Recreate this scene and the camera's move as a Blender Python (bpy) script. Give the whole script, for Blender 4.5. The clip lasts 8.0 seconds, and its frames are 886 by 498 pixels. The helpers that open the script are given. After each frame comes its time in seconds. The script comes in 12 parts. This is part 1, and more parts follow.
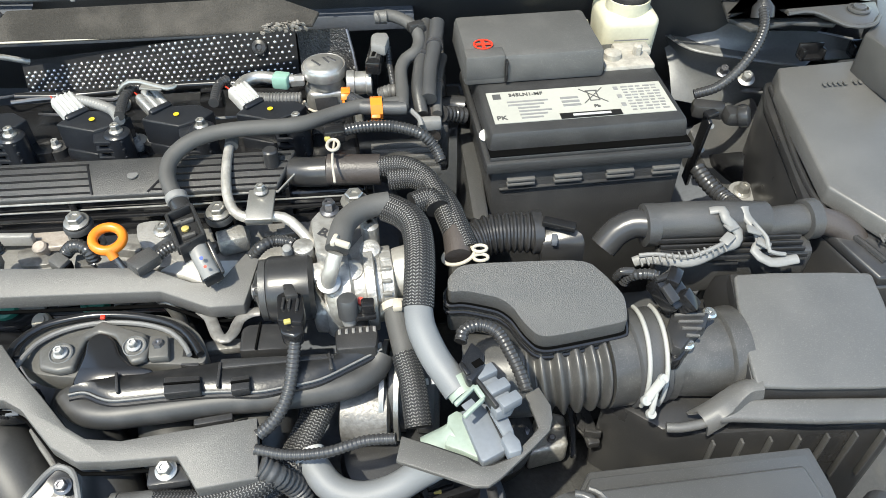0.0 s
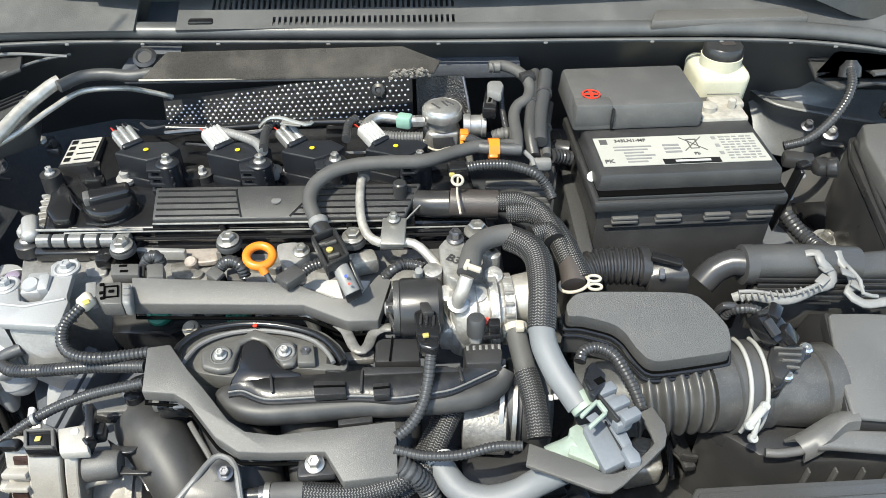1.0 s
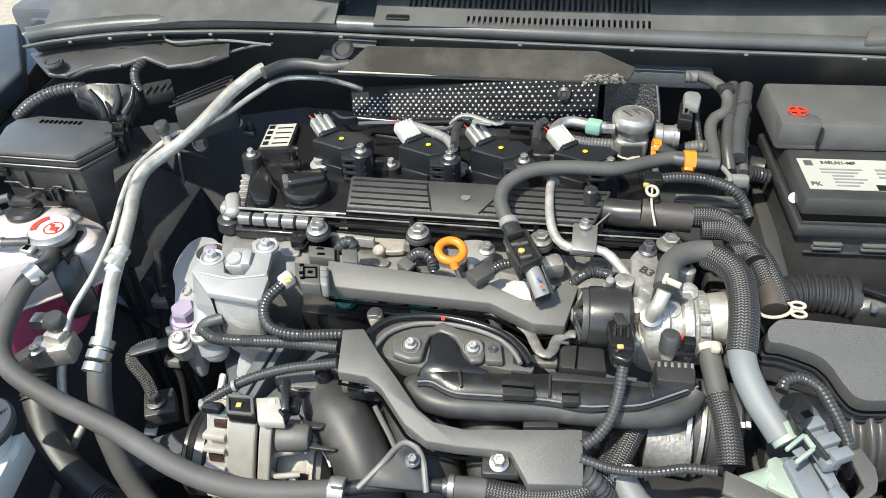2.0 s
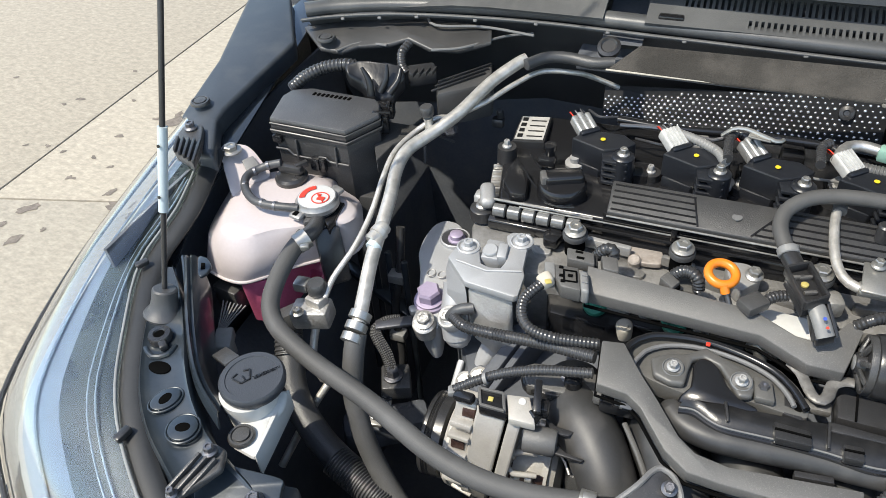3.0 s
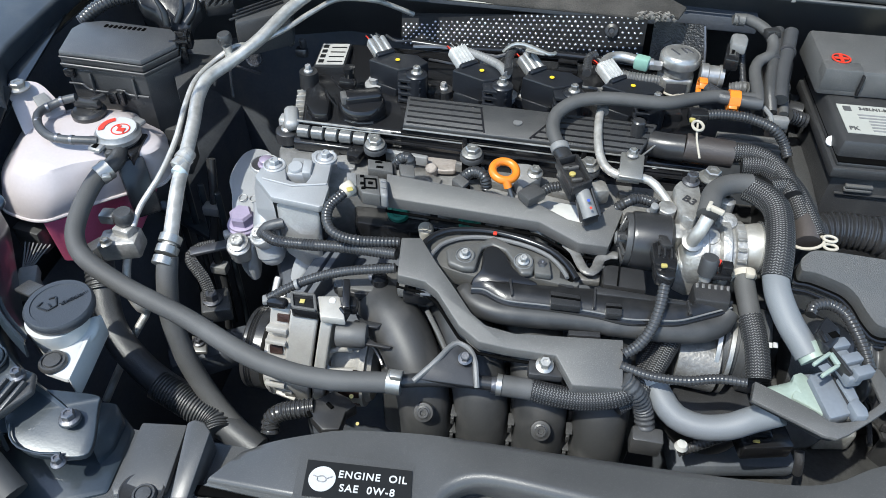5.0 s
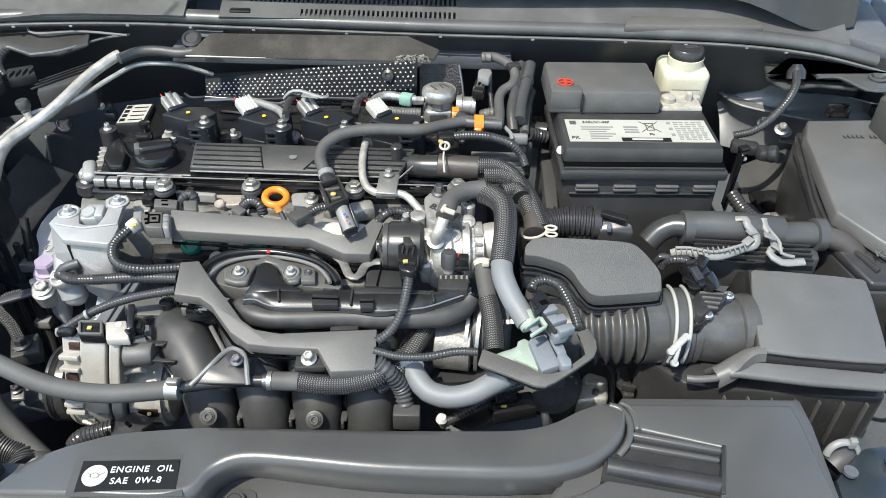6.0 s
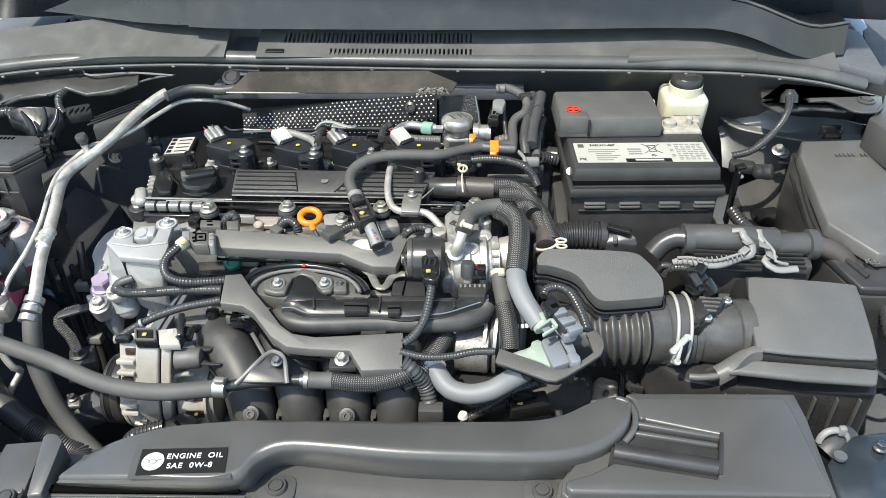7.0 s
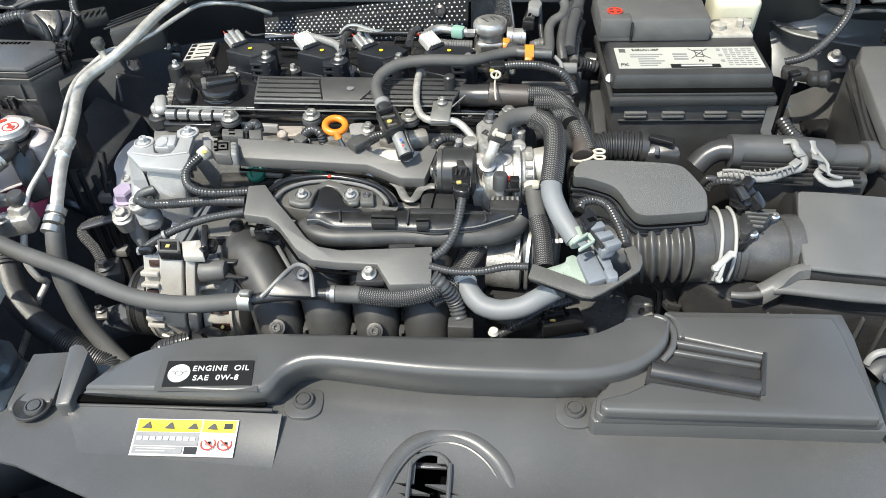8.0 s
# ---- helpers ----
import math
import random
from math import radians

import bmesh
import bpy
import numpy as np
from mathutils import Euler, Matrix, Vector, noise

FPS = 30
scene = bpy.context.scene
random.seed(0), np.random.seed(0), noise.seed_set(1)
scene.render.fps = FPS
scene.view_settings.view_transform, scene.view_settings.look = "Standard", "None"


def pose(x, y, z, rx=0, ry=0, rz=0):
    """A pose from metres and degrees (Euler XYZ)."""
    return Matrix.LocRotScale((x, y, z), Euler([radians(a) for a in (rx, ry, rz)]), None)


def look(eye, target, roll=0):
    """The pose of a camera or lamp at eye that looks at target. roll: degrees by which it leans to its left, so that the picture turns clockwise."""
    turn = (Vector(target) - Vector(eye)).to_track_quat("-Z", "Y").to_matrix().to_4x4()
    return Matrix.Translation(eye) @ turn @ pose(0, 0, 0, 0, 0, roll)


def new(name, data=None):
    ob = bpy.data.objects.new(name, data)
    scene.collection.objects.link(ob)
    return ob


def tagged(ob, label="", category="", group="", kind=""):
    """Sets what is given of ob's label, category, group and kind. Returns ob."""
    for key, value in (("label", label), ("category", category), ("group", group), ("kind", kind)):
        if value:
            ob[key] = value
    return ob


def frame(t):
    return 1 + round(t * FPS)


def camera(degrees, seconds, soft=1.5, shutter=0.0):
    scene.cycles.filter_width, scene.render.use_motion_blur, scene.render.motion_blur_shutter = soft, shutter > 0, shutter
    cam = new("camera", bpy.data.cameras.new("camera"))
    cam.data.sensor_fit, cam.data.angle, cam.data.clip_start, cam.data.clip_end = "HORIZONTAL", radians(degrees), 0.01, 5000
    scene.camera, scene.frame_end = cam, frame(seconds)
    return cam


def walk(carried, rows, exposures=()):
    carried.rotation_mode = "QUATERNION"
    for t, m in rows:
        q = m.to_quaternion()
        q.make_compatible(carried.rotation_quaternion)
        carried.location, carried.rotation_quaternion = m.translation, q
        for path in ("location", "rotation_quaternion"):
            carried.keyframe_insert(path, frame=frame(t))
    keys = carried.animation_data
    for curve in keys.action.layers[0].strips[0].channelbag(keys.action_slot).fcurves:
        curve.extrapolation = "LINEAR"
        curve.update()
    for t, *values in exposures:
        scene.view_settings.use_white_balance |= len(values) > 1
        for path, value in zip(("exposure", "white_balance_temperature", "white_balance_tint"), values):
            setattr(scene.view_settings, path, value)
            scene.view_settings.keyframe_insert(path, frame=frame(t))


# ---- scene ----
cam = camera(61.0, 8.0, soft=0.75)
PATH = [
    (0, (-0.046, 0.058, 1.346), (0.094, 1.494, -0.039), 0.0),
    (0.5, (-0.101, 0.021, 1.36), (0.018, 1.498, 0.017), 0.3),
    (1, (-0.129, 0.006, 1.38), (-0.075, 1.523, 0.079), 0.0),
    (1.2, (-0.142, 0.003, 1.377), (-0.131, 1.527, 0.082), -0.3),
    (2.3, (-0.234, 0.005, 1.385), (-0.595, 1.485, 0.09), -3.0),
    (2.5, (-0.255, 0.007, 1.389), (-0.703, 1.456, 0.085), -3.7),
    (3, (-0.311, 0.001, 1.394), (-0.935, 1.373, 0.08), -4.8),
    (3.5, (-0.35, -0.009, 1.409), (-1.044, 1.298, 0.063), -5.1),
    (4, (-0.349, -0.013, 1.401), (-0.966, 1.299, 0.023), -3.6),
    (4.5, (-0.312, -0.026, 1.389), (-0.745, 1.334, -0.012), -1.1),
    (5, (-0.253, -0.056, 1.386), (-0.468, 1.359, -0.011), 1.5),
    (5.2, (-0.224, -0.071, 1.39), (-0.372, 1.372, 0.014), 2.0),
    (6.3, (-0.061, -0.189, 1.417), (-0.073, 1.404, 0.208), 0.8),
    (6.5, (-0.065, -0.208, 1.423), (-0.088, 1.402, 0.236), 0.4),
    (7, (-0.077, -0.237, 1.435), (-0.157, 1.379, 0.259), -0.9),
    (7.5, (-0.09, -0.241, 1.428), (-0.216, 1.315, 0.178), -1.8),
    (8, (-0.083, -0.213, 1.406), (-0.23, 1.263, 0.065), -2.3),
]
EXPOSURE = 1.0
TINTS = [(0, 0.55, 6900, 3), (1, 0.53, 6900, 3), (2.5, 0.45, 7050, 4), (3.5, -0.1, 6550, 9), (4.5, -0.07, 6000, 5), (5.1, 0.22, 6250, 4), (6.5, 0.48, 6900, 4), (8, 0.54, 6950, 4)]
walk(cam, [(t, look(eye, target, roll)) for t, eye, target, roll in PATH], [(t, EXPOSURE + e, k, g) for t, e, k, g in TINTS])

# ---- light ----
world = bpy.data.worlds.new("sky")
scene.world = world
world.use_nodes = True
wt = world.node_tree
sky = wt.nodes.new("ShaderNodeTexSky")
sky.sky_type = "NISHITA"
sky.sun_disc = False
SUN_EL, SUN_AZ = radians(60), radians(222)
sky.sun_elevation, sky.sun_rotation = SUN_EL, SUN_AZ
wt.links.new(sky.outputs[0], wt.nodes["Background"].inputs[0])
wt.nodes["Background"].inputs[1].default_value = 0.15
sun_data = bpy.data.lights.new("sun", "SUN")
sun_data.energy, sun_data.angle, sun_data.color = 2.5, radians(0.8), (1.0, 0.95, 0.88)
sun = new("sun", sun_data)
sun_dir = Vector((math.sin(SUN_AZ) * math.cos(SUN_EL), math.cos(SUN_AZ) * math.cos(SUN_EL), math.sin(SUN_EL)))
sun.matrix_world = look(sun_dir * 8, (0, 0, 0))


# ---- materials ----
def mat(name, color, rough=0.5, metal=0.0, grain=0.0, scale=300.0, vary=0.15, stain=12.0, coat=0.0, dirt=None, dirt_amount=0.0, spec=0.5, specks=0.0, streak=None):
    """A principled surface: colour varied at two scales, fine relief, optional dirt and pale specks."""
    m = bpy.data.materials.new(name)
    m.use_nodes = True
    nt = m.node_tree
    b = nt.nodes["Principled BSDF"]
    b.inputs["Metallic"].default_value = metal
    b.inputs["Coat Weight"].default_value = coat
    b.inputs["Specular IOR Level"].default_value = spec
    tc = nt.nodes.new("ShaderNodeTexCoord")
    big, fine = nt.nodes.new("ShaderNodeTexNoise"), nt.nodes.new("ShaderNodeTexNoise")
    big.inputs["Scale"].default_value, big.inputs["Detail"].default_value = stain, 6
    fine.inputs["Scale"].default_value, fine.inputs["Detail"].default_value = scale, 3
    place = tc.outputs["Object"]
    if streak:
        turn = nt.nodes.new("ShaderNodeMapping")
        turn.inputs["Rotation"].default_value = (0, 0, radians(streak[0]))
        turn.inputs["Scale"].default_value = (1 / streak[1], 1, 1)
        nt.links.new(place, turn.inputs["Vector"])
        place = turn.outputs["Vector"]
    for n in (big, fine):
        nt.links.new(place, n.inputs["Vector"])
    ramp = nt.nodes.new("ShaderNodeValToRGB")
    ramp.color_ramp.elements[0].position, ramp.color_ramp.elements[1].position = 0.3, 0.72
    lo = [c * (1 - vary) for c in color]
    hi = [min(1, c * (1 + vary)) for c in color]
    ramp.color_ramp.elements[0].color, ramp.color_ramp.elements[1].color = (*lo, 1), (*hi, 1)
    nt.links.new(big.outputs["Fac"], ramp.inputs["Fac"])
    mixf = nt.nodes.new("ShaderNodeMix")
    mixf.data_type, mixf.blend_type = "RGBA", "OVERLAY"
    mixf.inputs["Factor"].default_value = min(1.0, vary * 1.6)
    nt.links.new(ramp.outputs["Color"], mixf.inputs["A"])
    nt.links.new(fine.outputs["Color"], mixf.inputs["B"])
    bw = nt.nodes.new("ShaderNodeRGBToBW")
    nt.links.new(fine.outputs["Color"], bw.inputs[0])
    nt.links.new(bw.outputs[0], mixf.inputs["B"])
    last = mixf.outputs["Result"]
    if dirt:
        dn = nt.nodes.new("ShaderNodeTexNoise")
        dn.inputs["Scale"].default_value, dn.inputs["Detail"].default_value = stain * 2.3, 9
        nt.links.new(place, dn.inputs["Vector"])
        dr = nt.nodes.new("ShaderNodeMapRange")
        dr.inputs["From Min"].default_value, dr.inputs["From Max"].default_value = 0.48, 0.75
        dr.inputs["To Max"].default_value = dirt_amount
        nt.links.new(dn.outputs["Fac"], dr.inputs["Value"])
        mix = nt.nodes.new("ShaderNodeMix")
        mix.data_type = "RGBA"
        mix.inputs["B"].default_value = (*dirt, 1)
        nt.links.new(dr.outputs["Result"], mix.inputs["Factor"])
        nt.links.new(last, mix.inputs["A"])
        last = mix.outputs["Result"]
    # pale specks: dusty bits and the grain's sparkle, both put into the colour
    if specks:
        sn = nt.nodes.new("ShaderNodeTexNoise")
        sn.inputs["Scale"].default_value, sn.inputs["Detail"].default_value = 1100, 1
        nt.links.new(tc.outputs["Object"], sn.inputs["Vector"])
        sr = nt.nodes.new("ShaderNodeMapRange")
        sr.inputs["From Min"].default_value, sr.inputs["From Max"].default_value = 0.56, 0.72
        sr.inputs["To Max"].default_value = specks
        nt.links.new(sn.outputs["Fac"], sr.inputs["Value"])
        smix = nt.nodes.new("ShaderNodeMix")
        smix.data_type = "RGBA"
        smix.inputs["B"].default_value = (0.34, 0.33, 0.31, 1)
        nt.links.new(sr.outputs["Result"], smix.inputs["Factor"])
        nt.links.new(last, smix.inputs["A"])
        last = smix.outputs["Result"]
    nt.links.new(last, b.inputs["Base Color"])
    rr = nt.nodes.new("ShaderNodeMapRange")
    rr.inputs["To Min"].default_value, rr.inputs["To Max"].default_value = max(0.02, rough * 0.8), min(1, rough * 1.2)
    nt.links.new(big.outputs["Fac"], rr.inputs["Value"])
    nt.links.new(rr.outputs["Result"], b.inputs["Roughness"])
    if grain:
        bump = nt.nodes.new("ShaderNodeBump")
        bump.inputs["Strength"].default_value, bump.inputs["Distance"].default_value = grain, 0.001
        nt.links.new(fine.outputs["Fac"], bump.inputs["Height"])
        nt.links.new(bump.outputs["Normal"], b.inputs["Normal"])
    return m


def braid_mat(name, dark, light, around, along, bundles, rough=0.55):
    """Woven sleeve: crossing strands laid by the tube's own coordinates."""
    m = bpy.data.materials.new(name)
    m.use_nodes = True
    nt = m.node_tree
    b = nt.nodes["Principled BSDF"]
    uv = nt.nodes.new("ShaderNodeUVMap")
    sep = nt.nodes.new("ShaderNodeSeparateXYZ")
    nt.links.new(uv.outputs[0], sep.inputs[0])

    def op(kind, a, c):
        n = nt.nodes.new("ShaderNodeMath")
        n.operation = kind
        for i, v in enumerate((a, c)):
            if isinstance(v, (int, float)):
                n.inputs[i].default_value = v
            else:
                nt.links.new(v, n.inputs[i])
        return n.outputs[0]

    lane = op("ABSOLUTE", op("SUBTRACT", op("MULTIPLY", op("FRACT", op("MULTIPLY", sep.outputs[0], around), 0), 2.0), 1.0), 0)
    s1 = op("SINE", op("MULTIPLY", op("ADD", op("MULTIPLY", sep.outputs[1], along), op("MULTIPLY", lane, 0.55)), math.tau), 0)
    gap = op("MULTIPLY", op("MULTIPLY", lane, op("SUBTRACT", 1.0, lane)), 4.0)
    bunch = op("ADD", op("MULTIPLY", op("SINE", op("MULTIPLY", sep.outputs[0], math.tau * bundles), 0), 0.25), 0.75)
    h = op("MULTIPLY", op("MULTIPLY", op("ADD", op("MULTIPLY", s1, 0.5), 0.5), op("POWER", gap, 0.5)), bunch)
    mr = nt.nodes.new("ShaderNodeMapRange")
    mr.inputs["From Min"].default_value, mr.inputs["From Max"].default_value = 0.3, 0.95
    nt.links.new(h, mr.inputs["Value"])
    mix = nt.nodes.new("ShaderNodeMix")
    mix.data_type = "RGBA"
    mix.inputs["A"].default_value, mix.inputs["B"].default_value = (*dark, 1), (*light, 1)
    nt.links.new(mr.outputs[0], mix.inputs["Factor"])
    nt.links.new(mix.outputs["Result"], b.inputs["Base Color"])
    bump = nt.nodes.new("ShaderNodeBump")
    bump.inputs["Strength"].default_value, bump.inputs["Distance"].default_value = 0.8, 0.001
    nt.links.new(h, bump.inputs["Height"])
    nt.links.new(bump.outputs["Normal"], b.inputs["Normal"])
    b.inputs["Roughness"].default_value = rough
    return m


PLASTIC = mat("black_moulded_plastic", (0.05, 0.05, 0.05), 0.33, grain=0.3, scale=900, dirt=(0.13, 0.12, 0.11), dirt_amount=0.18, specks=0.1)
GRAINED = mat("grained_grey_plastic", (0.088, 0.086, 0.082), 0.46, grain=0.3, scale=1500, vary=0.12, stain=10, dirt=(0.17, 0.16, 0.15), dirt_amount=0.15, specks=0.2)
SATIN = mat("satin_black_plastic", (0.024, 0.024, 0.025), 0.29, grain=0.08, scale=900, dirt=(0.11, 0.1, 0.09), dirt_amount=0.16, specks=0.06)
GLOSS = mat("gloss_black_plastic", (0.012, 0.012, 0.013), 0.2, grain=0.03, scale=500)
DEEP = mat("dark_underbody", (0.085, 0.092, 0.105), 0.65, grain=0.4, scale=200, spec=0.25, dirt=(0.16, 0.16, 0.15), dirt_amount=0.25)
# dead black that puts the shade of holes, slots and gaps into colour
VOID = mat("shade_black", (0.004, 0.004, 0.004), 1.0, spec=0.0)
RUBBER = mat("black_rubber", (0.05, 0.051, 0.053), 0.4, grain=0.3, scale=1200, dirt=(0.13, 0.13, 0.13), dirt_amount=0.25)
HOSE = mat("grey_black_rubber_hose", (0.072, 0.071, 0.069), 0.6, spec=0.35, grain=0.25, scale=1500, dirt=(0.16, 0.16, 0.16), dirt_amount=0.2)
GREYHOSE = mat("pale_grey_rubber_hose", (0.155, 0.163, 0.17), 0.55, grain=0.2, scale=1200, vary=0.08)
LOOM = mat("split_loom_plastic", (0.035, 0.035, 0.036), 0.25, vary=0.1)
ALU = mat("cast_aluminium", (0.5, 0.485, 0.455), 0.42, 0.65, grain=0.6, scale=380, vary=0.14, stain=70, dirt=(0.22, 0.2, 0.18), dirt_amount=0.35)
ALUDULL = mat("dull_cast_aluminium", (0.34, 0.335, 0.325), 0.5, 0.4, grain=0.5, scale=450, vary=0.1, stain=40, dirt=(0.22, 0.21, 0.19), dirt_amount=0.3)
PIPE = mat("aluminium_pipe", (0.54, 0.52, 0.48), 0.42, 0.6, grain=0.3, scale=150, vary=0.2, dirt=(0.3, 0.28, 0.25), dirt_amount=0.55, stain=45)
STEEL = mat("zinc_plated_steel", (0.4, 0.39, 0.365), 0.38, 0.8, grain=0.1, scale=800)
DARKSTEEL = mat("dark_steel", (0.16, 0.16, 0.17), 0.4, 0.8, grain=0.3, scale=500)
MIRRORISH = mat("bright_steel", (0.7, 0.69, 0.66), 0.2, 0.9, vary=0.05)
BODY = mat("slate_grey_primer_paint", (0.024, 0.032, 0.04), 0.3, 0.2, grain=0.06, scale=400, spec=0.5, coat=0.5, dirt=(0.14, 0.14, 0.13), dirt_amount=0.2)
PAINT = mat("dark_body_paint", (0.03, 0.036, 0.043), 0.25, 0.3, grain=0.05, scale=900, coat=1.0)
WHITE = mat("white_plastic", (0.52, 0.52, 0.5), 0.42, vary=0.05)
RESIN = mat("milky_resin_tinted_pink", (0.49, 0.44, 0.435), 0.34, vary=0.05, stain=9, spec=0.5)
COOLANT = mat("pink_coolant_behind_resin", (0.62, 0.13, 0.24), 0.34, vary=0.12, stain=18)
YELLOWED = mat("yellowed_milky_resin", (0.56, 0.54, 0.41), 0.4, vary=0.1, stain=14)
ORANGE = mat("orange_plastic", (0.69, 0.195, 0.018), 0.35, vary=0.08)
REDMARK = mat("red_print", (0.62, 0.04, 0.02), 0.45, vary=0.05)
YELLOWMARK = mat("yellow_print", (0.72, 0.52, 0.03), 0.45, vary=0.05)
LOCK = mat("dull_yellow_lock", (0.42, 0.35, 0.11), 0.45, vary=0.1)
COIL = mat("blue_black_coil_plastic", (0.012, 0.0135, 0.017), 0.3, grain=0.15, scale=700, specks=0.05)
ARCH = mat("mid_grey_moulded_plastic", (0.14, 0.14, 0.138), 0.45, grain=0.3, scale=800, dirt=(0.22, 0.21, 0.2), dirt_amount=0.2)
LABELWHITE = mat("white_label_paper", (0.46, 0.46, 0.445), 0.5, vary=0.05)
LABELBLACK = mat("black_label_print", (0.012, 0.012, 0.012), 0.3, vary=0.1)
INK = mat("grey_print", (0.2, 0.2, 0.2), 0.5, vary=0.1)
GREEN = mat("green_plastic", (0.02, 0.17, 0.12), 0.35, vary=0.1)
TEALTAPE = mat("pale_teal_cap", (0.22, 0.37, 0.3), 0.4, vary=0.1)
VIOLET = mat("violet_marked_bolt", (0.33, 0.28, 0.38), 0.5, 0.2, vary=0.1)
FELT = mat("grey_brown_heat_pad", (0.047, 0.044, 0.04), 0.95, grain=1.0, scale=600, vary=0.25, dirt=(0.15, 0.135, 0.12), dirt_amount=0.3, spec=0.05)
CLAMPWHITE = mat("white_clamp_plastic", (0.3, 0.3, 0.285), 0.45, vary=0.06)
CREAM = mat("cream_edge", (0.42, 0.385, 0.32), 0.7, vary=0.1)
SLEEVE = mat("brown_black_sleeve", (0.05, 0.043, 0.04), 0.45, grain=0.3, scale=600, dirt=(0.12, 0.1, 0.09), dirt_amount=0.3)
CONCRETE = mat("pale_concrete", (0.328, 0.292, 0.23), 0.9, grain=1.2, scale=140, vary=0.18, stain=60, dirt=(0.22, 0.19, 0.15), dirt_amount=0.35, specks=0.12, streak=(14, 1.8))
JOINT = mat("dark_joint_filler", (0.09, 0.08, 0.07), 0.9, grain=0.5, scale=60)
COWL = mat("grey_cowl_plastic", (0.072, 0.0735, 0.0735), 0.5, grain=0.3, scale=700, dirt=(0.2, 0.2, 0.19), dirt_amount=0.25)
SEAL = mat("black_rubber_seal", (0.07, 0.072, 0.073), 0.38, grain=0.2, scale=700, dirt=(0.16, 0.16, 0.15), dirt_amount=0.3)
BATTERY = mat("battery_case_plastic", (0.03, 0.03, 0.031), 0.36, grain=0.35, scale=800, dirt=(0.1, 0.1, 0.095), dirt_amount=0.2, specks=0.1)
PALEBLUE = mat("pale_blue_grey_sleeve", (0.45, 0.52, 0.54), 0.5, vary=0.08)
VALVEGREY = mat("blue_grey_valve_plastic", (0.15, 0.165, 0.185), 0.5, vary=0.1)
GEARCAST = mat("stained_dark_casting", (0.045, 0.044, 0.042), 0.6, 0.2, grain=0.8, scale=180, vary=0.3, stain=30, spec=0.25)
VALVEPALE = mat("pale_mint_valve_plastic", (0.27, 0.325, 0.28), 0.45, vary=0.1)
CLIPGREY = mat("pale_grey_clip_plastic", (0.19, 0.19, 0.186), 0.5, vary=0.15, dirt=(0.2, 0.19, 0.18), dirt_amount=0.5)
TOWER = mat("grey_tower_paint", (0.135, 0.138, 0.138), 0.42, 0.15, grain=0.15, scale=300, dirt=(0.26, 0.26, 0.25), dirt_amount=0.3, coat=0.2)
COVER = mat("dusty_grained_cover_plastic", (0.061, 0.061, 0.0605), 0.31, grain=0.12, scale=1400, vary=0.12, stain=9, dirt=(0.12, 0.115, 0.11), dirt_amount=0.15, specks=0.1)
RUNNER = mat("smooth_runner_plastic", (0.033, 0.033, 0.0328), 0.5, grain=0.05, scale=500, vary=0.15, dirt=(0.16, 0.15, 0.14), dirt_amount=0.3)
ALTER = mat("beige_cast_alternator", (0.385, 0.366, 0.332), 0.5, 0.15, grain=0.35, scale=600, vary=0.08, stain=30, dirt=(0.2, 0.18, 0.15), dirt_amount=0.25)
INKDARK = mat("dark_grey_print", (0.075, 0.075, 0.075), 0.5, vary=0.1)
BRAID = braid_mat("woven_black_sleeve", (0.010, 0.010, 0.011), (0.22, 0.217, 0.208), 14, 400, 4)


def glass_mat(name, color, rough, alpha):
    m = bpy.data.materials.new(name)
    m.use_nodes = True
    b = m.node_tree.nodes["Principled BSDF"]
    b.inputs["Base Color"].default_value = (*color, 1)
    b.inputs["Roughness"].default_value = rough
    b.inputs["Transmission Weight"].default_value = alpha
    b.inputs["IOR"].default_value = 1.5
    return m


LENS = glass_mat("clear_headlight_lens", (0.9, 0.95, 1.0), 0.02, 1.0)
WINDGLASS = glass_mat("dark_windscreen_glass", (0.25, 0.28, 0.28), 0.02, 0.9)


# ---- mesh helpers ----
ORIGIN = {}
SLIM = 1.0  # common factor on the girth of small fittings


def thing(name, at, label, category, group="", kind=""):
    ob = new(name)
    ob.location = at
    ob.empty_display_size = 0.02
    ORIGIN[ob] = Vector(at)
    return tagged(ob, label, category, group, kind)


def part(name, bm, material, parent, label="", smooth=40):
    """One mesh under a thing or a part; the bmesh is in world metres."""
    o = ORIGIN[parent]
    bmesh.ops.translate(bm, verts=bm.verts, vec=-o)
    bmesh.ops.recalc_face_normals(bm, faces=bm.faces)
    limit = radians(smooth)
    for f in bm.faces:
        f.smooth = True
    for e in bm.edges:
        if len(e.link_faces) != 2 or e.calc_face_angle(0) > limit:
            e.smooth = False
    me = bpy.data.meshes.new(name)
    bm.to_mesh(me)
    bm.free()
    me.materials.append(material)
    ob = new(name, me)
    ob.parent = parent
    ORIGIN[ob] = o
    return tagged(ob, label) if label else ob


def solo(name, bm, material, at, label, category, group="", kind="", smooth=40):
    """A thing that is one plain mesh."""
    ORIGIN[None] = Vector(at)
    ob = part(name, bm, material, None, label, smooth)
    ob.location = at
    ORIGIN[ob] = Vector(at)
    return tagged(ob, label, category, group, kind)


def joined(*bms):
    """Several shapes in one mesh."""
    out = bmesh.new()
    for b in bms:
        me = bpy.data.meshes.new("tmp")
        b.to_mesh(me)
        b.free()
        out.from_mesh(me)
        bpy.data.meshes.remove(me)
    return out


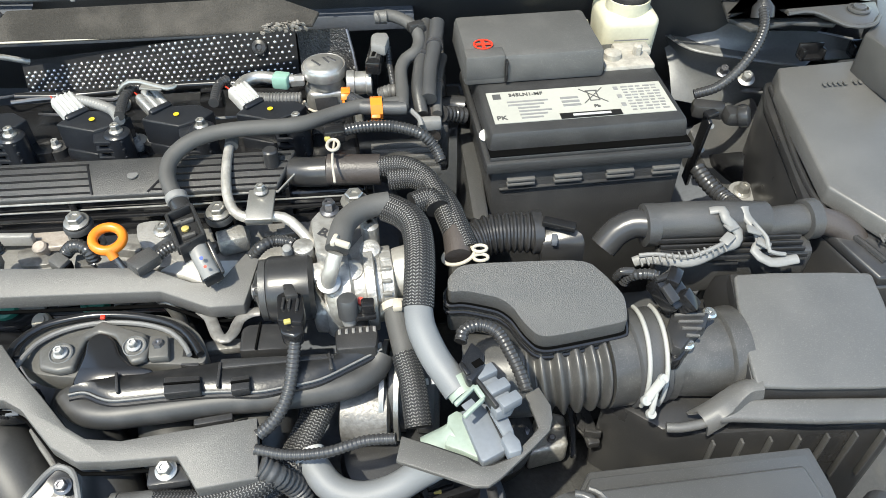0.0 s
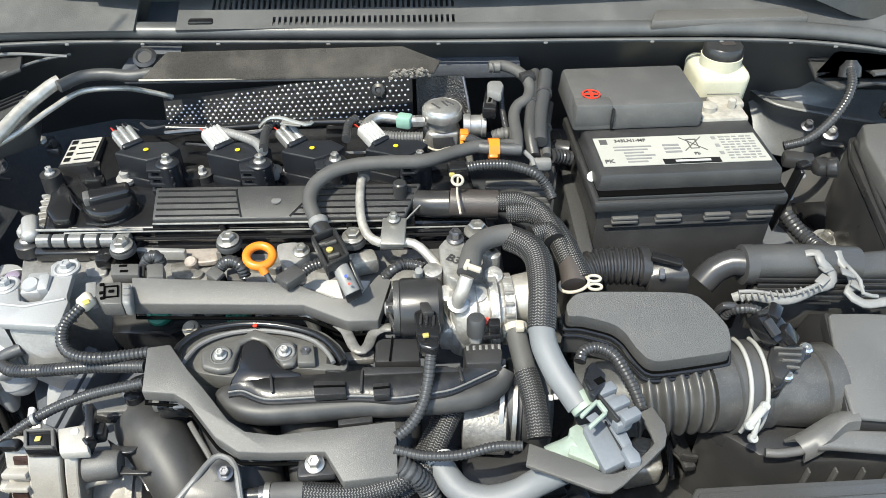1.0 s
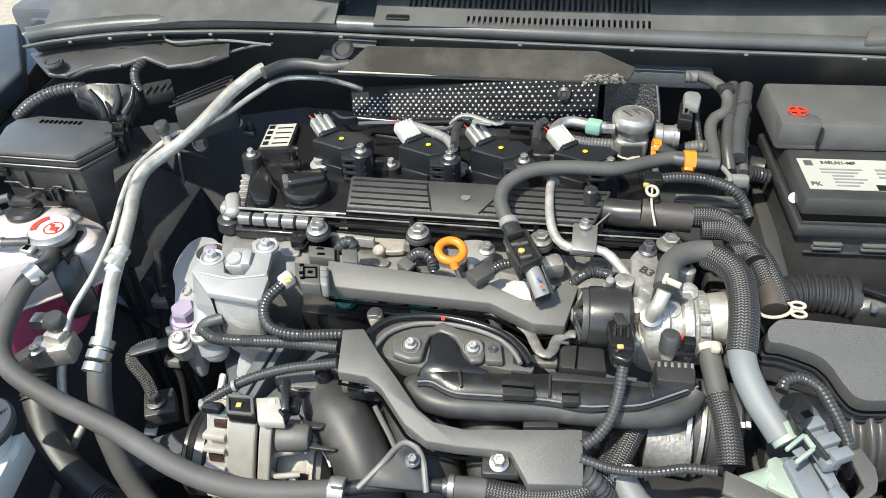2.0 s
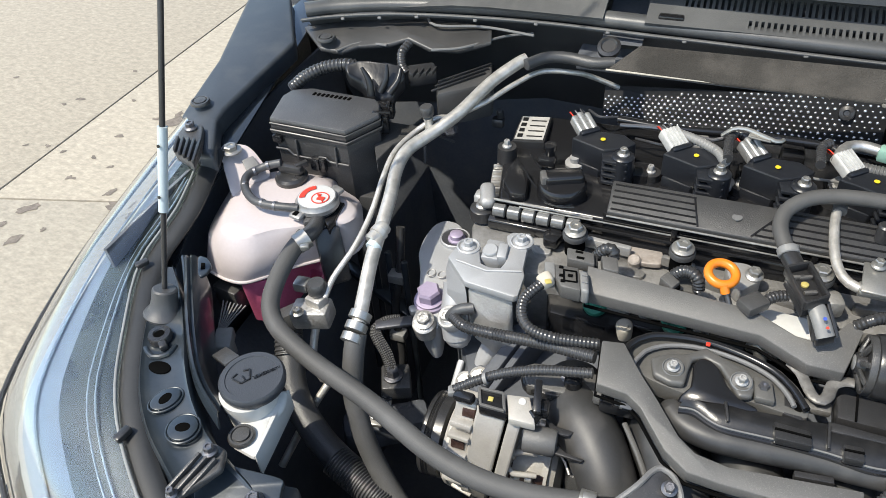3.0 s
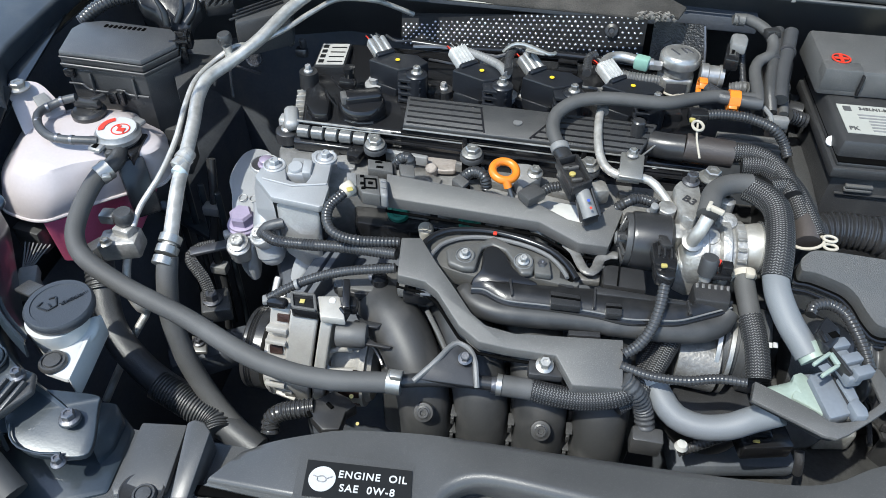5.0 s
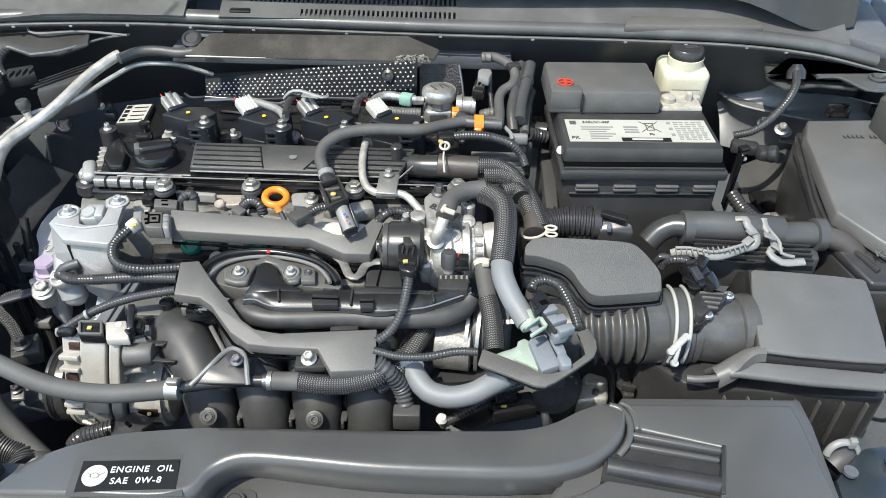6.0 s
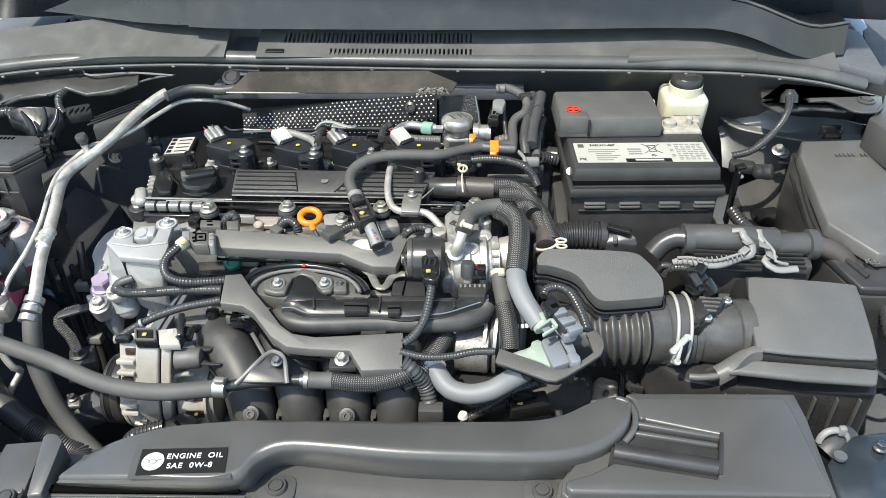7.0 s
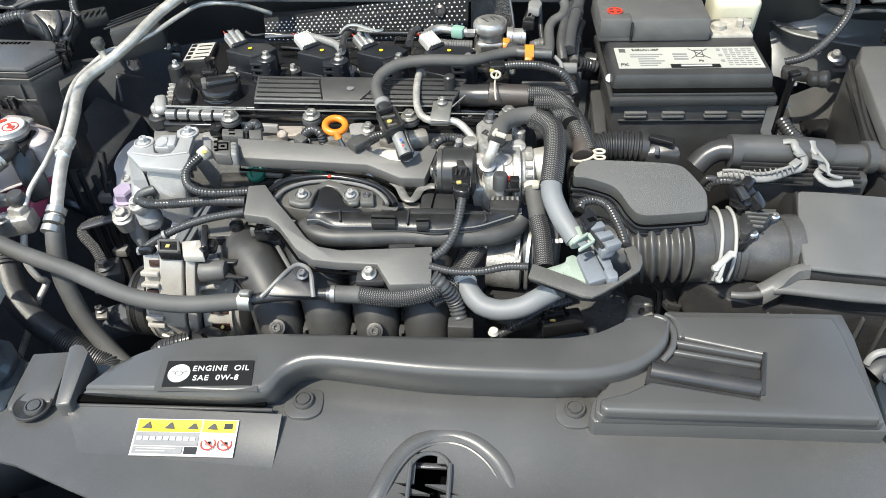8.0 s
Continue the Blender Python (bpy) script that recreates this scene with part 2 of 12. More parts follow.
def bevelled(bm, w, segs=2, angle=25):
    if w > 0:
        es = [e for e in bm.edges if len(e.link_faces) == 2 and e.calc_face_angle(0) > radians(angle)]
        bmesh.ops.bevel(bm, geom=es, offset=w, segments=segs, affect="EDGES", profile=0.5, clamp_overlap=True)
    return bm


def box(c, size, bevel=0.002, rz=0, rx=0, ry=0, segs=2):
    bm = bmesh.new()
    bmesh.ops.create_cube(bm, size=1.0)
    bmesh.ops.scale(bm, vec=[s * SLIM for s in size], verts=bm.verts)
    bevelled(bm, bevel * SLIM, segs)
    bmesh.ops.transform(bm, matrix=pose(*c, rx, ry, rz), verts=bm.verts)
    return bm


def obox(a, b, width, height, bevel=0.002, up=(0, 0, 1), segs=2):
    """A box whose long axis runs from a to b."""
    a, b = Vector(a), Vector(b)
    y = (b - a).normalized()
    x = y.cross(Vector(up)).normalized()
    z = x.cross(y)
    bm = bmesh.new()
    bmesh.ops.create_cube(bm, size=1.0)
    bmesh.ops.scale(bm, vec=(width * SLIM, (b - a).length, height * SLIM), verts=bm.verts)
    bevelled(bm, bevel, segs)
    m = Matrix((x, y, z)).transposed().to_4x4()
    m.translation = (a + b) / 2
    bmesh.ops.transform(bm, matrix=m, verts=bm.verts)
    return bm


def prism(top, depth, bevel=0.003, segs=2, draft=0.0):
    """A slab under a polygon of 3D corners; depth down, walls splayed outwards by draft."""
    bm = bmesh.new()
    pts = [Vector(p) for p in top]
    mid = sum(pts, Vector()) / len(pts)
    up = [bm.verts.new(p) for p in pts]
    low = []
    for p in pts:
        out = Vector((p.x - mid.x, p.y - mid.y, 0))
        low.append(bm.verts.new(p + Vector((0, 0, -depth)) + (out.normalized() * draft if out.length else out)))
    bm.faces.new(up)
    bm.faces.new(low[::-1])
    n = len(pts)
    for i in range(n):
        bm.faces.new((up[i], low[i], low[(i + 1) % n], up[(i + 1) % n]))
    bmesh.ops.recalc_face_normals(bm, faces=bm.faces)
    return bevelled(bm, bevel, segs, 15)


def rounded(pts, times=3, first=0.18):
    """A polygon with its corners cut round."""
    p = [Vector(q) for q in pts]
    for k in range(times):
        w = 0.25 if k else first
        p = [q for a, b in zip(p, p[1:] + p[:1]) for q in (a.lerp(b, w), a.lerp(b, 1 - w))]
    return p


def spline(pts, step=0.006, closed=False):
    """A smooth line through the points, at even steps."""
    p = [Vector(q) for q in pts]
    if closed:
        ext = [p[-1], *p, p[0], p[1]]
    else:
        ext = [p[0] * 2 - p[1], *p, p[-1] * 2 - p[-2]]
    out = []
    for i in range(1, len(ext) - 2):
        a, b, c, d = ext[i - 1 : i + 3]
        n = max(2, int((c - b).length / step))
        for k in range(n):
            t = k / n
            out.append(0.5 * ((2 * b) + (c - a) * t + (2 * a - 5 * b + 4 * c - d) * t * t + (3 * b - a - 3 * c + d) * t ** 3))
    if not closed:
        out.append(p[-1])
    return out


def sweep(line, radius, n=14, closed=False, flat=1.0):
    """A tube round a line; radius is a number or one a point. Carries coordinates: round, and metres along."""
    bm = bmesh.new()
    uv = bm.loops.layers.uv.new("UVMap")
    rings, along, dist = [], [], 0.0
    m = len(line)
    t0 = (line[1] - line[0]).normalized()
    nrm = t0.orthogonal().normalized()
    if abs(t0.z) < 0.95:
        nrm = (Vector((0, 0, 1)) - t0 * t0.z).normalized()
    for i, p in enumerate(line):
        a = line[(i - 1) % m] if closed or i else line[0]
        b = line[(i + 1) % m] if closed or i < m - 1 else line[-1]
        t = (b - a).normalized() if (b - a).length > 1e-9 else t0
        nrm = (nrm - t * nrm.dot(t)).normalized()
        bi = t.cross(nrm)
        r = radius[i] if isinstance(radius, list) else radius
        if i:
            dist += (p - line[i - 1]).length
        along.append(dist)
        rings.append([bm.verts.new(p + (nrm * math.cos(w) * flat + bi * math.sin(w)) * r) for w in (math.tau * k / n for k in range(n))])
    for i in range(m if closed else m - 1):
        r0, r1 = rings[i], rings[(i + 1) % m]
        for k in range(n):
            f = bm.faces.new((r0[k], r0[(k + 1) % n], r1[(k + 1) % n], r1[k]))
            for lp, (u, v) in zip(f.loops, ((k, i), (k + 1, i), (k + 1, i + 1), (k, i + 1))):
                lp[uv].uv = (u / n, along[v] if v < m else dist)
    if not closed:
        bm.faces.new(rings[0][::-1])
        bm.faces.new(rings[-1])
    return bm


def tube(pts, r, n=14, step=0.006):
    return sweep(spline(pts, step), r * 0.75, n)


def loom(pts, r, pitch=0.0034, n=12):
    """Corrugated conduit: rings that stand proud of grooves."""
    r *= 0.72
    line = spline(pts, pitch / 4)
    prof = (1.0, 1.0, 0.88, 0.88)
    return sweep(line, [r * prof[i % 4] for i in range(len(line))], n)


def lathe(profile, at, axis=(0, 0, 1), n=28):
    """A turned shape; profile of (radius, height along the axis)."""
    bm = bmesh.new()
    rings = []
    for r, z in profile:
        r, z = r * SLIM, z * SLIM
        rings.append([bm.verts.new((max(r, 1e-5) * math.cos(w), max(r, 1e-5) * math.sin(w), z)) for w in (math.tau * k / n for k in range(n))])
    for r0, r1 in zip(rings, rings[1:]):
        for k in range(n):
            bm.faces.new((r0[k], r0[(k + 1) % n], r1[(k + 1) % n], r1[k]))
    if tuple(profile[0]) != tuple(profile[-1]):
        bm.faces.new(rings[0][::-1])
        bm.faces.new(rings[-1])
    q = Vector((0, 0, 1)).rotation_difference(Vector(axis).normalized()).to_matrix().to_4x4()
    q.translation = at
    bmesh.ops.transform(bm, matrix=q, verts=bm.verts)
    return bm


def bolt_shape(at, r=0.006, axis=(0, 0, 1), tall=0.006):
    """A flanged hexagon head."""
    r *= 0.72 if SLIM < 1 else 0.68
    a = lathe([(r * 1.5, 0), (r * 1.5, 0.0015), (r * 1.05, 0.003)], at, axis, 20)
    up = Vector(axis).normalized() * 0.0025
    b = lathe([(r, 0), (r, tall * 0.85), (r * 0.85, tall), (r * 0.5, tall), (r * 0.45, tall * 0.8)], Vector(at) + up, axis, 6)
    return joined(a, b)


def bolt(parent, at, r=0.006, axis=(0, 0, 1), material=None, tall=0.006):
    return part("bolt", bolt_shape(at, r, axis, tall), material or STEEL, parent, smooth=25)


def clip_pin(parent, at, r=0.011, axis=(0, 0, 1)):
    """A round push-in plastic pin."""
    return part("push_pin", lathe([(r, 0), (r, 0.002), (r * 0.9, 0.004), (r * 0.75, 0.004), (r * 0.7, 0.0025), (r * 0.62, 0.0025), (r * 0.6, 0.0045), (0, 0.005)], at, axis, 24), PLASTIC, parent)


def ring_band(line_pts, at, r, width, axis):
    """A flat clamp band round a hose."""
    return lathe([(r, -width / 2), (r + 0.0015, -width / 2), (r + 0.0015, width / 2), (r, width / 2)], at, axis, 28)


def words(parent, body, at, size, material, m=None, name="lettering", spread=1.0):
    """Raised print in the built-in font."""
    cu = bpy.data.curves.new(name, "FONT")
    cu.body, cu.size, cu.extrude, cu.align_x, cu.align_y = body, size, 0.0003, "CENTER", "CENTER"
    cu.space_character = spread
    cu.offset = size * 0.018
    tmp = bpy.data.objects.new("tmp_text", cu)
    scene.collection.objects.link(tmp)
    me = bpy.data.meshes.new_from_object(tmp.evaluated_get(bpy.context.evaluated_depsgraph_get()))
    bpy.data.objects.remove(tmp)
    bm = bmesh.new()
    bm.from_mesh(me)
    bpy.data.meshes.remove(me)
    rot = m or Matrix.Identity(4)
    bmesh.ops.transform(bm, matrix=Matrix.Translation(at) @ rot, verts=bm.verts)
    return part(name, bm, material, parent)


def plane_frame(a, b, c):
    """A turn whose x runs from a to b and whose plane holds c (c lies on the y side)."""
    a, b, c = Vector(a), Vector(b), Vector(c)
    x = (b - a).normalized()
    z = x.cross(c - a).normalized()
    y = z.cross(x)
    return Matrix((x, y, z)).transposed().to_4x4()


def plate(a, b, c, d, thick=0.001, lift=0.0, bevel=0.0):
    """A thin sheet on four corners, lifted along its normal."""
    pts = [Vector(p) for p in (a, b, c, d)]
    nrm = (pts[1] - pts[0]).cross(pts[3] - pts[0]).normalized()
    if nrm.z < 0:
        nrm.negate()
    bm = bmesh.new()
    up = [bm.verts.new(p + nrm * (lift + thick)) for p in pts]
    low = [bm.verts.new(p + nrm * lift) for p in pts]
    bm.faces.new(up)
    bm.faces.new(low[::-1])
    for i in range(4):
        bm.faces.new((up[i], low[i], low[(i + 1) % 4], up[(i + 1) % 4]))
    bmesh.ops.recalc_face_normals(bm, faces=bm.faces)
    return bevelled(bm, bevel)


def loft(sections, closed_ends=True, ring=False):
    """A skin through rows of points of equal length; ring: each row closes on itself."""
    bm = bmesh.new()
    rows = [[bm.verts.new(p) for p in s] for s in sections]
    n = len(rows[0])
    for r0, r1 in zip(rows, rows[1:]):
        for k in range(n if ring else n - 1):
            bm.faces.new((r0[k], r0[(k + 1) % n], r1[(k + 1) % n], r1[k]))
    if ring and closed_ends:
        bm.faces.new(rows[0][::-1])
        bm.faces.new(rows[-1])
    return bm


def thick(bm, d):
    """Gives an open skin its thickness."""
    bmesh.ops.recalc_face_normals(bm, faces=bm.faces)
    bmesh.ops.solidify(bm, geom=bm.faces[:], thickness=d)
    return bm


# ---- ground ----
SKEW = 0.25  # the cross joints of the yard run at a slant


def ground():
    g = solo("ground", box((0, 0, -0.06), (400, 400, 0.1), 0), JOINT, (0, 0, -0.06), "dark joint filler under pale concrete yard", "ground", kind="structure")
    xs = [-2.49 + 3.9 * i for i in range(-4, 5)]
    ys = [1.256 + 4.6 * i for i in range(-4, 5)]
    data = None
    for x in xs:
        for y in ys:
            bm = box((0, 0, 0), (3.893, 4.593, 0.05), 0.004)
            for v in bm.verts:
                v.co.y += SKEW * v.co.x
            if data is None:
                ob = part("slab", bm, CONCRETE, g)
                data = ob.data
            else:
                bm.free()
                ob = new("slab", data)
                ob.parent = g
            ob.location = (x + 1.95, y + 2.3 + SKEW * (x + 1.95 + 2.478), -0.025)
    rim = joined(box((0, 120, 0), (400, 160, 0.05), 0), box((0, -120, 0), (400, 160, 0.05), 0), box((119, 0, 0), (205, 80, 0.04), 0), box((-121, 0, 0), (205, 80, 0.04), 0))
    bmesh.ops.translate(rim, verts=rim.verts, vec=(0, 0, -0.0255))
    part("concrete_apron", rim, CONCRETE, g)


ground()

# small dark stains on the slabs
random.seed(7)
spots = [(Vector(q), r) for q, r in zip([(-2.107, 1.397, 0), (-2.165, 1.825, 0), (-2.311, 1.247, 0), (-2.037, 1.34, 0), (-2.338, 1.149, 0), (-2.236, 1.109, -0), (-2.741, 1.513, 0), (-2.524, 1.558, 0), (-2.441, 1.545, 0), (-2.205, 1.516, 0), (-2.308, 1.685, 0), (-2.305, 1.546, 0), (-2.306, 1.422, 0), (-3.049, 1.935, 0), (-2.684, 1.812, 0), (-2.035, 1.465, 0), (-2.186, 1.872, 0), (-2.424, 1.91, 0), (-2.183, 1.177, 0), (-1.963, 1.317, 0)], (0.024, 0.045, 0.032, 0.036, 0.022, 0.026, 0.018, 0.013, 0.013, 0.013, 0.016, 0.013, 0.012, 0.013, 0.012, 0.012, 0.02, 0.012, 0.012, 0.012))]
spots += [(Vector((random.uniform(-4.6, -1.2), random.uniform(-0.5, 4.0), 0)), random.uniform(0.006, 0.02)) for k in range(40)]
stains = bmesh.new()
for q, rr in spots:
    n = 15
    turn = random.uniform(0, 3)
    ring = []
    for k in range(n):
        a = math.tau * k / n
        u, w = rr * random.uniform(0.55, 1.2) * math.cos(a) * 1.2, rr * random.uniform(0.5, 1.1) * math.sin(a) * 0.75
        ring.append(stains.verts.new((q.x + u * math.cos(turn) - w * math.sin(turn), q.y + u * math.sin(turn) + w * math.cos(turn), 0.0015)))
    stains.faces.new(ring)
for f in stains.faces:
    f.normal_update()
STAIN = mat("brown_oil_stain", (0.16, 0.135, 0.11), 0.8, vary=0.3, stain=60)
solo("oil_stains", stains, STAIN, (-2.5, 1.5, 0.0), "scattered small brown stains on the concrete", "stain", kind="stuff")


# ---- car body ----
CX = -0.163  # the car's middle
car = thing("car_body", (CX, 0.6, 0.0), "dark slate grey car body with its hood open", "car")


def mirror_x(p):
    return (2 * CX - p[0], p[1], p[2])


# outer wings, from the inner ledge over the crown and down the flank
for side in (1, -1):
    rows = []
    for y, zt, xo in ((0.40, 0.82, 0.745), (0.50, 0.875, 0.752), (0.60, 0.898, 0.763), (0.75, 0.918, 0.782), (0.90, 0.935, 0.802), (1.3, 0.965, 0.82), (1.8, 0.98, 0.83)):
        prof = ((xo - 0.06, zt - 0.012), (xo - 0.02, zt - 0.002), (xo, zt - 0.012), (xo + 0.03, zt - 0.09), (xo + 0.04, zt - 0.25), (xo + 0.03, 0.3))
        rows.append([(CX - side * x, y, z) for x, z in prof])
    part("fender", thick(loft(rows), 0.004), PAINT, car, "dark slate grey painted wing", 50)

# bay walls and floor
for side in (1, -1):
    part("inner_wing", thick(loft([[(CX - side * 0.735, y, 0.89), (CX - side * 0.73, y, 0.7), (CX - side * 0.66, y, 0.45), (CX - side * 0.6, y, 0.25)] for y in (0.42, 0.55, 0.8, 0.95)]), 0.004), DEEP, car)
for side in (1, -1):
    part("arch_liner", thick(loft([[(CX - side * 0.68, y, 0.69), (CX - side * 0.605, y, 0.65), (CX - side * 0.595, y, 0.45), (CX - side * 0.585, y, 0.25)] for y in (0.98, 0.8, 0.6, 0.3)]), 0.004), DEEP, car, "dark moulded wheel arch liner", 60)
part("firewall", box((CX, 0.985, 0.6), (1.6, 0.02, 0.68), 0.004), DEEP, car)
part("undertray", box((CX, 0.52, 0.26), (1.3, 1.06, 0.02), 0.004), DEEP, car, "black plastic undertray")
part("radiator", box((CX, 0.1, 0.5), (1.0, 0.05, 0.45), 0.006), DEEP, car)
part("front_bumper", thick(loft([[(CX + s * w * k, y - d, z) for s, w, y in ((-1, 0.80, 0.42), (-1, 0.785, 0.28), (-1, 0.72, 0.14), (-1, 0.58, 0.0), (-1, 0.3, -0.11), (1, 0.0, -0.14), (1, 0.3, -0.11), (1, 0.58, 0.0), (1, 0.72, 0.14), (1, 0.785, 0.28), (1, 0.80, 0.42))] for z, k, d in ((0.72, 1.0, 0.03), (0.66, 1.02, 0.05), (0.5, 1.03, 0.07), (0.22, 1.0, 0.04))]), 0.004), PAINT, car, "dark slate grey bumper skin")

# strut tower on the battery side
part("strut_tower", lathe([(0.15, -0.3), (0.14, -0.05), (0.125, -0.015), (0.1, 0.0), (0.05, 0.004), (0.0, 0.004)], (CX + 0.585, 0.80, 0.74), (0, 0, 1), 40), DEEP, car)

# pressed folds and a clipped loom on the inner wing beside the tower
for k in range(4):
    x = -0.735 + 0.028 * k
    part("pressed_rib", obox((x, 0.662 - 0.012 * k, 0.76), (x + 0.006, 0.65 - 0.012 * k, 0.5), 0.009, 0.008, 0.003), BODY, car)
part("pressed_ledge", obox((-0.765, 0.665, 0.69), (-0.64, 0.625, 0.66), 0.02, 0.01, 0.003), BODY, car)
part("wing_loom", sweep(spline([(-0.665, 0.655, 0.79), (-0.662, 0.63, 0.73), (-0.668, 0.615, 0.67), (-0.66, 0.605, 0.6), (-0.67, 0.6, 0.52)], 0.006), 0.006, 10), LOOM, car, "black clipped wiring loom", 60)
for z, y in ((0.73, 0.63), (0.64, 0.611)):
    part("loom_clip", obox((-0.674, y - 0.004, z), (-0.652, y - 0.004, z), 0.016, 0.014, 0.002), CLIPGREY, car)

# hood, open, held by the prop rod
hood = thick(loft([[(CX - 0.74, 0.99, 1.02), (CX, 0.99, 1.05), (CX + 0.74, 0.99, 1.02)], [(CX - 0.76, 0.76, 1.52), (CX, 0.74, 1.55), (CX + 0.76, 0.76, 1.52)], [(CX - 0.7, 0.55, 1.94), (CX, 0.5, 2.0), (CX + 0.7, 0.55, 1.94)]]), 0.012)
part("hood", hood, PAINT, car, "raised dark slate hood", 60)

# ---- cowl ----
seal_line = [(-0.858, 0.826, 0.985), (-0.817, 0.849, 0.985), (-0.722, 0.877, 0.985), (-0.564, 0.892, 0.985), (-0.381, 0.887, 0.985), (-0.114, 0.878, 0.985), (0.147, 0.875, 0.985), (0.315, 0.866, 0.985), (0.421, 0.851, 0.98), (0.504, 0.841, 0.965)]
part("hood_seal", sweep(spline(seal_line, 0.012), 0.0125, 14, flat=0.75), SEAL, car, "round black rubber weatherstrip along the cowl")
lip_line = [(x, y - 0.014, z - 0.009) for x, y, z in seal_line]
part("seal_lip", sweep(spline(lip_line, 0.012), 0.0028, 8), COWL, car)
for k in range(2, len(seal_line) * 2 - 3):
    q = Vector(seal_line[k // 2]).lerp(Vector(seal_line[min(k // 2 + 1, len(seal_line) - 1)]), 0.5 * (k % 2))
    part("seal_clip", box(q + Vector((0.01, -0.0165, -0.010)), (0.005, 0.003, 0.003), 0.0008), CLIPGREY, car)
for q in [(0.365, 0.889, 0.965)]:
    part("cowl_hook", joined(box(q, (0.075, 0.006, 0.006), 0.002), box(Vector(q) + Vector((0, 0.004, -0.006)), (0.06, 0.006, 0.008), 0.002)), GLOSS, car)
part("cowl_front_face", thick(loft([[(x, y + 0.002, z - 0.012) for x, y, z in seal_line], [(x, y + 0.03, z - 0.06) for x, y, z in seal_line], [(x, y + 0.1, z - 0.2) for x, y, z in seal_line]]), 0.003), PLASTIC, car)


# cowl top with rows of vent slots cut through it
def slotted(x0, x1, y0, y1, z0, z1, rows, pitch):
    """A sheet from front to back whose rows of slots are real openings."""
    bm = bmesh.new()
    nu = int(round((x1 - x0) / pitch))
    cuts = [0.0]
    for a, b, _, _ in rows:
        cuts += [a, b]
    cuts.append(1.0)

    def v(u, w):
        return bm.verts.new((x0 + (x1 - x0) * u, y0 + (y1 - y0) * w, z0 + (z1 - z0) * w))

    us = []
    for i in range(nu):
        us += [i / nu, (i + 0.5) / nu]
    us.append(1.0)
    grid = [[v(u, w) for w in cuts] for u in us]
    for i in range(len(us) - 1):
        for j in range(len(cuts) - 1):
            hole = False
            if j % 2 == 1:
                _, _, ua, ub = rows[j // 2]
                hole = i % 2 == 0 and ua <= us[i] <= ub
            if not hole:
                bm.faces.new((grid[i][j], grid[i + 1][j], grid[i + 1][j + 1], grid[i][j + 1]))
    return thick(bm, 0.004)


CY, CZ = 0.874, 0.992
part("cowl_grille", slotted(-0.42, -0.08, CY, CY + 0.085, CZ, CZ + 0.036, [(0.05, 0.2, 0.33, 1.0), (0.34, 0.58, 0.12, 1.0), (0.76, 0.98, 0.28, 1.0)], 0.0068), COWL, car, "grey plastic cowl with three rows of vent slots")
part("cowl_trough", box((-0.25, 0.94, 0.93), (0.5, 0.13, 0.02), 0.002), DEEP, car)
for xa, xb in ((-0.86, -0.47), (-0.08, 0.47)):
    n = 8
    part("cowl_panel", thick(loft([[(xa + (xb - xa) * k / n, CY + 0.085 * w - 0.05 * max(0, (abs(xa + (xb - xa) * k / n - CX) - 0.45)) * 2, CZ + 0.036 * w - 0.09 * max(0, abs(xa + (xb - xa) * k / n - CX) - 0.5)) for k in range(n + 1)] for w in (0, 0.3, 0.6, 1.0)]), 0.004), COWL, car, "grey plastic cowl panel")
part("cowl_step", loft([[(-0.47, CY - 0.002, CZ - 0.03), (-0.42, CY - 0.002, CZ - 0.03)], [(-0.47, CY + 0.085, CZ + 0.0), (-0.42, CY + 0.085, CZ + 0.0)], [(-0.47, CY + 0.09, CZ + 0.06), (-0.42, CY + 0.09, CZ + 0.06)]]), DEEP, car)
part("cowl_plug", box((-0.391, 0.887, 0.995), (0.03, 0.012, 0.008), 0.002), GLOSS, car)
cap_pts = [(0.152, 0.862, 1), (0.173, 0.913, 1), (0.34, 0.928, 1), (0.349, 0.869, 1)]
part("filter_cover", prism(cap_pts, 0.014, 0.004), GRAINED, car, "raised grey cowl cover")
wl = spline([(-0.952, 1.008, 1.03), (-0.786, 0.972, 1.03), (-0.603, 0.918, 1.03), (-0.527, 0.908, 1.03), (-0.484, 0.894, 1.03), (-0.083, 0.889, 1.03), (0.222, 0.899, 1.03), (0.298, 0.888, 1.03), (0.346, 0.875, 1.02), (0.399, 0.87, 1), (0.439, 0.879, 0.99), (0.488, 0.898, 0.99)], 0.03)
part("windscreen_ledge", thick(loft([[(x, y, z) for x, y, z in wl], [(x, y + 0.006, z + 0.02) for x, y, z in wl], [(x, y + 0.012, z + 0.042) for x, y, z in wl], [(x, y + 0.06, z + 0.046) for x, y, z in wl], [(x, y + 0.14, z + 0.02) for x, y, z in wl]]), 0.004), SATIN, car, "black ledge under the windscreen", 50)
part("windscreen_edge", sweep([Vector((x, y + 0.013, z + 0.0455)) for x, y, z in wl], 0.0022, 8), COWL, car)
part("windscreen", thick(loft([[(CX + s * 0.75, 1.06 - 0.12 * abs(s) ** 2, 1.075) for s in (-1, -0.5, 0, 0.5, 1)], [(CX + s * 0.62, 1.75 - 0.08 * abs(s) ** 2, 1.42) for s in (-1, -0.5, 0, 0.5, 1)]]), 0.005), WINDGLASS, car, "dark windscreen glass")
part("dashboard", box((CX, 1.6, 0.9), (1.4, 0.9, 0.25), 0.05), DEEP, car)
def side_row(y, belt, out, sill=0.24):
    return [(out - 0.05, y, belt), (out, y, belt - 0.02), (out + 0.03, y, belt - 0.16), (out + 0.035, y, 0.55), (out + 0.02, y, sill)]


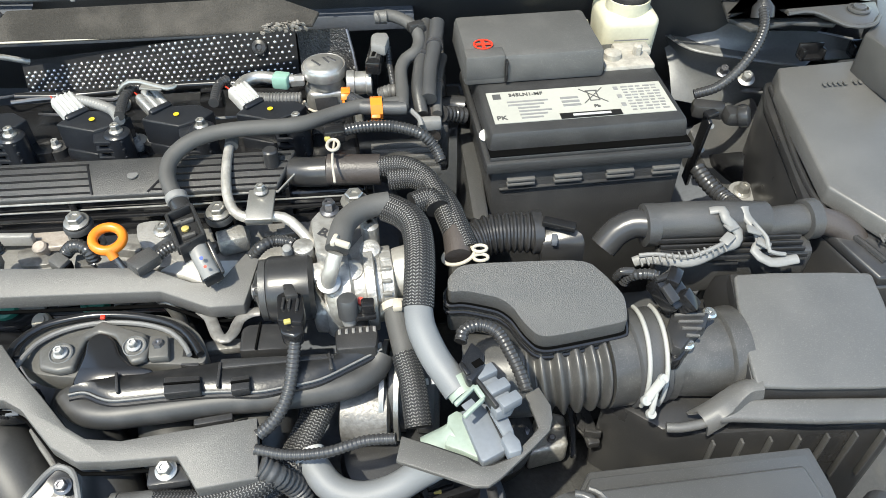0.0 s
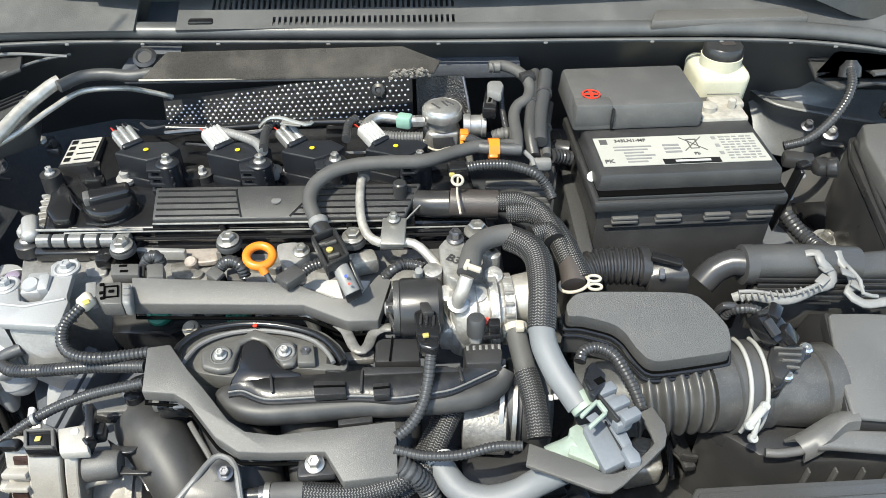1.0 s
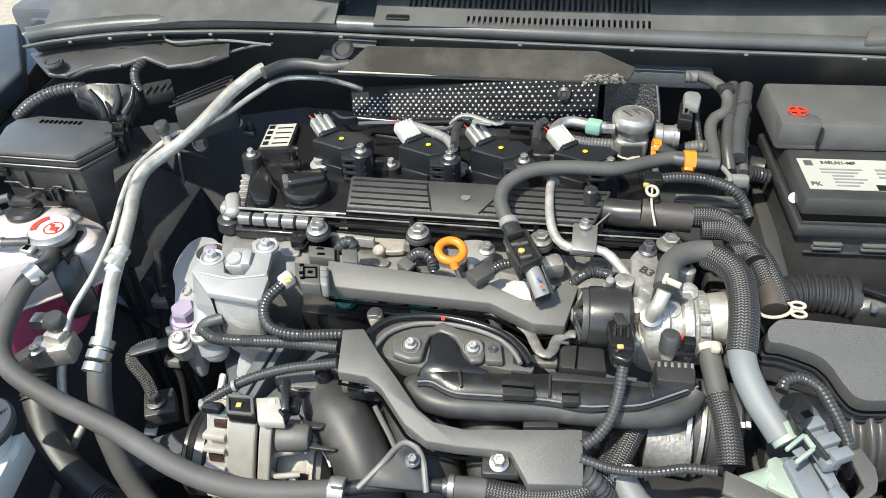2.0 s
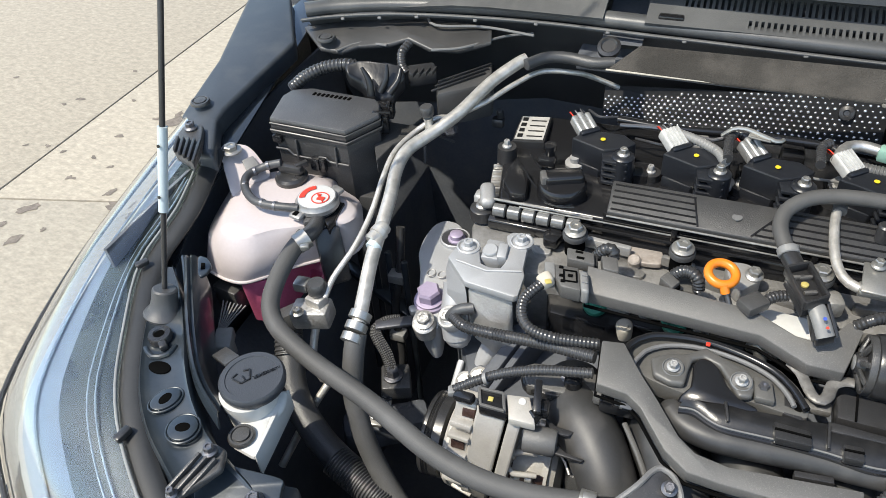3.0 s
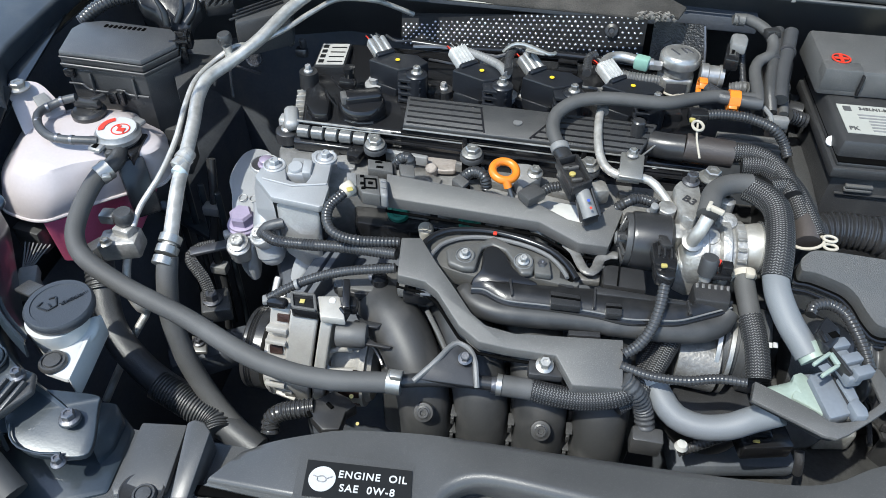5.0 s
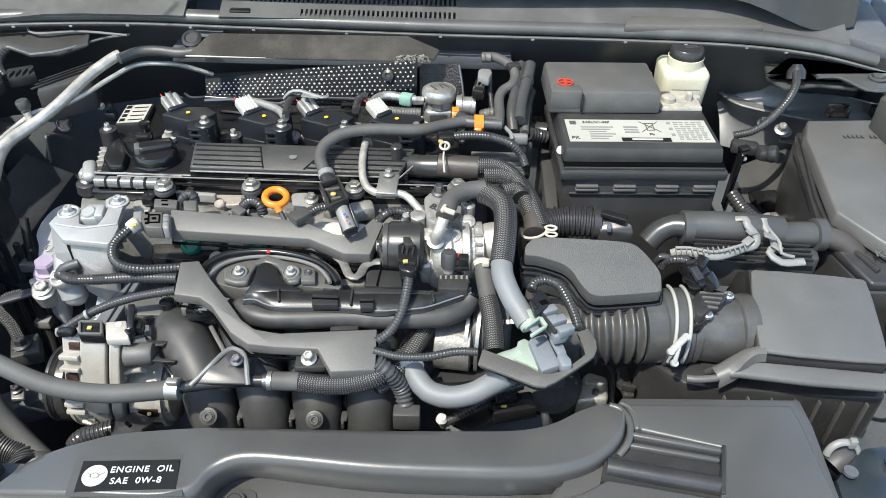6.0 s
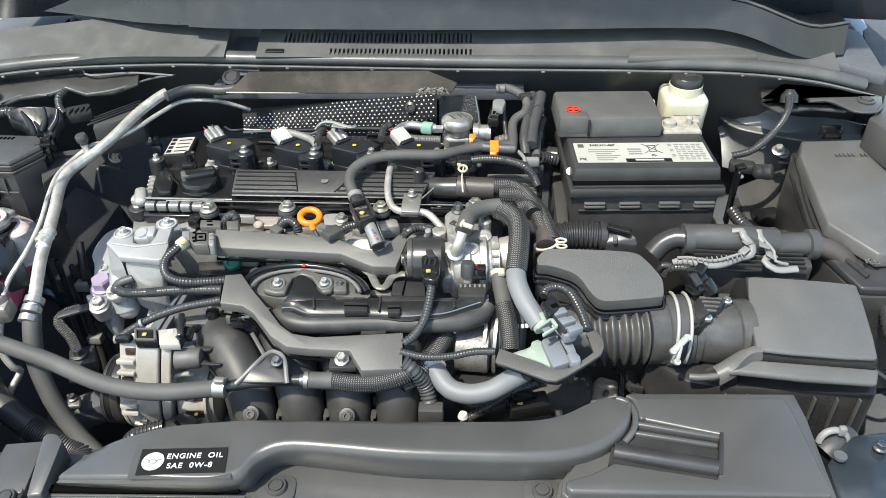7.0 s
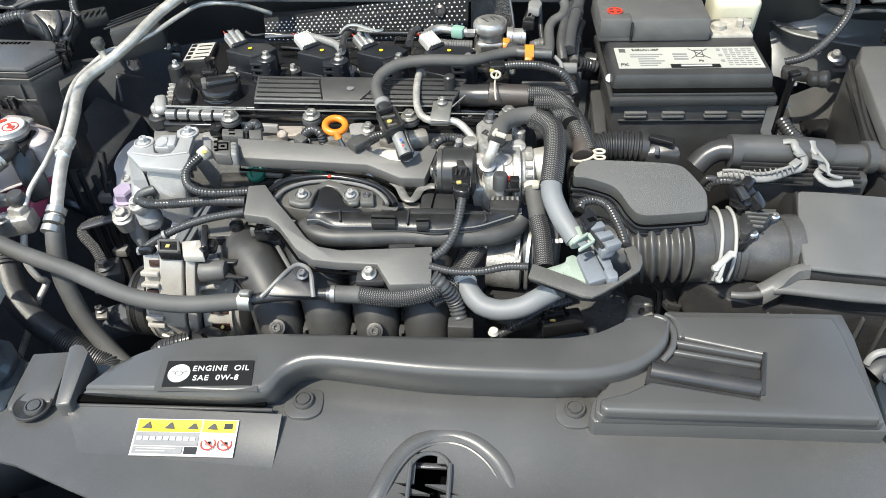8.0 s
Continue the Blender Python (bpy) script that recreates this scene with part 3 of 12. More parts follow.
for side in (1, -1):
    rows = [[(CX - side * x, y, z) for x, y, z in side_row(*r)] for r in ((1.78, 0.98, 0.83), (2.3, 0.98, 0.84), (2.9, 0.985, 0.84), (3.4, 0.99, 0.83), (3.9, 0.99, 0.79), (4.15, 0.97, 0.7))]
    part("body_side", thick(loft(rows), 0.004), PAINT, car, "dark slate grey body side", 50)
    for y0, y1 in ((1.86, 2.62), (2.68, 3.42)):
        part("side_glass", thick(loft([[(CX - side * 0.775, y0, 1.0), (CX - side * 0.775, y1, 1.0)], [(CX - side * 0.6, y0 + 0.25, 1.4), (CX - side * 0.6, y1 - 0.05, 1.4)]]), 0.004), WINDGLASS, car, "dark side window glass")
    for pts in ([(0.79, 1.2, 1.0), (0.7, 1.5, 1.2), (0.61, 1.78, 1.41)], [(0.785, 2.65, 0.99), (0.6, 2.65, 1.42)], [(0.78, 3.46, 0.99), (0.6, 3.4, 1.42)], [(0.74, 4.0, 0.99), (0.58, 3.75, 1.4)]):
        part("pillar", sweep([Vector((CX - side * x, y, z)) for x, y, z in pts], 0.028, 10), PAINT, car)
    part("rear_quarter", thick(loft([[(CX - side * 0.78, 3.44, 0.99), (CX - side * 0.72, 4.08, 0.98)], [(CX - side * 0.6, 3.4, 1.4), (CX - side * 0.57, 3.78, 1.39)]]), 0.004), PAINT, car)
part("roof", thick(loft([[(CX + s * 0.62, y, z - 0.035 * s * s) for s in (-1, -0.6, 0, 0.6, 1)] for y, z in ((1.74, 1.42), (2.2, 1.465), (2.9, 1.47), (3.5, 1.445), (3.8, 1.41))]), 0.02), PAINT, car, "dark slate grey roof", 50)
part("rear_glass", thick(loft([[(CX + s * 0.57, 3.8, 1.4) for s in (-1, 0, 1)], [(CX + s * 0.7, 4.14, 1.0) for s in (-1, 0, 1)]]), 0.005), WINDGLASS, car, "dark rear window glass")
part("tail_panel", thick(loft([[(CX + s * w, 4.14 + d, z) for s in (-1, -0.5, 0, 0.5, 1)] for w, d, z in ((0.7, 0.0, 1.0), (0.72, 0.06, 0.9), (0.73, 0.09, 0.55), (0.7, 0.02, 0.24))]), 0.004), PAINT, car, "dark slate grey tail")
part("floor_pan", box((CX, 2.6, 0.25), (1.5, 3.0, 0.03), 0.005), DEEP, car)

part("hinge_cover", prism([(0.68, 1.317, 0.95), (0.747, 1.283, 0.95), (0.717, 1.152, 0.95), (0.669, 0.978, 0.95), (0.557, 0.74, 0.95), (0.518, 0.733, 0.95), (0.566, 0.848, 0.95), (0.57, 0.909, 0.95), (0.595, 1.052, 0.95)], 0.08, 0.01, 2), DEEP, car, "black hinge cover")
part("hinge_cover", prism([(-0.84, 0.98, 0.955), (-0.84, 1.4, 0.955), (-0.995, 1.4, 0.955), (-0.995, 0.98, 0.955)], 0.08, 0.01, 2), DEEP, car, "black hinge cover")
# paler strips put the lit edges of the side cover into colour
for pts in ([(-0.799, 0.79, 0.95), (-0.778, 0.82, 0.95), (-0.74, 0.821, 0.95)], [(-0.674, 0.814, 0.955), (-0.637, 0.83, 0.955), (-0.595, 0.873, 0.955), (-0.561, 0.89, 0.955)], [(-0.709, 0.888, 0.965), (-0.686, 0.863, 0.965), (-0.624, 0.873, 0.965), (-0.553, 0.864, 0.965)]):
    part("lit_cover_edge", sweep(spline(pts, 0.01), 0.0019, 8), ARCH, car)
for q in (((-0.816, 0.96, 0.977), (-0.792, 0.96, 1.015), (-0.796, 0.96, 0.989)), ((-0.779, 0.97, 1), (-0.748, 0.97, 1.022), (-0.758, 0.97, 0.98))):
    part("cowl_fin", prism([Vector(v) + Vector((0, -0.004, 0)) for v in q], 0.004, 0.0005), SATIN, car)
part("seal_thin_lip", sweep(spline([(x, y - 0.0165, z - 0.0075) for x, y, z in seal_line], 0.012), 0.0009, 6), ARCH, car)
part("cowl_end_bracket", prism([(0.351, 0.811, 0.957), (0.389, 0.854, 0.957), (0.404, 0.862, 0.957), (0.406, 0.829, 0.957), (0.415, 0.805, 0.957), (0.442, 0.804, 0.957), (0.455, 0.787, 0.957), (0.465, 0.77, 0.957), (0.494, 0.769, 0.957), (0.513, 0.792, 0.957), (0.523, 0.818, 0.957), (0.498, 0.839, 0.957), (0.413, 0.84, 0.957)], 0.006, 0.002), COVER, car, "grey pressed cowl bracket")
part("bracket_edge", sweep(spline([(0.41, 0.798, 0.957), (0.441, 0.8, 0.957), (0.464, 0.766, 0.957), (0.491, 0.765, 0.957), (0.51, 0.785, 0.957)], 0.008), 0.0022, 8), COVER, car)
part("pressed_nut", lathe([(0.0125, 0), (0.0125, 0.002), (0.0095, 0.003), (0.009, 0.001), (0.0075, 0.001), (0.0072, 0.0045), (0, 0.005)], (0.492, 0.799, 0.958), n=26), COVER, car, "round pressed nut")
part("end_post", prism([(0.538, 0.84, 0.95), (0.568, 0.853, 0.95), (0.518, 0.739, 0.95), (0.496, 0.694, 0.95), (0.487, 0.738, 0.95), (0.483, 0.762, 0.95), (0.51, 0.787, 0.95)], 0.05, 0.004), COVER, car, "grey wing post")
part("apron_panel", prism([(0.478, 0.965, 0.985), (0.51, 1.001, 0.985), (0.549, 1.029, 0.985), (0.56, 1.011, 0.985), (0.541, 0.903, 0.985), (0.527, 0.83, 0.985), (0.488, 0.864, 0.985), (0.467, 0.878, 0.985)], 0.02, 0.004), DEEP, car)
TYRE = mat("tyre_rubber", (0.03, 0.03, 0.03), 0.75, grain=0.5, scale=120)
for wx_ in (CX - 0.72, CX + 0.72):
    for wy_ in (0.52, 3.1):
        wh = part("wheel", lathe([(0.1, -0.1), (0.27, -0.1), (0.31, -0.085), (0.315, 0.0), (0.31, 0.085), (0.27, 0.1), (0.1, 0.1)], (wx_, wy_, 0.315), (1, 0, 0), 40), TYRE, car, "black tyre")
        part("rim", lathe([(0.0, -0.06), (0.2, -0.06), (0.21, 0.0), (0.2, 0.06), (0, 0.06)], (wx_, wy_, 0.315), (1, 0, 0), 30), DARKSTEEL, wh, "dull grey rim")
# ---- front covers ----
def strung(pts, per=4):
    """An open smooth line with a set number of points for each stretch."""
    p = [Vector(q) for q in pts]
    ext = [p[0] * 2 - p[1], *p, p[-1] * 2 - p[-2]]
    out = []
    for i in range(1, len(ext) - 2):
        a, b, c, d = ext[i - 1 : i + 3]
        for k in range(per):
            t = k / per
            out.append(0.5 * ((2 * b) + (c - a) * t + (2 * a - 5 * b + 4 * c - d) * t * t + (3 * b - a - 3 * c + d) * t ** 3))
    return [*out, p[-1]]


intake = thing("air_intake_duct", (-0.1, 0.25, 0.80), "black moulded air intake duct with an oil grade label", "intake duct")
rear = [(-0.464, 0.246, 0.82), (-0.44, 0.255, 0.828), (-0.412, 0.264, 0.832), (-0.386, 0.273, 0.832), (-0.346, 0.279, 0.832), (-0.311, 0.281, 0.834), (-0.27, 0.281, 0.836), (-0.218, 0.28, 0.838), (-0.149, 0.281, 0.838), (-0.071, 0.283, 0.838), (-0.015, 0.286, 0.838), (0.019, 0.295, 0.838), (0.048, 0.312, 0.838), (0.072, 0.321, 0.838), (0.085, 0.32, 0.836)]
crest = [(-0.484, 0.215, 0.82), (-0.421, 0.209, 0.83), (-0.375, 0.207, 0.834), (-0.326, 0.208, 0.834), (-0.299, 0.213, 0.834), (-0.285, 0.232, 0.838), (-0.26, 0.241, 0.843), (-0.21, 0.238, 0.845), (-0.145, 0.233, 0.845), (-0.07, 0.232, 0.845), (-0.013, 0.233, 0.845), (0.024, 0.238, 0.845), (0.057, 0.252, 0.845), (0.082, 0.278, 0.844), (0.09, 0.303, 0.842)]
foot = [(-0.488, 0.214, 0.813), (-0.424, 0.207, 0.823), (-0.377, 0.205, 0.826), (-0.326, 0.206, 0.826), (-0.298, 0.217, 0.815), (-0.287, 0.239, 0.803), (-0.266, 0.253, 0.8), (-0.217, 0.249, 0.8), (-0.148, 0.242, 0.8), (-0.069, 0.241, 0.8), (-0.009, 0.243, 0.8), (0.036, 0.249, 0.8), (0.072, 0.269, 0.8), (0.096, 0.295, 0.805), (0.103, 0.321, 0.81)]
skin = []
for a, b, c in zip(strung(rear), strung(crest), strung(foot)):
    low = Vector((a.x, a.y + 0.004, 0.79))
    under = Vector((c.x, c.y + 0.008, max(0.785, c.z - 0.02)))
    row = [low, a + Vector((0, 0.002, -0.006)), a, a.lerp(b, 0.15) + Vector((0, 0, 0.0012)), a.lerp(b, 0.45) + Vector((0, 0, 0.001))]
    h = b.z - c.z
    flat = (b - a) * Vector((1, 1, 0))
    bend = min(0.0095, h * 0.7, flat.length * 0.4)
    fwd = flat.normalized()
    for deg in (0, 18, 36, 54, 72, 90):
        row.append(b - fwd * bend * (1 - math.sin(radians(deg))) + Vector((0, 0, 0.0015 - bend * (1 - math.cos(radians(deg))))))
    row += [row[-1].lerp(c, 0.55) + fwd * 0.001, c, under]
    skin.append(row)
part("duct", loft(skin, ring=True), COVER, intake, smooth=55)
# flat box beside the elbow, with a channel let into its top
top_box = [(0.091, 0.32, 0.84), (0.252, 0.325, 0.84), (0.255, 0.303, 0.84), (0.258, 0.203, 0.84), (0.017, 0.2, 0.84), (0.013, 0.205, 0.84), (0.014, 0.213, 0.84), (0.038, 0.221, 0.84), (0.062, 0.235, 0.84), (0.157, 0.219, 0.84), (0.174, 0.273, 0.84), (0.095, 0.291, 0.84), (0.095, 0.307, 0.84)]
part("resonator_box", prism(top_box, 0.013, 0.0032, 3), COVER, intake, "flat black resonator box with a ribbed channel", 40)
# channel floor and end wall in blacker plastic, the recess's shade as colour
part("channel_floor", prism([(0.076, 0.301, 0.833), (0.181, 0.282, 0.833), (0.166, 0.222, 0.833), (0.057, 0.237, 0.833)], 0.01, 0), SATIN, intake)
part("channel_rib", obox((0.09, 0.286, 0.836), (0.172, 0.27, 0.836), 0.0055, 0.008, 0.002, segs=3), COVER, intake)
part("channel_rib", obox((0.083, 0.276, 0.835), (0.168, 0.261, 0.835), 0.005, 0.006, 0.0018, segs=3), COVER, intake)
part("channel_scoop", sweep([Vector((0.065, 0.253, 0.832)), Vector((0.115, 0.243, 0.833)), Vector((0.162, 0.235, 0.833))], 0.0095, 16), SATIN, intake)
part("channel_wall", obox((0.174, 0.274, 0.836), (0.16, 0.223, 0.836), 0.004, 0.012, 0.001), SATIN, intake)
skirt = [(0.093, 0.336, 0.828), (0.264, 0.34, 0.828), (0.267, 0.315, 0.827), (0.266, 0.208, 0.827), (0.015, 0.203, 0.827), (0.01, 0.208, 0.827), (0.012, 0.221, 0.827)]
part("box_skirt", prism(skirt, 0.012, 0.0015, 2), COVER, intake, smooth=40)
part("box_base", prism([(0.096, 0.348, 0.816), (0.277, 0.352, 0.816), (0.279, 0.318, 0.816), (0.273, 0.207, 0.816), (0.01, 0.204, 0.816), (0.006, 0.211, 0.816), (0.01, 0.227, 0.816)], 0.04, 0.002, 2), COVER, intake)
part("elbow_bead", sweep(spline([(0.076, 0.319, 0.838), (0.086, 0.315, 0.838), (0.092, 0.302, 0.838), (0.091, 0.287, 0.838), (0.086, 0.274, 0.838), (0.077, 0.264, 0.834)], 0.004), 0.0034, 10), COVER, intake)
part("elbow_bead", sweep(spline([(0.087, 0.322, 0.838), (0.095, 0.317, 0.838), (0.101, 0.304, 0.838), (0.1, 0.29, 0.838)], 0.004), 0.0024, 8), COVER, intake)
# oil label
la, lb, lc, ld = [(-0.404, 0.24, 0.834), (-0.319, 0.245, 0.834), (-0.314, 0.215, 0.834), (-0.4, 0.209, 0.834)]
part("label_frame", plate(*[(-0.412, 0.246, 0.834), (-0.313, 0.252, 0.834), (-0.307, 0.209, 0.834), (-0.407, 0.205, 0.834)], 0.0006), COVER, intake)
part("oil_label", plate(la, lb, lc, ld, 0.0008, 0.001), LABELBLACK, intake, "black oil grade label with white print")
fm = plane_frame(ld, lc, la)
mid_l = (Vector(la) + Vector(lb) + Vector(lc) + Vector(ld)) / 4
nz = Vector((0, 0, 0.0022))
ex = (Vector(lc) - Vector(ld))
ey = (Vector(la) - Vector(ld))
words(intake, "ENGINE  OIL", mid_l + ex * 0.13 + ey * 0.17 + nz, 0.0086, LABELWHITE, fm, spread=1.15)
words(intake, "SAE  0W-8", mid_l + ex * 0.09 - ey * 0.2 + nz, 0.0086, LABELWHITE, fm, spread=1.15)
part("oil_badge", lathe([(0.0108, 0), (0.0108, 0.0006), (0, 0.0006)], mid_l - ex * 0.335 + nz * 0.9, fm @ Vector((0, 0, 1)), 32), LABELWHITE, intake, "round white oil can badge")
cm_ = mid_l - ex * 0.335 + nz * 1.3
part("can_mark", joined(sweep(spline([cm_ + Vector(v) for v in ((-0.0075, 0.0015, 0), (-0.004, 0.0005, 0), (-0.003, -0.0025, 0), (0.0025, -0.0025, 0), (0.004, 0.0005, 0), (0.008, 0.003, 0))], 0.001), 0.0005, 6), sweep(spline([cm_ + Vector(v) for v in ((-0.0035, 0.001, 0), (0.0, 0.0022, 0), (0.003, 0.0008, 0))], 0.001), 0.0005, 6)), INK, intake)

cover = thing("radiator_cover", (-0.1, 0.1, 0.75), "wide black plastic radiator cover with warning label", "cover")


def cover_z(x, y):
    d = max(0.0, 0.06 - y)
    t = max(0.0, min(1.0, (0.235 - y) / 0.09))
    return 0.797 - 0.9 * d * d - 0.016 * t * t * (3 - 2 * t) * math.exp(-(((x + 0.16) / 0.2) ** 2))


nx, ny = 110, 42
latch_x, latch_y = (-0.141, 0.18, 0.785)[:2]
edge_a, edge_b = (-0.551, 0.151, 0.79), (-0.467, 0.121, 0.782)
rows = []
for j in range(ny + 1):
    y = 0.262 - 0.42 * j / ny
    u = min(1.6, (y - edge_a[1]) / (edge_b[1] - edge_a[1]))
    x0 = -0.585 if u < 0 else max(-0.585, edge_a[0] + (edge_b[0] - edge_a[0]) * u ** 1.1)
    rows.append([(x0 + (0.515 - x0) * i / nx, y, cover_z(x0 + (0.515 - x0) * i / nx, y)) for i in range(nx + 1)])
bm = loft(rows)
gone = []
for f in bm.faces:
    p = f.calc_center_median()
    slot = abs(p.x - latch_x) < 0.0175 and p.y < latch_y - 0.0175 or (p.x - latch_x) ** 2 + (p.y - latch_y + 0.0175) ** 2 < 0.0175 ** 2
    if slot:
        gone.append(f)
bmesh.ops.delete(bm, geom=gone, context="FACES")
part("panel", thick(bm, 0.004), COVER, cover, smooth=60)
# black box below the slot puts the shade of the hollow into colour
part("latch_well_shade", box((latch_x, latch_y - 0.06, 0.70), (0.07, 0.2, 0.06), 0.004), VOID, cover)
part("latch_striker", obox((latch_x - 0.015, latch_y - 0.0035, 0.772), (latch_x + 0.015, latch_y - 0.0035, 0.772), 0.006, 0.004, 0.0015), DARKSTEEL, cover, "steel latch striker")
part("latch_hook", box((latch_x, latch_y - 0.052, 0.735), (0.018, 0.012, 0.02), 0.003), DARKSTEEL, cover)
arch = [(-0.193, 0.129, 0.775), (-0.186, 0.144, 0.78), (-0.174, 0.172, 0.784), (-0.157, 0.192, 0.787), (-0.131, 0.203, 0.787), (-0.104, 0.199, 0.787), (-0.079, 0.181, 0.784), (-0.065, 0.157, 0.78), (-0.059, 0.133, 0.775)]
part("arch_bead", sweep(spline(arch, 0.005), 0.0082, 14, flat=0.7), COVER, cover, "raised round bead")
part("arch_lip", sweep(spline([(x + (latch_x - x) * 0.13, y + (latch_y - 0.06 - y) * 0.13, z + 0.001) for x, y, z in arch], 0.005), 0.002, 8), COVER, cover)
rim = [(latch_x - 0.0185, latch_y - 0.1, 0.776)] + [(latch_x + 0.0185 * math.cos(a), latch_y - 0.0175 + 0.0185 * math.sin(a), cover_z(latch_x, latch_y) + 0.001) for a in (math.pi * (1 - k / 12) for k in range(13))] + [(latch_x + 0.0185, latch_y - 0.1, 0.776)]
part("hole_rim", sweep(spline(rim, 0.004), 0.0022, 8), COVER, cover)
# the raised flap that carries the label
flap_back, flap_front = 0.2065, 0.1525


def flap_z(x, y):
    """Height of the flap, a wedge that sinks into the panel at its front."""
    u = max(0.0, (y - flap_front) / (flap_back - flap_front)) ** 1.8
    return cover_z(x, y) * (1 - u) + 0.8025 * u


rows = []
for k in range(17):
    u = k / 16
    xa, xb = -0.506 + 0.042 * u, -0.288 - 0.001 * u
    y = flap_back + (flap_front - 0.012 - flap_back) * u
    line = [(xa + (xb - xa) * i / 16, y, flap_z(xa + (xb - xa) * i / 16, y) + 0.001 * (1 - u) - 0.0004) for i in range(17)]
    rows.append([(xa + 0.002, y, 0.78)] + line + [(xb - 0.002, y, 0.78)])
rows.insert(0, [(x, y + 0.001, z - 0.012) for x, y, z in rows[0]])
part("flap", loft(rows), COVER, cover, "raised flap that carries the label", 25)
part("flap_lip", obox((-0.499, 0.2065, 0.803), (-0.298, 0.2105, 0.803), 0.003, 0.004, 0.001), COVER, cover)
part("flap_gap", obox((-0.496, 0.213, 0.805), (-0.305, 0.218, 0.805), 0.008, 0.004, 0.001), VOID, cover)
ya, yb, yc, yd = [(-0.428, 0.195, 0.8016), (-0.328, 0.198, 0.8017), (-0.327, 0.163, 0.7919), (-0.425, 0.158, 0.7959)]
part("warning_label", plate(ya, yb, yc, yd, 0.0008), LABELWHITE, cover, "white warning label with yellow head")


def on_label(u, v):
    p = Vector(yd).lerp(Vector(yc), u).lerp(Vector(ya).lerp(Vector(yb), u), v)
    return p + Vector((0, 0, 0.001))


def label_bar(name, u0, u1, v0, v1, material, lift=0.0):
    return part(name, plate(*[on_label(u, v) + Vector((0, 0, lift)) for u, v in ((u0, v1), (u1, v1), (u1, v0), (u0, v0))], 0.0004), material, cover)


label_bar("yellow_field", 0.02, 0.64, 0.64, 0.97, YELLOWMARK)
label_bar("yellow_field", 0.66, 0.98, 0.64, 0.97, YELLOWMARK)
label_bar("grey_field", 0.02, 0.64, 0.27, 0.62, INK)
label_bar("grey_field", 0.02, 0.5, 0.05, 0.24, INK)
label_bar("black_field", 0.52, 0.64, 0.05, 0.24, LABELBLACK)
for k in range(9):
    u = 0.04 + 0.065 * k
    label_bar("text_bar", u, u + 0.05, 0.40, 0.50, LABELWHITE, 0.0006)
for k in range(2):
    label_bar("text_bar", 0.06, 0.44 - 0.1 * k, 0.17 - 0.07 * k, 0.195 - 0.07 * k, LABELWHITE, 0.0006)
for u in (0.12, 0.34, 0.57, 0.76):
    p = on_label(u, 0.80) + Vector((0, 0, 0.0006))
    part("warning_mark", prism([p + Vector(v) for v in ((-0.005, -0.0035, 0.0004), (0.005, -0.0035, 0.0004), (0.001, 0.005, 0.0004))], 0.0004, 0), INKDARK, cover)
label_bar("book_mark", 0.87, 0.95, 0.73, 0.88, LABELBLACK, 0.0006)
for u in (0.74, 0.9):
    p = on_label(u, 0.34)
    part("ban_ring", lathe([(0.0062, 0), (0.0072, 0), (0.0072, 0.0005), (0.0062, 0.0005), (0.0062, 0)], p, (0, 0, 1), 28), REDMARK, cover)
    part("ban_stroke", obox(p + Vector((-0.005, 0.004, 0.0004)), p + Vector((0.005, -0.004, 0.0004)), 0.0011, 0.0004, 0), REDMARK, cover)
    part("ban_figure", joined(box(p + Vector((0, 0, 0.0001)), (0.006, 0.0035, 0.0004), 0), box(p + Vector((0.001, 0.002, 0.0001)), (0.003, 0.005, 0.0004), 0)), INK, cover)
for pin_at in ((-0.271, 0.226, 0.8), (-0.005, 0.229, 0.8)):
    part("pin_boss", prism(rounded([(pin_at[0] + a, pin_at[1] + b, 0.7985) for a, b in ((-0.018, 0.016), (0.018, 0.016), (0.02, -0.012), (0.008, -0.02), (-0.01, -0.02), (-0.02, -0.01))], 2), 0.004, 0.001), COVER, cover)
    clip_pin(cover, (pin_at[0], pin_at[1], 0.799), 0.0105)
# tray and upright fin at the left end
part("end_fin", prism([(-0.518, 0.26, 0.828), (-0.513, 0.264, 0.828), (-0.504, 0.263, 0.828), (-0.495, 0.255, 0.828), (-0.495, 0.199, 0.815), (-0.509, 0.197, 0.815)], 0.03, 0.002, 2), COVER, cover, "upright end fin", 40)
part("end_tray", prism([(-0.564, 0.262, 0.812), (-0.524, 0.267, 0.812), (-0.52, 0.208, 0.805), (-0.562, 0.197, 0.802), (-0.566, 0.204, 0.804)], 0.008, 0.002), COVER, cover)
part("tray_dish", lathe([(0.019, -0.002), (0.019, 0.0006), (0.0175, 0.001), (0.016, -0.0002), (0, -0.0002)], (-0.539, 0.204, 0.8045), n=32), SATIN, cover)
clip_pin(cover, (-0.535, 0.201, 0.804), 0.010)


# ---- battery ----
TERMCOVER = mat("dusty_grey_terminal_cover", (0.075, 0.075, 0.074), 0.5, grain=0.3, scale=900, vary=0.12, stain=12, dirt=(0.16, 0.155, 0.15), dirt_amount=0.3, specks=0.25)
LEAD = mat("oxidised_lead", (0.34, 0.32, 0.28), 0.6, 0.1, grain=0.5, scale=300, vary=0.2, stain=80)
LABELCREAM = mat("creamy_label_paper", (0.37, 0.37, 0.335), 0.45, vary=0.05, stain=20)


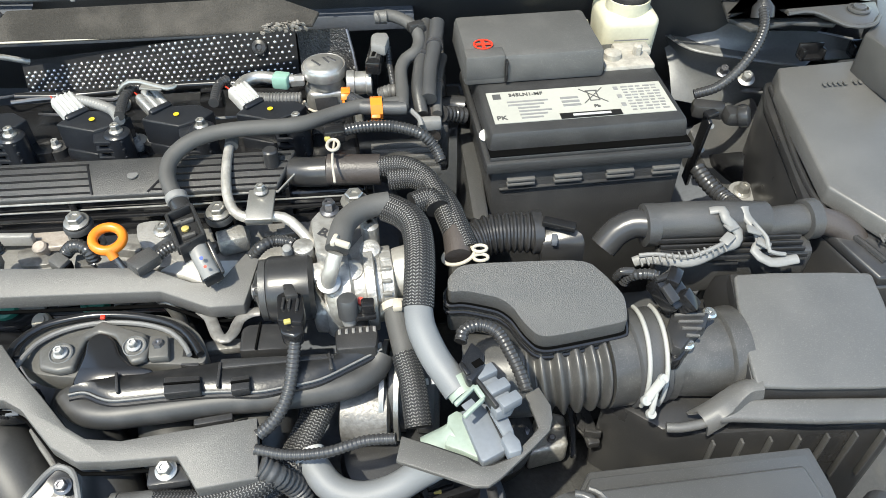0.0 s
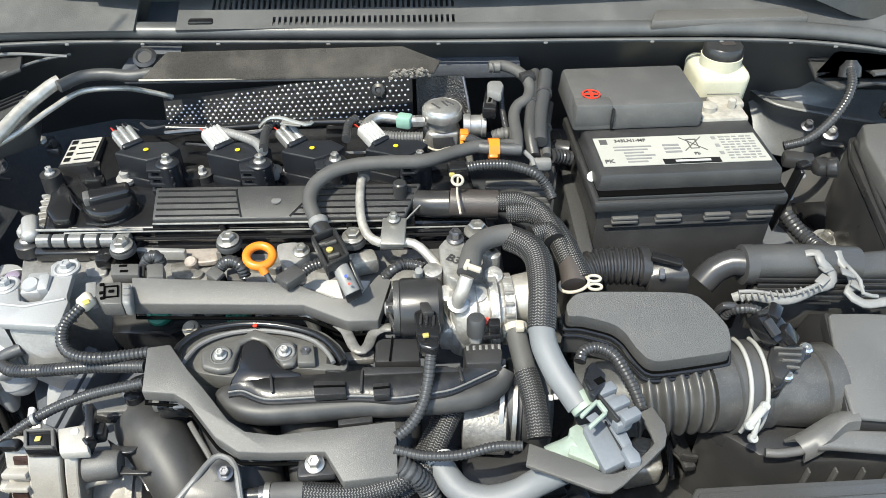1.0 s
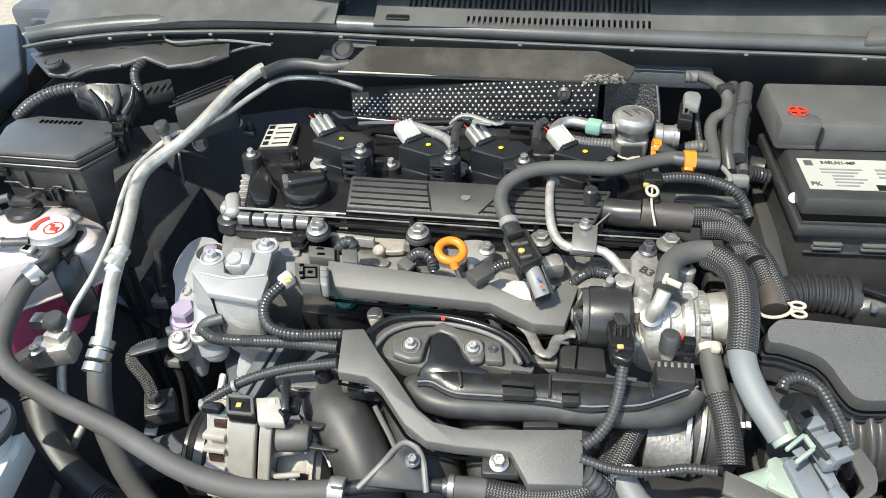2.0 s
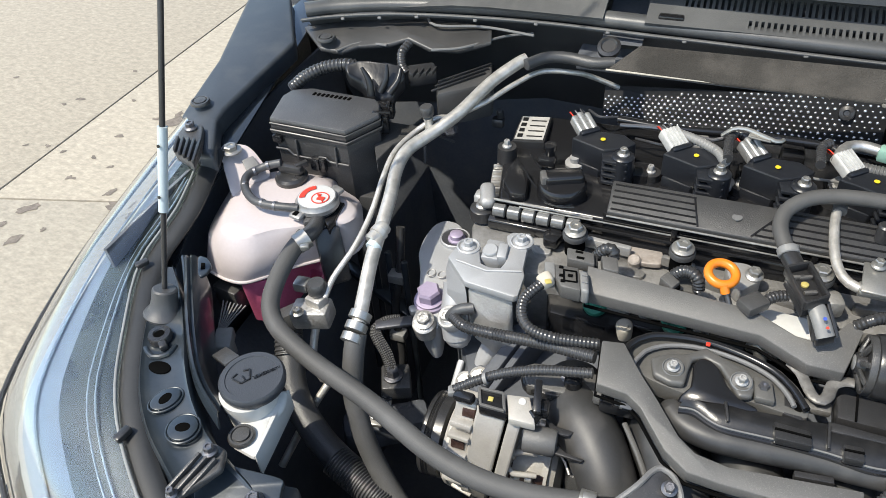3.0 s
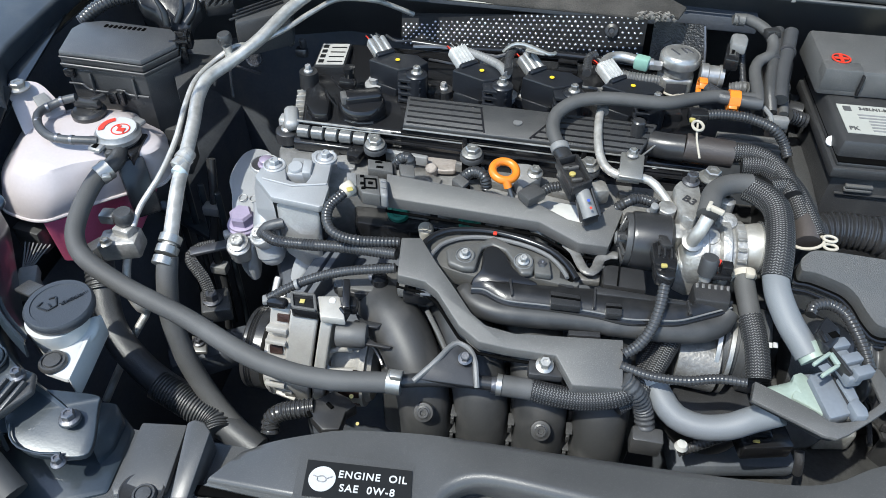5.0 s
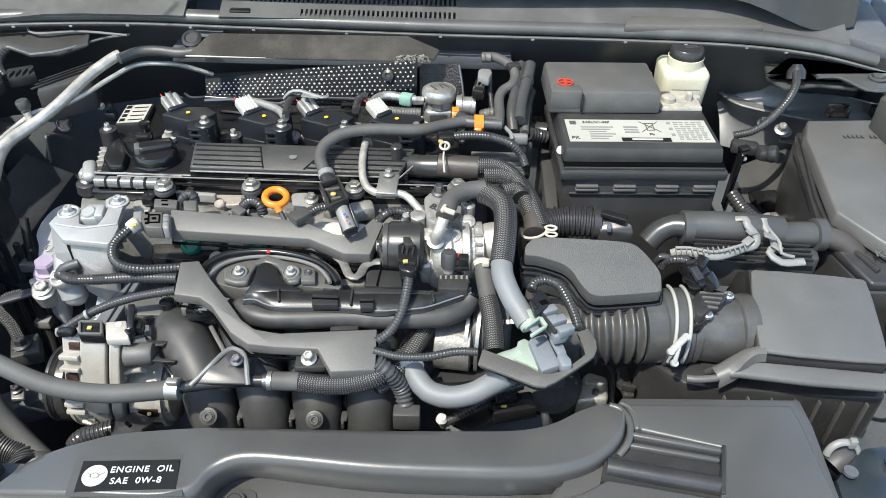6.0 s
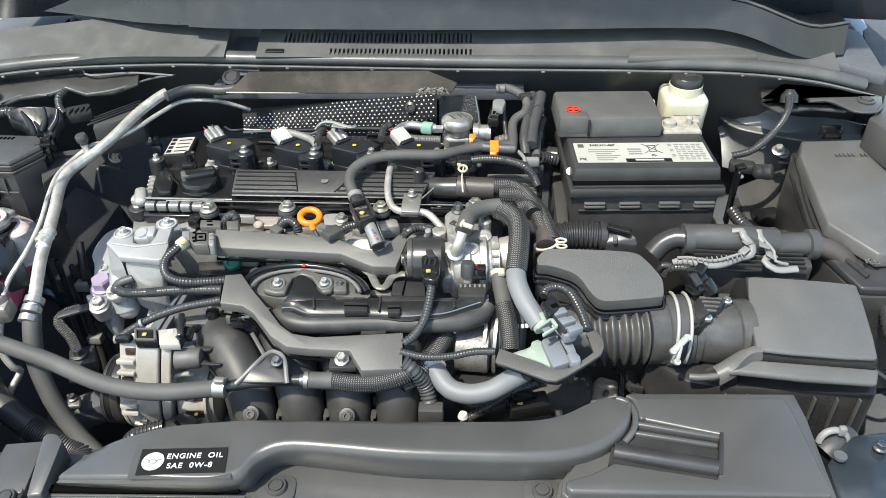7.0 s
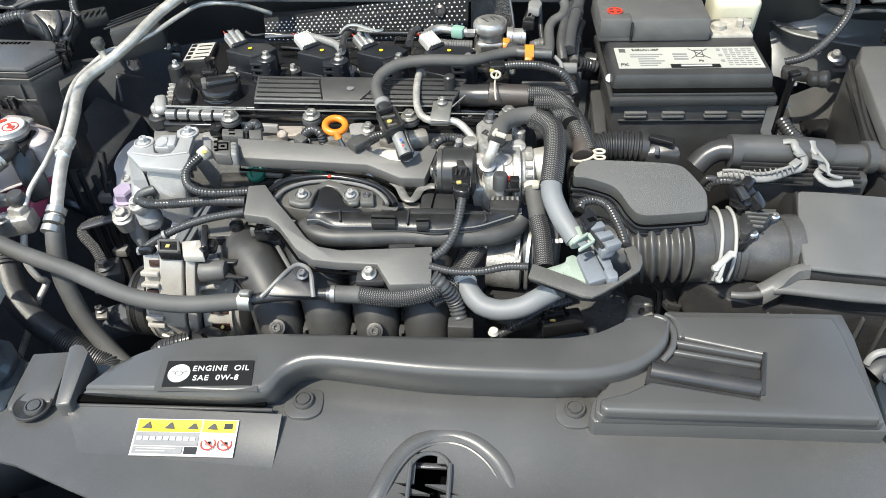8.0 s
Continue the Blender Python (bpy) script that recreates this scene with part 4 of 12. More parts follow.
def battery():
    bat = thing("battery", (0.15, 0.71, 0.70), "black car battery with white label and terminal cover", "battery")
    fr = pose(0.05, 0.62, 0, 0, 0, 2.0)

    def w(x, y, z):
        return fr @ Vector((x, y, z))

    def slab(x0, x1, y0, y1, z0, z1, bevel=0.003, draft=0.0):
        return prism([w(x0, y1, z1), w(x1, y1, z1), w(x1, y0, z1), w(x0, y0, z1)], z1 - z0, bevel, 2, draft)

    part("case", slab(0.006, 0.201, 0.006, 0.17, 0.70, 0.898, 0.004), BATTERY, bat)
    part("lid_rim", joined(slab(0.0, 0.207, 0.0, 0.175, 0.897, 0.910, 0.003), slab(0.004, 0.203, 0.004, 0.172, 0.909, 0.915, 0.002)), BATTERY, bat)
    part("lid", slab(0.007, 0.200, 0.016, 0.17, 0.912, 0.934, 0.004, 0.004), BATTERY, bat)
    # black strips put the shade under the lid edges into colour
    part("lid_edge_shade", slab(0.0045, 0.2025, 0.0045, 0.1715, 0.9145, 0.9158, 0), VOID, bat)
    part("lid_edge_shade", slab(0.0055, 0.2015, 0.0052, 0.1705, 0.8955, 0.8972, 0), VOID, bat)
    for k in range(4):
        x = 0.022 + 0.047 * k + (0.006 if k > 1 else 0)
        part("grip_slot", joined(slab(x, x + 0.028, 0.001, 0.008, 0.885, 0.8885, 0.001), slab(x, x + 0.028, 0.001, 0.008, 0.880, 0.8835, 0.001)), GRAINED, bat)
    part("case_rib", slab(0.015, 0.192, 0.003, 0.01, 0.874, 0.876, 0.0008), BATTERY, bat)
    z = 0.9345
    u0, u1, v0, v1 = 0.013, 0.193, 0.030, 0.084
    part("label", slab(u0, u1, v0, v1, z, z + 0.0008, 0), LABELCREAM, bat, "white printed battery label")

    def lb(name, a, b, c, d, material, lift=0.0006):
        return part(name, slab(u0 + (u1 - u0) * a, u0 + (u1 - u0) * b, v0 + (v1 - v0) * c, v0 + (v1 - v0) * d, z + 0.0006, z + 0.0008 + lift, 0), material, bat)

    lb("black_band", 0.36, 0.70, 0.0, 0.16, LABELBLACK)
    lb("brand_shape", 0.43, 0.64, 0.05, 0.11, LABELWHITE, 0.001)
    lb("code_block", 0.03, 0.075, 0.76, 0.92, INKDARK)
    t = fr.to_3x3().to_4x4()
    words(bat, "345LN1-MF", w(u0 + 0.039, v1 - 0.0075, z + 0.0012), 0.0072, INKDARK, t)
    words(bat, "PK", w(u0 + 0.008, v0 + 0.008, z + 0.0012), 0.0088, INKDARK, t)
    words(bat, "Pb", w(u0 + 0.105, v0 + 0.017, z + 0.0012), 0.0065, INKDARK, t)
    for k in range(6):
        lb("text_bar", 0.10 if k < 2 else 0.15, 0.33 - 0.03 * (k % 3), 0.62 - 0.105 * k, 0.66 - 0.105 * k, INK)
    for k in range(9):
        for j in range(5):
            a0 = 0.765 + 0.043 * j
            lb("text_bar", a0, a0 + 0.036 - 0.006 * ((k + j) % 3), 0.86 - 0.095 * k, 0.895 - 0.095 * k, INK)
    for k in range(3):
        lb("text_bar", 0.40, 0.50, 0.62 - 0.12 * k, 0.68 - 0.12 * k, INK)
        lb("round_mark", 0.72, 0.745, 0.80 - 0.27 * k, 0.9 - 0.27 * k, INK)
    cxm, cym = u0 + 0.106, v0 + 0.036
    part("bin_mark", joined(slab(cxm - 0.006, cxm + 0.006, cym + 0.008, cym + 0.0095, z + 0.0008, z + 0.0014, 0), slab(cxm - 0.005, cxm - 0.004, cym - 0.008, cym + 0.008, z + 0.0008, z + 0.0014, 0), slab(cxm + 0.004, cxm + 0.005, cym - 0.008, cym + 0.008, z + 0.0008, z + 0.0014, 0), slab(cxm - 0.005, cxm + 0.005, cym - 0.009, cym - 0.008, z + 0.0008, z + 0.0014, 0)), INKDARK, bat)
    for s in (1, -1):
        part("bin_stroke", obox(w(cxm - 0.012, cym - s * 0.013, z + 0.0013), w(cxm + 0.012, cym + s * 0.013, z + 0.0013), 0.0008, 0.0004, 0), INKDARK, bat)
    tc = part("terminal_cover", slab(-0.004, 0.138, 0.102, 0.192, 0.934, 0.966, 0.005, 0.003), TERMCOVER, bat, "black terminal cover with red plus mark")
    part("cover_flap", slab(-0.005, 0.036, 0.1, 0.12, 0.94, 0.9672, 0.003), TERMCOVER, bat)
    part("hinge", joined(slab(0.035, 0.038, 0.097, 0.104, 0.938, 0.962, 0.001)), GLOSS, bat)
    pm = w(0.016, 0.124, 0.9675)
    part("plus_ring", lathe([(0.0085, 0), (0.0102, 0), (0.0102, 0.0008), (0.0085, 0.0008), (0.0085, 0)], pm, (0, 0, 1), 30), REDMARK, bat)
    part("plus_mark", joined(box(pm + Vector((0, 0, 0.0005)), (0.015, 0.0035, 0.0008), 0), box(pm + Vector((0, 0, 0.0005)), (0.0035, 0.015, 0.001), 0)), REDMARK, bat)
    part("negative_clamp", joined(slab(0.144, 0.20, 0.112, 0.15, 0.930, 0.938, 0.003), lathe([(0.0095, 0), (0.0095, 0.007), (0.006, 0.009), (0, 0.009)], w(0.158, 0.132, 0.937), (0, 0, 1), 20), lathe([(0.005, 0), (0.005, 0.012), (0.003, 0.014), (0, 0.014)], w(0.186, 0.135, 0.936), (0, 0, 1), 6), slab(0.165, 0.205, 0.14, 0.16, 0.93, 0.940, 0.003)), LEAD, bat, "dull pale lead terminal clamp")
    part("small_cap", lathe([(0.006, 0), (0.006, 0.003), (0, 0.003)], w(0.006, 0.04, 0.915), (-0.3, -0.5, 0.8), 12), WHITE, bat)


battery()
tray = thing("battery_tray", (0.15, 0.7, 0.66), "black battery tray and hold-down bracket", "tray")
part("tray", box((0.15, 0.71, 0.68), (0.25, 0.2, 0.04), 0.006), PLASTIC, tray)
part("side_wall", prism([(0.054, 0.834, 0.86), (0.056, 0.69, 0.86), (0.052, 0.584, 0.86), (0.036, 0.57, 0.86), (0.039, 0.762, 0.86)], 0.14, 0.003), PLASTIC, tray)
part("hold_down", obox((0.28, 0.663, 0.92), (0.299, 0.711, 0.8), 0.014, 0.004, 0.001, (1, 0, 0.3)), GLOSS, tray)
for k in range(3):
    part("stay_hole", lathe([(0.003, 0), (0.003, 0.0006), (0, 0.0006)], Vector((0.284, 0.67, 0.905)).lerp(Vector((0.297, 0.704, 0.82)), k / 2) + Vector((0.003, -0.004, 0.002)), (0, -0.9, 0.4), 12), CLIPGREY, tray)
part("stay_plate", prism([(0.156, 0.628, 0.9), (0.166, 0.633, 0.9), (0.178, 0.651, 0.86), (0.177, 0.657, 0.83), (0.166, 0.651, 0.86)], 0.004, 0.001), SATIN, tray, "black stay plate")
part("hook", box((0.283, 0.666, 0.922), (0.014, 0.01, 0.006), 0.002, 20), GLOSS, tray)

# ---- brake fluid reservoir ----
brk = thing("brake_fluid_reservoir", (0.24, 0.82, 0.86), "milky yellowed brake fluid reservoir with black cap", "reservoir")
bx, by = 0.243, 0.848
part("tank", joined(prism([(bx - 0.033, by + 0.04, 0.95), (bx + 0.034, by + 0.04, 0.95), (bx + 0.034, by - 0.03, 0.95), (bx - 0.033, by - 0.03, 0.95)], 0.063, 0.012, 4, -0.004), prism([(bx - 0.034, by + 0.03, 0.895), (bx + 0.034, by + 0.03, 0.895), (bx + 0.034, by - 0.024, 0.895), (bx - 0.034, by - 0.024, 0.895)], 0.05, 0.008, 3), lathe([(0.025, 0), (0.025, 0.015), (0.022, 0.016), (0.022, 0.02)], (bx, by, 0.947))), YELLOWED, brk)
part("level_line", box((bx, by - 0.0325, 0.925), (0.04, 0.001, 0.0012), 0), CLIPGREY, brk)
cap = part("cap", lathe([(0.023, 0), (0.024, 0.003), (0.024, 0.016), (0.0215, 0.019), (0.0, 0.0195)], (bx, by, 0.956), n=40), SATIN, brk, "black screw cap")
part("cap_mark", box((bx + 0.004, by, 0.9758), (0.018, 0.010, 0.0006), 0, 8), SLEEVE, cap)
part("spout", tube([(bx - 0.045, by, 0.93), (bx - 0.07, by + 0.02, 0.92), (bx - 0.1, by + 0.04, 0.9)], 0.008), YELLOWED, brk)

# ---- relay box on the right ----
RELAYLID = mat("dusty_relay_lid", (0.088, 0.0875, 0.0855), 0.4, grain=0.16, scale=1200, vary=0.1, stain=9, dirt=(0.16, 0.155, 0.15), dirt_amount=0.2, specks=0.2)
fb = thing("relay_box", (0.48, 0.65, 0.75), "large black relay box with angled lid", "relay box")
top = [(0.405, 0.774, 0.905), (0.562, 0.786, 0.905), (0.517, 0.535, 0.882), (0.42, 0.525, 0.882), (0.379, 0.585, 0.887), (0.391, 0.735, 0.903)]
part("lid", prism(top, 0.02, 0.003, 3, 0.003), RELAYLID, fb, smooth=50)
rim = [(x, y, z - 0.02) for x, y, z in [(0.397, 0.777, 0.905), (0.572, 0.793, 0.905), (0.511, 0.484, 0.88), (0.394, 0.491, 0.875), (0.364, 0.574, 0.882), (0.384, 0.74, 0.9)]]
part("lid_rim", prism(rim, 0.012, 0.003), SATIN, fb)
rim2 = [(x, y, z - 0.012) for x, y, z in rim]
part("body", prism([(x + 0.004 * (0.5 - x), y, z) for x, y, z in rim2], 0.16, 0.004), SATIN, fb)
for q in ((0.459, 0.804), (0.522, 0.806)):
    part("latch", joined(box((q[0], q[1], 0.898), (0.03, 0.012, 0.004), 0.001), box((q[0] - 0.012, q[1], 0.903), (0.004, 0.012, 0.014), 0.001), box((q[0] + 0.012, q[1], 0.903), (0.004, 0.012, 0.014), 0.001), box((q[0], q[1] + 0.006, 0.905), (0.03, 0.004, 0.016), 0.001)), GLOSS, fb)
ta, tb = Vector((0.441, 0.735, 0.904)), Vector((0.489, 0.737, 0.904))
for k in range(9):
    if k == 5:
        continue
    part("moulded_letter_bar", box(ta.lerp(tb, k / 8) + Vector((0, 0, 0.0004)), (0.0032, 0.0065, 0.0014), 0.0004), GRAINED, fb)
words(fb, "K6", (0.414, 0.523, 0.872), 0.016, GRAINED, pose(0, 0, 0, 0, 0, -8))
part("lid_crease", sweep(spline([(0.397, 0.763, 0.887), (0.376, 0.596, 0.867), (0.406, 0.507, 0.86)], 0.02), 0.003, 8), SATIN, fb)

# ---- relay box on the left ----
FUSELID = mat("dusty_fuse_lid", (0.05, 0.051, 0.054), 0.42, grain=0.3, scale=800, vary=0.1, dirt=(0.13, 0.13, 0.125), dirt_amount=0.25, specks=0.2)
fl = thing("fuse_box", (-0.76, 0.68, 0.80), "black fuse box with a chamfered lid", "fuse box")
lid = [(-0.816, 0.643, 0.934), (-0.823, 0.688, 0.938), (-0.818, 0.704, 0.938), (-0.795, 0.714, 0.938), (-0.707, 0.71, 0.938), (-0.697, 0.701, 0.938), (-0.687, 0.678, 0.938), (-0.714, 0.64, 0.934)]
part("lid", prism(lid, 0.006, 0.0022, 2, 0.002), FUSELID, fl, "smooth dark lid with chamfered corners", 25)
mid0 = sum((Vector(v) for v in lid), Vector()) / len(lid)
step1 = [mid0 + (Vector(v) - mid0) * 1.015 + Vector((0, 0, -0.0075)) for v in lid]
part("lid_step", prism(step1, 0.008, 0.0012, 2), BATTERY, fl, smooth=25)
part("lid_edge", sweep(step1, 0.0011, 6, closed=True), COVER, fl)
step2 = [mid0 + (Vector(v) - mid0) * 1.03 + Vector((0, 0, -0.0165)) for v in lid]
part("lid_rim", prism(step2, 0.005, 0.0012, 2), BATTERY, fl, smooth=25)
part("rim_edge", sweep([v + Vector((0, 0, -0.0002)) for v in step2], 0.0012, 6, closed=True), COVER, fl)
step3 = [mid0 + (Vector(v) - mid0) * 0.985 + Vector((0, 0.001, -0.022)) for v in lid]
part("body", prism(step3, 0.11, 0.003), BATTERY, fl, smooth=25)
a0, a1 = step3[0], step3[7]
for u in (0.3, 0.84):
    q = a0.lerp(a1, u)
    part("body_rib", obox(q + Vector((0, -0.0015, -0.004)), q + Vector((0, -0.003, -0.03)), 0.0025, 0.004, 0.0006), PLASTIC, fl)
part("body_line", sweep(spline([a0.lerp(a1, u) + Vector((0, -0.003, -0.026 + h)) for u, h in ((0.0, 0.006), (0.18, 0.006), (0.24, 0.0), (0.55, 0.0), (0.6, 0.004), (0.7, 0.004), (0.74, 0.0), (1.0, 0.0))], 0.004), 0.0012, 6), COVER, fl)
part("front_catch", joined(box(a0.lerp(a1, 0.56) + Vector((0, -0.006, -0.03)), (0.012, 0.010, 0.016), 0.002), box(a0.lerp(a1, 0.66) + Vector((0, -0.006, -0.03)), (0.008, 0.008, 0.018), 0.002)), GLOSS, fl)
part("corner_catch", box(a0.lerp(a1, 0.05) + Vector((0, -0.003, -0.006)), (0.012, 0.006, 0.010), 0.001), GLOSS, fl)
part("latch", joined(box((-0.694, 0.709, 0.925), (0.022, 0.016, 0.018), 0.002, 15), box((-0.687, 0.685, 0.936), (0.022, 0.005, 0.004), 0.001, 15), box((-0.687, 0.706, 0.934), (0.004, 0.016, 0.008), 0.001, 15), box((-0.69, 0.694, 0.915), (0.012, 0.010, 0.024), 0.002, 15)), GLOSS, fl)
part("bracket", prism([(-0.698, 0.676, 0.9), (-0.7, 0.723, 0.9), (-0.677, 0.723, 0.9), (-0.655, 0.724, 0.9), (-0.659, 0.696, 0.9), (-0.673, 0.678, 0.9), (-0.677, 0.64, 0.9)], 0.02, 0.002), PLASTIC, fl)
ta, tb_ = Vector((-0.785, 0.701, 0.938)), Vector((-0.737, 0.701, 0.938))
for k in range(9):
    part("moulded_letter_bar", box(ta.lerp(tb_, k / 8) + Vector((0, 0, 0.0003)), (0.0034, 0.0062, 0.0012), 0.0004, -10), VOID, fl)

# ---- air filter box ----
FILTERLID = mat("dusty_grey_filter_lid", (0.088, 0.0875, 0.0855), 0.38, grain=0.16, scale=1200, vary=0.1, stain=9, dirt=(0.16, 0.155, 0.15), dirt_amount=0.2, specks=0.2)
af = thing("air_filter_box", (0.33, 0.42, 0.65), "black plastic air filter box with sloping lid", "filter box")
lid_top = [(0.258, 0.503, 0.863), (0.392, 0.5, 0.855), (0.378, 0.387, 0.836), (0.244, 0.397, 0.838)]
# lid walls and tray neck take black plastic, their shade put into colour
part("shaded_lid_wall", prism([(x, y + 0.003, z - 0.004) for x, y, z in lid_top], 0.07, 0.002, 2), SATIN, af)
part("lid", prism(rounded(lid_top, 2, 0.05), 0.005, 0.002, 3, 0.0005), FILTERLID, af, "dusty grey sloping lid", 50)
part("shaded_lid_side", prism([(0.262, 0.506, 0.86), (0.251, 0.405, 0.836), (0.245, 0.434, 0.8), (0.25, 0.483, 0.8), (0.255, 0.53, 0.815), (0.255, 0.524, 0.84)], 0.012, 0.004, 2), SATIN, af, "side of the lid, its shade put into black", 40)
part("lid_ledge", prism([(0.218, 0.397, 0.822), (0.236, 0.4, 0.824), (0.252, 0.396, 0.824), (0.382, 0.387, 0.822), (0.373, 0.368, 0.818), (0.296, 0.373, 0.818), (0.226, 0.382, 0.818), (0.214, 0.383, 0.816)], 0.008, 0.0035, 4), FILTERLID, af, "rounded lower ledge of the lid", 60)
ramp_in = [(0.252, 0.407, 0.838), (0.239, 0.404, 0.836), (0.228, 0.401, 0.83), (0.216, 0.398, 0.821), (0.201, 0.396, 0.811)]
ramp_out = [(0.251, 0.394, 0.838), (0.24, 0.394, 0.836), (0.229, 0.388, 0.83), (0.222, 0.385, 0.82), (0.206, 0.382, 0.808)]
part("lid_ramp", thick(loft([[Vector(a) + Vector((-0.004, 0.008, -0.012)), a, Vector(a).lerp(Vector(b), 0.5) + Vector((0, 0, 0.0015)), b, Vector(b) + Vector((0.002, -0.001, -0.012))] for a, b in zip(strung(ramp_in), strung(ramp_out))]), 0.003), FILTERLID, af, "", 60)
part("tray_flange", sweep(spline([(0.174, 0.389, 0.802), (0.186, 0.387, 0.803), (0.205, 0.388, 0.805), (0.219, 0.391, 0.808)], 0.004), 0.0042, 12), FILTERLID, af)
low = [(0.133, 0.437, 0.785), (0.177, 0.398, 0.785), (0.212, 0.389, 0.785), (0.39, 0.384, 0.785), (0.418, 0.444, 0.785), (0.459, 0.603, 0.785), (0.305, 0.608, 0.785), (0.229, 0.509, 0.785)]
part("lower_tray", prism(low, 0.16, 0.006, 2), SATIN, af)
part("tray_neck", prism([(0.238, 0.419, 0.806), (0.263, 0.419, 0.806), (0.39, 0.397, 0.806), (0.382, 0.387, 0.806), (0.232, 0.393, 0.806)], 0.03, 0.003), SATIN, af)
tray_a, tray_b = Vector((0.212, 0.388, 0.784)), Vector((0.389, 0.383, 0.784))
for k in range(7):
    p = tray_a.lerp(tray_b, (k + 0.3) / 7)
    part("tray_rib", box(p + Vector((0, -0.003, -0.04)), (0.0025, 0.006, 0.07), 0.001), COVER, af)


# ---- intake hose with its resonator ----
AX = [(0.014, 0.461, 0.8), (0.06, 0.455, 0.805), (0.1, 0.451, 0.812), (0.146, 0.455, 0.812), (0.185, 0.458, 0.812), (0.229, 0.454, 0.812), (0.254, 0.454, 0.812)]
hose_line = spline(AX, 0.0011)
x_b0, x_b1, x_c = 0.068, 0.131, 0.198
inlet = thing("intake_hose", (0.1, 0.45, 0.76), "black rubber intake hose with bellows", "hose")
bell, plain, maf = [], [], []
for p in hose_line:
    if p.x < x_b1 + 0.001:
        bell.append(p)
    if x_b1 - 0.001 <= p.x <= x_c:
        plain.append(p)
    if p.x >= x_c - 0.001:
        maf.append(p)
INTAKE = mat("dusty_intake_rubber", (0.05, 0.0495, 0.0485), 0.36, grain=0.1, scale=600, vary=0.12, stain=20, dirt=(0.15, 0.145, 0.135), dirt_amount=0.3, specks=0.15)
part("bellows", sweep(bell, [0.036 + (0.0042 * math.sin((p.x - x_b0) / 0.0112 * math.tau) if p.x > x_b0 else 0.003) for p in bell], 36), INTAKE, inlet, "ribbed rubber bellows", 75)
part("sleeve", sweep(plain[::3], 0.0405, 36), INTAKE, inlet, smooth=60)
part("cuff", lathe([(0.041, -0.015), (0.0435, -0.013), (0.0435, 0.013), (0.041, 0.015)], (0.168, 0.457, 0.812), (1, 0.1, 0), 36), RUBBER, inlet)
for dx in (-0.008, 0.007):
    q = Vector((0.168 + dx, 0.457, 0.812))
    ang = [(q.x + 0.004 * math.sin(a), q.y - 0.0462 * math.cos(a), q.z + 0.0462 * math.sin(a)) for a in (radians(-12 + 5 * k) for k in range(28))]
    part("clamp_wire", sweep([Vector(v) for v in ang], 0.0021, 10), CLAMPWHITE, inlet, "white spring clamp wire")
lug = [Vector(v) for v in [(0.168, 0.407, 0.846), (0.16, 0.398, 0.842), (0.151, 0.393, 0.838), (0.156, 0.388, 0.826)]]
part("clamp_lug", joined(obox(lug[0], lug[2], 0.008, 0.005, 0.002), obox(lug[1], lug[3], 0.005, 0.005, 0.0015), *[lathe([(0.0025, -0.004), (0.0042, -0.0025), (0.0044, 0.0), (0.0038, 0.0024), (0.0018, 0.0026), (0.0, 0.0016)], v, (0.1, -0.6, 0.8), 18) for v in (lug[0], lug[2], lug[3])]), CLAMPWHITE, inlet, "white plastic clamp lug", 50)
part("meter_tube", sweep(maf[::3], 0.0375, 36), INTAKE, inlet, smooth=60)
part("tube_flange", lathe([(0.0385, -0.016), (0.041, -0.014), (0.042, -0.004), (0.042, 0.002)], (0.252, 0.454, 0.812), (1, 0.05, 0), 36), INTAKE, inlet)
res_top = rounded([(-0.001, 0.485, 0.9), (0.009, 0.494, 0.905), (0.025, 0.496, 0.905), (0.116, 0.492, 0.905), (0.13, 0.48, 0.898), (0.146, 0.466, 0.885), (0.147, 0.453, 0.872), (0.145, 0.45, 0.87), (0.078, 0.44, 0.87), (0.068, 0.442, 0.872), (0.059, 0.45, 0.878), (0.051, 0.462, 0.885), (0.041, 0.469, 0.89), (0.013, 0.474, 0.896), (-0.001, 0.473, 0.897)], 2)
RESGRAIN = mat("grained_black_resonator", (0.066, 0.066, 0.065), 0.42, grain=0.7, scale=1300, vary=0.12, stain=10, specks=0.1)
part("resonator", prism(res_top, 0.014, 0.005, 3), RESGRAIN, inlet, "grained black resonator box", 50)
res_low = [(x, y, z - 0.014) for x, y, z in res_top]
mid = sum((Vector(p) for p in res_low), Vector()) / len(res_low)
# seam in dead black, the shade below the edge put into colour
part("resonator_seam_shade", prism([tuple(mid + (Vector(p) - mid) * 1.02) for p in res_low], 0.004, 0.001), VOID, inlet)
for zz in (0.004, 0.012):
    part("resonator_bead", sweep(spline([tuple(mid + (Vector((x, y, z - zz)) - mid) * 1.025) for x, y, z in res_low], 0.004, True), 0.0022, 8, closed=True), GLOSS, inlet)
part("resonator_base", prism([(x, y, z - 0.005) for x, y, z in res_low], 0.03, 0.005, 2), PLASTIC, inlet)
part("throttle_cuff", lathe([(0.038, -0.02), (0.041, -0.018), (0.041, -0.005), (0.038, -0.004), (0.038, 0.004), (0.042, 0.006), (0.042, 0.02), (0.037, 0.024)], (-0.034, 0.455, 0.8), (1, -0.12, 0), 36), RUBBER, inlet)
for dx in (-0.012, 0.0):
    part("clamp_ring", lathe([(0.0425, -0.002), (0.0445, -0.002), (0.0445, 0.002), (0.0425, 0.002)], Vector((-0.046, 0.451, 0.8)) + Vector((dx, 0, 0)), (1, -0.12, 0), 36), STEEL, inlet)
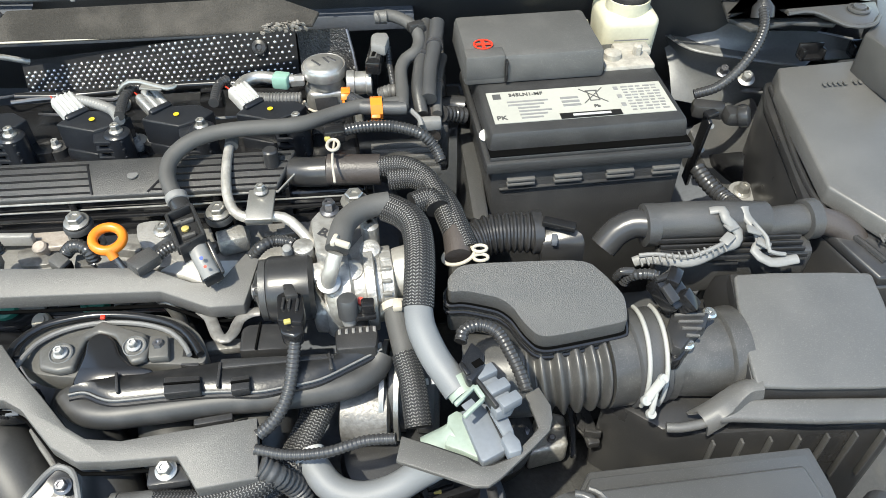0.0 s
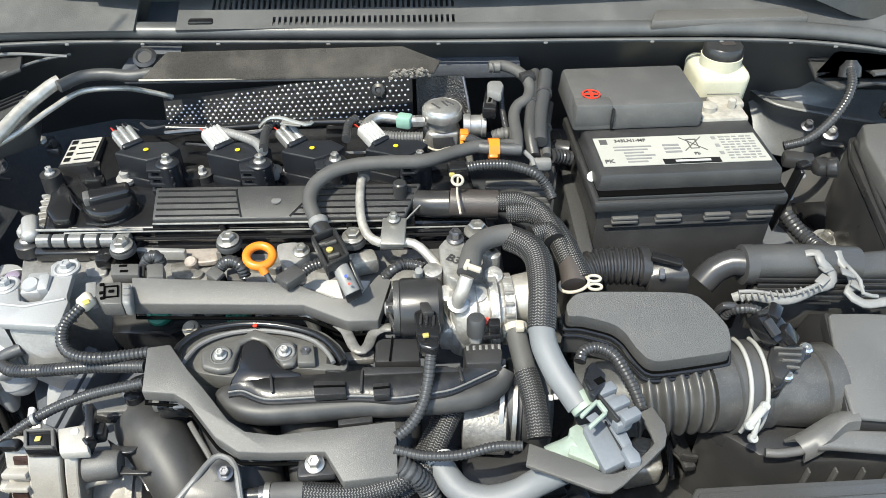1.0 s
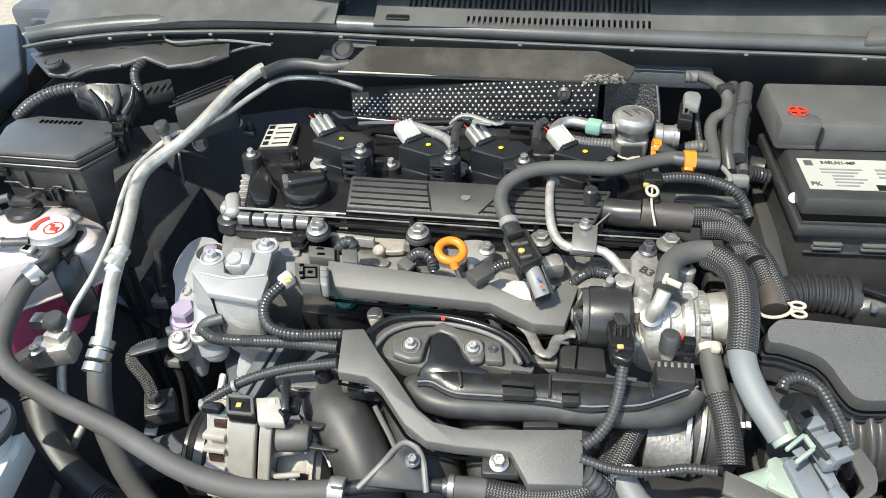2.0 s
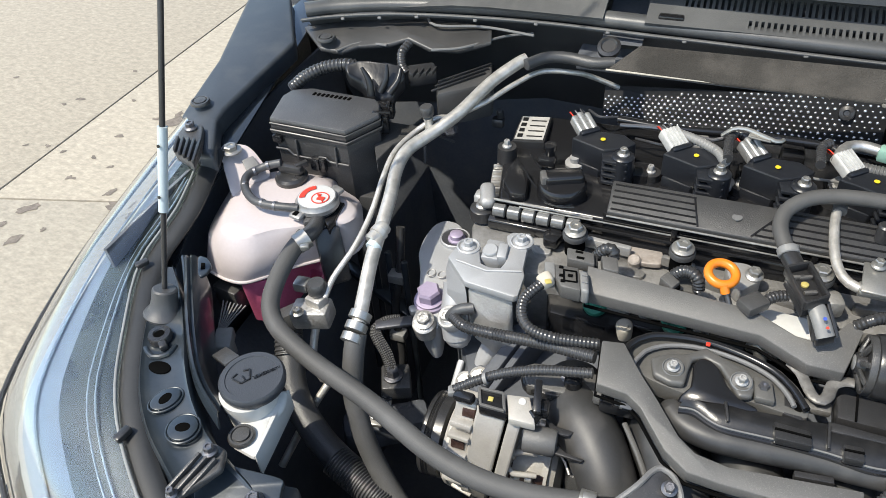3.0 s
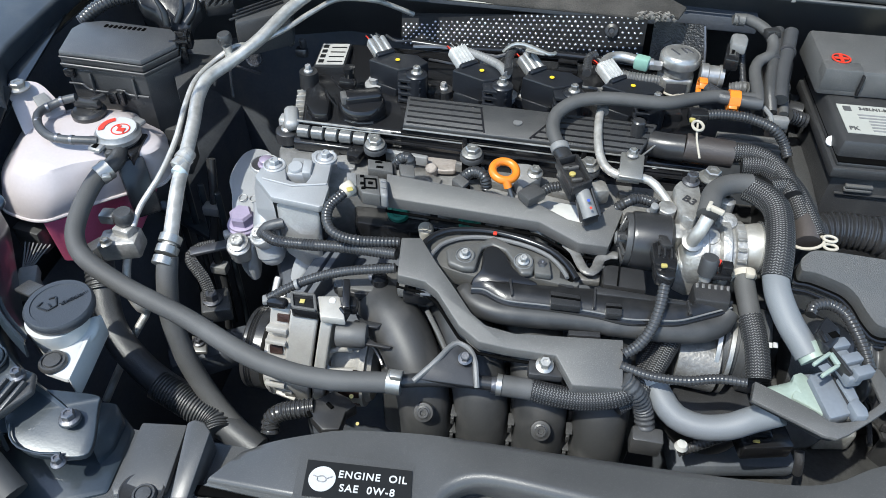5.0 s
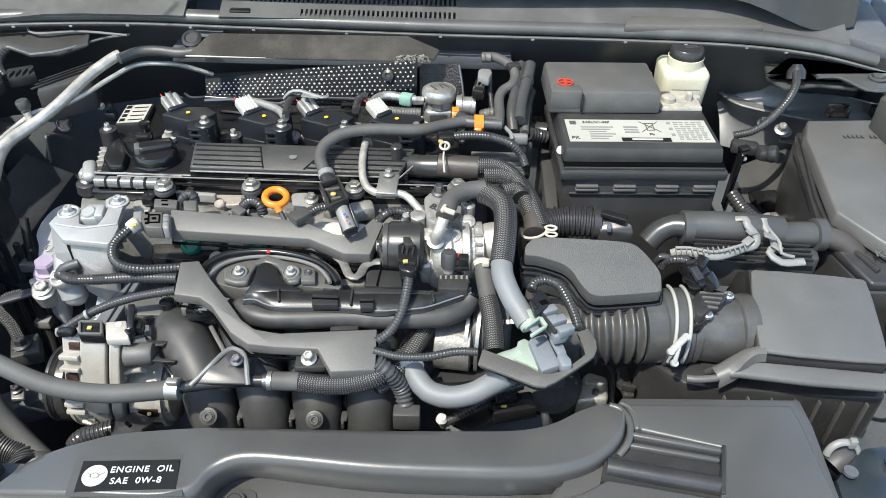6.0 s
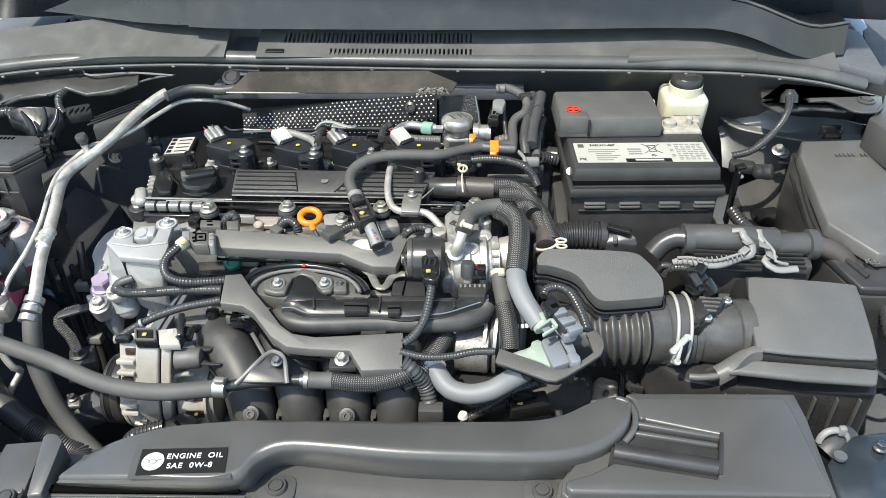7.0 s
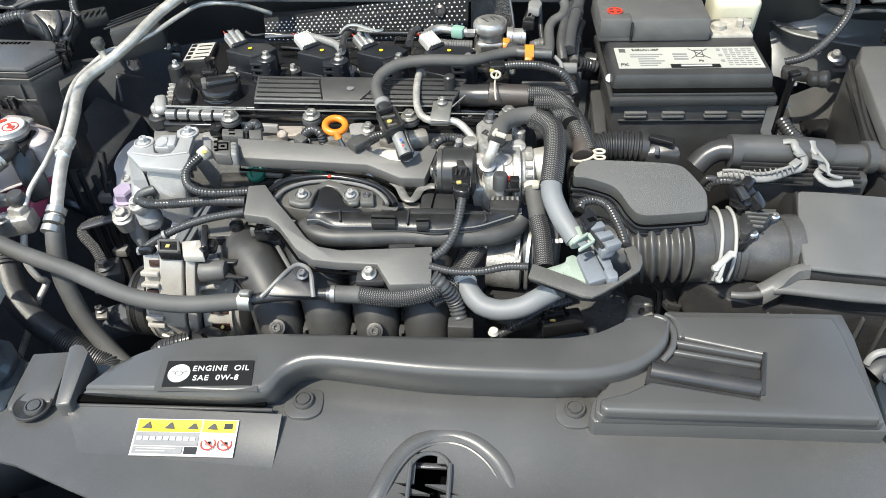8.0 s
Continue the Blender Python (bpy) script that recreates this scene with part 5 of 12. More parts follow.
for k in range(3):
    part("mark", box((-0.024, 0.426, 0.842) if k == 0 else ((-0.018, 0.426, 0.842) if k == 1 else (-0.013, 0.427, 0.842)), (0.004, 0.005, 0.001), 0, 0, 30), LABELWHITE, inlet)
# air meter on the tube
mf = thing("air_flow_sensor", (0.21, 0.46, 0.84), "black air flow sensor with two silver screws", "sensor")
part("base", prism([(0.186, 0.477, 0.85), (0.203, 0.485, 0.85), (0.233, 0.473, 0.85), (0.23, 0.459, 0.85), (0.213, 0.448, 0.85), (0.187, 0.422, 0.85), (0.179, 0.421, 0.85), (0.183, 0.437, 0.85), (0.182, 0.457, 0.85)], 0.014, 0.002), GLOSS, mf)
part("housing", prism([(0.191, 0.465, 0.861), (0.223, 0.461, 0.861), (0.214, 0.446, 0.861), (0.198, 0.436, 0.861), (0.186, 0.424, 0.861), (0.18, 0.428, 0.861), (0.181, 0.448, 0.861)], 0.012, 0.002), SATIN, mf, smooth=30)
for k in range(4):
    part("rib", obox(Vector((0.191, 0.46, 0.862)) + Vector((0.001 * k, -0.0075 * k, 0)), Vector((0.217, 0.458, 0.862)) + Vector((-0.004 * k, -0.0075 * k, 0)), 0.0022, 0.003, 0.0006), GRAINED, mf)
part("plug", joined(obox((0.182, 0.489, 0.88), (0.197, 0.464, 0.866), 0.024, 0.018, 0.003), obox((0.187, 0.486, 0.884), (0.198, 0.479, 0.882), 0.02, 0.014, 0.003), obox((0.194, 0.47, 0.878), (0.205, 0.461, 0.866), 0.012, 0.02, 0.002)), GLOSS, mf, "black plug with a lock bar", 30)
part("plug_lock", joined(obox((0.18, 0.47, 0.889), (0.187, 0.457, 0.882), 0.009, 0.005, 0.001), obox((0.175, 0.478, 0.888), (0.189, 0.482, 0.888), 0.005, 0.004, 0.001)), SATIN, mf)
for q in ((0.227, 0.467, 0.852), (0.196, 0.436, 0.852)):
    part("screw", lathe([(0.0062, -0.002), (0.0062, 0.0015), (0.0045, 0.003), (0.0012, 0.003), (0.001, 0.0018), (0, 0.0018)], q, (0, -0.1, 1), 20), MIRRORISH, mf, "bright screw")
part("harness", loom([(0.157, 0.499, 0.865), (0.159, 0.498, 0.872), (0.165, 0.493, 0.88), (0.174, 0.489, 0.884), (0.181, 0.485, 0.884)], 0.0068), LOOM, mf)


# ---- engine ----
HEADMAT = mat("dull_grey_head_casting", (0.24, 0.235, 0.225), 0.5, 0.4, grain=0.7, scale=260, vary=0.15, stain=45, dirt=(0.1, 0.09, 0.08), dirt_amount=0.3)
eng = thing("engine", (-0.25, 0.62, 0.3), "aluminium engine with black plastic cam cover", "engine")
part("block", box((-0.26, 0.6, 0.55), (0.46, 0.36, 0.46), 0.02), DEEP, eng)
part("gearbox", box((0.08, 0.5, 0.5), (0.28, 0.3, 0.35), 0.04), GEARCAST, eng)
head_pts = [(-0.552, 0.617, 0.858), (-0.53, 0.631, 0.858), (-0.056, 0.633, 0.858), (-0.063, 0.566, 0.858), (-0.225, 0.567, 0.858), (-0.441, 0.555, 0.858), (-0.529, 0.546, 0.858)]
part("cylinder_head", prism(head_pts, 0.09, 0.006), HEADMAT, eng, "pale cast aluminium head")
cov = [(-0.525, 0.627, 0.886), (-0.064, 0.627, 0.886), (-0.082, 0.828, 0.886), (-0.529, 0.811, 0.886), (-0.543, 0.703, 0.886)]
part("cam_cover", prism(cov, 0.05, 0.006, 3), GLOSS, eng, "black plastic cam cover")
part("cover_flange", prism([(-0.549, 0.615, 0.868), (-0.421, 0.612, 0.868), (-0.056, 0.616, 0.868), (-0.059, 0.664, 0.868), (-0.549, 0.656, 0.868)], 0.014, 0.003), GLOSS, eng)
part("cover_rail", sweep(spline([(-0.419, 0.63, 0.876), (-0.277, 0.626, 0.876), (-0.096, 0.621, 0.876)], 0.02), 0.004, 8), GLOSS, eng)
PANEL = mat("scuffed_panel_plastic", (0.032, 0.032, 0.032), 0.36, grain=0.5, scale=1200, vary=0.15, dirt=(0.1, 0.095, 0.09), dirt_amount=0.25, specks=0.06)
# pale strips put the sun's glint on glossy cover edges into colour
EDGE = mat("pale_edge_glint", (0.28, 0.275, 0.26), 0.35, 0.5, vary=0.3, stain=60)
# barrel grey holds the sky that black gloss plastic would reflect
BARREL = mat("sky_toned_barrel", (0.17, 0.17, 0.165), 0.25, 0.3, vary=0.25, stain=60)
# grooved panel
pa, pb, pc, pd = [Vector(p) for p in [(-0.405, 0.653, 0.919), (-0.129, 0.651, 0.919), (-0.146, 0.612, 0.906), (-0.403, 0.615, 0.906)]]
part("cover_panel", prism([pa, pb, pc, pd], 0.007, 0.0018, 2), PANEL, eng, "flat black trim panel with cut grooves")


def on_panel(u, v, h=0.0):
    return pd.lerp(pc, u).lerp(pa.lerp(pb, u), v) + Vector((0, 0, h))


for k in range(5):
    v = 0.1 + 0.19 * k
    part("panel_groove", obox(on_panel(0.012, v, -0.0004), on_panel(0.345 - 0.04 * v, v, -0.0006), 0.0019, 0.003, 0.0003), GLOSS, eng)
    part("panel_groove", obox(on_panel(0.545 + 0.075 * v, v, -0.0004), on_panel(0.992, v, -0.0006), 0.0019, 0.003, 0.0003), GLOSS, eng)
part("panel_groove", obox(on_panel(0.348, 0.04, -0.0004), on_panel(0.305, 0.86, -0.0006), 0.0019, 0.003, 0.0003), GLOSS, eng)
part("panel_groove", obox(on_panel(0.542, 0.04, -0.0004), on_panel(0.612, 0.86, -0.0006), 0.0019, 0.003, 0.0003), GLOSS, eng)
# pale disc added in place of a smudge on the panel
part("panel_smudge", lathe([(0.005, 0), (0.005, 0.0012), (0, 0.0012)], on_panel(0.47, 0.5), (0, 0, 1), 14), ARCH, eng)
part("panel_lip", sweep([pd + Vector((0, -0.001, -0.005)), pd.lerp(pc, 0.5) + Vector((0, -0.001, -0.005)), pc + Vector((0, -0.001, -0.005)), pc.lerp(pb, 0.5) + Vector((0.012, 0, -0.002)), pc.lerp(pb, 0.6) + Vector((0.045, 0, -0.002))], 0.0011, 8), EDGE, eng, "pale lip strip, a glint put into colour")
wl0, wl1 = Vector((pd.x - 0.004, pd.y + 0.004, 0)), Vector((pc.x + 0.01, pc.y + 0.004, 0))
part("panel_wall", prism([(wl0.x, wl0.y, 0.9), (wl1.x, wl1.y, 0.9), (wl1.x, wl1.y + 0.03, 0.9), (wl0.x, wl0.y + 0.03, 0.9)], 0.04, 0.002), GLOSS, eng)
for zz, r_ in ((0.889, 0.0009), (0.879, 0.002)):
    part("cover_line", sweep([Vector((wl0.x - 0.09, wl0.y - 0.002, zz)), Vector((wl0.x, wl0.y - 0.002, zz)), Vector((wl1.x, wl1.y - 0.002, zz)), Vector((wl1.x + 0.06, wl1.y - 0.002, zz))], r_, 8), EDGE if zz > 0.88 else GLOSS, eng, "thin line along the cover, the upper pale for a glint")
for u in (0.27, 0.75):
    part("wall_clip", box(wl0.lerp(wl1, u) + Vector((0, -0.002, 0.892)), (0.006, 0.006, 0.018), 0.001), GLOSS, eng)
for k in range(6):
    p = Vector((-0.518, 0.614, 0.882)).lerp(Vector((-0.436, 0.612, 0.882)), k / 5)
    part("edge_barrel", lathe([(0.0055, -0.0072), (0.0072, -0.0062), (0.0072, 0.0062), (0.0055, 0.0072)], p, (1, 0, 0), 20), BARREL, eng, "barrel rib, its grey painted for reflected sky")
part("barrel_bed", prism([(-0.53, 0.622, 0.877), (-0.425, 0.62, 0.877), (-0.425, 0.604, 0.872), (-0.53, 0.606, 0.872)], 0.012, 0.002), GLOSS, eng)
part("barrel_line", sweep([Vector((-0.533, 0.6235, 0.8885)), Vector((-0.47, 0.6225, 0.8885)), Vector((-0.418, 0.6215, 0.888))], 0.0016, 8), EDGE, eng)
for q in [(-0.541, 0.623, 0.874), (-0.124, 0.634, 0.874)]:
    part("bolt_seat", lathe([(0.015, -0.012), (0.014, 0.0), (0.011, 0.002), (0, 0.002)], q, (0, 0, 1), 22), SATIN, eng)
    bolt(eng, (q[0], q[1], 0.876), 0.0075)
# lug at the corner of the head
part("lifting_lug", joined(obox((-0.532, 0.614, 0.884), (-0.543, 0.647, 0.888), 0.017, 0.014, 0.0065, segs=5), obox((-0.5465, 0.636, 0.884), (-0.5465, 0.638, 0.84), 0.016, 0.016, 0.004)), ALUDULL, eng, "aluminium lifting lug", 50)
part("edge_casting", prism(rounded([(-0.561, 0.743, 0.872), (-0.544, 0.752, 0.872), (-0.537, 0.719, 0.872), (-0.54, 0.703, 0.872), (-0.529, 0.665, 0.872), (-0.532, 0.645, 0.872), (-0.544, 0.655, 0.872), (-0.555, 0.699, 0.872), (-0.553, 0.717, 0.872)], 1), 0.03, 0.003), ALU, eng, "pale ragged casting at the cover end")
for k in range(5):
    part("casting_rib", box(Vector((-0.548, 0.7, 0.876)).lerp(Vector((-0.537, 0.656, 0.876)), k / 4), (0.011, 0.003, 0.006), 0.001, 15), ALU, eng)
# filler cap
ocx, ocy = (-0.4604, 0.657)
oc = part("oil_filler_cap", joined(lathe([(0.0275, 0), (0.0275, 0.010), (0.0265, 0.012), (0.0275, 0.014), (0.027, 0.022), (0.0245, 0.025), (0, 0.026)], (ocx, ocy, 0.878), n=36), obox((ocx - 0.019, ocy - 0.005, 0.9055), (ocx + 0.021, ocy + 0.012, 0.9055), 0.02, 0.014, 0.005, segs=4)), GLOSS, eng, "black oil filler cap with a raised grip", 40)
part("grip_end", obox((ocx - 0.0225, ocy - 0.0065, 0.9055), (ocx - 0.0155, ocy - 0.0035, 0.9055), 0.016, 0.0135, 0.002), GRAINED, oc)
part("filler_neck", lathe([(0.033, -0.03), (0.033, 0.0), (0.03, 0.003)], (ocx, ocy, 0.877), n=32), GLOSS, eng)
for pts in ([(-0.508, 0.674, 0.9), (-0.497, 0.656, 0.9), (-0.483, 0.64, 0.9)], [(-0.51, 0.706, 0.898), (-0.498, 0.689, 0.898), (-0.49, 0.681, 0.898)], [(-0.469, 0.615, 0.903), (-0.452, 0.612, 0.903), (-0.437, 0.616, 0.903)]):
    part("cover_glint_edge", sweep(spline(pts, 0.006), 0.0011, 8), GLOSS, eng)
part("filler_post", joined(lathe([(0.0055, -0.02), (0.0055, 0.004), (0.007, 0.006), (0.007, 0.012), (0, 0.013)], (-0.486, 0.702, 0.905), n=14), box((-0.488, 0.697, 0.898), (0.02, 0.014, 0.012), 0.003)), GLOSS, eng)
part("cover_ridge", prism([(-0.529, 0.677, 0.897), (-0.525, 0.703, 0.897), (-0.501, 0.671, 0.897), (-0.493, 0.631, 0.897), (-0.511, 0.628, 0.897), (-0.526, 0.648, 0.897)], 0.02, 0.005), GLOSS, eng)
# paper label with bars
ba, bb, bc, bd = [Vector(p) for p in ((-0.547, 0.792, 0.892), (-0.509, 0.799, 0.892), (-0.502, 0.735, 0.896), (-0.54, 0.728, 0.896))]
part("barcode_block", prism([ba, bb, bc, bd], 0.02, 0.0015), SATIN, eng)
LABELGREY = mat("dusty_label_paper", (0.4, 0.39, 0.36), 0.55, vary=0.12, stain=40)
part("barcode_label", plate(ba.lerp(bc, 0.06), bb.lerp(bd, 0.06), bc.lerp(ba, 0.06), bd.lerp(bb, 0.06), 0.0008, 0.0006), LABELGREY, eng, "white label with black code bars")


def code_mark(u0, u1, v0, v1):
    pts = [bd.lerp(bc, u).lerp(ba.lerp(bb, u), v) for u, v in ((u0, v1), (u1, v1), (u1, v0), (u0, v0))]
    part("code_bar", plate(*pts, 0.0006, 0.0016), LABELBLACK, eng)


for k in range(4):
    code_mark(0.12, 0.28, 0.12 + 0.21 * k, 0.24 + 0.21 * k)
    code_mark(0.40, 0.88, 0.15 + 0.2 * k, 0.18 + 0.2 * k)
# connector above the head, end of the rail
HEADGREY = mat("oily_grey_head_casting", (0.2, 0.195, 0.185), 0.45, 0.4, grain=0.6, scale=300, vary=0.25, stain=60, dirt=(0.1, 0.09, 0.08), dirt_amount=0.5)
HEADBEIGE = mat("stained_beige_casting", (0.36, 0.32, 0.285), 0.5, 0.3, grain=0.4, scale=300, vary=0.2, stain=80, dirt=(0.22, 0.17, 0.13), dirt_amount=0.4)
for q in ((-0.4285, 0.588, 0.895), (-0.3222, 0.587, 0.8995), (-0.1985, 0.589, 0.899)):
    part("bolt_seat", lathe([(0.0128, -0.007), (0.0128, -0.003), (0.0115, -0.001), (0.0088, -0.0015)], q, (0, -0.1, 1), 26), RUBBER, eng, "black rubber bolt seat")
    # black stem puts the shade below the seat into colour
    part("seat_stem", lathe([(0.0105, -0.03), (0.0105, -0.006)], q, (0, -0.1, 1), 20), VOID, eng)
    bolt(eng, q, 0.0108, (0, -0.1, 1), STEEL)
part("seat_arm", prism([(-0.434, 0.624, 0.876), (-0.422, 0.645, 0.876), (-0.416, 0.637, 0.876), (-0.425, 0.608, 0.876), (-0.43, 0.601, 0.876)], 0.012, 0.003), GLOSS, eng)
part("seat_arm", prism([(-0.465, 0.602, 0.876), (-0.451, 0.618, 0.876), (-0.444, 0.601, 0.876), (-0.448, 0.587, 0.876), (-0.462, 0.588, 0.876)], 0.012, 0.003), GLOSS, eng)
part("head_tongue", prism(rounded([(-0.377, 0.626, 0.867), (-0.371, 0.634, 0.867), (-0.356, 0.634, 0.867), (-0.347, 0.625, 0.867), (-0.34, 0.61, 0.867), (-0.339, 0.594, 0.867), (-0.363, 0.591, 0.867), (-0.38, 0.607, 0.867)], 2), 0.006, 0.0025, 3), HEADBEIGE, eng, "stained beige casting tongue", 50)
part("tongue_boss", lathe([(0.0065, -0.012), (0.0065, 0.0), (0.005, 0.0015), (0, 0.0015)], (-0.367, 0.592, 0.869), (0, -0.3, 1), 22), HEADBEIGE, eng, "", 40)
part("head_strip", obox((-0.423, 0.603, 0.872), (-0.372, 0.599, 0.872), 0.007, 0.012, 0.002), ALUDULL, eng)
part("head_strip", obox((-0.341, 0.599, 0.87), (-0.308, 0.594, 0.87), 0.006, 0.012, 0.002), HEADGREY, eng)
# two black plates put the shade of recesses in the head into colour
part("head_recess_shade", prism([(-0.42, 0.628, 0.866), (-0.38, 0.63, 0.866), (-0.379, 0.615, 0.866), (-0.417, 0.615, 0.866)], 0.01, 0.002), GLOSS, eng)
part("head_recess_shade", prism([(-0.312, 0.631, 0.866), (-0.243, 0.637, 0.866), (-0.242, 0.621, 0.866), (-0.31, 0.618, 0.866)], 0.01, 0.002), GLOSS, eng)
part("hose_arm", prism(rounded([(-0.281, 0.608, 0.876), (-0.26, 0.611, 0.876), (-0.246, 0.601, 0.876), (-0.246, 0.589, 0.876), (-0.255, 0.58, 0.876), (-0.263, 0.569, 0.876), (-0.27, 0.576, 0.876), (-0.276, 0.587, 0.876)], 2), 0.016, 0.004, 3), ALUDULL, eng, "cast arm with a nut", 50)
bolt(eng, (-0.253, 0.593, 0.878), 0.0085, (0, -0.15, 1), STEEL)
part("head_pad", prism(rounded([(-0.2, 0.593, 0.868), (-0.187, 0.601, 0.868), (-0.176, 0.599, 0.868), (-0.18, 0.587, 0.868), (-0.196, 0.584, 0.868)], 2), 0.012, 0.004, 3), ALUDULL, eng, "", 50)
part("head_pad", prism(rounded([(-0.163, 0.595, 0.868), (-0.131, 0.599, 0.868), (-0.128, 0.59, 0.868), (-0.162, 0.586, 0.868)], 2), 0.012, 0.004, 3), HEADGREY, eng, "", 50)
part("head_pad", prism(rounded([(-0.391, 0.596, 0.862), (-0.378, 0.601, 0.862), (-0.363, 0.588, 0.862), (-0.353, 0.584, 0.862), (-0.355, 0.574, 0.862), (-0.383, 0.575, 0.862)], 2), 0.012, 0.004, 3), HEADGREY, eng, "", 50)
part("head_pad", prism(rounded([(-0.48, 0.604, 0.862), (-0.459, 0.607, 0.862), (-0.45, 0.582, 0.862), (-0.471, 0.58, 0.862)], 2), 0.012, 0.004, 3), ALUDULL, eng, "", 50)
part("head_web", obox((-0.309, 0.591, 0.862), (-0.273, 0.583, 0.862), 0.012, 0.012, 0.004), HEADGREY, eng)
part("head_web", obox((-0.239, 0.587, 0.862), (-0.204, 0.58, 0.862), 0.01, 0.012, 0.004), HEADGREY, eng)
# dark space with grommets under the harness cover
part("injector_shelf", prism([(-0.451, 0.569, 0.832), (-0.193, 0.559, 0.832), (-0.186, 0.523, 0.832), (-0.26, 0.534, 0.832), (-0.356, 0.537, 0.832), (-0.381, 0.525, 0.832), (-0.44, 0.529, 0.832)], 0.04, 0.004), GLOSS, eng, "dark injector shelf")
for a_, b_ in (((-0.386, 0.549, 0.836), (-0.36, 0.548, 0.836)), ((-0.352, 0.551, 0.836), (-0.33, 0.552, 0.836)), ((-0.299, 0.543, 0.836), (-0.283, 0.546, 0.836)), ((-0.249, 0.54, 0.836), (-0.22, 0.532, 0.836))):
    part("shelf_pad", obox(a_, b_, 0.009, 0.008, 0.003), HEADGREY, eng)
for q in ((-0.395, 0.546, 0.84), (-0.316, 0.544, 0.84), (-0.227, 0.542, 0.838)):
    part("green_grommet", lathe([(0.0125, -0.008), (0.0125, 0.0), (0.0105, 0.003), (0.007, 0.003), (0.006, 0.001), (0, 0.001)], q, (0, -0.6, 0.8), 24), GREEN, eng, "green plastic grommet")
for q, r_ in (((-0.362, 0.533, 0.832), 0.0085), ((-0.195, 0.528, 0.835), 0.007)):
    part("pale_boss", lathe([(r_, -0.02), (r_, 0.0), (r_ * 0.85, 0.002), (r_ * 0.55, 0.002), (r_ * 0.5, 0.004), (0, 0.004)], q, (0, -0.35, 1), 22), CREAM, eng, "pale bolt boss", 40)
# timing side
part("timing_cover", prism([(x, y, z - 0.075) for x, y, z in [(-0.576, 0.602, 0.85), (-0.495, 0.631, 0.85), (-0.444, 0.548, 0.85), (-0.444, 0.462, 0.85), (-0.461, 0.423, 0.85), (-0.505, 0.46, 0.85)]], 0.3, 0.01), DEEP, eng, "dark timing cover")
part("timing_ridge", obox((-0.485, 0.457, 0.775), (-0.455, 0.525, 0.81), 0.014, 0.03, 0.003), DEEP, eng)
part("timing_rib", obox((-0.473, 0.448, 0.77), (-0.443, 0.515, 0.805), 0.008, 0.04, 0.003), DEEP, eng)

# dipstick
dx_, dy_, dz_ = -0.284, 0.55, 0.91
ds = thing("oil_dipstick", (dx_, dy_, 0.86), "orange ring handle of the oil dipstick", "dipstick")
axd = Vector((0.1, -0.2, 0.95)).normalized()
u_ = axd.orthogonal().normalized()
v_ = axd.cross(u_)
ringp = [Vector((dx_, dy_, dz_)) + (u_ * math.cos(a) + v_ * math.sin(a)) * 0.0122 for a in (k * math.tau / 36 for k in range(36))]
part("ring", joined(sweep(ringp, 0.0042, 12, closed=True, flat=1.1)), ORANGE, ds, "orange plastic ring")
tip = Vector((dx_ + 0.012, dy_ - 0.018, dz_ - 0.02))
part("stem", tube([(dx_ + 0.003, dy_ - 0.012, dz_ - 0.002), tuple(tip), (dx_ + 0.018, dy_ - 0.022, dz_ - 0.03)], 0.0036), DARKSTEEL, ds)
part("collar", tube([(dx_ + 0.003, dy_ - 0.012, dz_ - 0.002), (dx_ + 0.006, dy_ - 0.0145, dz_ - 0.009)], 0.0058), ORANGE, ds, "orange moulded collar")
part("tube", tube([(dx_ + 0.016, dy_ - 0.022, dz_ - 0.03), (dx_ + 0.045, dy_ - 0.032, dz_ - 0.055), (dx_ + 0.05, dy_ - 0.035, dz_ - 0.1)], 0.0075), STEEL, ds)


# ---- ignition coils ----
PLUGWHITE = mat("dusty_white_plug", (0.4, 0.4, 0.385), 0.5, vary=0.2, stain=60)
PLUGGREY = mat("bright_grey_plug", (0.34, 0.34, 0.33), 0.28, 0.5, vary=0.1)


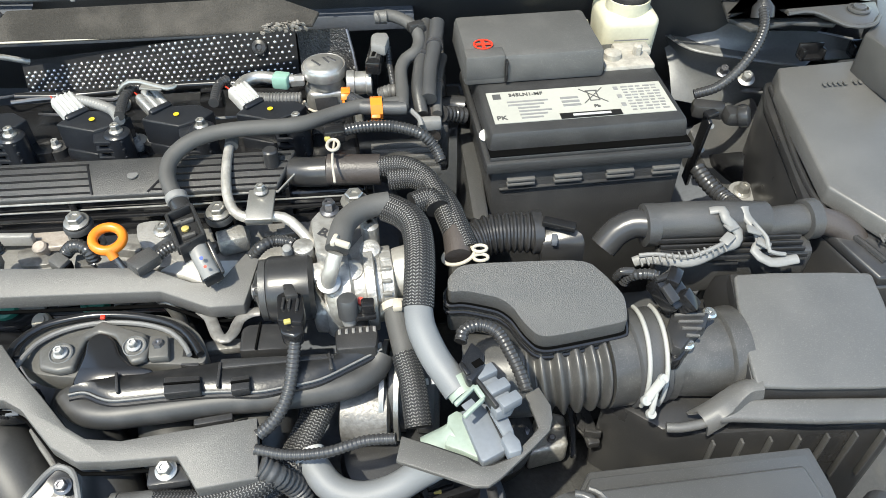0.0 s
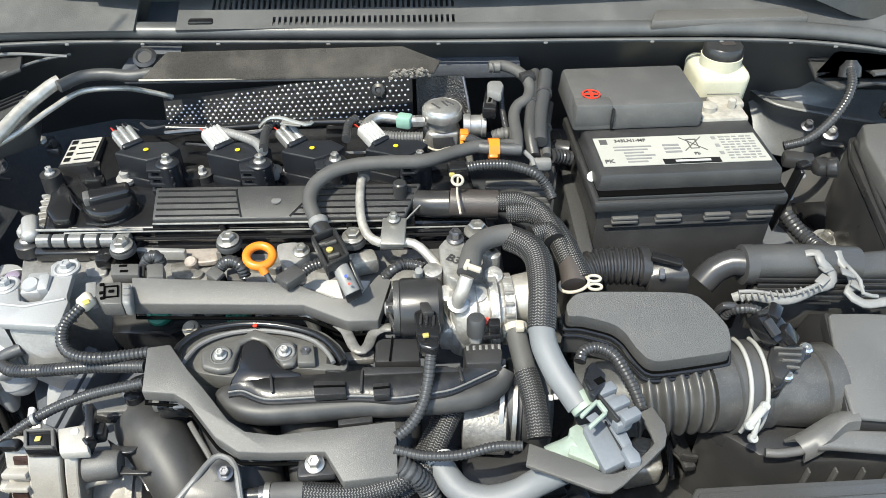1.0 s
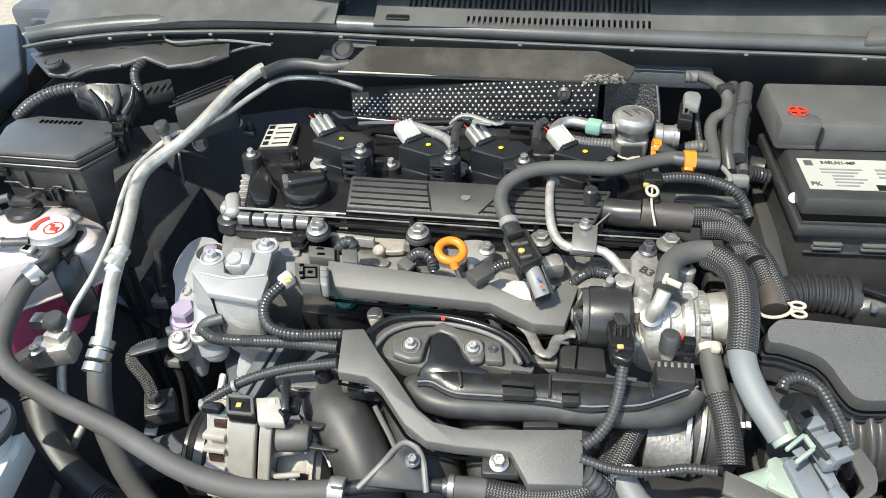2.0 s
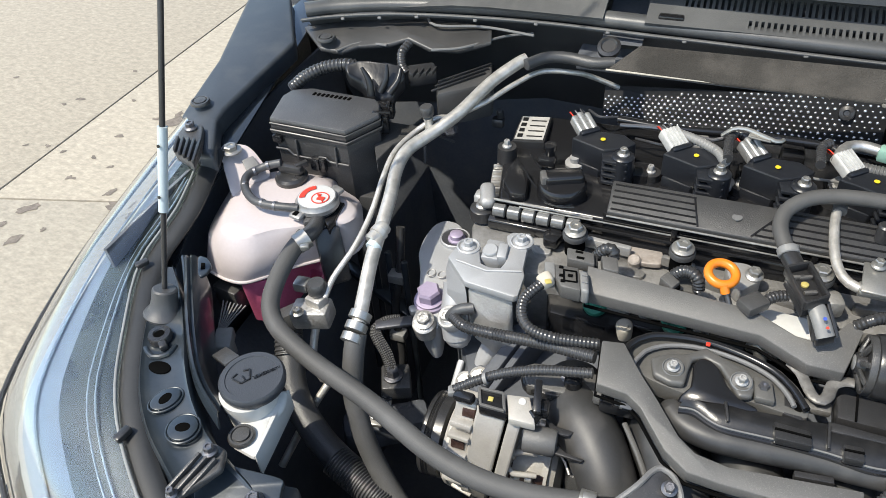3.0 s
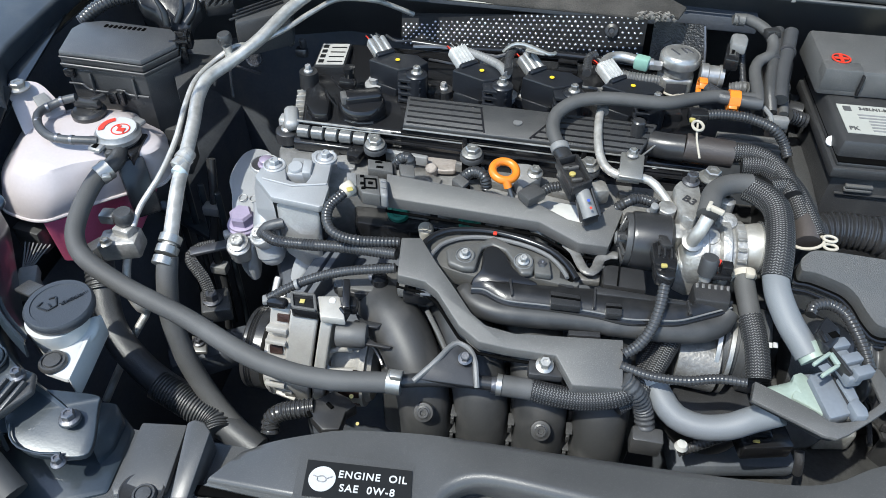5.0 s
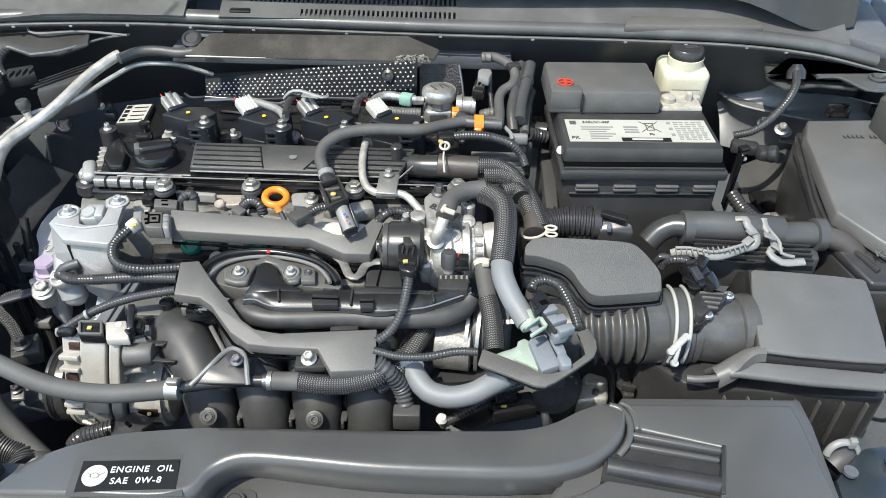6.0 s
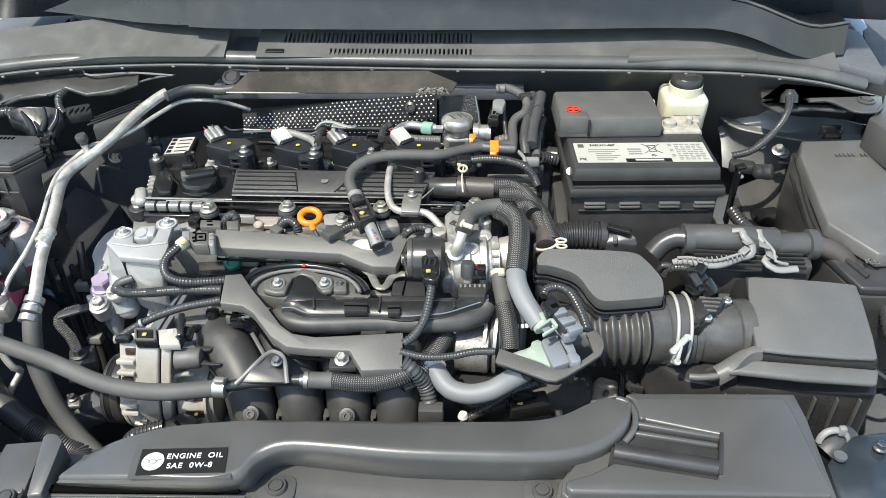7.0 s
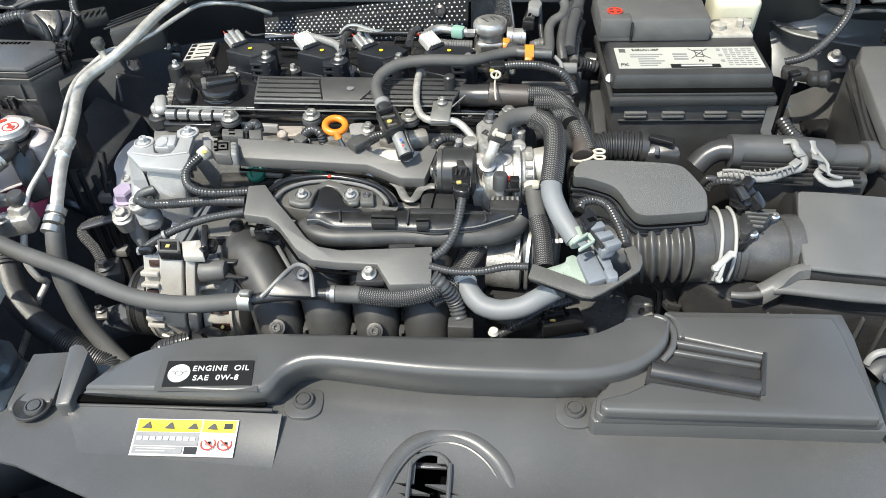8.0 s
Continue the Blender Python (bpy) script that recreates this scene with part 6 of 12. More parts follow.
def coil(at, white):
    x, y = at
    z = 0.926

    def p(a, b, h):
        return (x + a, y + b, z + h)

    c = thing("ignition_coil", (x, y, 0.88), "black ignition coil with " + ("white" if white else "bright grey") + " plug", "ignition coil", "ignition coils on the engine")
    part("housing", prism([p(-0.034, -0.004, -0.001), p(-0.018, 0.016, 0), p(0.02, 0.016, 0), p(0.036, 0.004, -0.001), p(0.028, -0.006, -0.002), p(0.004, -0.017, -0.003)], 0.028, 0.0014, 2), COIL, c, smooth=20)
    part("skirt", prism([p(-0.033, -0.007, -0.028), p(0.0, -0.0175, -0.03), p(0.006, -0.012, -0.03), p(0.0, 0.01, -0.028), p(-0.024, 0.008, -0.028)], 0.016, 0.003, 2), COIL, c, smooth=30)
    for k in range(4):
        part("fin", prism([p(0.003, -0.016, -0.006 - 0.009 * k), p(0.03, -0.007, -0.005 - 0.009 * k), p(0.038, -0.018, -0.006 - 0.009 * k), p(0.033, -0.031, -0.007 - 0.009 * k), p(0.006, -0.030, -0.007 - 0.009 * k)], 0.0042, 0.001), COIL, c)
    # black core puts the shade between the fins into colour
    part("fin_core", prism([p(0.005, -0.014, -0.008), p(0.03, -0.01, -0.008), p(0.028, -0.026, -0.009), p(0.009, -0.025, -0.009)], 0.034, 0), VOID, c)
    part("bolt_post", lathe([(0.0125, -0.04), (0.0125, -0.001), (0.0105, 0.001), (0.007, 0.0015)], p(0.0265, -0.019, -0.004), n=20), COIL, c)
    bolt(c, p(0.0265, -0.019, -0.003), 0.0066)
    part("seal_ring", lathe([(0.018, -0.008), (0.0225, -0.006), (0.0225, 0.002), (0.019, 0.004)], p(-0.012, -0.016, -0.046), (0, -0.2, 1), 26), CLIPGREY, c, "pale grey seal")
    part("dot", lathe([(0.0028, 0), (0.0028, 0.0006), (0, 0.0006)], p(0, 0, 0), n=14), YELLOWMARK, c)
    ax_ = Vector((-0.62, 0.7, 0.36)).normalized()
    root = Vector(p(-0.018, 0.012, -0.004))
    if white:
        pl = part("plug", obox(root, root + ax_ * 0.028, 0.0235, 0.013, 0.003, segs=3), PLUGWHITE, c, "white plastic plug")
        lift_ = ax_.cross(Vector((0.75, 0.66, 0))).normalized()
        lift_ = lift_ if lift_.z > 0 else -lift_
        side_ = ax_.cross(lift_)
        for k in range(5):
            part("rib", obox(root + ax_ * 0.003 + lift_ * 0.0063 + side_ * (0.0042 * k - 0.0084), root + ax_ * 0.027 + lift_ * 0.0063 + side_ * (0.0042 * k - 0.0084), 0.0018, 0.0022, 0.0003), PLUGWHITE, pl)
        part("plug_cuff", obox(root - ax_ * 0.004, root + ax_ * 0.003, 0.025, 0.016, 0.003), COIL, pl)
    else:
        lift_ = ax_.cross(Vector((0.75, 0.66, 0))).normalized()
        lift_ = lift_ if lift_.z > 0 else -lift_
        side_ = ax_.cross(lift_)
        pl = part("plug", joined(*[obox(root + side_ * (0.008 * k - 0.008), root + ax_ * (0.030 - 0.003 * abs(k - 1)) + side_ * (0.008 * k - 0.008), 0.0074, 0.013, 0.0032, segs=4) for k in range(3)], obox(root, root + ax_ * 0.022, 0.022, 0.009, 0.002)), PLUGGREY, c, "bright grey plug")
        part("plug_cuff", obox(root - ax_ * 0.003, root + ax_ * 0.004, 0.025, 0.016, 0.003), COIL, pl)
    ends = [root + ax_ * 0.029 + Vector((0.005 * k - 0.005, 0.004 * k - 0.004, 0)) for k in range(3)]
    for k, (e, mt) in enumerate(zip(ends, (REDMARK, CLIPGREY, INKDARK))):
        e = Vector(e)
        part("wire", tube([e, e + Vector((-0.005, 0.006, 0.001)), e + Vector((-0.006, 0.014 + 0.002 * k, -0.006)), e + Vector((0.006, 0.02, -0.016))], 0.0009, 6), mt, c)
    return c


first = coil((-0.4298, 0.7143), False)
coil((-0.3293, 0.7102), True)
coil((-0.2481, 0.7112), False)
coil((-0.1561, 0.7121), True)
for q in [(-0.539, 0.707, 0.902)] + [(-0.374, 0.712, 0.895), (-0.279, 0.715, 0.895), (-0.188, 0.719, 0.895)]:
    part("cover_bolt", bolt_shape(q, 0.0055), ALUDULL, eng)
    part("bolt_tower", lathe([(0.012, -0.02), (0.011, 0.0), (0, 0.0)], q, n=18), SATIN, eng)
random.seed(8)
for k, (bx_, by_) in enumerate([(q[0], q[1]) for q in [(-0.458, 0.71, 0.9), (-0.389, 0.712, 0.9), (-0.37, 0.738, 0.9), (-0.297, 0.715, 0.9), (-0.273, 0.742, 0.9), (-0.205, 0.719, 0.9), (-0.181, 0.745, 0.9), (-0.108, 0.722, 0.9), (-0.435, 0.786, 0.9), (-0.329, 0.79, 0.9), (-0.231, 0.794, 0.9), (-0.14, 0.797, 0.9)]]):
    if k % 3 == 0:
        part("spark_well", joined(lathe([(0.009, -0.02), (0.009, -0.004), (0.012, -0.002), (0.012, 0.002), (0.006, 0.003), (0.006, 0.009), (0, 0.009)], (bx_, by_, 0.892), (random.uniform(-0.2, 0.2), -0.1, 1), 14)), ALUDULL, eng)
    elif k % 3 == 1:
        part("cover_boss", prism([(bx_ - 0.012, by_ + 0.01, 0.899), (bx_ + 0.012, by_ + 0.012, 0.899), (bx_ + 0.014, by_ - 0.012, 0.896), (bx_ - 0.01, by_ - 0.014, 0.896)], 0.016, 0.002), GLOSS, eng)
    else:
        part("thin_wire", tube([(bx_ - 0.03, by_ + 0.02, 0.905), (bx_ - 0.012, by_ + random.uniform(-0.004, 0.01), 0.91), (bx_ + 0.01, by_ + 0.012, 0.906), (bx_ + 0.035, by_ + 0.02, 0.9)], 0.0022, 7), (DARKSTEEL, CLIPGREY)[k % 2], eng)
part("coil_bed", prism([(-0.532, 0.814, 0.878), (-0.092, 0.83, 0.878), (-0.093, 0.752, 0.878), (-0.497, 0.734, 0.878)], 0.02, 0.004), GLOSS, eng)
part("fuel_rail", tube([(-0.425, 0.777, 0.915), (-0.364, 0.774, 0.915), (-0.285, 0.782, 0.915), (-0.212, 0.783, 0.915), (-0.139, 0.775, 0.915)], 0.006), GLOSS, eng)
part("loom_run", loom([(-0.361, 0.745, 0.93), (-0.337, 0.736, 0.93), (-0.311, 0.719, 0.93), (-0.299, 0.699, 0.93)], 0.0075), CLIPGREY, eng)
part("loom_run", loom([(-0.298, 0.699, 0.935), (-0.3, 0.731, 0.935), (-0.293, 0.751, 0.935), (-0.276, 0.743, 0.935)], 0.007), LOOM, eng)
part("loom_run", loom([(-0.21, 0.713, 0.935), (-0.209, 0.746, 0.935), (-0.201, 0.758, 0.935)], 0.007), LOOM, eng)
part("loom_run", loom([(-0.182, 0.738, 0.925), (-0.159, 0.732, 0.925), (-0.126, 0.73, 0.925)], 0.009), GRAINED, eng)

# ---- heat shields at the back ----
BLACKSHEET = mat("black_shield_sheet", (0.012, 0.012, 0.013), 0.55, vary=0.3, stain=40, spec=0.25)
hs = thing("heat_shield", (-0.28, 0.86, 0.9), "perforated black heat shield under a felt pad", "heat shield")
ma_, mb_, mc_, md_ = [Vector(p) for p in ((-0.463, 0.895, 0.892), (-0.137, 0.865, 0.936), (-0.137, 0.845, 0.875), (-0.46, 0.875, 0.855))]
part("sheet", plate(ma_.lerp(mb_, 0.0), mb_, mc_, md_, 0.002), BLACKSHEET, hs)
studs = bmesh.new()
nrm = (mb_ - ma_).cross(md_ - ma_).normalized()
if nrm.y > 0:
    nrm.negate()
random.seed(5)
for j in range(10):
    for i in range(42):
        u, v = (i + 0.5 * (j % 2) + 0.3) / 42.5, (j + 0.4) / 10
        if v < 0.32 - 0.6 * u or (abs(u - 0.87) < 0.03 and abs(v - 0.3) < 0.14):
            continue
        p = md_.lerp(mc_, u).lerp(ma_.lerp(mb_, u), 1 - v) + nrm * 0.001
        bmesh.ops.create_icosphere(studs, subdivisions=1, radius=0.0025 * random.uniform(0.7, 1.1), matrix=Matrix.Translation(p))
tagged(part("punched_dimple_field", studs, MIRRORISH, hs, "rows of bright punched dimples", 80), kind="stuff")
part("sheet_rivet", lathe([(0.009, 0), (0.008, 0.003), (0.004, 0.004), (0.003, 0.002), (0, 0.002)], md_.lerp(mc_, 0.87).lerp(ma_.lerp(mb_, 0.87), 0.7) + nrm * 0.004, nrm, 20), SATIN, hs)
SPECKLE = mat("speckled_black_sheet", (0.014, 0.014, 0.015), 0.3, grain=2.0, scale=420, vary=0.3, dirt=(0.22, 0.21, 0.2), dirt_amount=0.25)
part("end_box", plate((-0.131, 0.838, 0.945), (-0.077, 0.812, 0.958), (-0.069, 0.792, 0.915), (-0.13, 0.82, 0.895), 0.003), SPECKLE, hs, "speckled black end plate")
part("end_edge", sweep([Vector((-0.077, 0.811, 0.957)), Vector((-0.072, 0.8, 0.935)), Vector((-0.069, 0.791, 0.915))], 0.002, 8), DARKSTEEL, hs)
for k in range(3):
    part("edge_rivet", lathe([(0.0028, 0), (0.0022, 0.002), (0, 0.0025)], Vector((-0.0775, 0.810, 0.952)).lerp(Vector((-0.071, 0.794, 0.92)), k / 2), (0.3, -0.85, 0.4), 12), STEEL, hs)
pad = [(-0.446, 0.792, 0.97), (-0.145, 0.781, 0.976), (-0.138, 0.792, 0.978), (-0.111, 0.795, 0.972), (-0.103, 0.808, 0.98), (-0.147, 0.812, 0.997), (-0.413, 0.806, 0.997)]
hp = thing("heat_pad", (-0.28, 0.84, 0.96), "grey brown felt heat pad with a torn corner", "heat pad")
part("pad", prism(pad, 0.004, 0.0015), FELT, hp)
part("edge", sweep(spline([(-0.447, 0.792, 0.969), (-0.296, 0.788, 0.971), (-0.149, 0.784, 0.974)], 0.02), 0.0012, 8), CREAM, hp)
WOOL = mat("frayed_grey_wool", (0.2, 0.185, 0.165), 0.9, vary=0.3, stain=200)
tear = bmesh.new()
random.seed(11)
tp, tq = Vector((-0.16, 0.781, 0.976)), Vector((-0.119, 0.788, 0.974))
for k in range(110):
    p = tp.lerp(tq, random.random()) + Vector((random.uniform(-0.003, 0.003), random.uniform(-0.003, 0.004), random.uniform(-0.004, 0.005)))
    bmesh.ops.create_icosphere(tear, subdivisions=1, radius=random.uniform(0.0009, 0.003), matrix=Matrix.Translation(p) @ pose(0, 0, 0, random.uniform(0, 90), random.uniform(0, 90), 0) @ Matrix.Diagonal((1, 0.4, 1.3, 1)))
tagged(part("torn_wool", tear, WOOL, hp, "frayed pale wool"), kind="stuff")
part("grommet", lathe([(0.014, -0.004), (0.014, 0.003), (0.010, 0.005), (0.008, 0.003), (0, 0.003)], (-0.455, 0.849, 0.968), (0, -0.5, 0.8), 24), SATIN, hp)

# ---- high pressure pump ----
PUMP = mat("dull_pump_steel", (0.42, 0.41, 0.39), 0.34, 0.7, vary=0.25, stain=60, grain=0.15, scale=200)
fp = thing("fuel_pump", (-0.1, 0.77, 0.87), "bright steel fuel pump with fittings", "pump")
fx, fy = (-0.1025, 0.77)
part("lid", lathe([(0.0232, -0.013), (0.0236, -0.011), (0.0236, -0.004), (0.0225, -0.002), (0.021, -0.003), (0.0205, -0.0015), (0.017, 0.0008), (0, 0.001)], (fx, fy, 0.942), n=44), PUMP, fp, "round pump lid")
for a_, b_ in (((-0.012, 0.004), (-0.003, -0.008)), ((0.0, 0.008), (0.006, -0.003)), ((0.004, 0.009), (0.013, 0.0))):
    part("lid_stamp", obox((fx + a_[0], fy + a_[1], 0.9432), (fx + b_[0], fy + b_[1], 0.9432), 0.0022, 0.001, 0.0003), DARKSTEEL, fp)
part("neck", lathe([(0.019, -0.012), (0.0175, 0.0), (0.019, 0.001)], (fx, fy, 0.929), n=36), PUMP, fp)
part("body", prism([(fx - 0.02, fy + 0.012, 0.918), (fx + 0.016, fy + 0.014, 0.918), (fx + 0.021, fy, 0.918), (fx + 0.018, fy - 0.018, 0.916), (fx - 0.016, fy - 0.02, 0.916), (fx - 0.023, fy - 0.006, 0.918)], 0.04, 0.004, 3), PUMP, fp, "cast pump body", 50)
part("body_window", prism([(fx - 0.012, fy - 0.0215, 0.912), (fx + 0.012, fy - 0.02, 0.912), (fx + 0.012, fy - 0.022, 0.89), (fx - 0.01, fy - 0.023, 0.89)], 0.002, 0.0005), DARKSTEEL, fp)
part("flange", box((fx, fy, 0.872), (0.075, 0.045, 0.012), 0.006), STEEL, fp)
part("line", tube([(-0.134, 0.758, 0.93), (-0.142, 0.758, 0.93), (-0.157, 0.764, 0.93), (-0.17, 0.767, 0.93), (-0.183, 0.762, 0.93), (-0.19, 0.748, 0.93), (-0.193, 0.733, 0.93)], 0.0085, 16), PUMP, fp)
part("union", obox((-0.138, 0.754, 0.931), (-0.155, 0.759, 0.931), 0.015, 0.015, 0.003), TEALTAPE, fp, "pale teal union cap")
part("union_nut", lathe([(0.0062, -0.006), (0.0062, 0.006), (0.0045, 0.008)], (-0.131, 0.757, 0.929), (1, 0, 0), 6), PUMP, fp)
part("solenoid", lathe([(0.0125, 0), (0.0135, 0.001), (0.0135, 0.008), (0.012, 0.009), (0.012, 0.020), (0.0135, 0.021), (0.0135, 0.026), (0, 0.027)], (-0.079, 0.754, 0.925), (1, -0.05, 0.02), 26), PUMP, fp, "steel solenoid barrel")
for k in range(7):
    a0_, a1_ = radians(20 + 35 * k), radians(20 + 35 * k + 36)
    q = Vector((-0.082, 0.721, 0.928))
    part("orange_clip", obox(q + Vector((0.002, -0.0098 * math.cos(a0_), 0.0098 * math.sin(a0_))), q + Vector((0.002, -0.0098 * math.cos(a1_), 0.0098 * math.sin(a1_))), 0.009, 0.003, 0.0006, (0, -math.cos(a0_), math.sin(a0_))), ORANGE, fp, "orange locking clip")
part("clip_band", lathe([(0.0088, -0.0058), (0.0115, -0.0058), (0.0115, 0.0058), (0.0088, 0.0058)], (-0.05, 0.691, 0.934), (1, 0.02, 0), 8), ORANGE, fp, "orange clip band", 20)
part("clip_latch", obox((-0.05, 0.695, 0.943), (-0.051, 0.678, 0.93), 0.009, 0.004, 0.001), ORANGE, fp)
for k in range(3):
    part("bare_wire", tube([(-0.129, 0.754, 0.905), (-0.124, 0.739, 0.905), (-0.112, 0.732, 0.905), (-0.099, 0.738, 0.905)], 0.0018 + 0.0002 * k, 8) if k == 0 else tube([Vector(v) + Vector((0.002 * k, -0.004 * k, 0.003 * k)) for v in [(-0.129, 0.754, 0.905), (-0.124, 0.739, 0.905), (-0.112, 0.732, 0.905), (-0.099, 0.738, 0.905)]], 0.0018, 8), (CREAM, SLEEVE, CREAM)[k], fp)



# ---- coolant reservoir ----
def ringed(pts, per=4):
    """A closed smooth ring, with a set number of points for each corner."""
    p = [Vector(q) for q in pts]
    out = []
    for i in range(len(p)):
        a, b, c, d = p[i - 1], p[i], p[(i + 1) % len(p)], p[(i + 2) % len(p)]
        for k in range(per):
            t = k / per
            out.append(0.5 * ((2 * b) + (c - a) * t + (2 * a - 5 * b + 4 * c - d) * t * t + (3 * b - a - 3 * c + d) * t ** 3))
    return out


cr = thing("coolant_reservoir", (-0.78, 0.56, 0.70), "milky white coolant reservoir with pink coolant", "reservoir")
crown = [(-0.82, 0.51, 0.868), (-0.798, 0.501, 0.868), (-0.776, 0.505, 0.868), (-0.754, 0.523, 0.868), (-0.731, 0.535, 0.868), (-0.709, 0.547, 0.868), (-0.684, 0.563, 0.868), (-0.679, 0.582, 0.868), (-0.692, 0.597, 0.868), (-0.721, 0.611, 0.868), (-0.743, 0.631, 0.868), (-0.782, 0.629, 0.868), (-0.816, 0.612, 0.868), (-0.838, 0.588, 0.868), (-0.838, 0.562, 0.868)]
wide = [(-0.841, 0.513, 0.85), (-0.807, 0.491, 0.85), (-0.772, 0.491, 0.85), (-0.749, 0.51, 0.85), (-0.731, 0.533, 0.85), (-0.712, 0.55, 0.85), (-0.684, 0.57, 0.85), (-0.683, 0.598, 0.85), (-0.699, 0.622, 0.85), (-0.733, 0.639, 0.85), (-0.754, 0.661, 0.85), (-0.801, 0.658, 0.85), (-0.838, 0.64, 0.85), (-0.863, 0.613, 0.85), (-0.86, 0.575, 0.85)]
foot = [(-0.845, 0.501, 0.818), (-0.818, 0.484, 0.818), (-0.786, 0.481, 0.818), (-0.766, 0.495, 0.818), (-0.748, 0.516, 0.818)]
seam = foot + [(x, y - 0.004, 0.818) for x, y, z in wide[5:]]
mid0 = sum((Vector(v) for v in crown), Vector()) / len(crown)
low = [(x + (mid0.x - x) * 0.03, y + (mid0.y - y) * 0.03, 0.813) for x, y, z in seam]
rings = [[mid0 + (Vector(v) - mid0) * 0.72 + Vector((0, 0, 0.002)) for v in crown], [mid0 + (Vector(v) - mid0) * 0.95 for v in crown], [Vector(v) + Vector((0, 0, -0.004)) for v in crown], wide, seam, low]
part("upper_shell", loft([ringed(r) for r in rings], ring=True), RESIN, cr, "milky resin upper shell", 50)
part("seam", sweep(ringed([(x, y, 0.8165) for x, y, z in seam]), 0.0022, 8, closed=True), RESIN, cr)
pink = [(-0.788, 0.484, 0.812), (-0.775, 0.489, 0.812), (-0.76, 0.501, 0.812), (-0.747, 0.522, 0.812), (-0.737, 0.56, 0.812), (-0.721, 0.589, 0.812), (-0.706, 0.609, 0.812), (-0.704, 0.628, 0.812)] + [(-0.705, 0.6, 0.8125), (-0.78, 0.6, 0.8125), (-0.8, 0.53, 0.8125)]
bottom = [(-0.792, 0.494, 0.745), (-0.779, 0.492, 0.745), (-0.767, 0.495, 0.745), (-0.756, 0.516, 0.745), (-0.754, 0.559, 0.745)] + [(-0.735, 0.53, 0.745), (-0.73, 0.545, 0.745), (-0.725, 0.56, 0.745), (-0.735, 0.59, 0.745), (-0.77, 0.59, 0.745), (-0.79, 0.53, 0.745)]
part("lower_shell", loft([ringed(pink), ringed([Vector(a).lerp(Vector(b), 0.5) for a, b in zip(pink, bottom)]), ringed(bottom)], ring=True), COOLANT, cr, "pink coolant behind the resin", 50)
part("ear", prism(rounded([(-0.878, 0.611, 0.894), (-0.882, 0.624, 0.895), (-0.872, 0.629, 0.896), (-0.855, 0.635, 0.893), (-0.842, 0.631, 0.889), (-0.828, 0.624, 0.88), (-0.81, 0.616, 0.868), (-0.833, 0.579, 0.868), (-0.834, 0.561, 0.868), (-0.855, 0.584, 0.876), (-0.869, 0.6, 0.887)], 2), 0.014, 0.004, 3), RESIN, cr, "", 50)
# grey plate puts the shade of the ear's recess into colour
part("ear_channel_shade", prism([(-0.847, 0.61, 0.888), (-0.839, 0.623, 0.888), (-0.82, 0.612, 0.878), (-0.829, 0.595, 0.877)], 0.003, 0.001), CLIPGREY, cr)
bolt(cr, (-0.862, 0.614, 0.896), 0.0125)
nx_, ny_ = -0.7225, 0.572
part("neck", lathe([(0.026, -0.03), (0.026, 0.0), (0.022, 0.004), (0.022, 0.01)], (nx_, ny_, 0.868), n=30), PLASTIC, cr)
CAPSTEEL = mat("dull_zinc_cap", (0.3, 0.295, 0.285), 0.45, 0.6, vary=0.15, stain=60)
cp = part("pressure_cap", joined(lathe([(0.0235, 0), (0.0255, 0.001), (0.0255, 0.006), (0.0232, 0.0085), (0.0225, 0.0105), (0.0, 0.0115)], (nx_, ny_, 0.876), n=40), obox((nx_ - 0.010, ny_ - 0.019, 0.8795), (nx_ - 0.013, ny_ - 0.0335, 0.8775), 0.017, 0.006, 0.003), obox((nx_ + 0.008, ny_ + 0.019, 0.8795), (nx_ + 0.013, ny_ + 0.032, 0.8795), 0.017, 0.006, 0.003)), CAPSTEEL, cr, "steel pressure cap with red warning print")
part("tab_slot", box((nx_ - 0.012, ny_ - 0.028, 0.8815), (0.006, 0.007, 0.001), 0.0003, -10), VOID, cp)
part("white_disc", lathe([(0.0213, 0), (0.0213, 0.0006), (0, 0.0014)], (nx_, ny_, 0.8866), n=40), LABELWHITE, cp)
part("red_ring", lathe([(0.0092, 0), (0.0104, -0.0001), (0.0104, 0.0006), (0.0092, 0.0006), (0.0092, 0)], (nx_ + 0.0062, ny_ - 0.002, 0.8878), n=30), REDMARK, cp)
part("red_words", loft([[Vector((nx_ + r * math.cos(a), ny_ + r * math.sin(a), 0.8879 + (0.0006 if r < 0.018 else 0.0003))) for a in (radians(118 + 5 * k) for k in range(19))] for r in (0.0128, 0.0195)]), REDMARK, cp)
part("red_figure", joined(box((nx_ + 0.0075, ny_ - 0.003, 0.8884), (0.0085, 0.006, 0.0008), 0), box((nx_ + 0.003, ny_ + 0.0025, 0.8884), (0.004, 0.003, 0.0008), 0), obox((nx_ - 0.001, ny_ + 0.004, 0.8885), (nx_ + 0.0125, ny_ - 0.008, 0.8885), 0.0012, 0.0008, 0)), REDMARK, cp)
part("second_cap", joined(lathe([(0.0185, -0.004), (0.02, -0.002), (0.02, 0.003), (0.017, 0.006), (0.0, 0.007)], (-0.782, 0.614, 0.872), n=32), obox((-0.798, 0.616, 0.884), (-0.766, 0.617, 0.884), 0.012, 0.012, 0.004), obox((-0.774, 0.615, 0.888), (-0.765, 0.628, 0.888), 0.006, 0.008, 0.001)), SATIN, cr, "black cap with a hose spout")
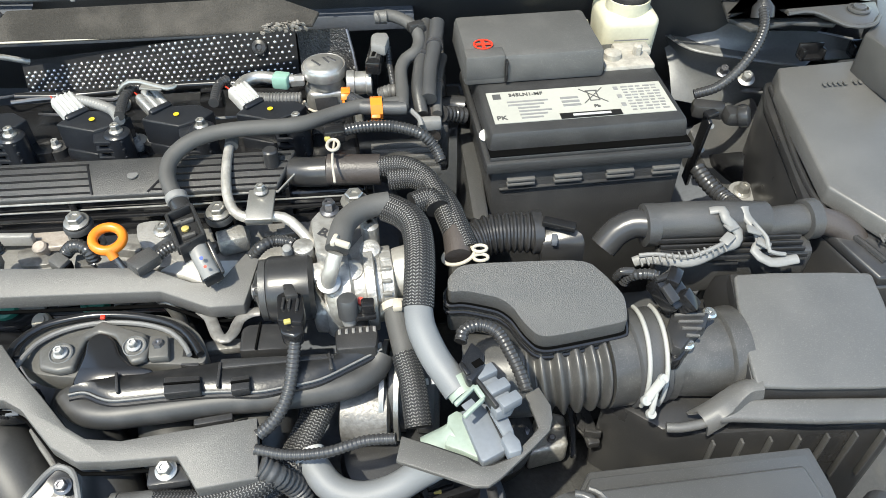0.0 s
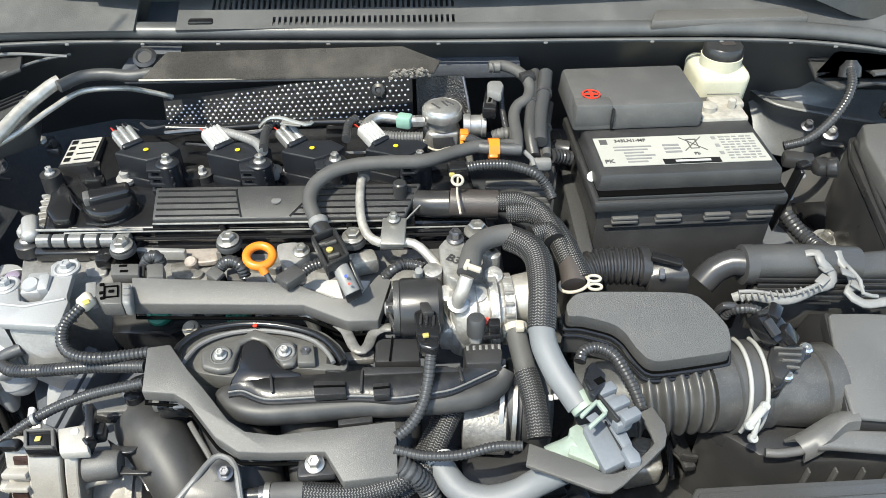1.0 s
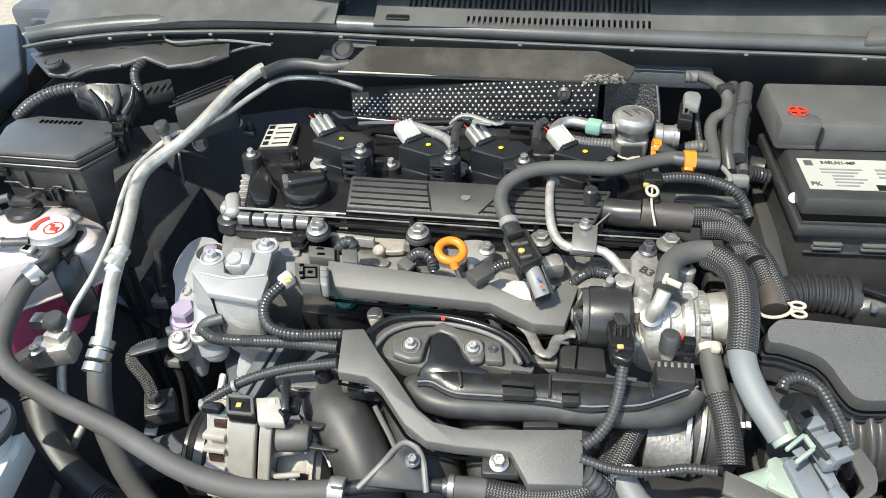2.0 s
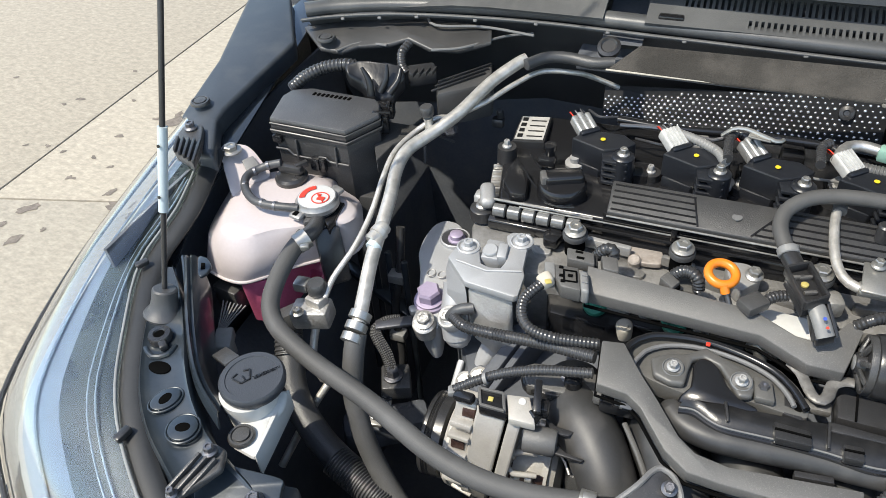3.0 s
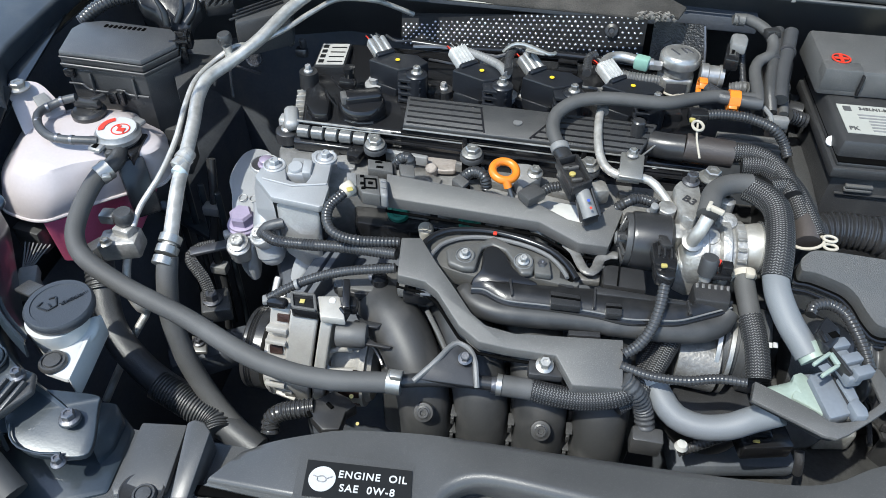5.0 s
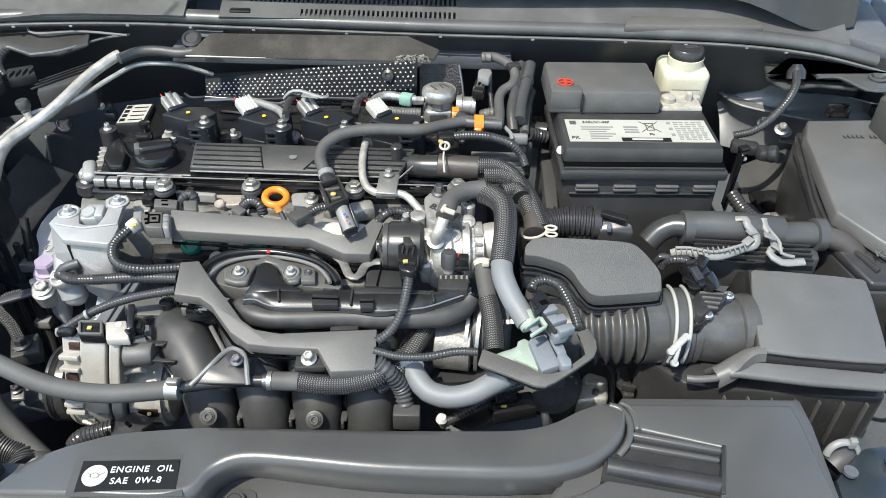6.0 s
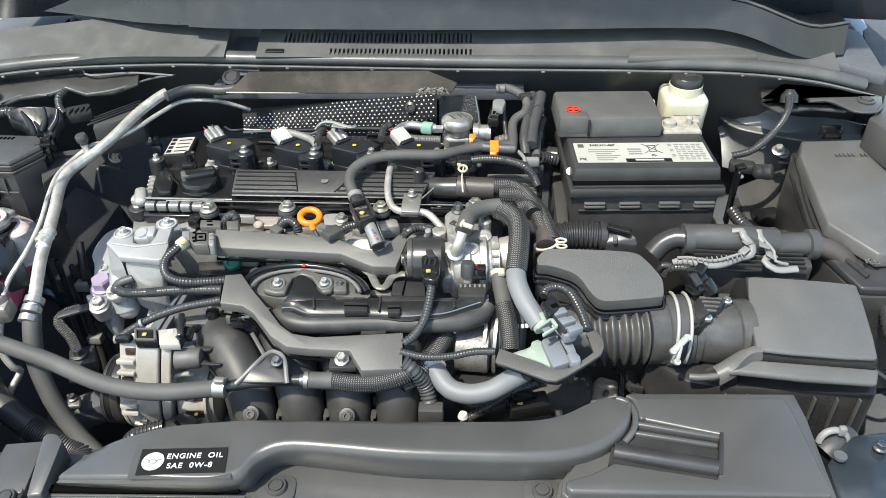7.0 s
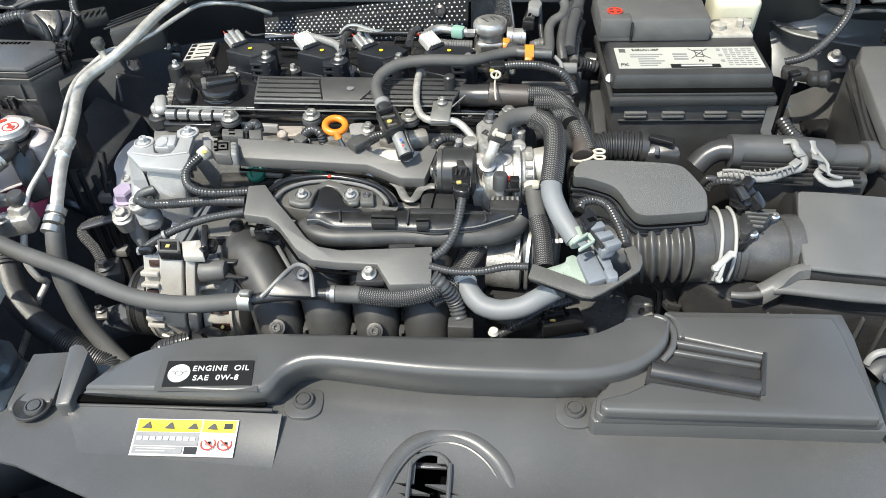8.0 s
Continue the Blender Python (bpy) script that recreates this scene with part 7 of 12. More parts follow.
part("overflow_hose", tube([(-0.736, 0.552, 0.882), (-0.753, 0.547, 0.884), (-0.772, 0.545, 0.884), (-0.791, 0.548, 0.884), (-0.809, 0.56, 0.884), (-0.822, 0.576, 0.884), (-0.826, 0.591, 0.884), (-0.819, 0.605, 0.884), (-0.807, 0.611, 0.888), (-0.793, 0.615, 0.891)], 0.0066, 16), RUBBER, cr, "black ribbed overflow hose")
for q in [(-0.742, 0.551, 0.882), (-0.762, 0.546, 0.884), (-0.779, 0.546, 0.884), (-0.817, 0.57, 0.884), (-0.822, 0.599, 0.884), (-0.809, 0.609, 0.888)]:
    part("hose_band", lathe([(0.005, -0.0016), (0.0056, -0.0016), (0.0056, 0.0016), (0.005, 0.0016)], q, (1, 0.05, 0) if q[1] < 0.575 else (0.8, 0.5, 0.1), 18), DARKSTEEL, cr)
part("neck_bracket", prism([(-0.716, 0.561, 0.872), (-0.713, 0.587, 0.872), (-0.697, 0.589, 0.872), (-0.693, 0.555, 0.872), (-0.696, 0.544, 0.872)], 0.02, 0.002), GLOSS, cr, "black bracket beside the cap")
part("drain_channel", obox((-0.706, 0.553, 0.862), (-0.688, 0.532, 0.80), 0.03, 0.02, 0.004), SATIN, cr)
part("neck_elbow_block", box((-0.718, 0.552, 0.866), (0.024, 0.02, 0.02), 0.004, 30), PLASTIC, cr)

# ---- washer filler ----
wf = thing("washer_filler", (-0.66, 0.34, 0.78), "slate grey washer fluid cap on a white filler neck", "filler neck")
wx, wy = (-0.667, 0.337)
part("neck", lathe([(0.024, -0.05), (0.025, -0.02), (0.027, -0.006), (0.027, 0.0)], (wx - 0.003, wy - 0.006, 0.852), n=36), WHITE, wf, "white plastic filler neck")
part("ear", prism([(-0.687, 0.314, 0.84), (-0.642, 0.351, 0.84), (-0.637, 0.334, 0.835), (-0.641, 0.312, 0.835), (-0.634, 0.277, 0.835), (-0.662, 0.282, 0.835), (-0.669, 0.305, 0.835)], 0.008, 0.004, 2), WHITE, wf)
part("ear_rib", prism([(-0.647, 0.346, 0.836), (-0.643, 0.354, 0.836), (-0.637, 0.309, 0.836), (-0.633, 0.278, 0.836), (-0.636, 0.279, 0.836)], 0.03, 0.003), WHITE, wf)
clip_pin(wf, (-0.656, 0.292, 0.836), 0.0125)
CAPGREY = mat("slate_cap_plastic", (0.042, 0.046, 0.053), 0.4, grain=0.3, scale=700, vary=0.1)
wc = part("cap", lathe([(0.03, -0.004), (0.031, 0.0), (0.031, 0.004), (0.029, 0.0065), (0.0245, 0.0065), (0.024, 0.0055), (0, 0.0055)], (wx, wy, 0.858), n=44), CAPGREY, wf, "slate grey cap with washer symbol")
part("hinge_strap", obox((-0.695, 0.348, 0.862), (-0.723, 0.362, 0.85), 0.016, 0.004, 0.001), PLASTIC, wf)
sy = pose(0, 0, 0, 0, 0, 55)
for a, b in (((-0.012, 0.008), (-0.006, -0.006)), ((-0.006, -0.006), (0.006, -0.006)), ((0.006, -0.006), (0.012, 0.008)), ((-0.012, 0.008), (-0.004, 0.011)), ((0.012, 0.008), (0.004, 0.011)), ((0, -0.004), (0, 0.004))):
    pa_ = Vector((wx - 0.006, wy - 0.004, 0.8642)) + sy @ Vector((*a, 0)) * 0.75
    pb_ = Vector((wx - 0.006, wy - 0.004, 0.8642)) + sy @ Vector((*b, 0)) * 0.75
    part("washer_mark", obox(pa_, pb_, 0.0016, 0.001, 0.0002), LABELBLACK, wc)
words(wf, "WASHER", (wx + 0.009, wy + 0.007, 0.8642), 0.0052, LABELBLACK, pose(0, 0, 0, 0, 0, -130), "moulded_word")
words(wf, "FLUID ONLY", (wx + 0.013, wy + 0.011, 0.8642), 0.0036, LABELBLACK, pose(0, 0, 0, 0, 0, -130), "moulded_word")
part("white_clip", joined(box((-0.765, 0.41, 0.8), (0.02, 0.03, 0.014), 0.003, 25), box((-0.766, 0.405, 0.79), (0.026, 0.016, 0.02), 0.002, 20)), CLIPGREY, wf)

# ---- prop rod ----
rod = thing("hood_prop_rod", (-0.797, 0.377, 0.86), "thin black hood prop rod with pale grip sleeve", "rod")
foot = Vector((-0.794, 0.383, 0.878))
rdir = Vector((0.012, 0.30, 0.66)).normalized()
band = Vector((-0.78, 0.43, 1.016))
rdir = (band - foot).normalized()
part("rod", tube([foot, foot + rdir * 0.3, foot + rdir * 0.78], 0.0036, 12, 0.02), SATIN, rod)
s0, s1 = (Vector((-0.796, 0.43, 0.965)) - foot).length, (Vector((-0.785, 0.45, 1.047)) - foot).length
part("grip_sleeve", tube([foot + rdir * s0, foot + rdir * s1], 0.0062, 14), PALEBLUE, rod, "pale blue grey grip sleeve")
for s in (0.2, 0.8):
    part("dot", lathe([(0.0016, 0), (0.0016, 0.0008), (0, 0.0008)], foot + rdir * (s0 + (s1 - s0) * s) + Vector((0.0005, -0.0058, 0.0015)), (0, -1, 0.3), 10), LABELBLACK, rod)
part("boot", lathe([(0.02, -0.012), (0.021, -0.009), (0.019, -0.006), (0.0145, -0.001), (0.0128, 0.008), (0.0122, 0.018), (0.0105, 0.0195), (0.005, 0.0195)], foot - rdir * 0.004, rdir, 28), RUBBER, rod)

# ---- headlight ----
hl = thing("headlight", (-0.9, 0.25, 0.75), "clear glass headlight with dark housing", "headlight")
inner = [(-0.89, 0.596, 0.905), (-0.88, 0.556, 0.895), (-0.865, 0.499, 0.888), (-0.864, 0.443, 0.878), (-0.851, 0.402, 0.874), (-0.823, 0.349, 0.868), (-0.793, 0.297, 0.862), (-0.767, 0.264, 0.858), (-0.735, 0.233, 0.852), (-0.687, 0.196, 0.845), (-0.636, 0.165, 0.835)]
outer = [(-0.955, 0.65, 0.9), (-0.96, 0.583, 0.885), (-0.964, 0.524, 0.87), (-0.966, 0.466, 0.855), (-0.961, 0.404, 0.842), (-0.952, 0.341, 0.828), (-0.941, 0.288, 0.815), (-0.93, 0.256, 0.805), (-0.908, 0.227, 0.795), (-0.884, 0.204, 0.782), (-0.851, 0.175, 0.765), (-0.807, 0.149, 0.745), (-0.732, 0.125, 0.73)]
isp, osp = spline(inner, 0.02), spline(outer, 0.02)


def even(line, n):
    d = [0.0]
    for a, b in zip(line, line[1:]):
        d.append(d[-1] + (b - a).length)
    out = []
    for k in range(n):
        s = d[-1] * k / (n - 1)
        i = max(j for j in range(len(d)) if d[j] <= s + 1e-9)
        i = min(i, len(line) - 2)
        out.append(line[i].lerp(line[i + 1], (s - d[i]) / max(1e-9, d[i + 1] - d[i])))
    return out


ni = 28
ii, oo = even(isp, ni), even(osp, ni)
rows, back = [], []
for a, b in zip(ii, oo):
    row, brow = [], []
    for t, h in ((0, 0), (0.15, 0.012), (0.35, 0.022), (0.55, 0.026), (0.75, 0.022), (0.9, 0.01), (1.0, -0.006), (1.02, -0.05), (1.0, -0.14)):
        p = a.lerp(b, min(t, 1.0)) + Vector((0, 0, h * min(1.0, (b - a).length / 0.1)))
        if t > 1:
            p += Vector((-0.004, -0.002, 0))
        row.append(p)
        brow.append(p + Vector((0.012, 0.006, -0.022 if t < 1 else -0.01)))
    rows.append(row)
    back.append(brow)
lens = part("lens", thick(loft(rows), 0.003), LENS, hl, "clear lens reflecting the sky", 60)
lens.visible_shadow = False
HOUSING = mat("dark_lamp_housing", (0.022, 0.028, 0.026), 0.25, 0.1, vary=0.3, stain=30)
# lamp bands carry the sky's reflection in the lens as colour
SKYTONE = mat("sky_toned_lamp_band", (0.13, 0.17, 0.22), 0.45, 0.2, vary=0.06)
BEZEL = mat("sky_toned_lamp_bezel", (0.055, 0.075, 0.105), 0.5, 0.0, vary=0.12, stain=20)
SEAL = mat("dull_black_seal", (0.016, 0.017, 0.018), 0.55, vary=0.2, stain=40)
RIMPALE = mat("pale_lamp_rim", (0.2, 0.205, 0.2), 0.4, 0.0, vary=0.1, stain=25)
part("housing", thick(loft([r[:4] for r in back]), 0.003), HOUSING, hl, "dark lamp housing", 60)
part("bezel", thick(loft([r[3:6] for r in back]), 0.003), BEZEL, hl, "lamp bezel, its blue put in for reflected sky", 60)
part("reflector", thick(loft([[p + Vector((-0.002, -0.001, 0.004)) for p in r[4:6]] for r in back[2:]]), 0.002), SKYTONE, hl, "blue grey band, sky reflection put into its colour", 60)
part("outer_rim", thick(loft([r[5:] for r in back]), 0.003), RIMPALE, hl, "outer rim, its pale tone put in for reflected sky", 60)
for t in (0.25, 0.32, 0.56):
    part("housing_crease", sweep([a.lerp(b, t) + Vector((0.010, 0.005, -0.002)) for a, b in zip(ii[3:-2], oo[3:-2])], 0.0009, 8), SKYTONE, hl)
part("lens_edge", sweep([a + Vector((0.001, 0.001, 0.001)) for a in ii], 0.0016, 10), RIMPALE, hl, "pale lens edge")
part("edge_line", sweep([b + Vector((-0.003, -0.002, -0.004)) for b in oo], 0.003, 8), SATIN, hl)
# black gasket strip beside the lens
gas = [p + Vector((0.0125, 0.007, -0.006)) for p in ii]
part("gasket", sweep(gas, 0.0125, 14, flat=0.45), SEAL, hl, "flat black rubber seal")
part("tab", box((-0.744, 0.248, 0.859), (0.008, 0.016, 0.007), 0.002, -10), SATIN, hl)
part("tab", box((-0.851, 0.421, 0.881), (0.008, 0.014, 0.006), 0.002, -30), SATIN, hl)

# ---- left support rail ----
sp = thing("headlamp_support", (-0.72, 0.3, 0.8), "dark slate steel rail with punched holes", "rail")
left_e = [(-0.824, 0.426, 0.882), (-0.819, 0.4, 0.878), (-0.809, 0.373, 0.874), (-0.794, 0.342, 0.87), (-0.775, 0.31, 0.866), (-0.754, 0.282, 0.862), (-0.729, 0.258, 0.857), (-0.701, 0.239, 0.852), (-0.68, 0.226, 0.846), (-0.66, 0.215, 0.84)]
right_e = [(-0.817, 0.428, 0.882), (-0.795, 0.409, 0.878), (-0.774, 0.386, 0.874), (-0.752, 0.357, 0.87), (-0.73, 0.327, 0.866), (-0.705, 0.3, 0.862), (-0.677, 0.278, 0.857), (-0.647, 0.262, 0.852), (-0.627, 0.255, 0.846), (-0.614, 0.25, 0.84)]
le, re_ = even(spline(left_e, 0.01), 30), even(spline(right_e, 0.01), 30)
rows = []
for a, b in zip(le, re_):
    w_ = (b - a)
    rows.append([a + Vector((-0.004, 0, -0.03)), a + Vector((0, 0, -0.004)), a + w_ * 0.06, a + w_ * 0.14 + Vector((0, 0, -0.003)), a + w_ * 0.5 + Vector((0, 0, -0.003)), a + w_ * 0.86 + Vector((0, 0, -0.003)), b - w_ * 0.06, b + Vector((0, 0, -0.004)), b + Vector((0.004, 0, -0.05))])
part("rail", thick(loft(rows), 0.003), BODY, sp, smooth=50)
def oval(at, rx, ry, turn, h, drop=0.002):
    """A low oval boss with its rim."""
    m = pose(at[0], at[1], at[2], 0, 0, turn)
    return prism([m @ Vector((rx * math.cos(a), ry * math.sin(a), h)) for a in (math.tau * k / 22 for k in range(22))], h + drop, min(0.0012, h * 0.45), 2)


# rail holes are solid black ovals, their shade put into the colour
for q, rx, ry, turn in zip([(-0.73, 0.291, 0.86), (-0.697, 0.271, 0.858)], (0.0145, 0.0135), (0.0105, 0.0135), (60, 0)):
    part("raised_boss", oval(q, rx, ry, turn, 0.0022), BODY, sp)
    part("boss_rim", sweep([Vector(q) + pose(0, 0, 0, 0, 0, turn) @ Vector((rx * 1.12 * math.cos(a), ry * 1.12 * math.sin(a), -0.0002)) for a in (math.tau * k / 30 for k in range(30))], 0.0011, 8, closed=True), BODY, sp)
    part("hole", oval((q[0], q[1], q[2] + 0.0004), 0.007, 0.005, turn + 20, 0.0021), VOID, sp)
q = Vector((-0.776, 0.348, 0.869))
part("catch", joined(lathe([(0.0048, 0.004), (0.006, 0.0055), (0.0105, 0.005), (0.0115, 0.003), (0.0115, -0.002)], q, n=26), box(q + Vector((0.009, -0.008, 0.001)), (0.014, 0.008, 0.007), 0.002, -40)), SATIN, sp, "black twist catch")
part("catch_hole", lathe([(0.0049, 0), (0.0049, 0.0042), (0, 0.0042)], q, n=20), VOID, sp)
part("catch_rim", sweep(spline([(-0.784, 0.333, 0.866), (-0.77, 0.326, 0.866), (-0.758, 0.333, 0.866), (-0.757, 0.345, 0.866)], 0.006), 0.0026, 8), BODY, sp)
part("hole", oval((-0.757, 0.319, 0.862), 0.012, 0.007, 0, 0.0022), VOID, sp)
part("rail_bead", sweep(spline([(-0.817, 0.446, 0.878), (-0.8, 0.425, 0.875), (-0.783, 0.403, 0.872), (-0.763, 0.378, 0.869), (-0.739, 0.346, 0.866), (-0.725, 0.329, 0.864)], 0.01), 0.003, 8), BODY, sp)
part("side_tab", prism(rounded([(-0.789, 0.439, 0.894), (-0.777, 0.439, 0.894), (-0.765, 0.43, 0.894), (-0.763, 0.418, 0.894), (-0.768, 0.41, 0.894)], 2), 0.004, 0.001), BODY, sp, "small pressed tab with a hole")
part("tab_hole", prism([(-0.777, 0.429, 0.895), (-0.773, 0.43, 0.895), (-0.768, 0.423, 0.895), (-0.772, 0.421, 0.895)], 0.001, 0), VOID, sp)
fla = [(-0.806, 0.437, 0.888), (-0.77, 0.384, 0.88), (-0.736, 0.34, 0.872), (-0.708, 0.312, 0.866), (-0.674, 0.29, 0.86), (-0.645, 0.278, 0.856), (-0.62, 0.271, 0.85), (-0.594, 0.267, 0.846)]
flb = [(-0.796, 0.446, 0.886), (-0.771, 0.408, 0.872), (-0.742, 0.365, 0.86), (-0.716, 0.335, 0.852), (-0.689, 0.316, 0.846), (-0.66, 0.304, 0.84), (-0.635, 0.296, 0.836), (-0.608, 0.29, 0.832)]
fla, flb = fla[:5], flb[:5]
rows = [[a + (b - a) * u + Vector((0, 0, h)) for u, h in ((-0.25, -0.012), (0.0, 0.0), (0.2, 0.003), (0.35, -0.001), (0.55, 0.002), (0.8, 0.0), (1.0, -0.004), (1.1, -0.05))] for a, b in zip(strung(fla, 4), strung(flb, 4))]
part("inner_flange", thick(loft(rows), 0.002), BODY, sp, "ridged inner flange", 40)
part("bracket_foot", prism([(-0.666, 0.251, 0.865), (-0.658, 0.265, 0.865), (-0.644, 0.262, 0.865), (-0.637, 0.245, 0.865), (-0.651, 0.223, 0.865), (-0.664, 0.21, 0.855), (-0.673, 0.214, 0.855), (-0.671, 0.231, 0.86)], 0.008, 0.003), PLASTIC, sp, "black ribbed plastic bracket")
for k in range(3):
    part("bracket_rib", obox(Vector((-0.653, 0.25, 0.868)) + Vector((0.008 * k - 0.008, 0, 0)), Vector((-0.665, 0.216, 0.858)) + Vector((0.008 * k - 0.008, 0, 0)), 0.003, 0.005, 0.001), PLASTIC, sp)
bolt(sp, (-0.654, 0.254, 0.868), 0.0065, material=DARKSTEEL)
bolt(sp, (-0.665, 0.213, 0.86), 0.005, material=DARKSTEEL)
# front corner plate
cpl = rounded([(-0.662, 0.23, 0.842), (-0.658, 0.238, 0.845), (-0.651, 0.257, 0.848), (-0.63, 0.26, 0.846), (-0.595, 0.266, 0.84), (-0.595, 0.259, 0.838), (-0.583, 0.226, 0.832), (-0.584, 0.212, 0.83), (-0.628, 0.206, 0.83), (-0.644, 0.211, 0.834), (-0.656, 0.22, 0.838)], 2, 0.22)
part("corner_plate", prism(cpl, 0.006, 0.0022, 3), BODY, sp, "dark slate pressed corner plate", 50)
part("plate_bead", sweep(spline([(-0.653, 0.224, 0.843), (-0.649, 0.215, 0.84), (-0.638, 0.208, 0.837), (-0.62, 0.207, 0.835), (-0.603, 0.21, 0.835)], 0.006), 0.0011, 8), BODY, sp)
part("corner_drop", prism([(-0.599, 0.264, 0.832), (-0.59, 0.272, 0.82), (-0.583, 0.263, 0.81), (-0.581, 0.238, 0.805), (-0.587, 0.222, 0.805), (-0.588, 0.224, 0.82)], 0.09, 0.004), BODY, sp, "folded side of the plate")
part("corner_side", prism([(-0.69, 0.28, 0.80), (-0.6, 0.28, 0.80), (-0.572, 0.26, 0.80), (-0.568, 0.2, 0.80), (-0.63, 0.17, 0.80), (-0.70, 0.2, 0.80)], 0.14, 0.005), BODY, sp)
part("bolt_dimple", lathe([(0.0095, -0.001), (0.009, 0.0006), (0.008, 0.001), (0.0, 0.0006)], (-0.608, 0.238, 0.842), (0, 0, 1), 28), BODY, sp)
bolt(sp, (-0.608, 0.238, 0.842), 0.0085, material=DARKSTEEL)
bolt(sp, (-0.603, 0.204, 0.83), 0.006, material=DARKSTEEL)

# ---- left wing ledge ----
LEDGE = mat("matt_slate_ledge_paint", (0.042, 0.05, 0.06), 0.45, 0.1, grain=0.06, scale=400, vary=0.1, dirt=(0.14, 0.14, 0.13), dirt_amount=0.2)
part("wing_ledge", prism([(-1.019, 0.923, 0.95), (-0.956, 0.941, 0.95), (-0.883, 0.823, 0.938), (-0.892, 0.725, 0.928), (-0.893, 0.659, 0.925), (-0.893, 0.64, 0.922), (-0.856, 0.575, 0.915), (-0.881, 0.574, 0.915), (-0.911, 0.615, 0.92), (-0.945, 0.634, 0.92), (-0.952, 0.671, 0.925), (-0.966, 0.757, 0.935)], 0.03, 0.006, 3), LEDGE, car, "slate painted wing ledge")
part("wing_ledge", prism([mirror_x(p) for p in [(-1.019, 0.923, 0.95), (-0.956, 0.941, 0.95), (-0.883, 0.823, 0.938), (-0.892, 0.725, 0.928), (-0.893, 0.659, 0.925), (-0.893, 0.64, 0.922), (-0.856, 0.575, 0.915), (-0.881, 0.574, 0.915), (-0.911, 0.615, 0.92), (-0.945, 0.634, 0.92), (-0.952, 0.671, 0.925), (-0.966, 0.757, 0.935)]], 0.03, 0.006, 3), LEDGE, car, "slate painted wing ledge")
clip_pin(car, (-0.925, 0.655, 0.93), 0.0125)
part("wing_bracket", prism([(-0.917, 0.615, 0.928), (-0.893, 0.614, 0.928), (-0.872, 0.579, 0.928), (-0.854, 0.539, 0.928), (-0.87, 0.546, 0.928), (-0.892, 0.554, 0.928), (-0.914, 0.592, 0.928)], 0.012, 0.003), PLASTIC, car, "ribbed black bracket")
for k in range(5):
    part("bracket_rib", obox(Vector((-0.904, 0.579, 0.93)).lerp(Vector((-0.873, 0.58, 0.93)), k / 4), Vector((-0.89, 0.554, 0.93)).lerp(Vector((-0.854, 0.54, 0.93)), k / 4), 0.0035, 0.006, 0.001), SATIN, car)
bolt(car, (-0.902, 0.602, 0.929), 0.008, material=DARKSTEEL)
# side cover below the cowl
part("cowl_side_cover", prism([(-0.864, 0.824, 0.962), (-0.831, 0.844, 0.962), (-0.778, 0.875, 0.962), (-0.692, 0.89, 0.962), (-0.615, 0.883, 0.962), (-0.602, 0.842, 0.962), (-0.645, 0.835, 0.95), (-0.681, 0.826, 0.95), (-0.716, 0.838, 0.955), (-0.738, 0.825, 0.95), (-0.778, 0.811, 0.95), (-0.793, 0.794, 0.948), (-0.823, 0.79, 0.952)], 0.006, 0.002), PLASTIC, car, "black cowl side cover")
clip_pin(car, (-0.817, 0.8, 0.96), 0.0125)


# ---- engine mount ----
SLIM = 1.0
ALULIGHT = mat("machined_aluminium", (0.42, 0.412, 0.392), 0.42, 0.6, grain=0.8, scale=260, vary=0.2, stain=50, dirt=(0.2, 0.185, 0.165), dirt_amount=0.5)
MOUNT = mat("pale_grey_die_casting", (0.36, 0.365, 0.37), 0.5, 0.3, grain=0.2, scale=700, vary=0.06, dirt=(0.3, 0.29, 0.28), dirt_amount=0.25)
em = thing("engine_mount", (-0.53, 0.55, 0.75), "pale cast aluminium engine mount bracket", "mount")
part("bracket", prism([(-0.544, 0.524, 0.884), (-0.542, 0.539, 0.884), (-0.533, 0.55, 0.884), (-0.518, 0.546, 0.884), (-0.509, 0.525, 0.884), (-0.499, 0.522, 0.884), (-0.488, 0.524, 0.884), (-0.486, 0.534, 0.884), (-0.489, 0.553, 0.884), (-0.497, 0.573, 0.884), (-0.493, 0.58, 0.884), (-0.474, 0.584, 0.884), (-0.471, 0.563, 0.884), (-0.466, 0.529, 0.884), (-0.462, 0.521, 0.884), (-0.46, 0.492, 0.884), (-0.464, 0.489, 0.884), (-0.516, 0.495, 0.884)], 0.008, 0.0014, 2), MOUNT, em, "flat die cast bracket with two lugs", 30)
part("bracket_fold", sweep([Vector(v) for v in [(-0.534, 0.521, 0.885), (-0.5, 0.515, 0.885), (-0.466, 0.524, 0.885)]], 0.0011, 8), MOUNT, em)
part("bracket_flank", prism([(-0.547, 0.53, 0.876), (-0.518, 0.501, 0.876), (-0.515, 0.498, 0.862), (-0.543, 0.512, 0.85), (-0.55, 0.53, 0.862)], 0.04, 0.004, 2), MOUNT, em, "", 40)
part("bracket_front", prism([(-0.516, 0.502, 0.874), (-0.465, 0.497, 0.874), (-0.468, 0.491, 0.84), (-0.487, 0.488, 0.845), (-0.509, 0.494, 0.855)], 0.05, 0.004, 2), ALUDULL, em)
for q in ((-0.529, 0.545, 0.884), (-0.479, 0.568, 0.884)):
    part("lug_seat", lathe([(0.0125, -0.002), (0.0125, 0.0012), (0.011, 0.002), (0.0095, 0.0005)], q, n=26), MOUNT, em)
    bolt(em, q, 0.0078, material=MOUNT)
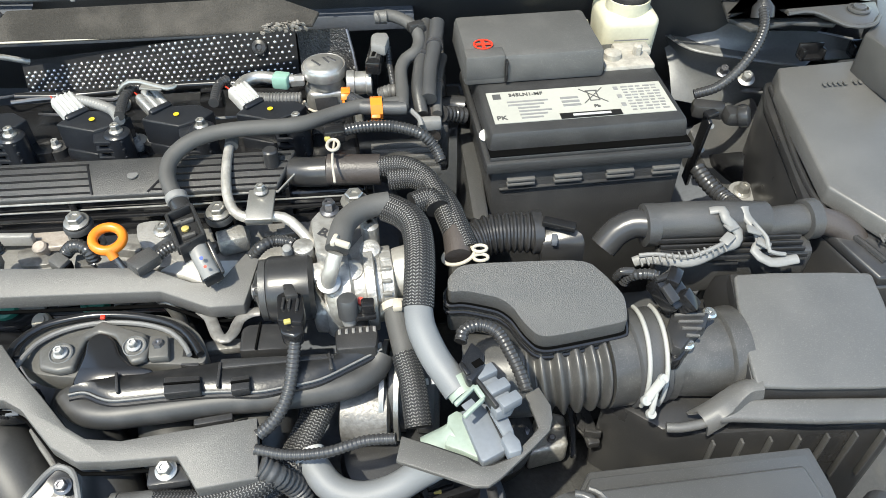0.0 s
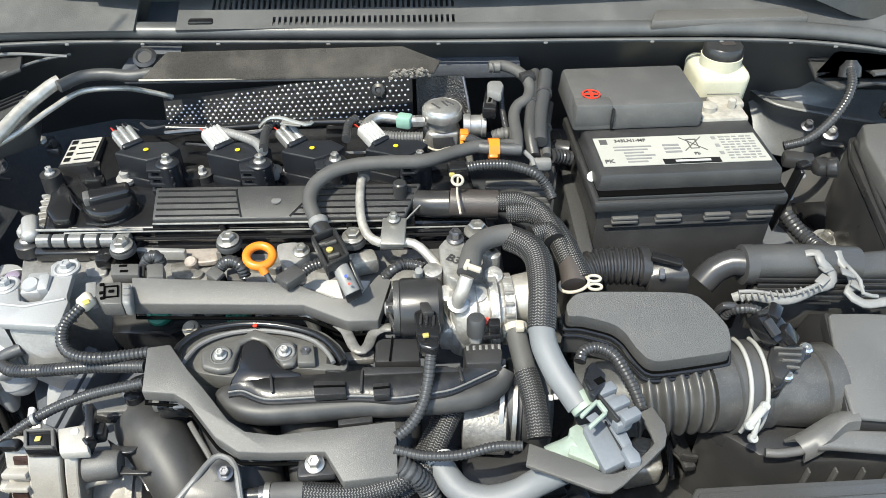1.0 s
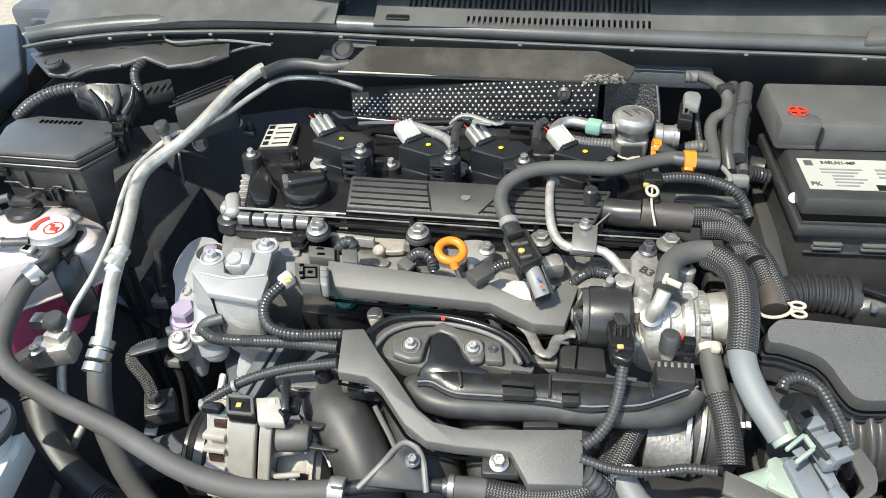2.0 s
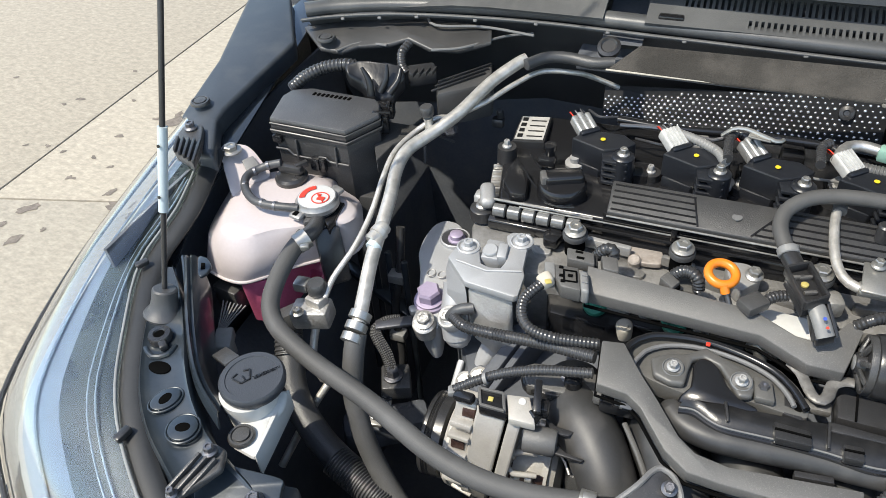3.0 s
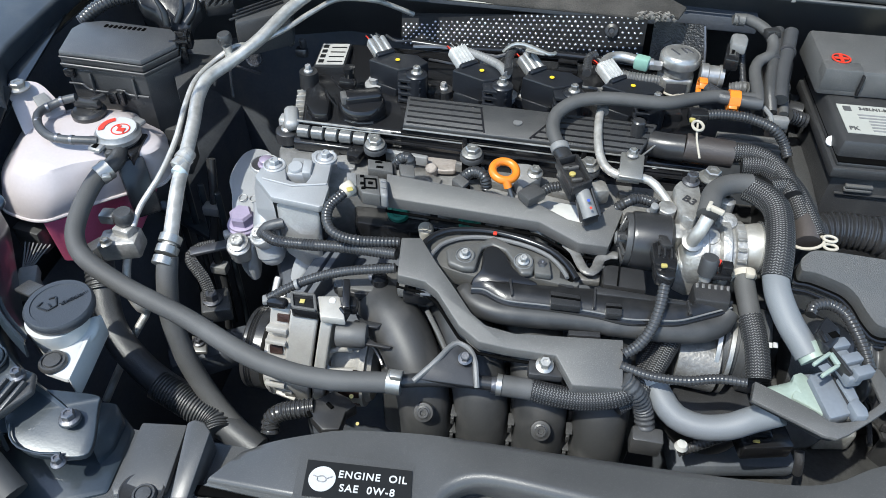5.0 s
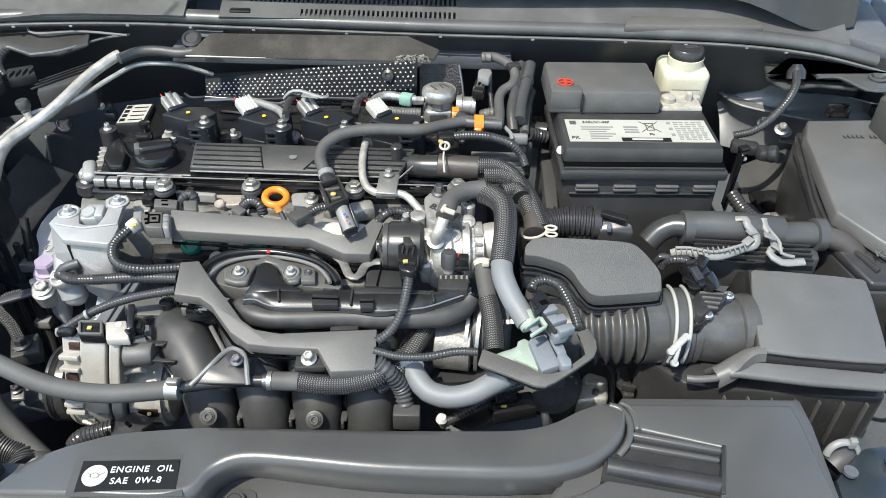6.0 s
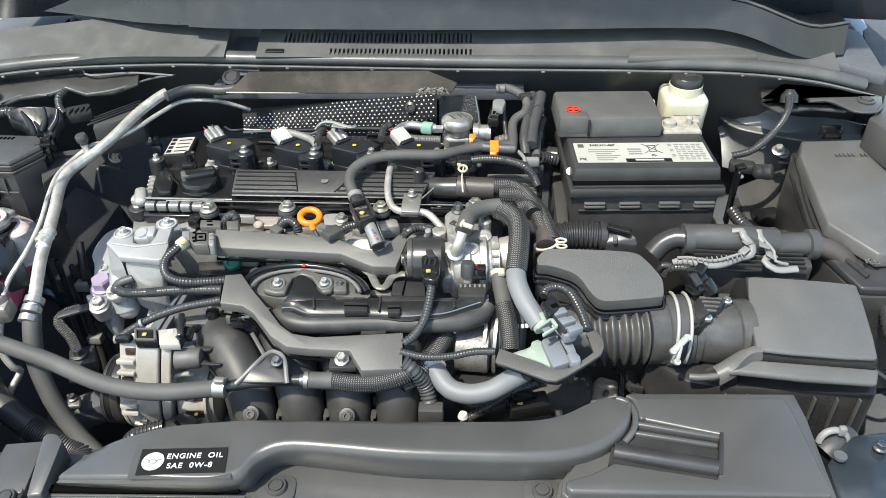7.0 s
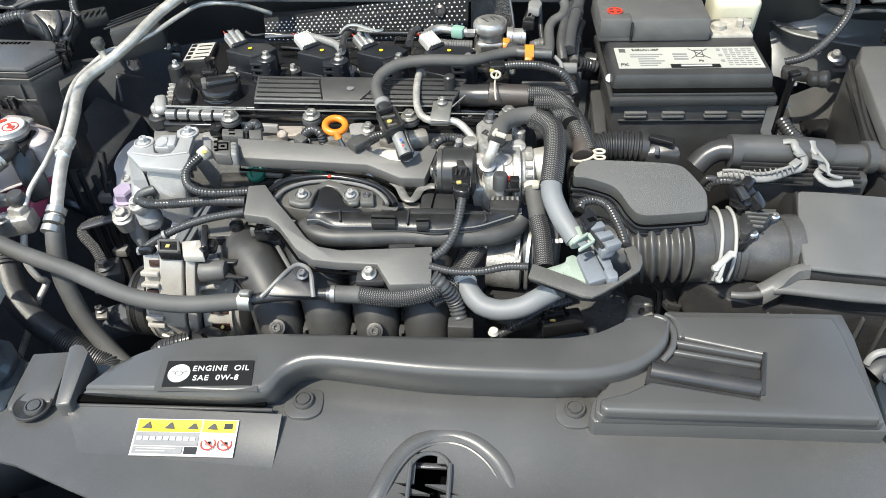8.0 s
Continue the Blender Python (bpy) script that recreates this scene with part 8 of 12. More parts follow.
part("saddle", joined(obox((-0.514, 0.549, 0.872), (-0.494, 0.55, 0.872), 0.03, 0.024, 0.003, segs=2), lathe([(0.0085, -0.02), (0.0085, 0.004), (0.007, 0.006), (0, 0.006)], (-0.505, 0.545, 0.882), (0, -0.2, 1), 22), obox((-0.494, 0.556, 0.88), (-0.491, 0.536, 0.878), 0.01, 0.02, 0.002, segs=2)), MOUNT, em, "cast saddle", 40)
part("arm", prism(rounded([(-0.611, 0.589, 0.815), (-0.615, 0.616, 0.815), (-0.613, 0.644, 0.815), (-0.603, 0.657, 0.815), (-0.586, 0.656, 0.815), (-0.569, 0.641, 0.815), (-0.564, 0.618, 0.815), (-0.571, 0.597, 0.815), (-0.566, 0.576, 0.812), (-0.561, 0.553, 0.806), (-0.559, 0.533, 0.8), (-0.555, 0.513, 0.787), (-0.564, 0.507, 0.785), (-0.583, 0.521, 0.794), (-0.595, 0.553, 0.805), (-0.602, 0.575, 0.81)], 2, 0.2), 0.05, 0.005, 3), MOUNT, em, "smooth cast arm", 50)
dish = Vector((-0.578, 0.626, 0.818))
part("arm_dish", lathe([(0.0185, -0.003), (0.0178, 0.0002), (0.0165, 0.0012), (0.0155, 0.0)], dish, (0, 0, 1), 30), MOUNT, em)
# dark disc on the uncut arm, the dish's shade put into its colour
part("dish_shade_disc", lathe([(0.0158, -0.001), (0.0158, 0.0003), (0, 0.0003)], dish, (0, 0, 1), 30), DARKSTEEL, em)
part("dish_bolt", lathe([(0.0105, 0), (0.0105, 0.002), (0.008, 0.003), (0.008, 0.008), (0.006, 0.0095), (0, 0.0095)], (-0.575, 0.623, 0.819), (0, 0, 1), 14), VIOLET, em, "violet marked bolt head")
for q in ((-0.586, 0.568, 0.81), (-0.573, 0.569, 0.81)):
    part("cast_mark", sweep([Vector(q) + Vector((0.0048 * math.cos(a), 0.0055 * math.sin(a), 0.0004)) for a in (math.tau * k / 20 for k in range(20))], 0.0007, 6, closed=True), ALUDULL, em)
for q in ((-0.538, 0.517, 0.842), (-0.53, 0.515, 0.838)):
    part("cast_stroke", box(q, (0.0016, 0.012, 0.0016), 0.0004, 12), MOUNT, em)
nut = Vector((-0.5765, 0.5385, 0.7985))
part("nut_washer", lathe([(0.0155, -0.006), (0.0185, -0.004), (0.0185, 0.0), (0.0165, 0.0015), (0.0165, 0.004), (0.013, 0.005), (0, 0.005)], nut, (0, -0.12, 1), 30), VIOLET, em)
part("stud_nut", lathe([(0.0138, 0), (0.0138, 0.0105), (0.0115, 0.0135), (0, 0.0135)], nut + Vector((0, 0, 0.0045)), (0, -0.12, 1), 6), VIOLET, em, "violet marked hexagon nut", 25)
part("lower_eye", joined(lathe([(0.0135, -0.02), (0.0135, 0.0), (0.011, 0.002), (0, 0.002)], (-0.572, 0.508, 0.793), (0.05, -0.3, 0.95), 24), obox((-0.586, 0.513, 0.79), (-0.569, 0.516, 0.79), 0.022, 0.012, 0.004), obox((-0.595, 0.521, 0.79), (-0.586, 0.528, 0.79), 0.012, 0.010, 0.003)), ALU, em)
bolt(em, (-0.572, 0.508, 0.797), 0.0115, (0.05, -0.3, 0.95), ALULIGHT)
part("lobe", sweep(spline([(-0.539, 0.531, 0.842), (-0.536, 0.519, 0.83), (-0.534, 0.507, 0.815), (-0.529, 0.5, 0.795)], 0.005), [0.0145 + 0.002 * math.sin(math.pi * k / 40) for k in range(200)], 26), MOUNT, em, "round cast lobe", 60)
part("lobe_end", lathe([(0.0145, -0.01), (0.0142, 0.002), (0.011, 0.009), (0.006, 0.0125), (0, 0.0135)], (-0.529, 0.5, 0.795), (0.1, -0.75, -0.65), 26), MOUNT, em, "", 60)
part("lobe_boss", lathe([(0.0135, -0.01), (0.0135, 0.001), (0.012, 0.003), (0.0085, 0.003), (0.0085, 0.0)], (-0.534, 0.493, 0.829), (-0.25, -0.45, 0.86), 24), ALUDULL, em)
bolt(em, (-0.535, 0.492, 0.83), 0.0092, (-0.25, -0.45, 0.86), ALU)
part("side_sensor", joined(lathe([(0.0105, -0.03), (0.0105, 0.004), (0.009, 0.006), (0, 0.006)], (-0.494, 0.505, 0.858), (0.1, -0.75, 0.6), 22), lathe([(0.0128, -0.012), (0.0128, -0.004)], (-0.494, 0.505, 0.858), (0.1, -0.75, 0.6), 22), obox((-0.503, 0.504, 0.85), (-0.509, 0.501, 0.845), 0.012, 0.012, 0.002)), STEEL, em, "round steel sensor")
part("lower_leg", prism([(-0.491, 0.514, 0.83), (-0.473, 0.515, 0.83), (-0.477, 0.501, 0.8), (-0.496, 0.484, 0.775), (-0.502, 0.466, 0.755), (-0.51, 0.471, 0.755), (-0.506, 0.496, 0.785), (-0.496, 0.506, 0.815)], 0.03, 0.003, 2), MOUNT, em, "slanted cast leg", 40)
part("leg_flange", prism([(-0.525, 0.486, 0.775), (-0.517, 0.486, 0.775), (-0.521, 0.455, 0.75), (-0.527, 0.456, 0.75)], 0.012, 0.002), MOUNT, em)
for q in ((-0.496, 0.472, 0.772), (-0.51, 0.467, 0.765)):
    bolt(em, q, 0.0105, (-0.1, -0.5, 0.85), ALU)
part("strap_band", obox((-0.588, 0.512, 0.787), (-0.626, 0.495, 0.784), 0.014, 0.005, 0.002), DARKSTEEL, em)
part("ground_strap", sweep(spline([(-0.603, 0.512, 0.785), (-0.617, 0.505, 0.785), (-0.625, 0.493, 0.782), (-0.62, 0.485, 0.776), (-0.608, 0.478, 0.765), (-0.599, 0.468, 0.75), (-0.598, 0.456, 0.735), (-0.599, 0.447, 0.72)], 0.006), 0.007, 12, flat=0.4), BRAID, em, "flat braided ground strap", 60)
part("strap_eye", prism([(-0.607, 0.451, 0.722), (-0.593, 0.451, 0.722), (-0.589, 0.437, 0.722), (-0.604, 0.437, 0.722)], 0.004, 0.001), STEEL, em)
SLIM = 0.8

# ---- alternator ----
SLIM = 1.0
COPPER = mat("dark_copper_winding", (0.06, 0.032, 0.025), 0.4, 0.4, grain=0.6, scale=500, vary=0.4, stain=90)
al = thing("alternator", (-0.46, 0.41, 0.66), "beige cast alternator with slotted ends and smooth black pulley", "alternator")
AY, AZ = 0.42, 0.73


def around(x, r, deg):
    """A point on the alternator's cylinder; 0 degrees points to the front, 90 up."""
    return Vector((x, AY - r * math.cos(radians(deg)), AZ + r * math.sin(radians(deg))))


part("winding", lathe([(0.01, 0), (0.042, 0.001), (0.042, 0.098), (0.01, 0.099)], (-0.503, AY, AZ), (1, 0, 0), 32), COPPER, al, "dark copper windings")


def housing(x0, x1, lean, inset=0.0):
    """The alternator's cast case between two stations along its shaft: flat facets in front, raised top, leaning with height."""
    prof = [(0.404, 0.836), (0.387, 0.838), (0.3785, 0.815), (0.368, 0.776), (0.366, 0.742), (0.374, 0.708), (0.392, 0.688), (0.436, 0.69)]
    bm = bmesh.new()
    ends = [[bm.verts.new((x + lean * (z - 0.776), y + inset, z - inset * 0.6)) for y, z in prof] for x in (x0, x1)]
    bm.faces.new(ends[0])
    bm.faces.new(ends[1][::-1])
    for a, b in zip(range(8), (1, 2, 3, 4, 5, 6, 7, 0)):
        bm.faces.new((ends[0][a], ends[1][a], ends[1][b], ends[0][b]))
    bmesh.ops.recalc_face_normals(bm, faces=bm.faces)
    return bevelled(bm, 0.002, 2, 12)


part("front_shell", housing(-0.475, -0.4475, 0.14), ALTER, al, "beige cast housing with flat facets", 12)
part("split_gap", housing(-0.448, -0.444, 0.14, 0.005), VOID, al)
part("rear_shell", housing(-0.4445, -0.4325, 0.14), ALTER, al, "beige cast housing with flat facets", 12)
part("fin_wall", housing(-0.4945, -0.4745, 0.1, 0.005), ALTER, al, "finned end of the housing", 12)
for y0, z0, h in ((0.3815, 0.8165, 0.006), (0.377, 0.803, 0.005), (0.372, 0.782, 0.005), (0.3675, 0.757, 0.006), (0.3675, 0.745, 0.006)):
    xa = -0.4945 + 0.1 * (z0 - 0.776)
    part("shoulder_fin", obox((xa, y0 + 0.001, z0), (xa + 0.0215, y0, z0), h, 0.012, 0.0015, (0, -0.93, 0.37)), ALTER, al)
part("shoulder_vent", obox((-0.481, 0.3885, 0.826), (-0.469, 0.3885, 0.826), 0.008, 0.004, 0.0005, (0, -0.93, 0.37)), COPPER, al)
part("shoulder_vent", obox((-0.49, 0.377, 0.7895), (-0.477, 0.377, 0.7895), 0.009, 0.004, 0.0005, (0, -0.96, 0.27)), COPPER, al)
part("rear_loop", tube([(-0.432, 0.384, 0.782), (-0.431, 0.384, 0.789), (-0.423, 0.387, 0.791), (-0.41, 0.392, 0.787)], 0.0042, 12), ALTER, al, "rounded cast rib")
part("rear_loop", tube([(-0.434, 0.376, 0.776), (-0.429, 0.374, 0.772), (-0.42, 0.376, 0.771), (-0.408, 0.38, 0.769)], 0.0038, 12), ALTER, al, "rounded cast rib")
part("front_ring", lathe([(0.034, 0), (0.044, 0.0015), (0.047, 0.005), (0.047, 0.008), (0.042, 0.008), (0.034, 0.004), (0.034, 0)], (-0.507, AY, AZ), (1, 0, 0), 36), ALTER, al)
part("rear_ring", lathe([(0.042, 0), (0.047, 0), (0.046, 0.006), (0.03, 0.009), (0.03, 0.005), (0.042, 0)], (-0.405, AY, AZ), (1, 0, 0), 36), ALTER, al)
for k, deg in enumerate((-40, -20, 0, 16, 36, 52, 72, 92, 112)):
    part("fin", obox(around(-0.4935, 0.0445, deg), around(-0.471, 0.0495, deg), 0.0068 if k % 3 else 0.011, 0.008, 0.0015, around(0, 1, deg) - Vector((0, AY, AZ))), ALTER, al)
for deg in (38, 100, -20):
    part("clamp_bolt", lathe([(0.006, 0), (0.006, 0.006), (0.004, 0.007), (0, 0.007)], around(-0.418, 0.05, deg), (1, 0, 0), 12), STEEL, al)
part("pulley", lathe([(0.026, -0.018), (0.03, -0.024), (0.042, -0.024), (0.044, -0.022), (0.044, -0.019), (0.0425, -0.018), (0.044, -0.017), (0.0425, -0.0155), (0.044, -0.014), (0.0425, -0.0125), (0.044, -0.011), (0.044, -0.002), (0.042, -0.001), (0.03, 0)], (-0.508, AY, AZ), (1, 0, 0), 56), SATIN, al, "smooth black pulley rim")
part("hub_nut", lathe([(0.024, -0.001), (0.024, 0.003), (0.014, 0.005), (0.012, 0.01), (0, 0.01)], (-0.527, AY, AZ), (-1, 0, 0), 24), DARKSTEEL, al)
# terminal block and plug standing on the housing
part("top_block", prism([(-0.445, 0.405, 0.846), (-0.423, 0.409, 0.846), (-0.41, 0.381, 0.846), (-0.434, 0.38, 0.846)], 0.01, 0.002, 2), ALTER, al, "cast terminal block")
part("paint_dot", lathe([(0.0033, 0), (0.0033, 0.0008), (0, 0.0008)], (-0.428, 0.401, 0.846), (0, -0.28, 0.96), 14), LABELWHITE, al)
wa, wb, wc, wd = [Vector(v) for v in [(-0.471, 0.403, 0.848), (-0.445, 0.404, 0.848), (-0.437, 0.383, 0.848), (-0.463, 0.383, 0.848)]]
plug = part("plug", prism([wa, wb, wc, wd], 0.012, 0.0015), GLOSS, al, "black plug with a recessed window")
for a_, b_ in ((wa, wb), (wd, wc), (wa, wd), (wb, wc)):
    part("window_frame", obox(a_.lerp((wa + wc) / 2, 0.14) + Vector((0, 0, 0.0008)), b_.lerp((wa + wc) / 2, 0.14) + Vector((0, 0, 0.0008)), 0.0026, 0.003, 0.0005), GRAINED, plug)
part("plug_mark", box((wa + wc) / 2 + Vector((-0.001, 0, 0.001)), (0.0048, 0.0048, 0.0014), 0.0004, 4), LOCK, plug)
part("plug_foot", prism([(-0.468, 0.391, 0.838), (-0.442, 0.391, 0.838), (-0.441, 0.386, 0.838), (-0.464, 0.385, 0.838)], 0.012, 0.001), ALTER, plug)
part("plug_tail", obox((-0.470, 0.39, 0.845), (-0.49, 0.394, 0.84), 0.010, 0.009, 0.003), GLOSS, plug)
# black clip tower and horn beside the block
part("clip_tower", joined(obox((-0.419, 0.422, 0.853), (-0.412, 0.392, 0.846), 0.007, 0.012, 0.0015), box((-0.41, 0.404, 0.84), (0.012, 0.014, 0.014), 0.003, 8), obox((-0.413, 0.394, 0.845), (-0.42, 0.387, 0.832), 0.009, 0.01, 0.0015)), GLOSS, al, "black plastic clip tower")
part("horn", lathe([(0, 0), (0.0115, 0), (0.0125, 0.002), (0.0125, 0.026), (0.011, 0.029), (0.007, 0.03), (0, 0.03)], (-0.421, 0.383, 0.82), (1, 0.1, 0), 24), GRAINED, al, "black cable horn", 40)
part("horn_flag", prism([(-0.409, 0.408, 0.826), (-0.397, 0.4, 0.826), (-0.379, 0.399, 0.826), (-0.383, 0.393, 0.826), (-0.398, 0.392, 0.826)], 0.003, 0.0008), SATIN, al, "pointed plastic flag")
part("horn_flag", prism([(-0.4, 0.396, 0.82), (-0.394, 0.386, 0.82), (-0.382, 0.38, 0.82), (-0.365, 0.378, 0.82), (-0.367, 0.375, 0.82), (-0.395, 0.376, 0.82)], 0.003, 0.0008), SATIN, al, "pointed plastic flag")
part("bright_seam", sweep(spline([(-0.394, 0.401, 0.79), (-0.384, 0.392, 0.785), (-0.378, 0.384, 0.78)], 0.006), 0.0014, 8), EDGE, al)
part("rear_cap", lathe([(0.0475, 0), (0.0478, 0.012), (0.046, 0.028), (0.038, 0.04), (0.02, 0.044), (0, 0.044)], (-0.433, AY, AZ), (1, 0, 0), 28), ALTER, al, "beige rear cap with vents", 30)
for deg, x0, x1 in ((36, -0.424, -0.402), (8, -0.424, -0.402), (-20, -0.424, -0.402)):
    part("vent", obox(around(x0, 0.0472, deg), around(x1, 0.0455, deg), 0.011, 0.003, 0.001, around(0, 1, deg) - Vector((0, AY, AZ))), COPPER, al)
# lower harness guard
part("harness_cover", prism([(-0.448, 0.351, 0.745), (-0.437, 0.359, 0.745), (-0.426, 0.369, 0.745), (-0.411, 0.364, 0.745), (-0.399, 0.356, 0.745), (-0.408, 0.347, 0.745), (-0.409, 0.326, 0.745), (-0.425, 0.322, 0.745), (-0.442, 0.336, 0.745)], 0.016, 0.0015), SATIN, al, "black harness guard with slots")
for a_, b_ in (((-0.4445, 0.3395, 0.7462), (-0.4395, 0.3335, 0.7462)), ((-0.4285, 0.3525, 0.7462), (-0.4215, 0.3475, 0.7462))):
    part("cover_slot", obox(a_, b_, 0.0035, 0.002, 0.0005), VOID, al)
part("mark", lathe([(0.0022, 0), (0.0022, 0.001), (0, 0.001)], (-0.406, 0.363, 0.748), (0, -0.3, 1), 12), LOCK, al)
part("mark", lathe([(0.0018, 0), (0.0018, 0.001), (0, 0.001)], (-0.395, 0.341, 0.735), (0, -0.3, 1), 12), LOCK, al)
part("conduit", loom([(-0.484, 0.328, 0.715), (-0.484, 0.337, 0.725), (-0.473, 0.341, 0.735), (-0.456, 0.344, 0.74), (-0.441, 0.348, 0.742)], 0.0135, 0.0042, 16), LOOM, al)
SLIM = 0.8

# ---- intake manifold ----
im = thing("intake_manifold", (-0.2, 0.38, 0.55), "black plastic intake manifold with four runners", "manifold")
xs_ = [-0.327, -0.272, -0.217, -0.162]
for k, x in enumerate(xs_):
    lean_ = (0.044, 0.028, 0.014, 0.0)[k]
    pts = [(x - lean_ * 1.6, 0.475, 0.79), (x - lean_ * 1.3, 0.435, 0.806), (x - lean_ * 0.76, 0.405, 0.803), (x - lean_ * 0.3, 0.376, 0.787), (x - lean_ * 0.1, 0.36, 0.765), (x, 0.352, 0.735), (x, 0.35, 0.69), (x, 0.352, 0.58)]
    run_line = spline(pts, 0.006)
    part("runner", sweep(run_line, [0.0258 + 0.0052 * max(0.0, 1 - j_ / (0.4 * len(run_line))) for j_ in range(len(run_line))], 28, flat=1.0), RUNNER, im, "smooth black runner", 60)
    if k % 2 == 0:
        part("runner_bolt", lathe([(0.0085, -0.003), (0.0085, 0.002), (0.0065, 0.003), (0.006, 0.0045), (0.0035, 0.0045), (0.003, 0.002), (0, 0.002)], (x, 0.3345, 0.7835), (0, -0.72, 0.69), 20), PLASTIC, im)
        part("bolt_seat", lathe([(0.0125, -0.004), (0.0115, 0.0005), (0.0095, 0.001)], (x, 0.3345, 0.7835), (0, -0.72, 0.69), 22), RUNNER, im)
    if k:
        for h in range(3):
            part("rung", joined(box((x - 0.0275, 0.352 - 0.002 * h, 0.768 - 0.026 * h), (0.008, 0.016, 0.003), 0.0006), box((x - 0.0285, 0.344 - 0.002 * h, 0.764 - 0.026 * h), (0.004, 0.004, 0.012), 0.0006)), PLASTIC, im)
        part("runner_web", obox((x - 0.0275, 0.372, 0.78), (x - 0.0275, 0.364, 0.6), 0.006, 0.02, 0.001), SATIN, im)
part("runner_seam", sweep(spline([(-0.3395, 0.421, 0.8275), (-0.329, 0.406, 0.824), (-0.321, 0.396, 0.818), (-0.312, 0.383, 0.81), (-0.305, 0.373, 0.792)], 0.006), 0.0026, 8, flat=0.7), GRAINED, im, "raised moulding seam")
part("plenum", box((-0.25, 0.43, 0.70), (0.34, 0.1, 0.16), 0.02), PLASTIC, im)
part("rail_shelf", prism([(-0.443, 0.446, 0.83), (-0.377, 0.445, 0.83), (-0.374, 0.432, 0.83), (-0.414, 0.428, 0.83), (-0.437, 0.433, 0.83)], 0.012, 0.003), SATIN, im)
part("rail_block", joined(box((-0.348, 0.433, 0.842), (0.04, 0.03, 0.02), 0.003), box((-0.349, 0.422, 0.854), (0.008, 0.02, 0.006), 0.001), box((-0.34, 0.423, 0.854), (0.008, 0.02, 0.006), 0.001)), GLOSS, im)
part("shelf_pin", lathe([(0.011, 0), (0.01, 0.008), (0.005, 0.01), (0, 0.01)], (-0.392, 0.444, 0.835), n=18), GLOSS, im)

ARCHDARK = mat("olive_grey_flange", (0.095, 0.093, 0.087), 0.45, 0.1, grain=0.2, scale=500, vary=0.15, stain=40)
# arch plate behind the breather duct
pl_ = [(-0.35, 0.461, 0.862), (-0.349, 0.473, 0.868), (-0.342, 0.491, 0.868), (-0.318, 0.499, 0.868), (-0.293, 0.502, 0.868), (-0.243, 0.498, 0.868), (-0.222, 0.489, 0.868), (-0.206, 0.473, 0.868), (-0.198, 0.456, 0.868), (-0.198, 0.442, 0.868), (-0.215, 0.442, 0.868), (-0.246, 0.447, 0.868), (-0.267, 0.437, 0.868), (-0.296, 0.437, 0.868), (-0.327, 0.443, 0.868)]
part("arch_plate", prism(rounded(pl_, 2), 0.018, 0.004, 2), ARCHDARK, im, "arched grey flange plate")
part("arch_rim", sweep(spline([(-0.352, 0.445, 0.873), (-0.35, 0.471, 0.873), (-0.335, 0.488, 0.873), (-0.312, 0.495, 0.873), (-0.287, 0.497, 0.873), (-0.256, 0.492, 0.873), (-0.228, 0.481, 0.873), (-0.212, 0.466, 0.873), (-0.201, 0.447, 0.873)], 0.008), 0.0034, 10), GLOSS, im)
part("arch_rim", sweep(spline([(-0.344, 0.448, 0.872), (-0.335, 0.47, 0.872), (-0.315, 0.484, 0.872), (-0.286, 0.489, 0.872), (-0.252, 0.484, 0.872), (-0.228, 0.473, 0.872), (-0.215, 0.458, 0.872), (-0.21, 0.448, 0.872)], 0.008), 0.0022, 8), ARCH, im)
part("red_dot", box((-0.284, 0.489, 0.879), (0.005, 0.005, 0.003), 0.001), REDMARK, im)
part("neck_plate", prism([(-0.329, 0.462, 0.876), (-0.318, 0.47, 0.876), (-0.3, 0.476, 0.876), (-0.285, 0.489, 0.876), (-0.264, 0.479, 0.876), (-0.248, 0.472, 0.876), (-0.241, 0.46, 0.876), (-0.243, 0.445, 0.876), (-0.254, 0.442, 0.876), (-0.264, 0.459, 0.876), (-0.272, 0.471, 0.876), (-0.285, 0.476, 0.876), (-0.294, 0.471, 0.876), (-0.296, 0.458, 0.876), (-0.297, 0.441, 0.876), (-0.309, 0.439, 0.876), (-0.324, 0.444, 0.876)], 0.008, 0.003, 3), ARCHDARK, im, "sculpted black bolt plate")
for q in [(-0.309, 0.455, 0.877), (-0.253, 0.457, 0.877)]:
    part("bolt_cup", lathe([(0.0115, -0.003), (0.0115, 0.001), (0.0105, 0.002), (0.0095, 0.0)], q, (0, -0.25, 1), 26), ARCH, im)
    bolt(im, (q[0], q[1], q[2] + 0.001), 0.0064, (0, -0.25, 1), ALUDULL)
part("nut_pad", prism([(-0.244, 0.468, 0.876), (-0.229, 0.468, 0.876), (-0.225, 0.445, 0.876), (-0.241, 0.445, 0.876)], 0.008, 0.002), ARCHDARK, im)
part("small_nut", lathe([(0.006, 0), (0.005, 0.004), (0.002, 0.004), (0, 0.002)], (-0.235, 0.458, 0.876), n=6), DARKSTEEL, im)
part("neck", prism([(-0.293, 0.466, 0.876), (-0.29, 0.473, 0.876), (-0.285, 0.476, 0.876), (-0.278, 0.474, 0.876), (-0.271, 0.467, 0.876), (-0.264, 0.452, 0.876), (-0.253, 0.44, 0.876), (-0.237, 0.438, 0.872), (-0.235, 0.429, 0.866), (-0.301, 0.431, 0.862), (-0.299, 0.436, 0.868), (-0.292, 0.44, 0.876), (-0.292, 0.453, 0.876)], 0.024, 0.0075, 4), GLOSS, im, "flared black neck", 60)
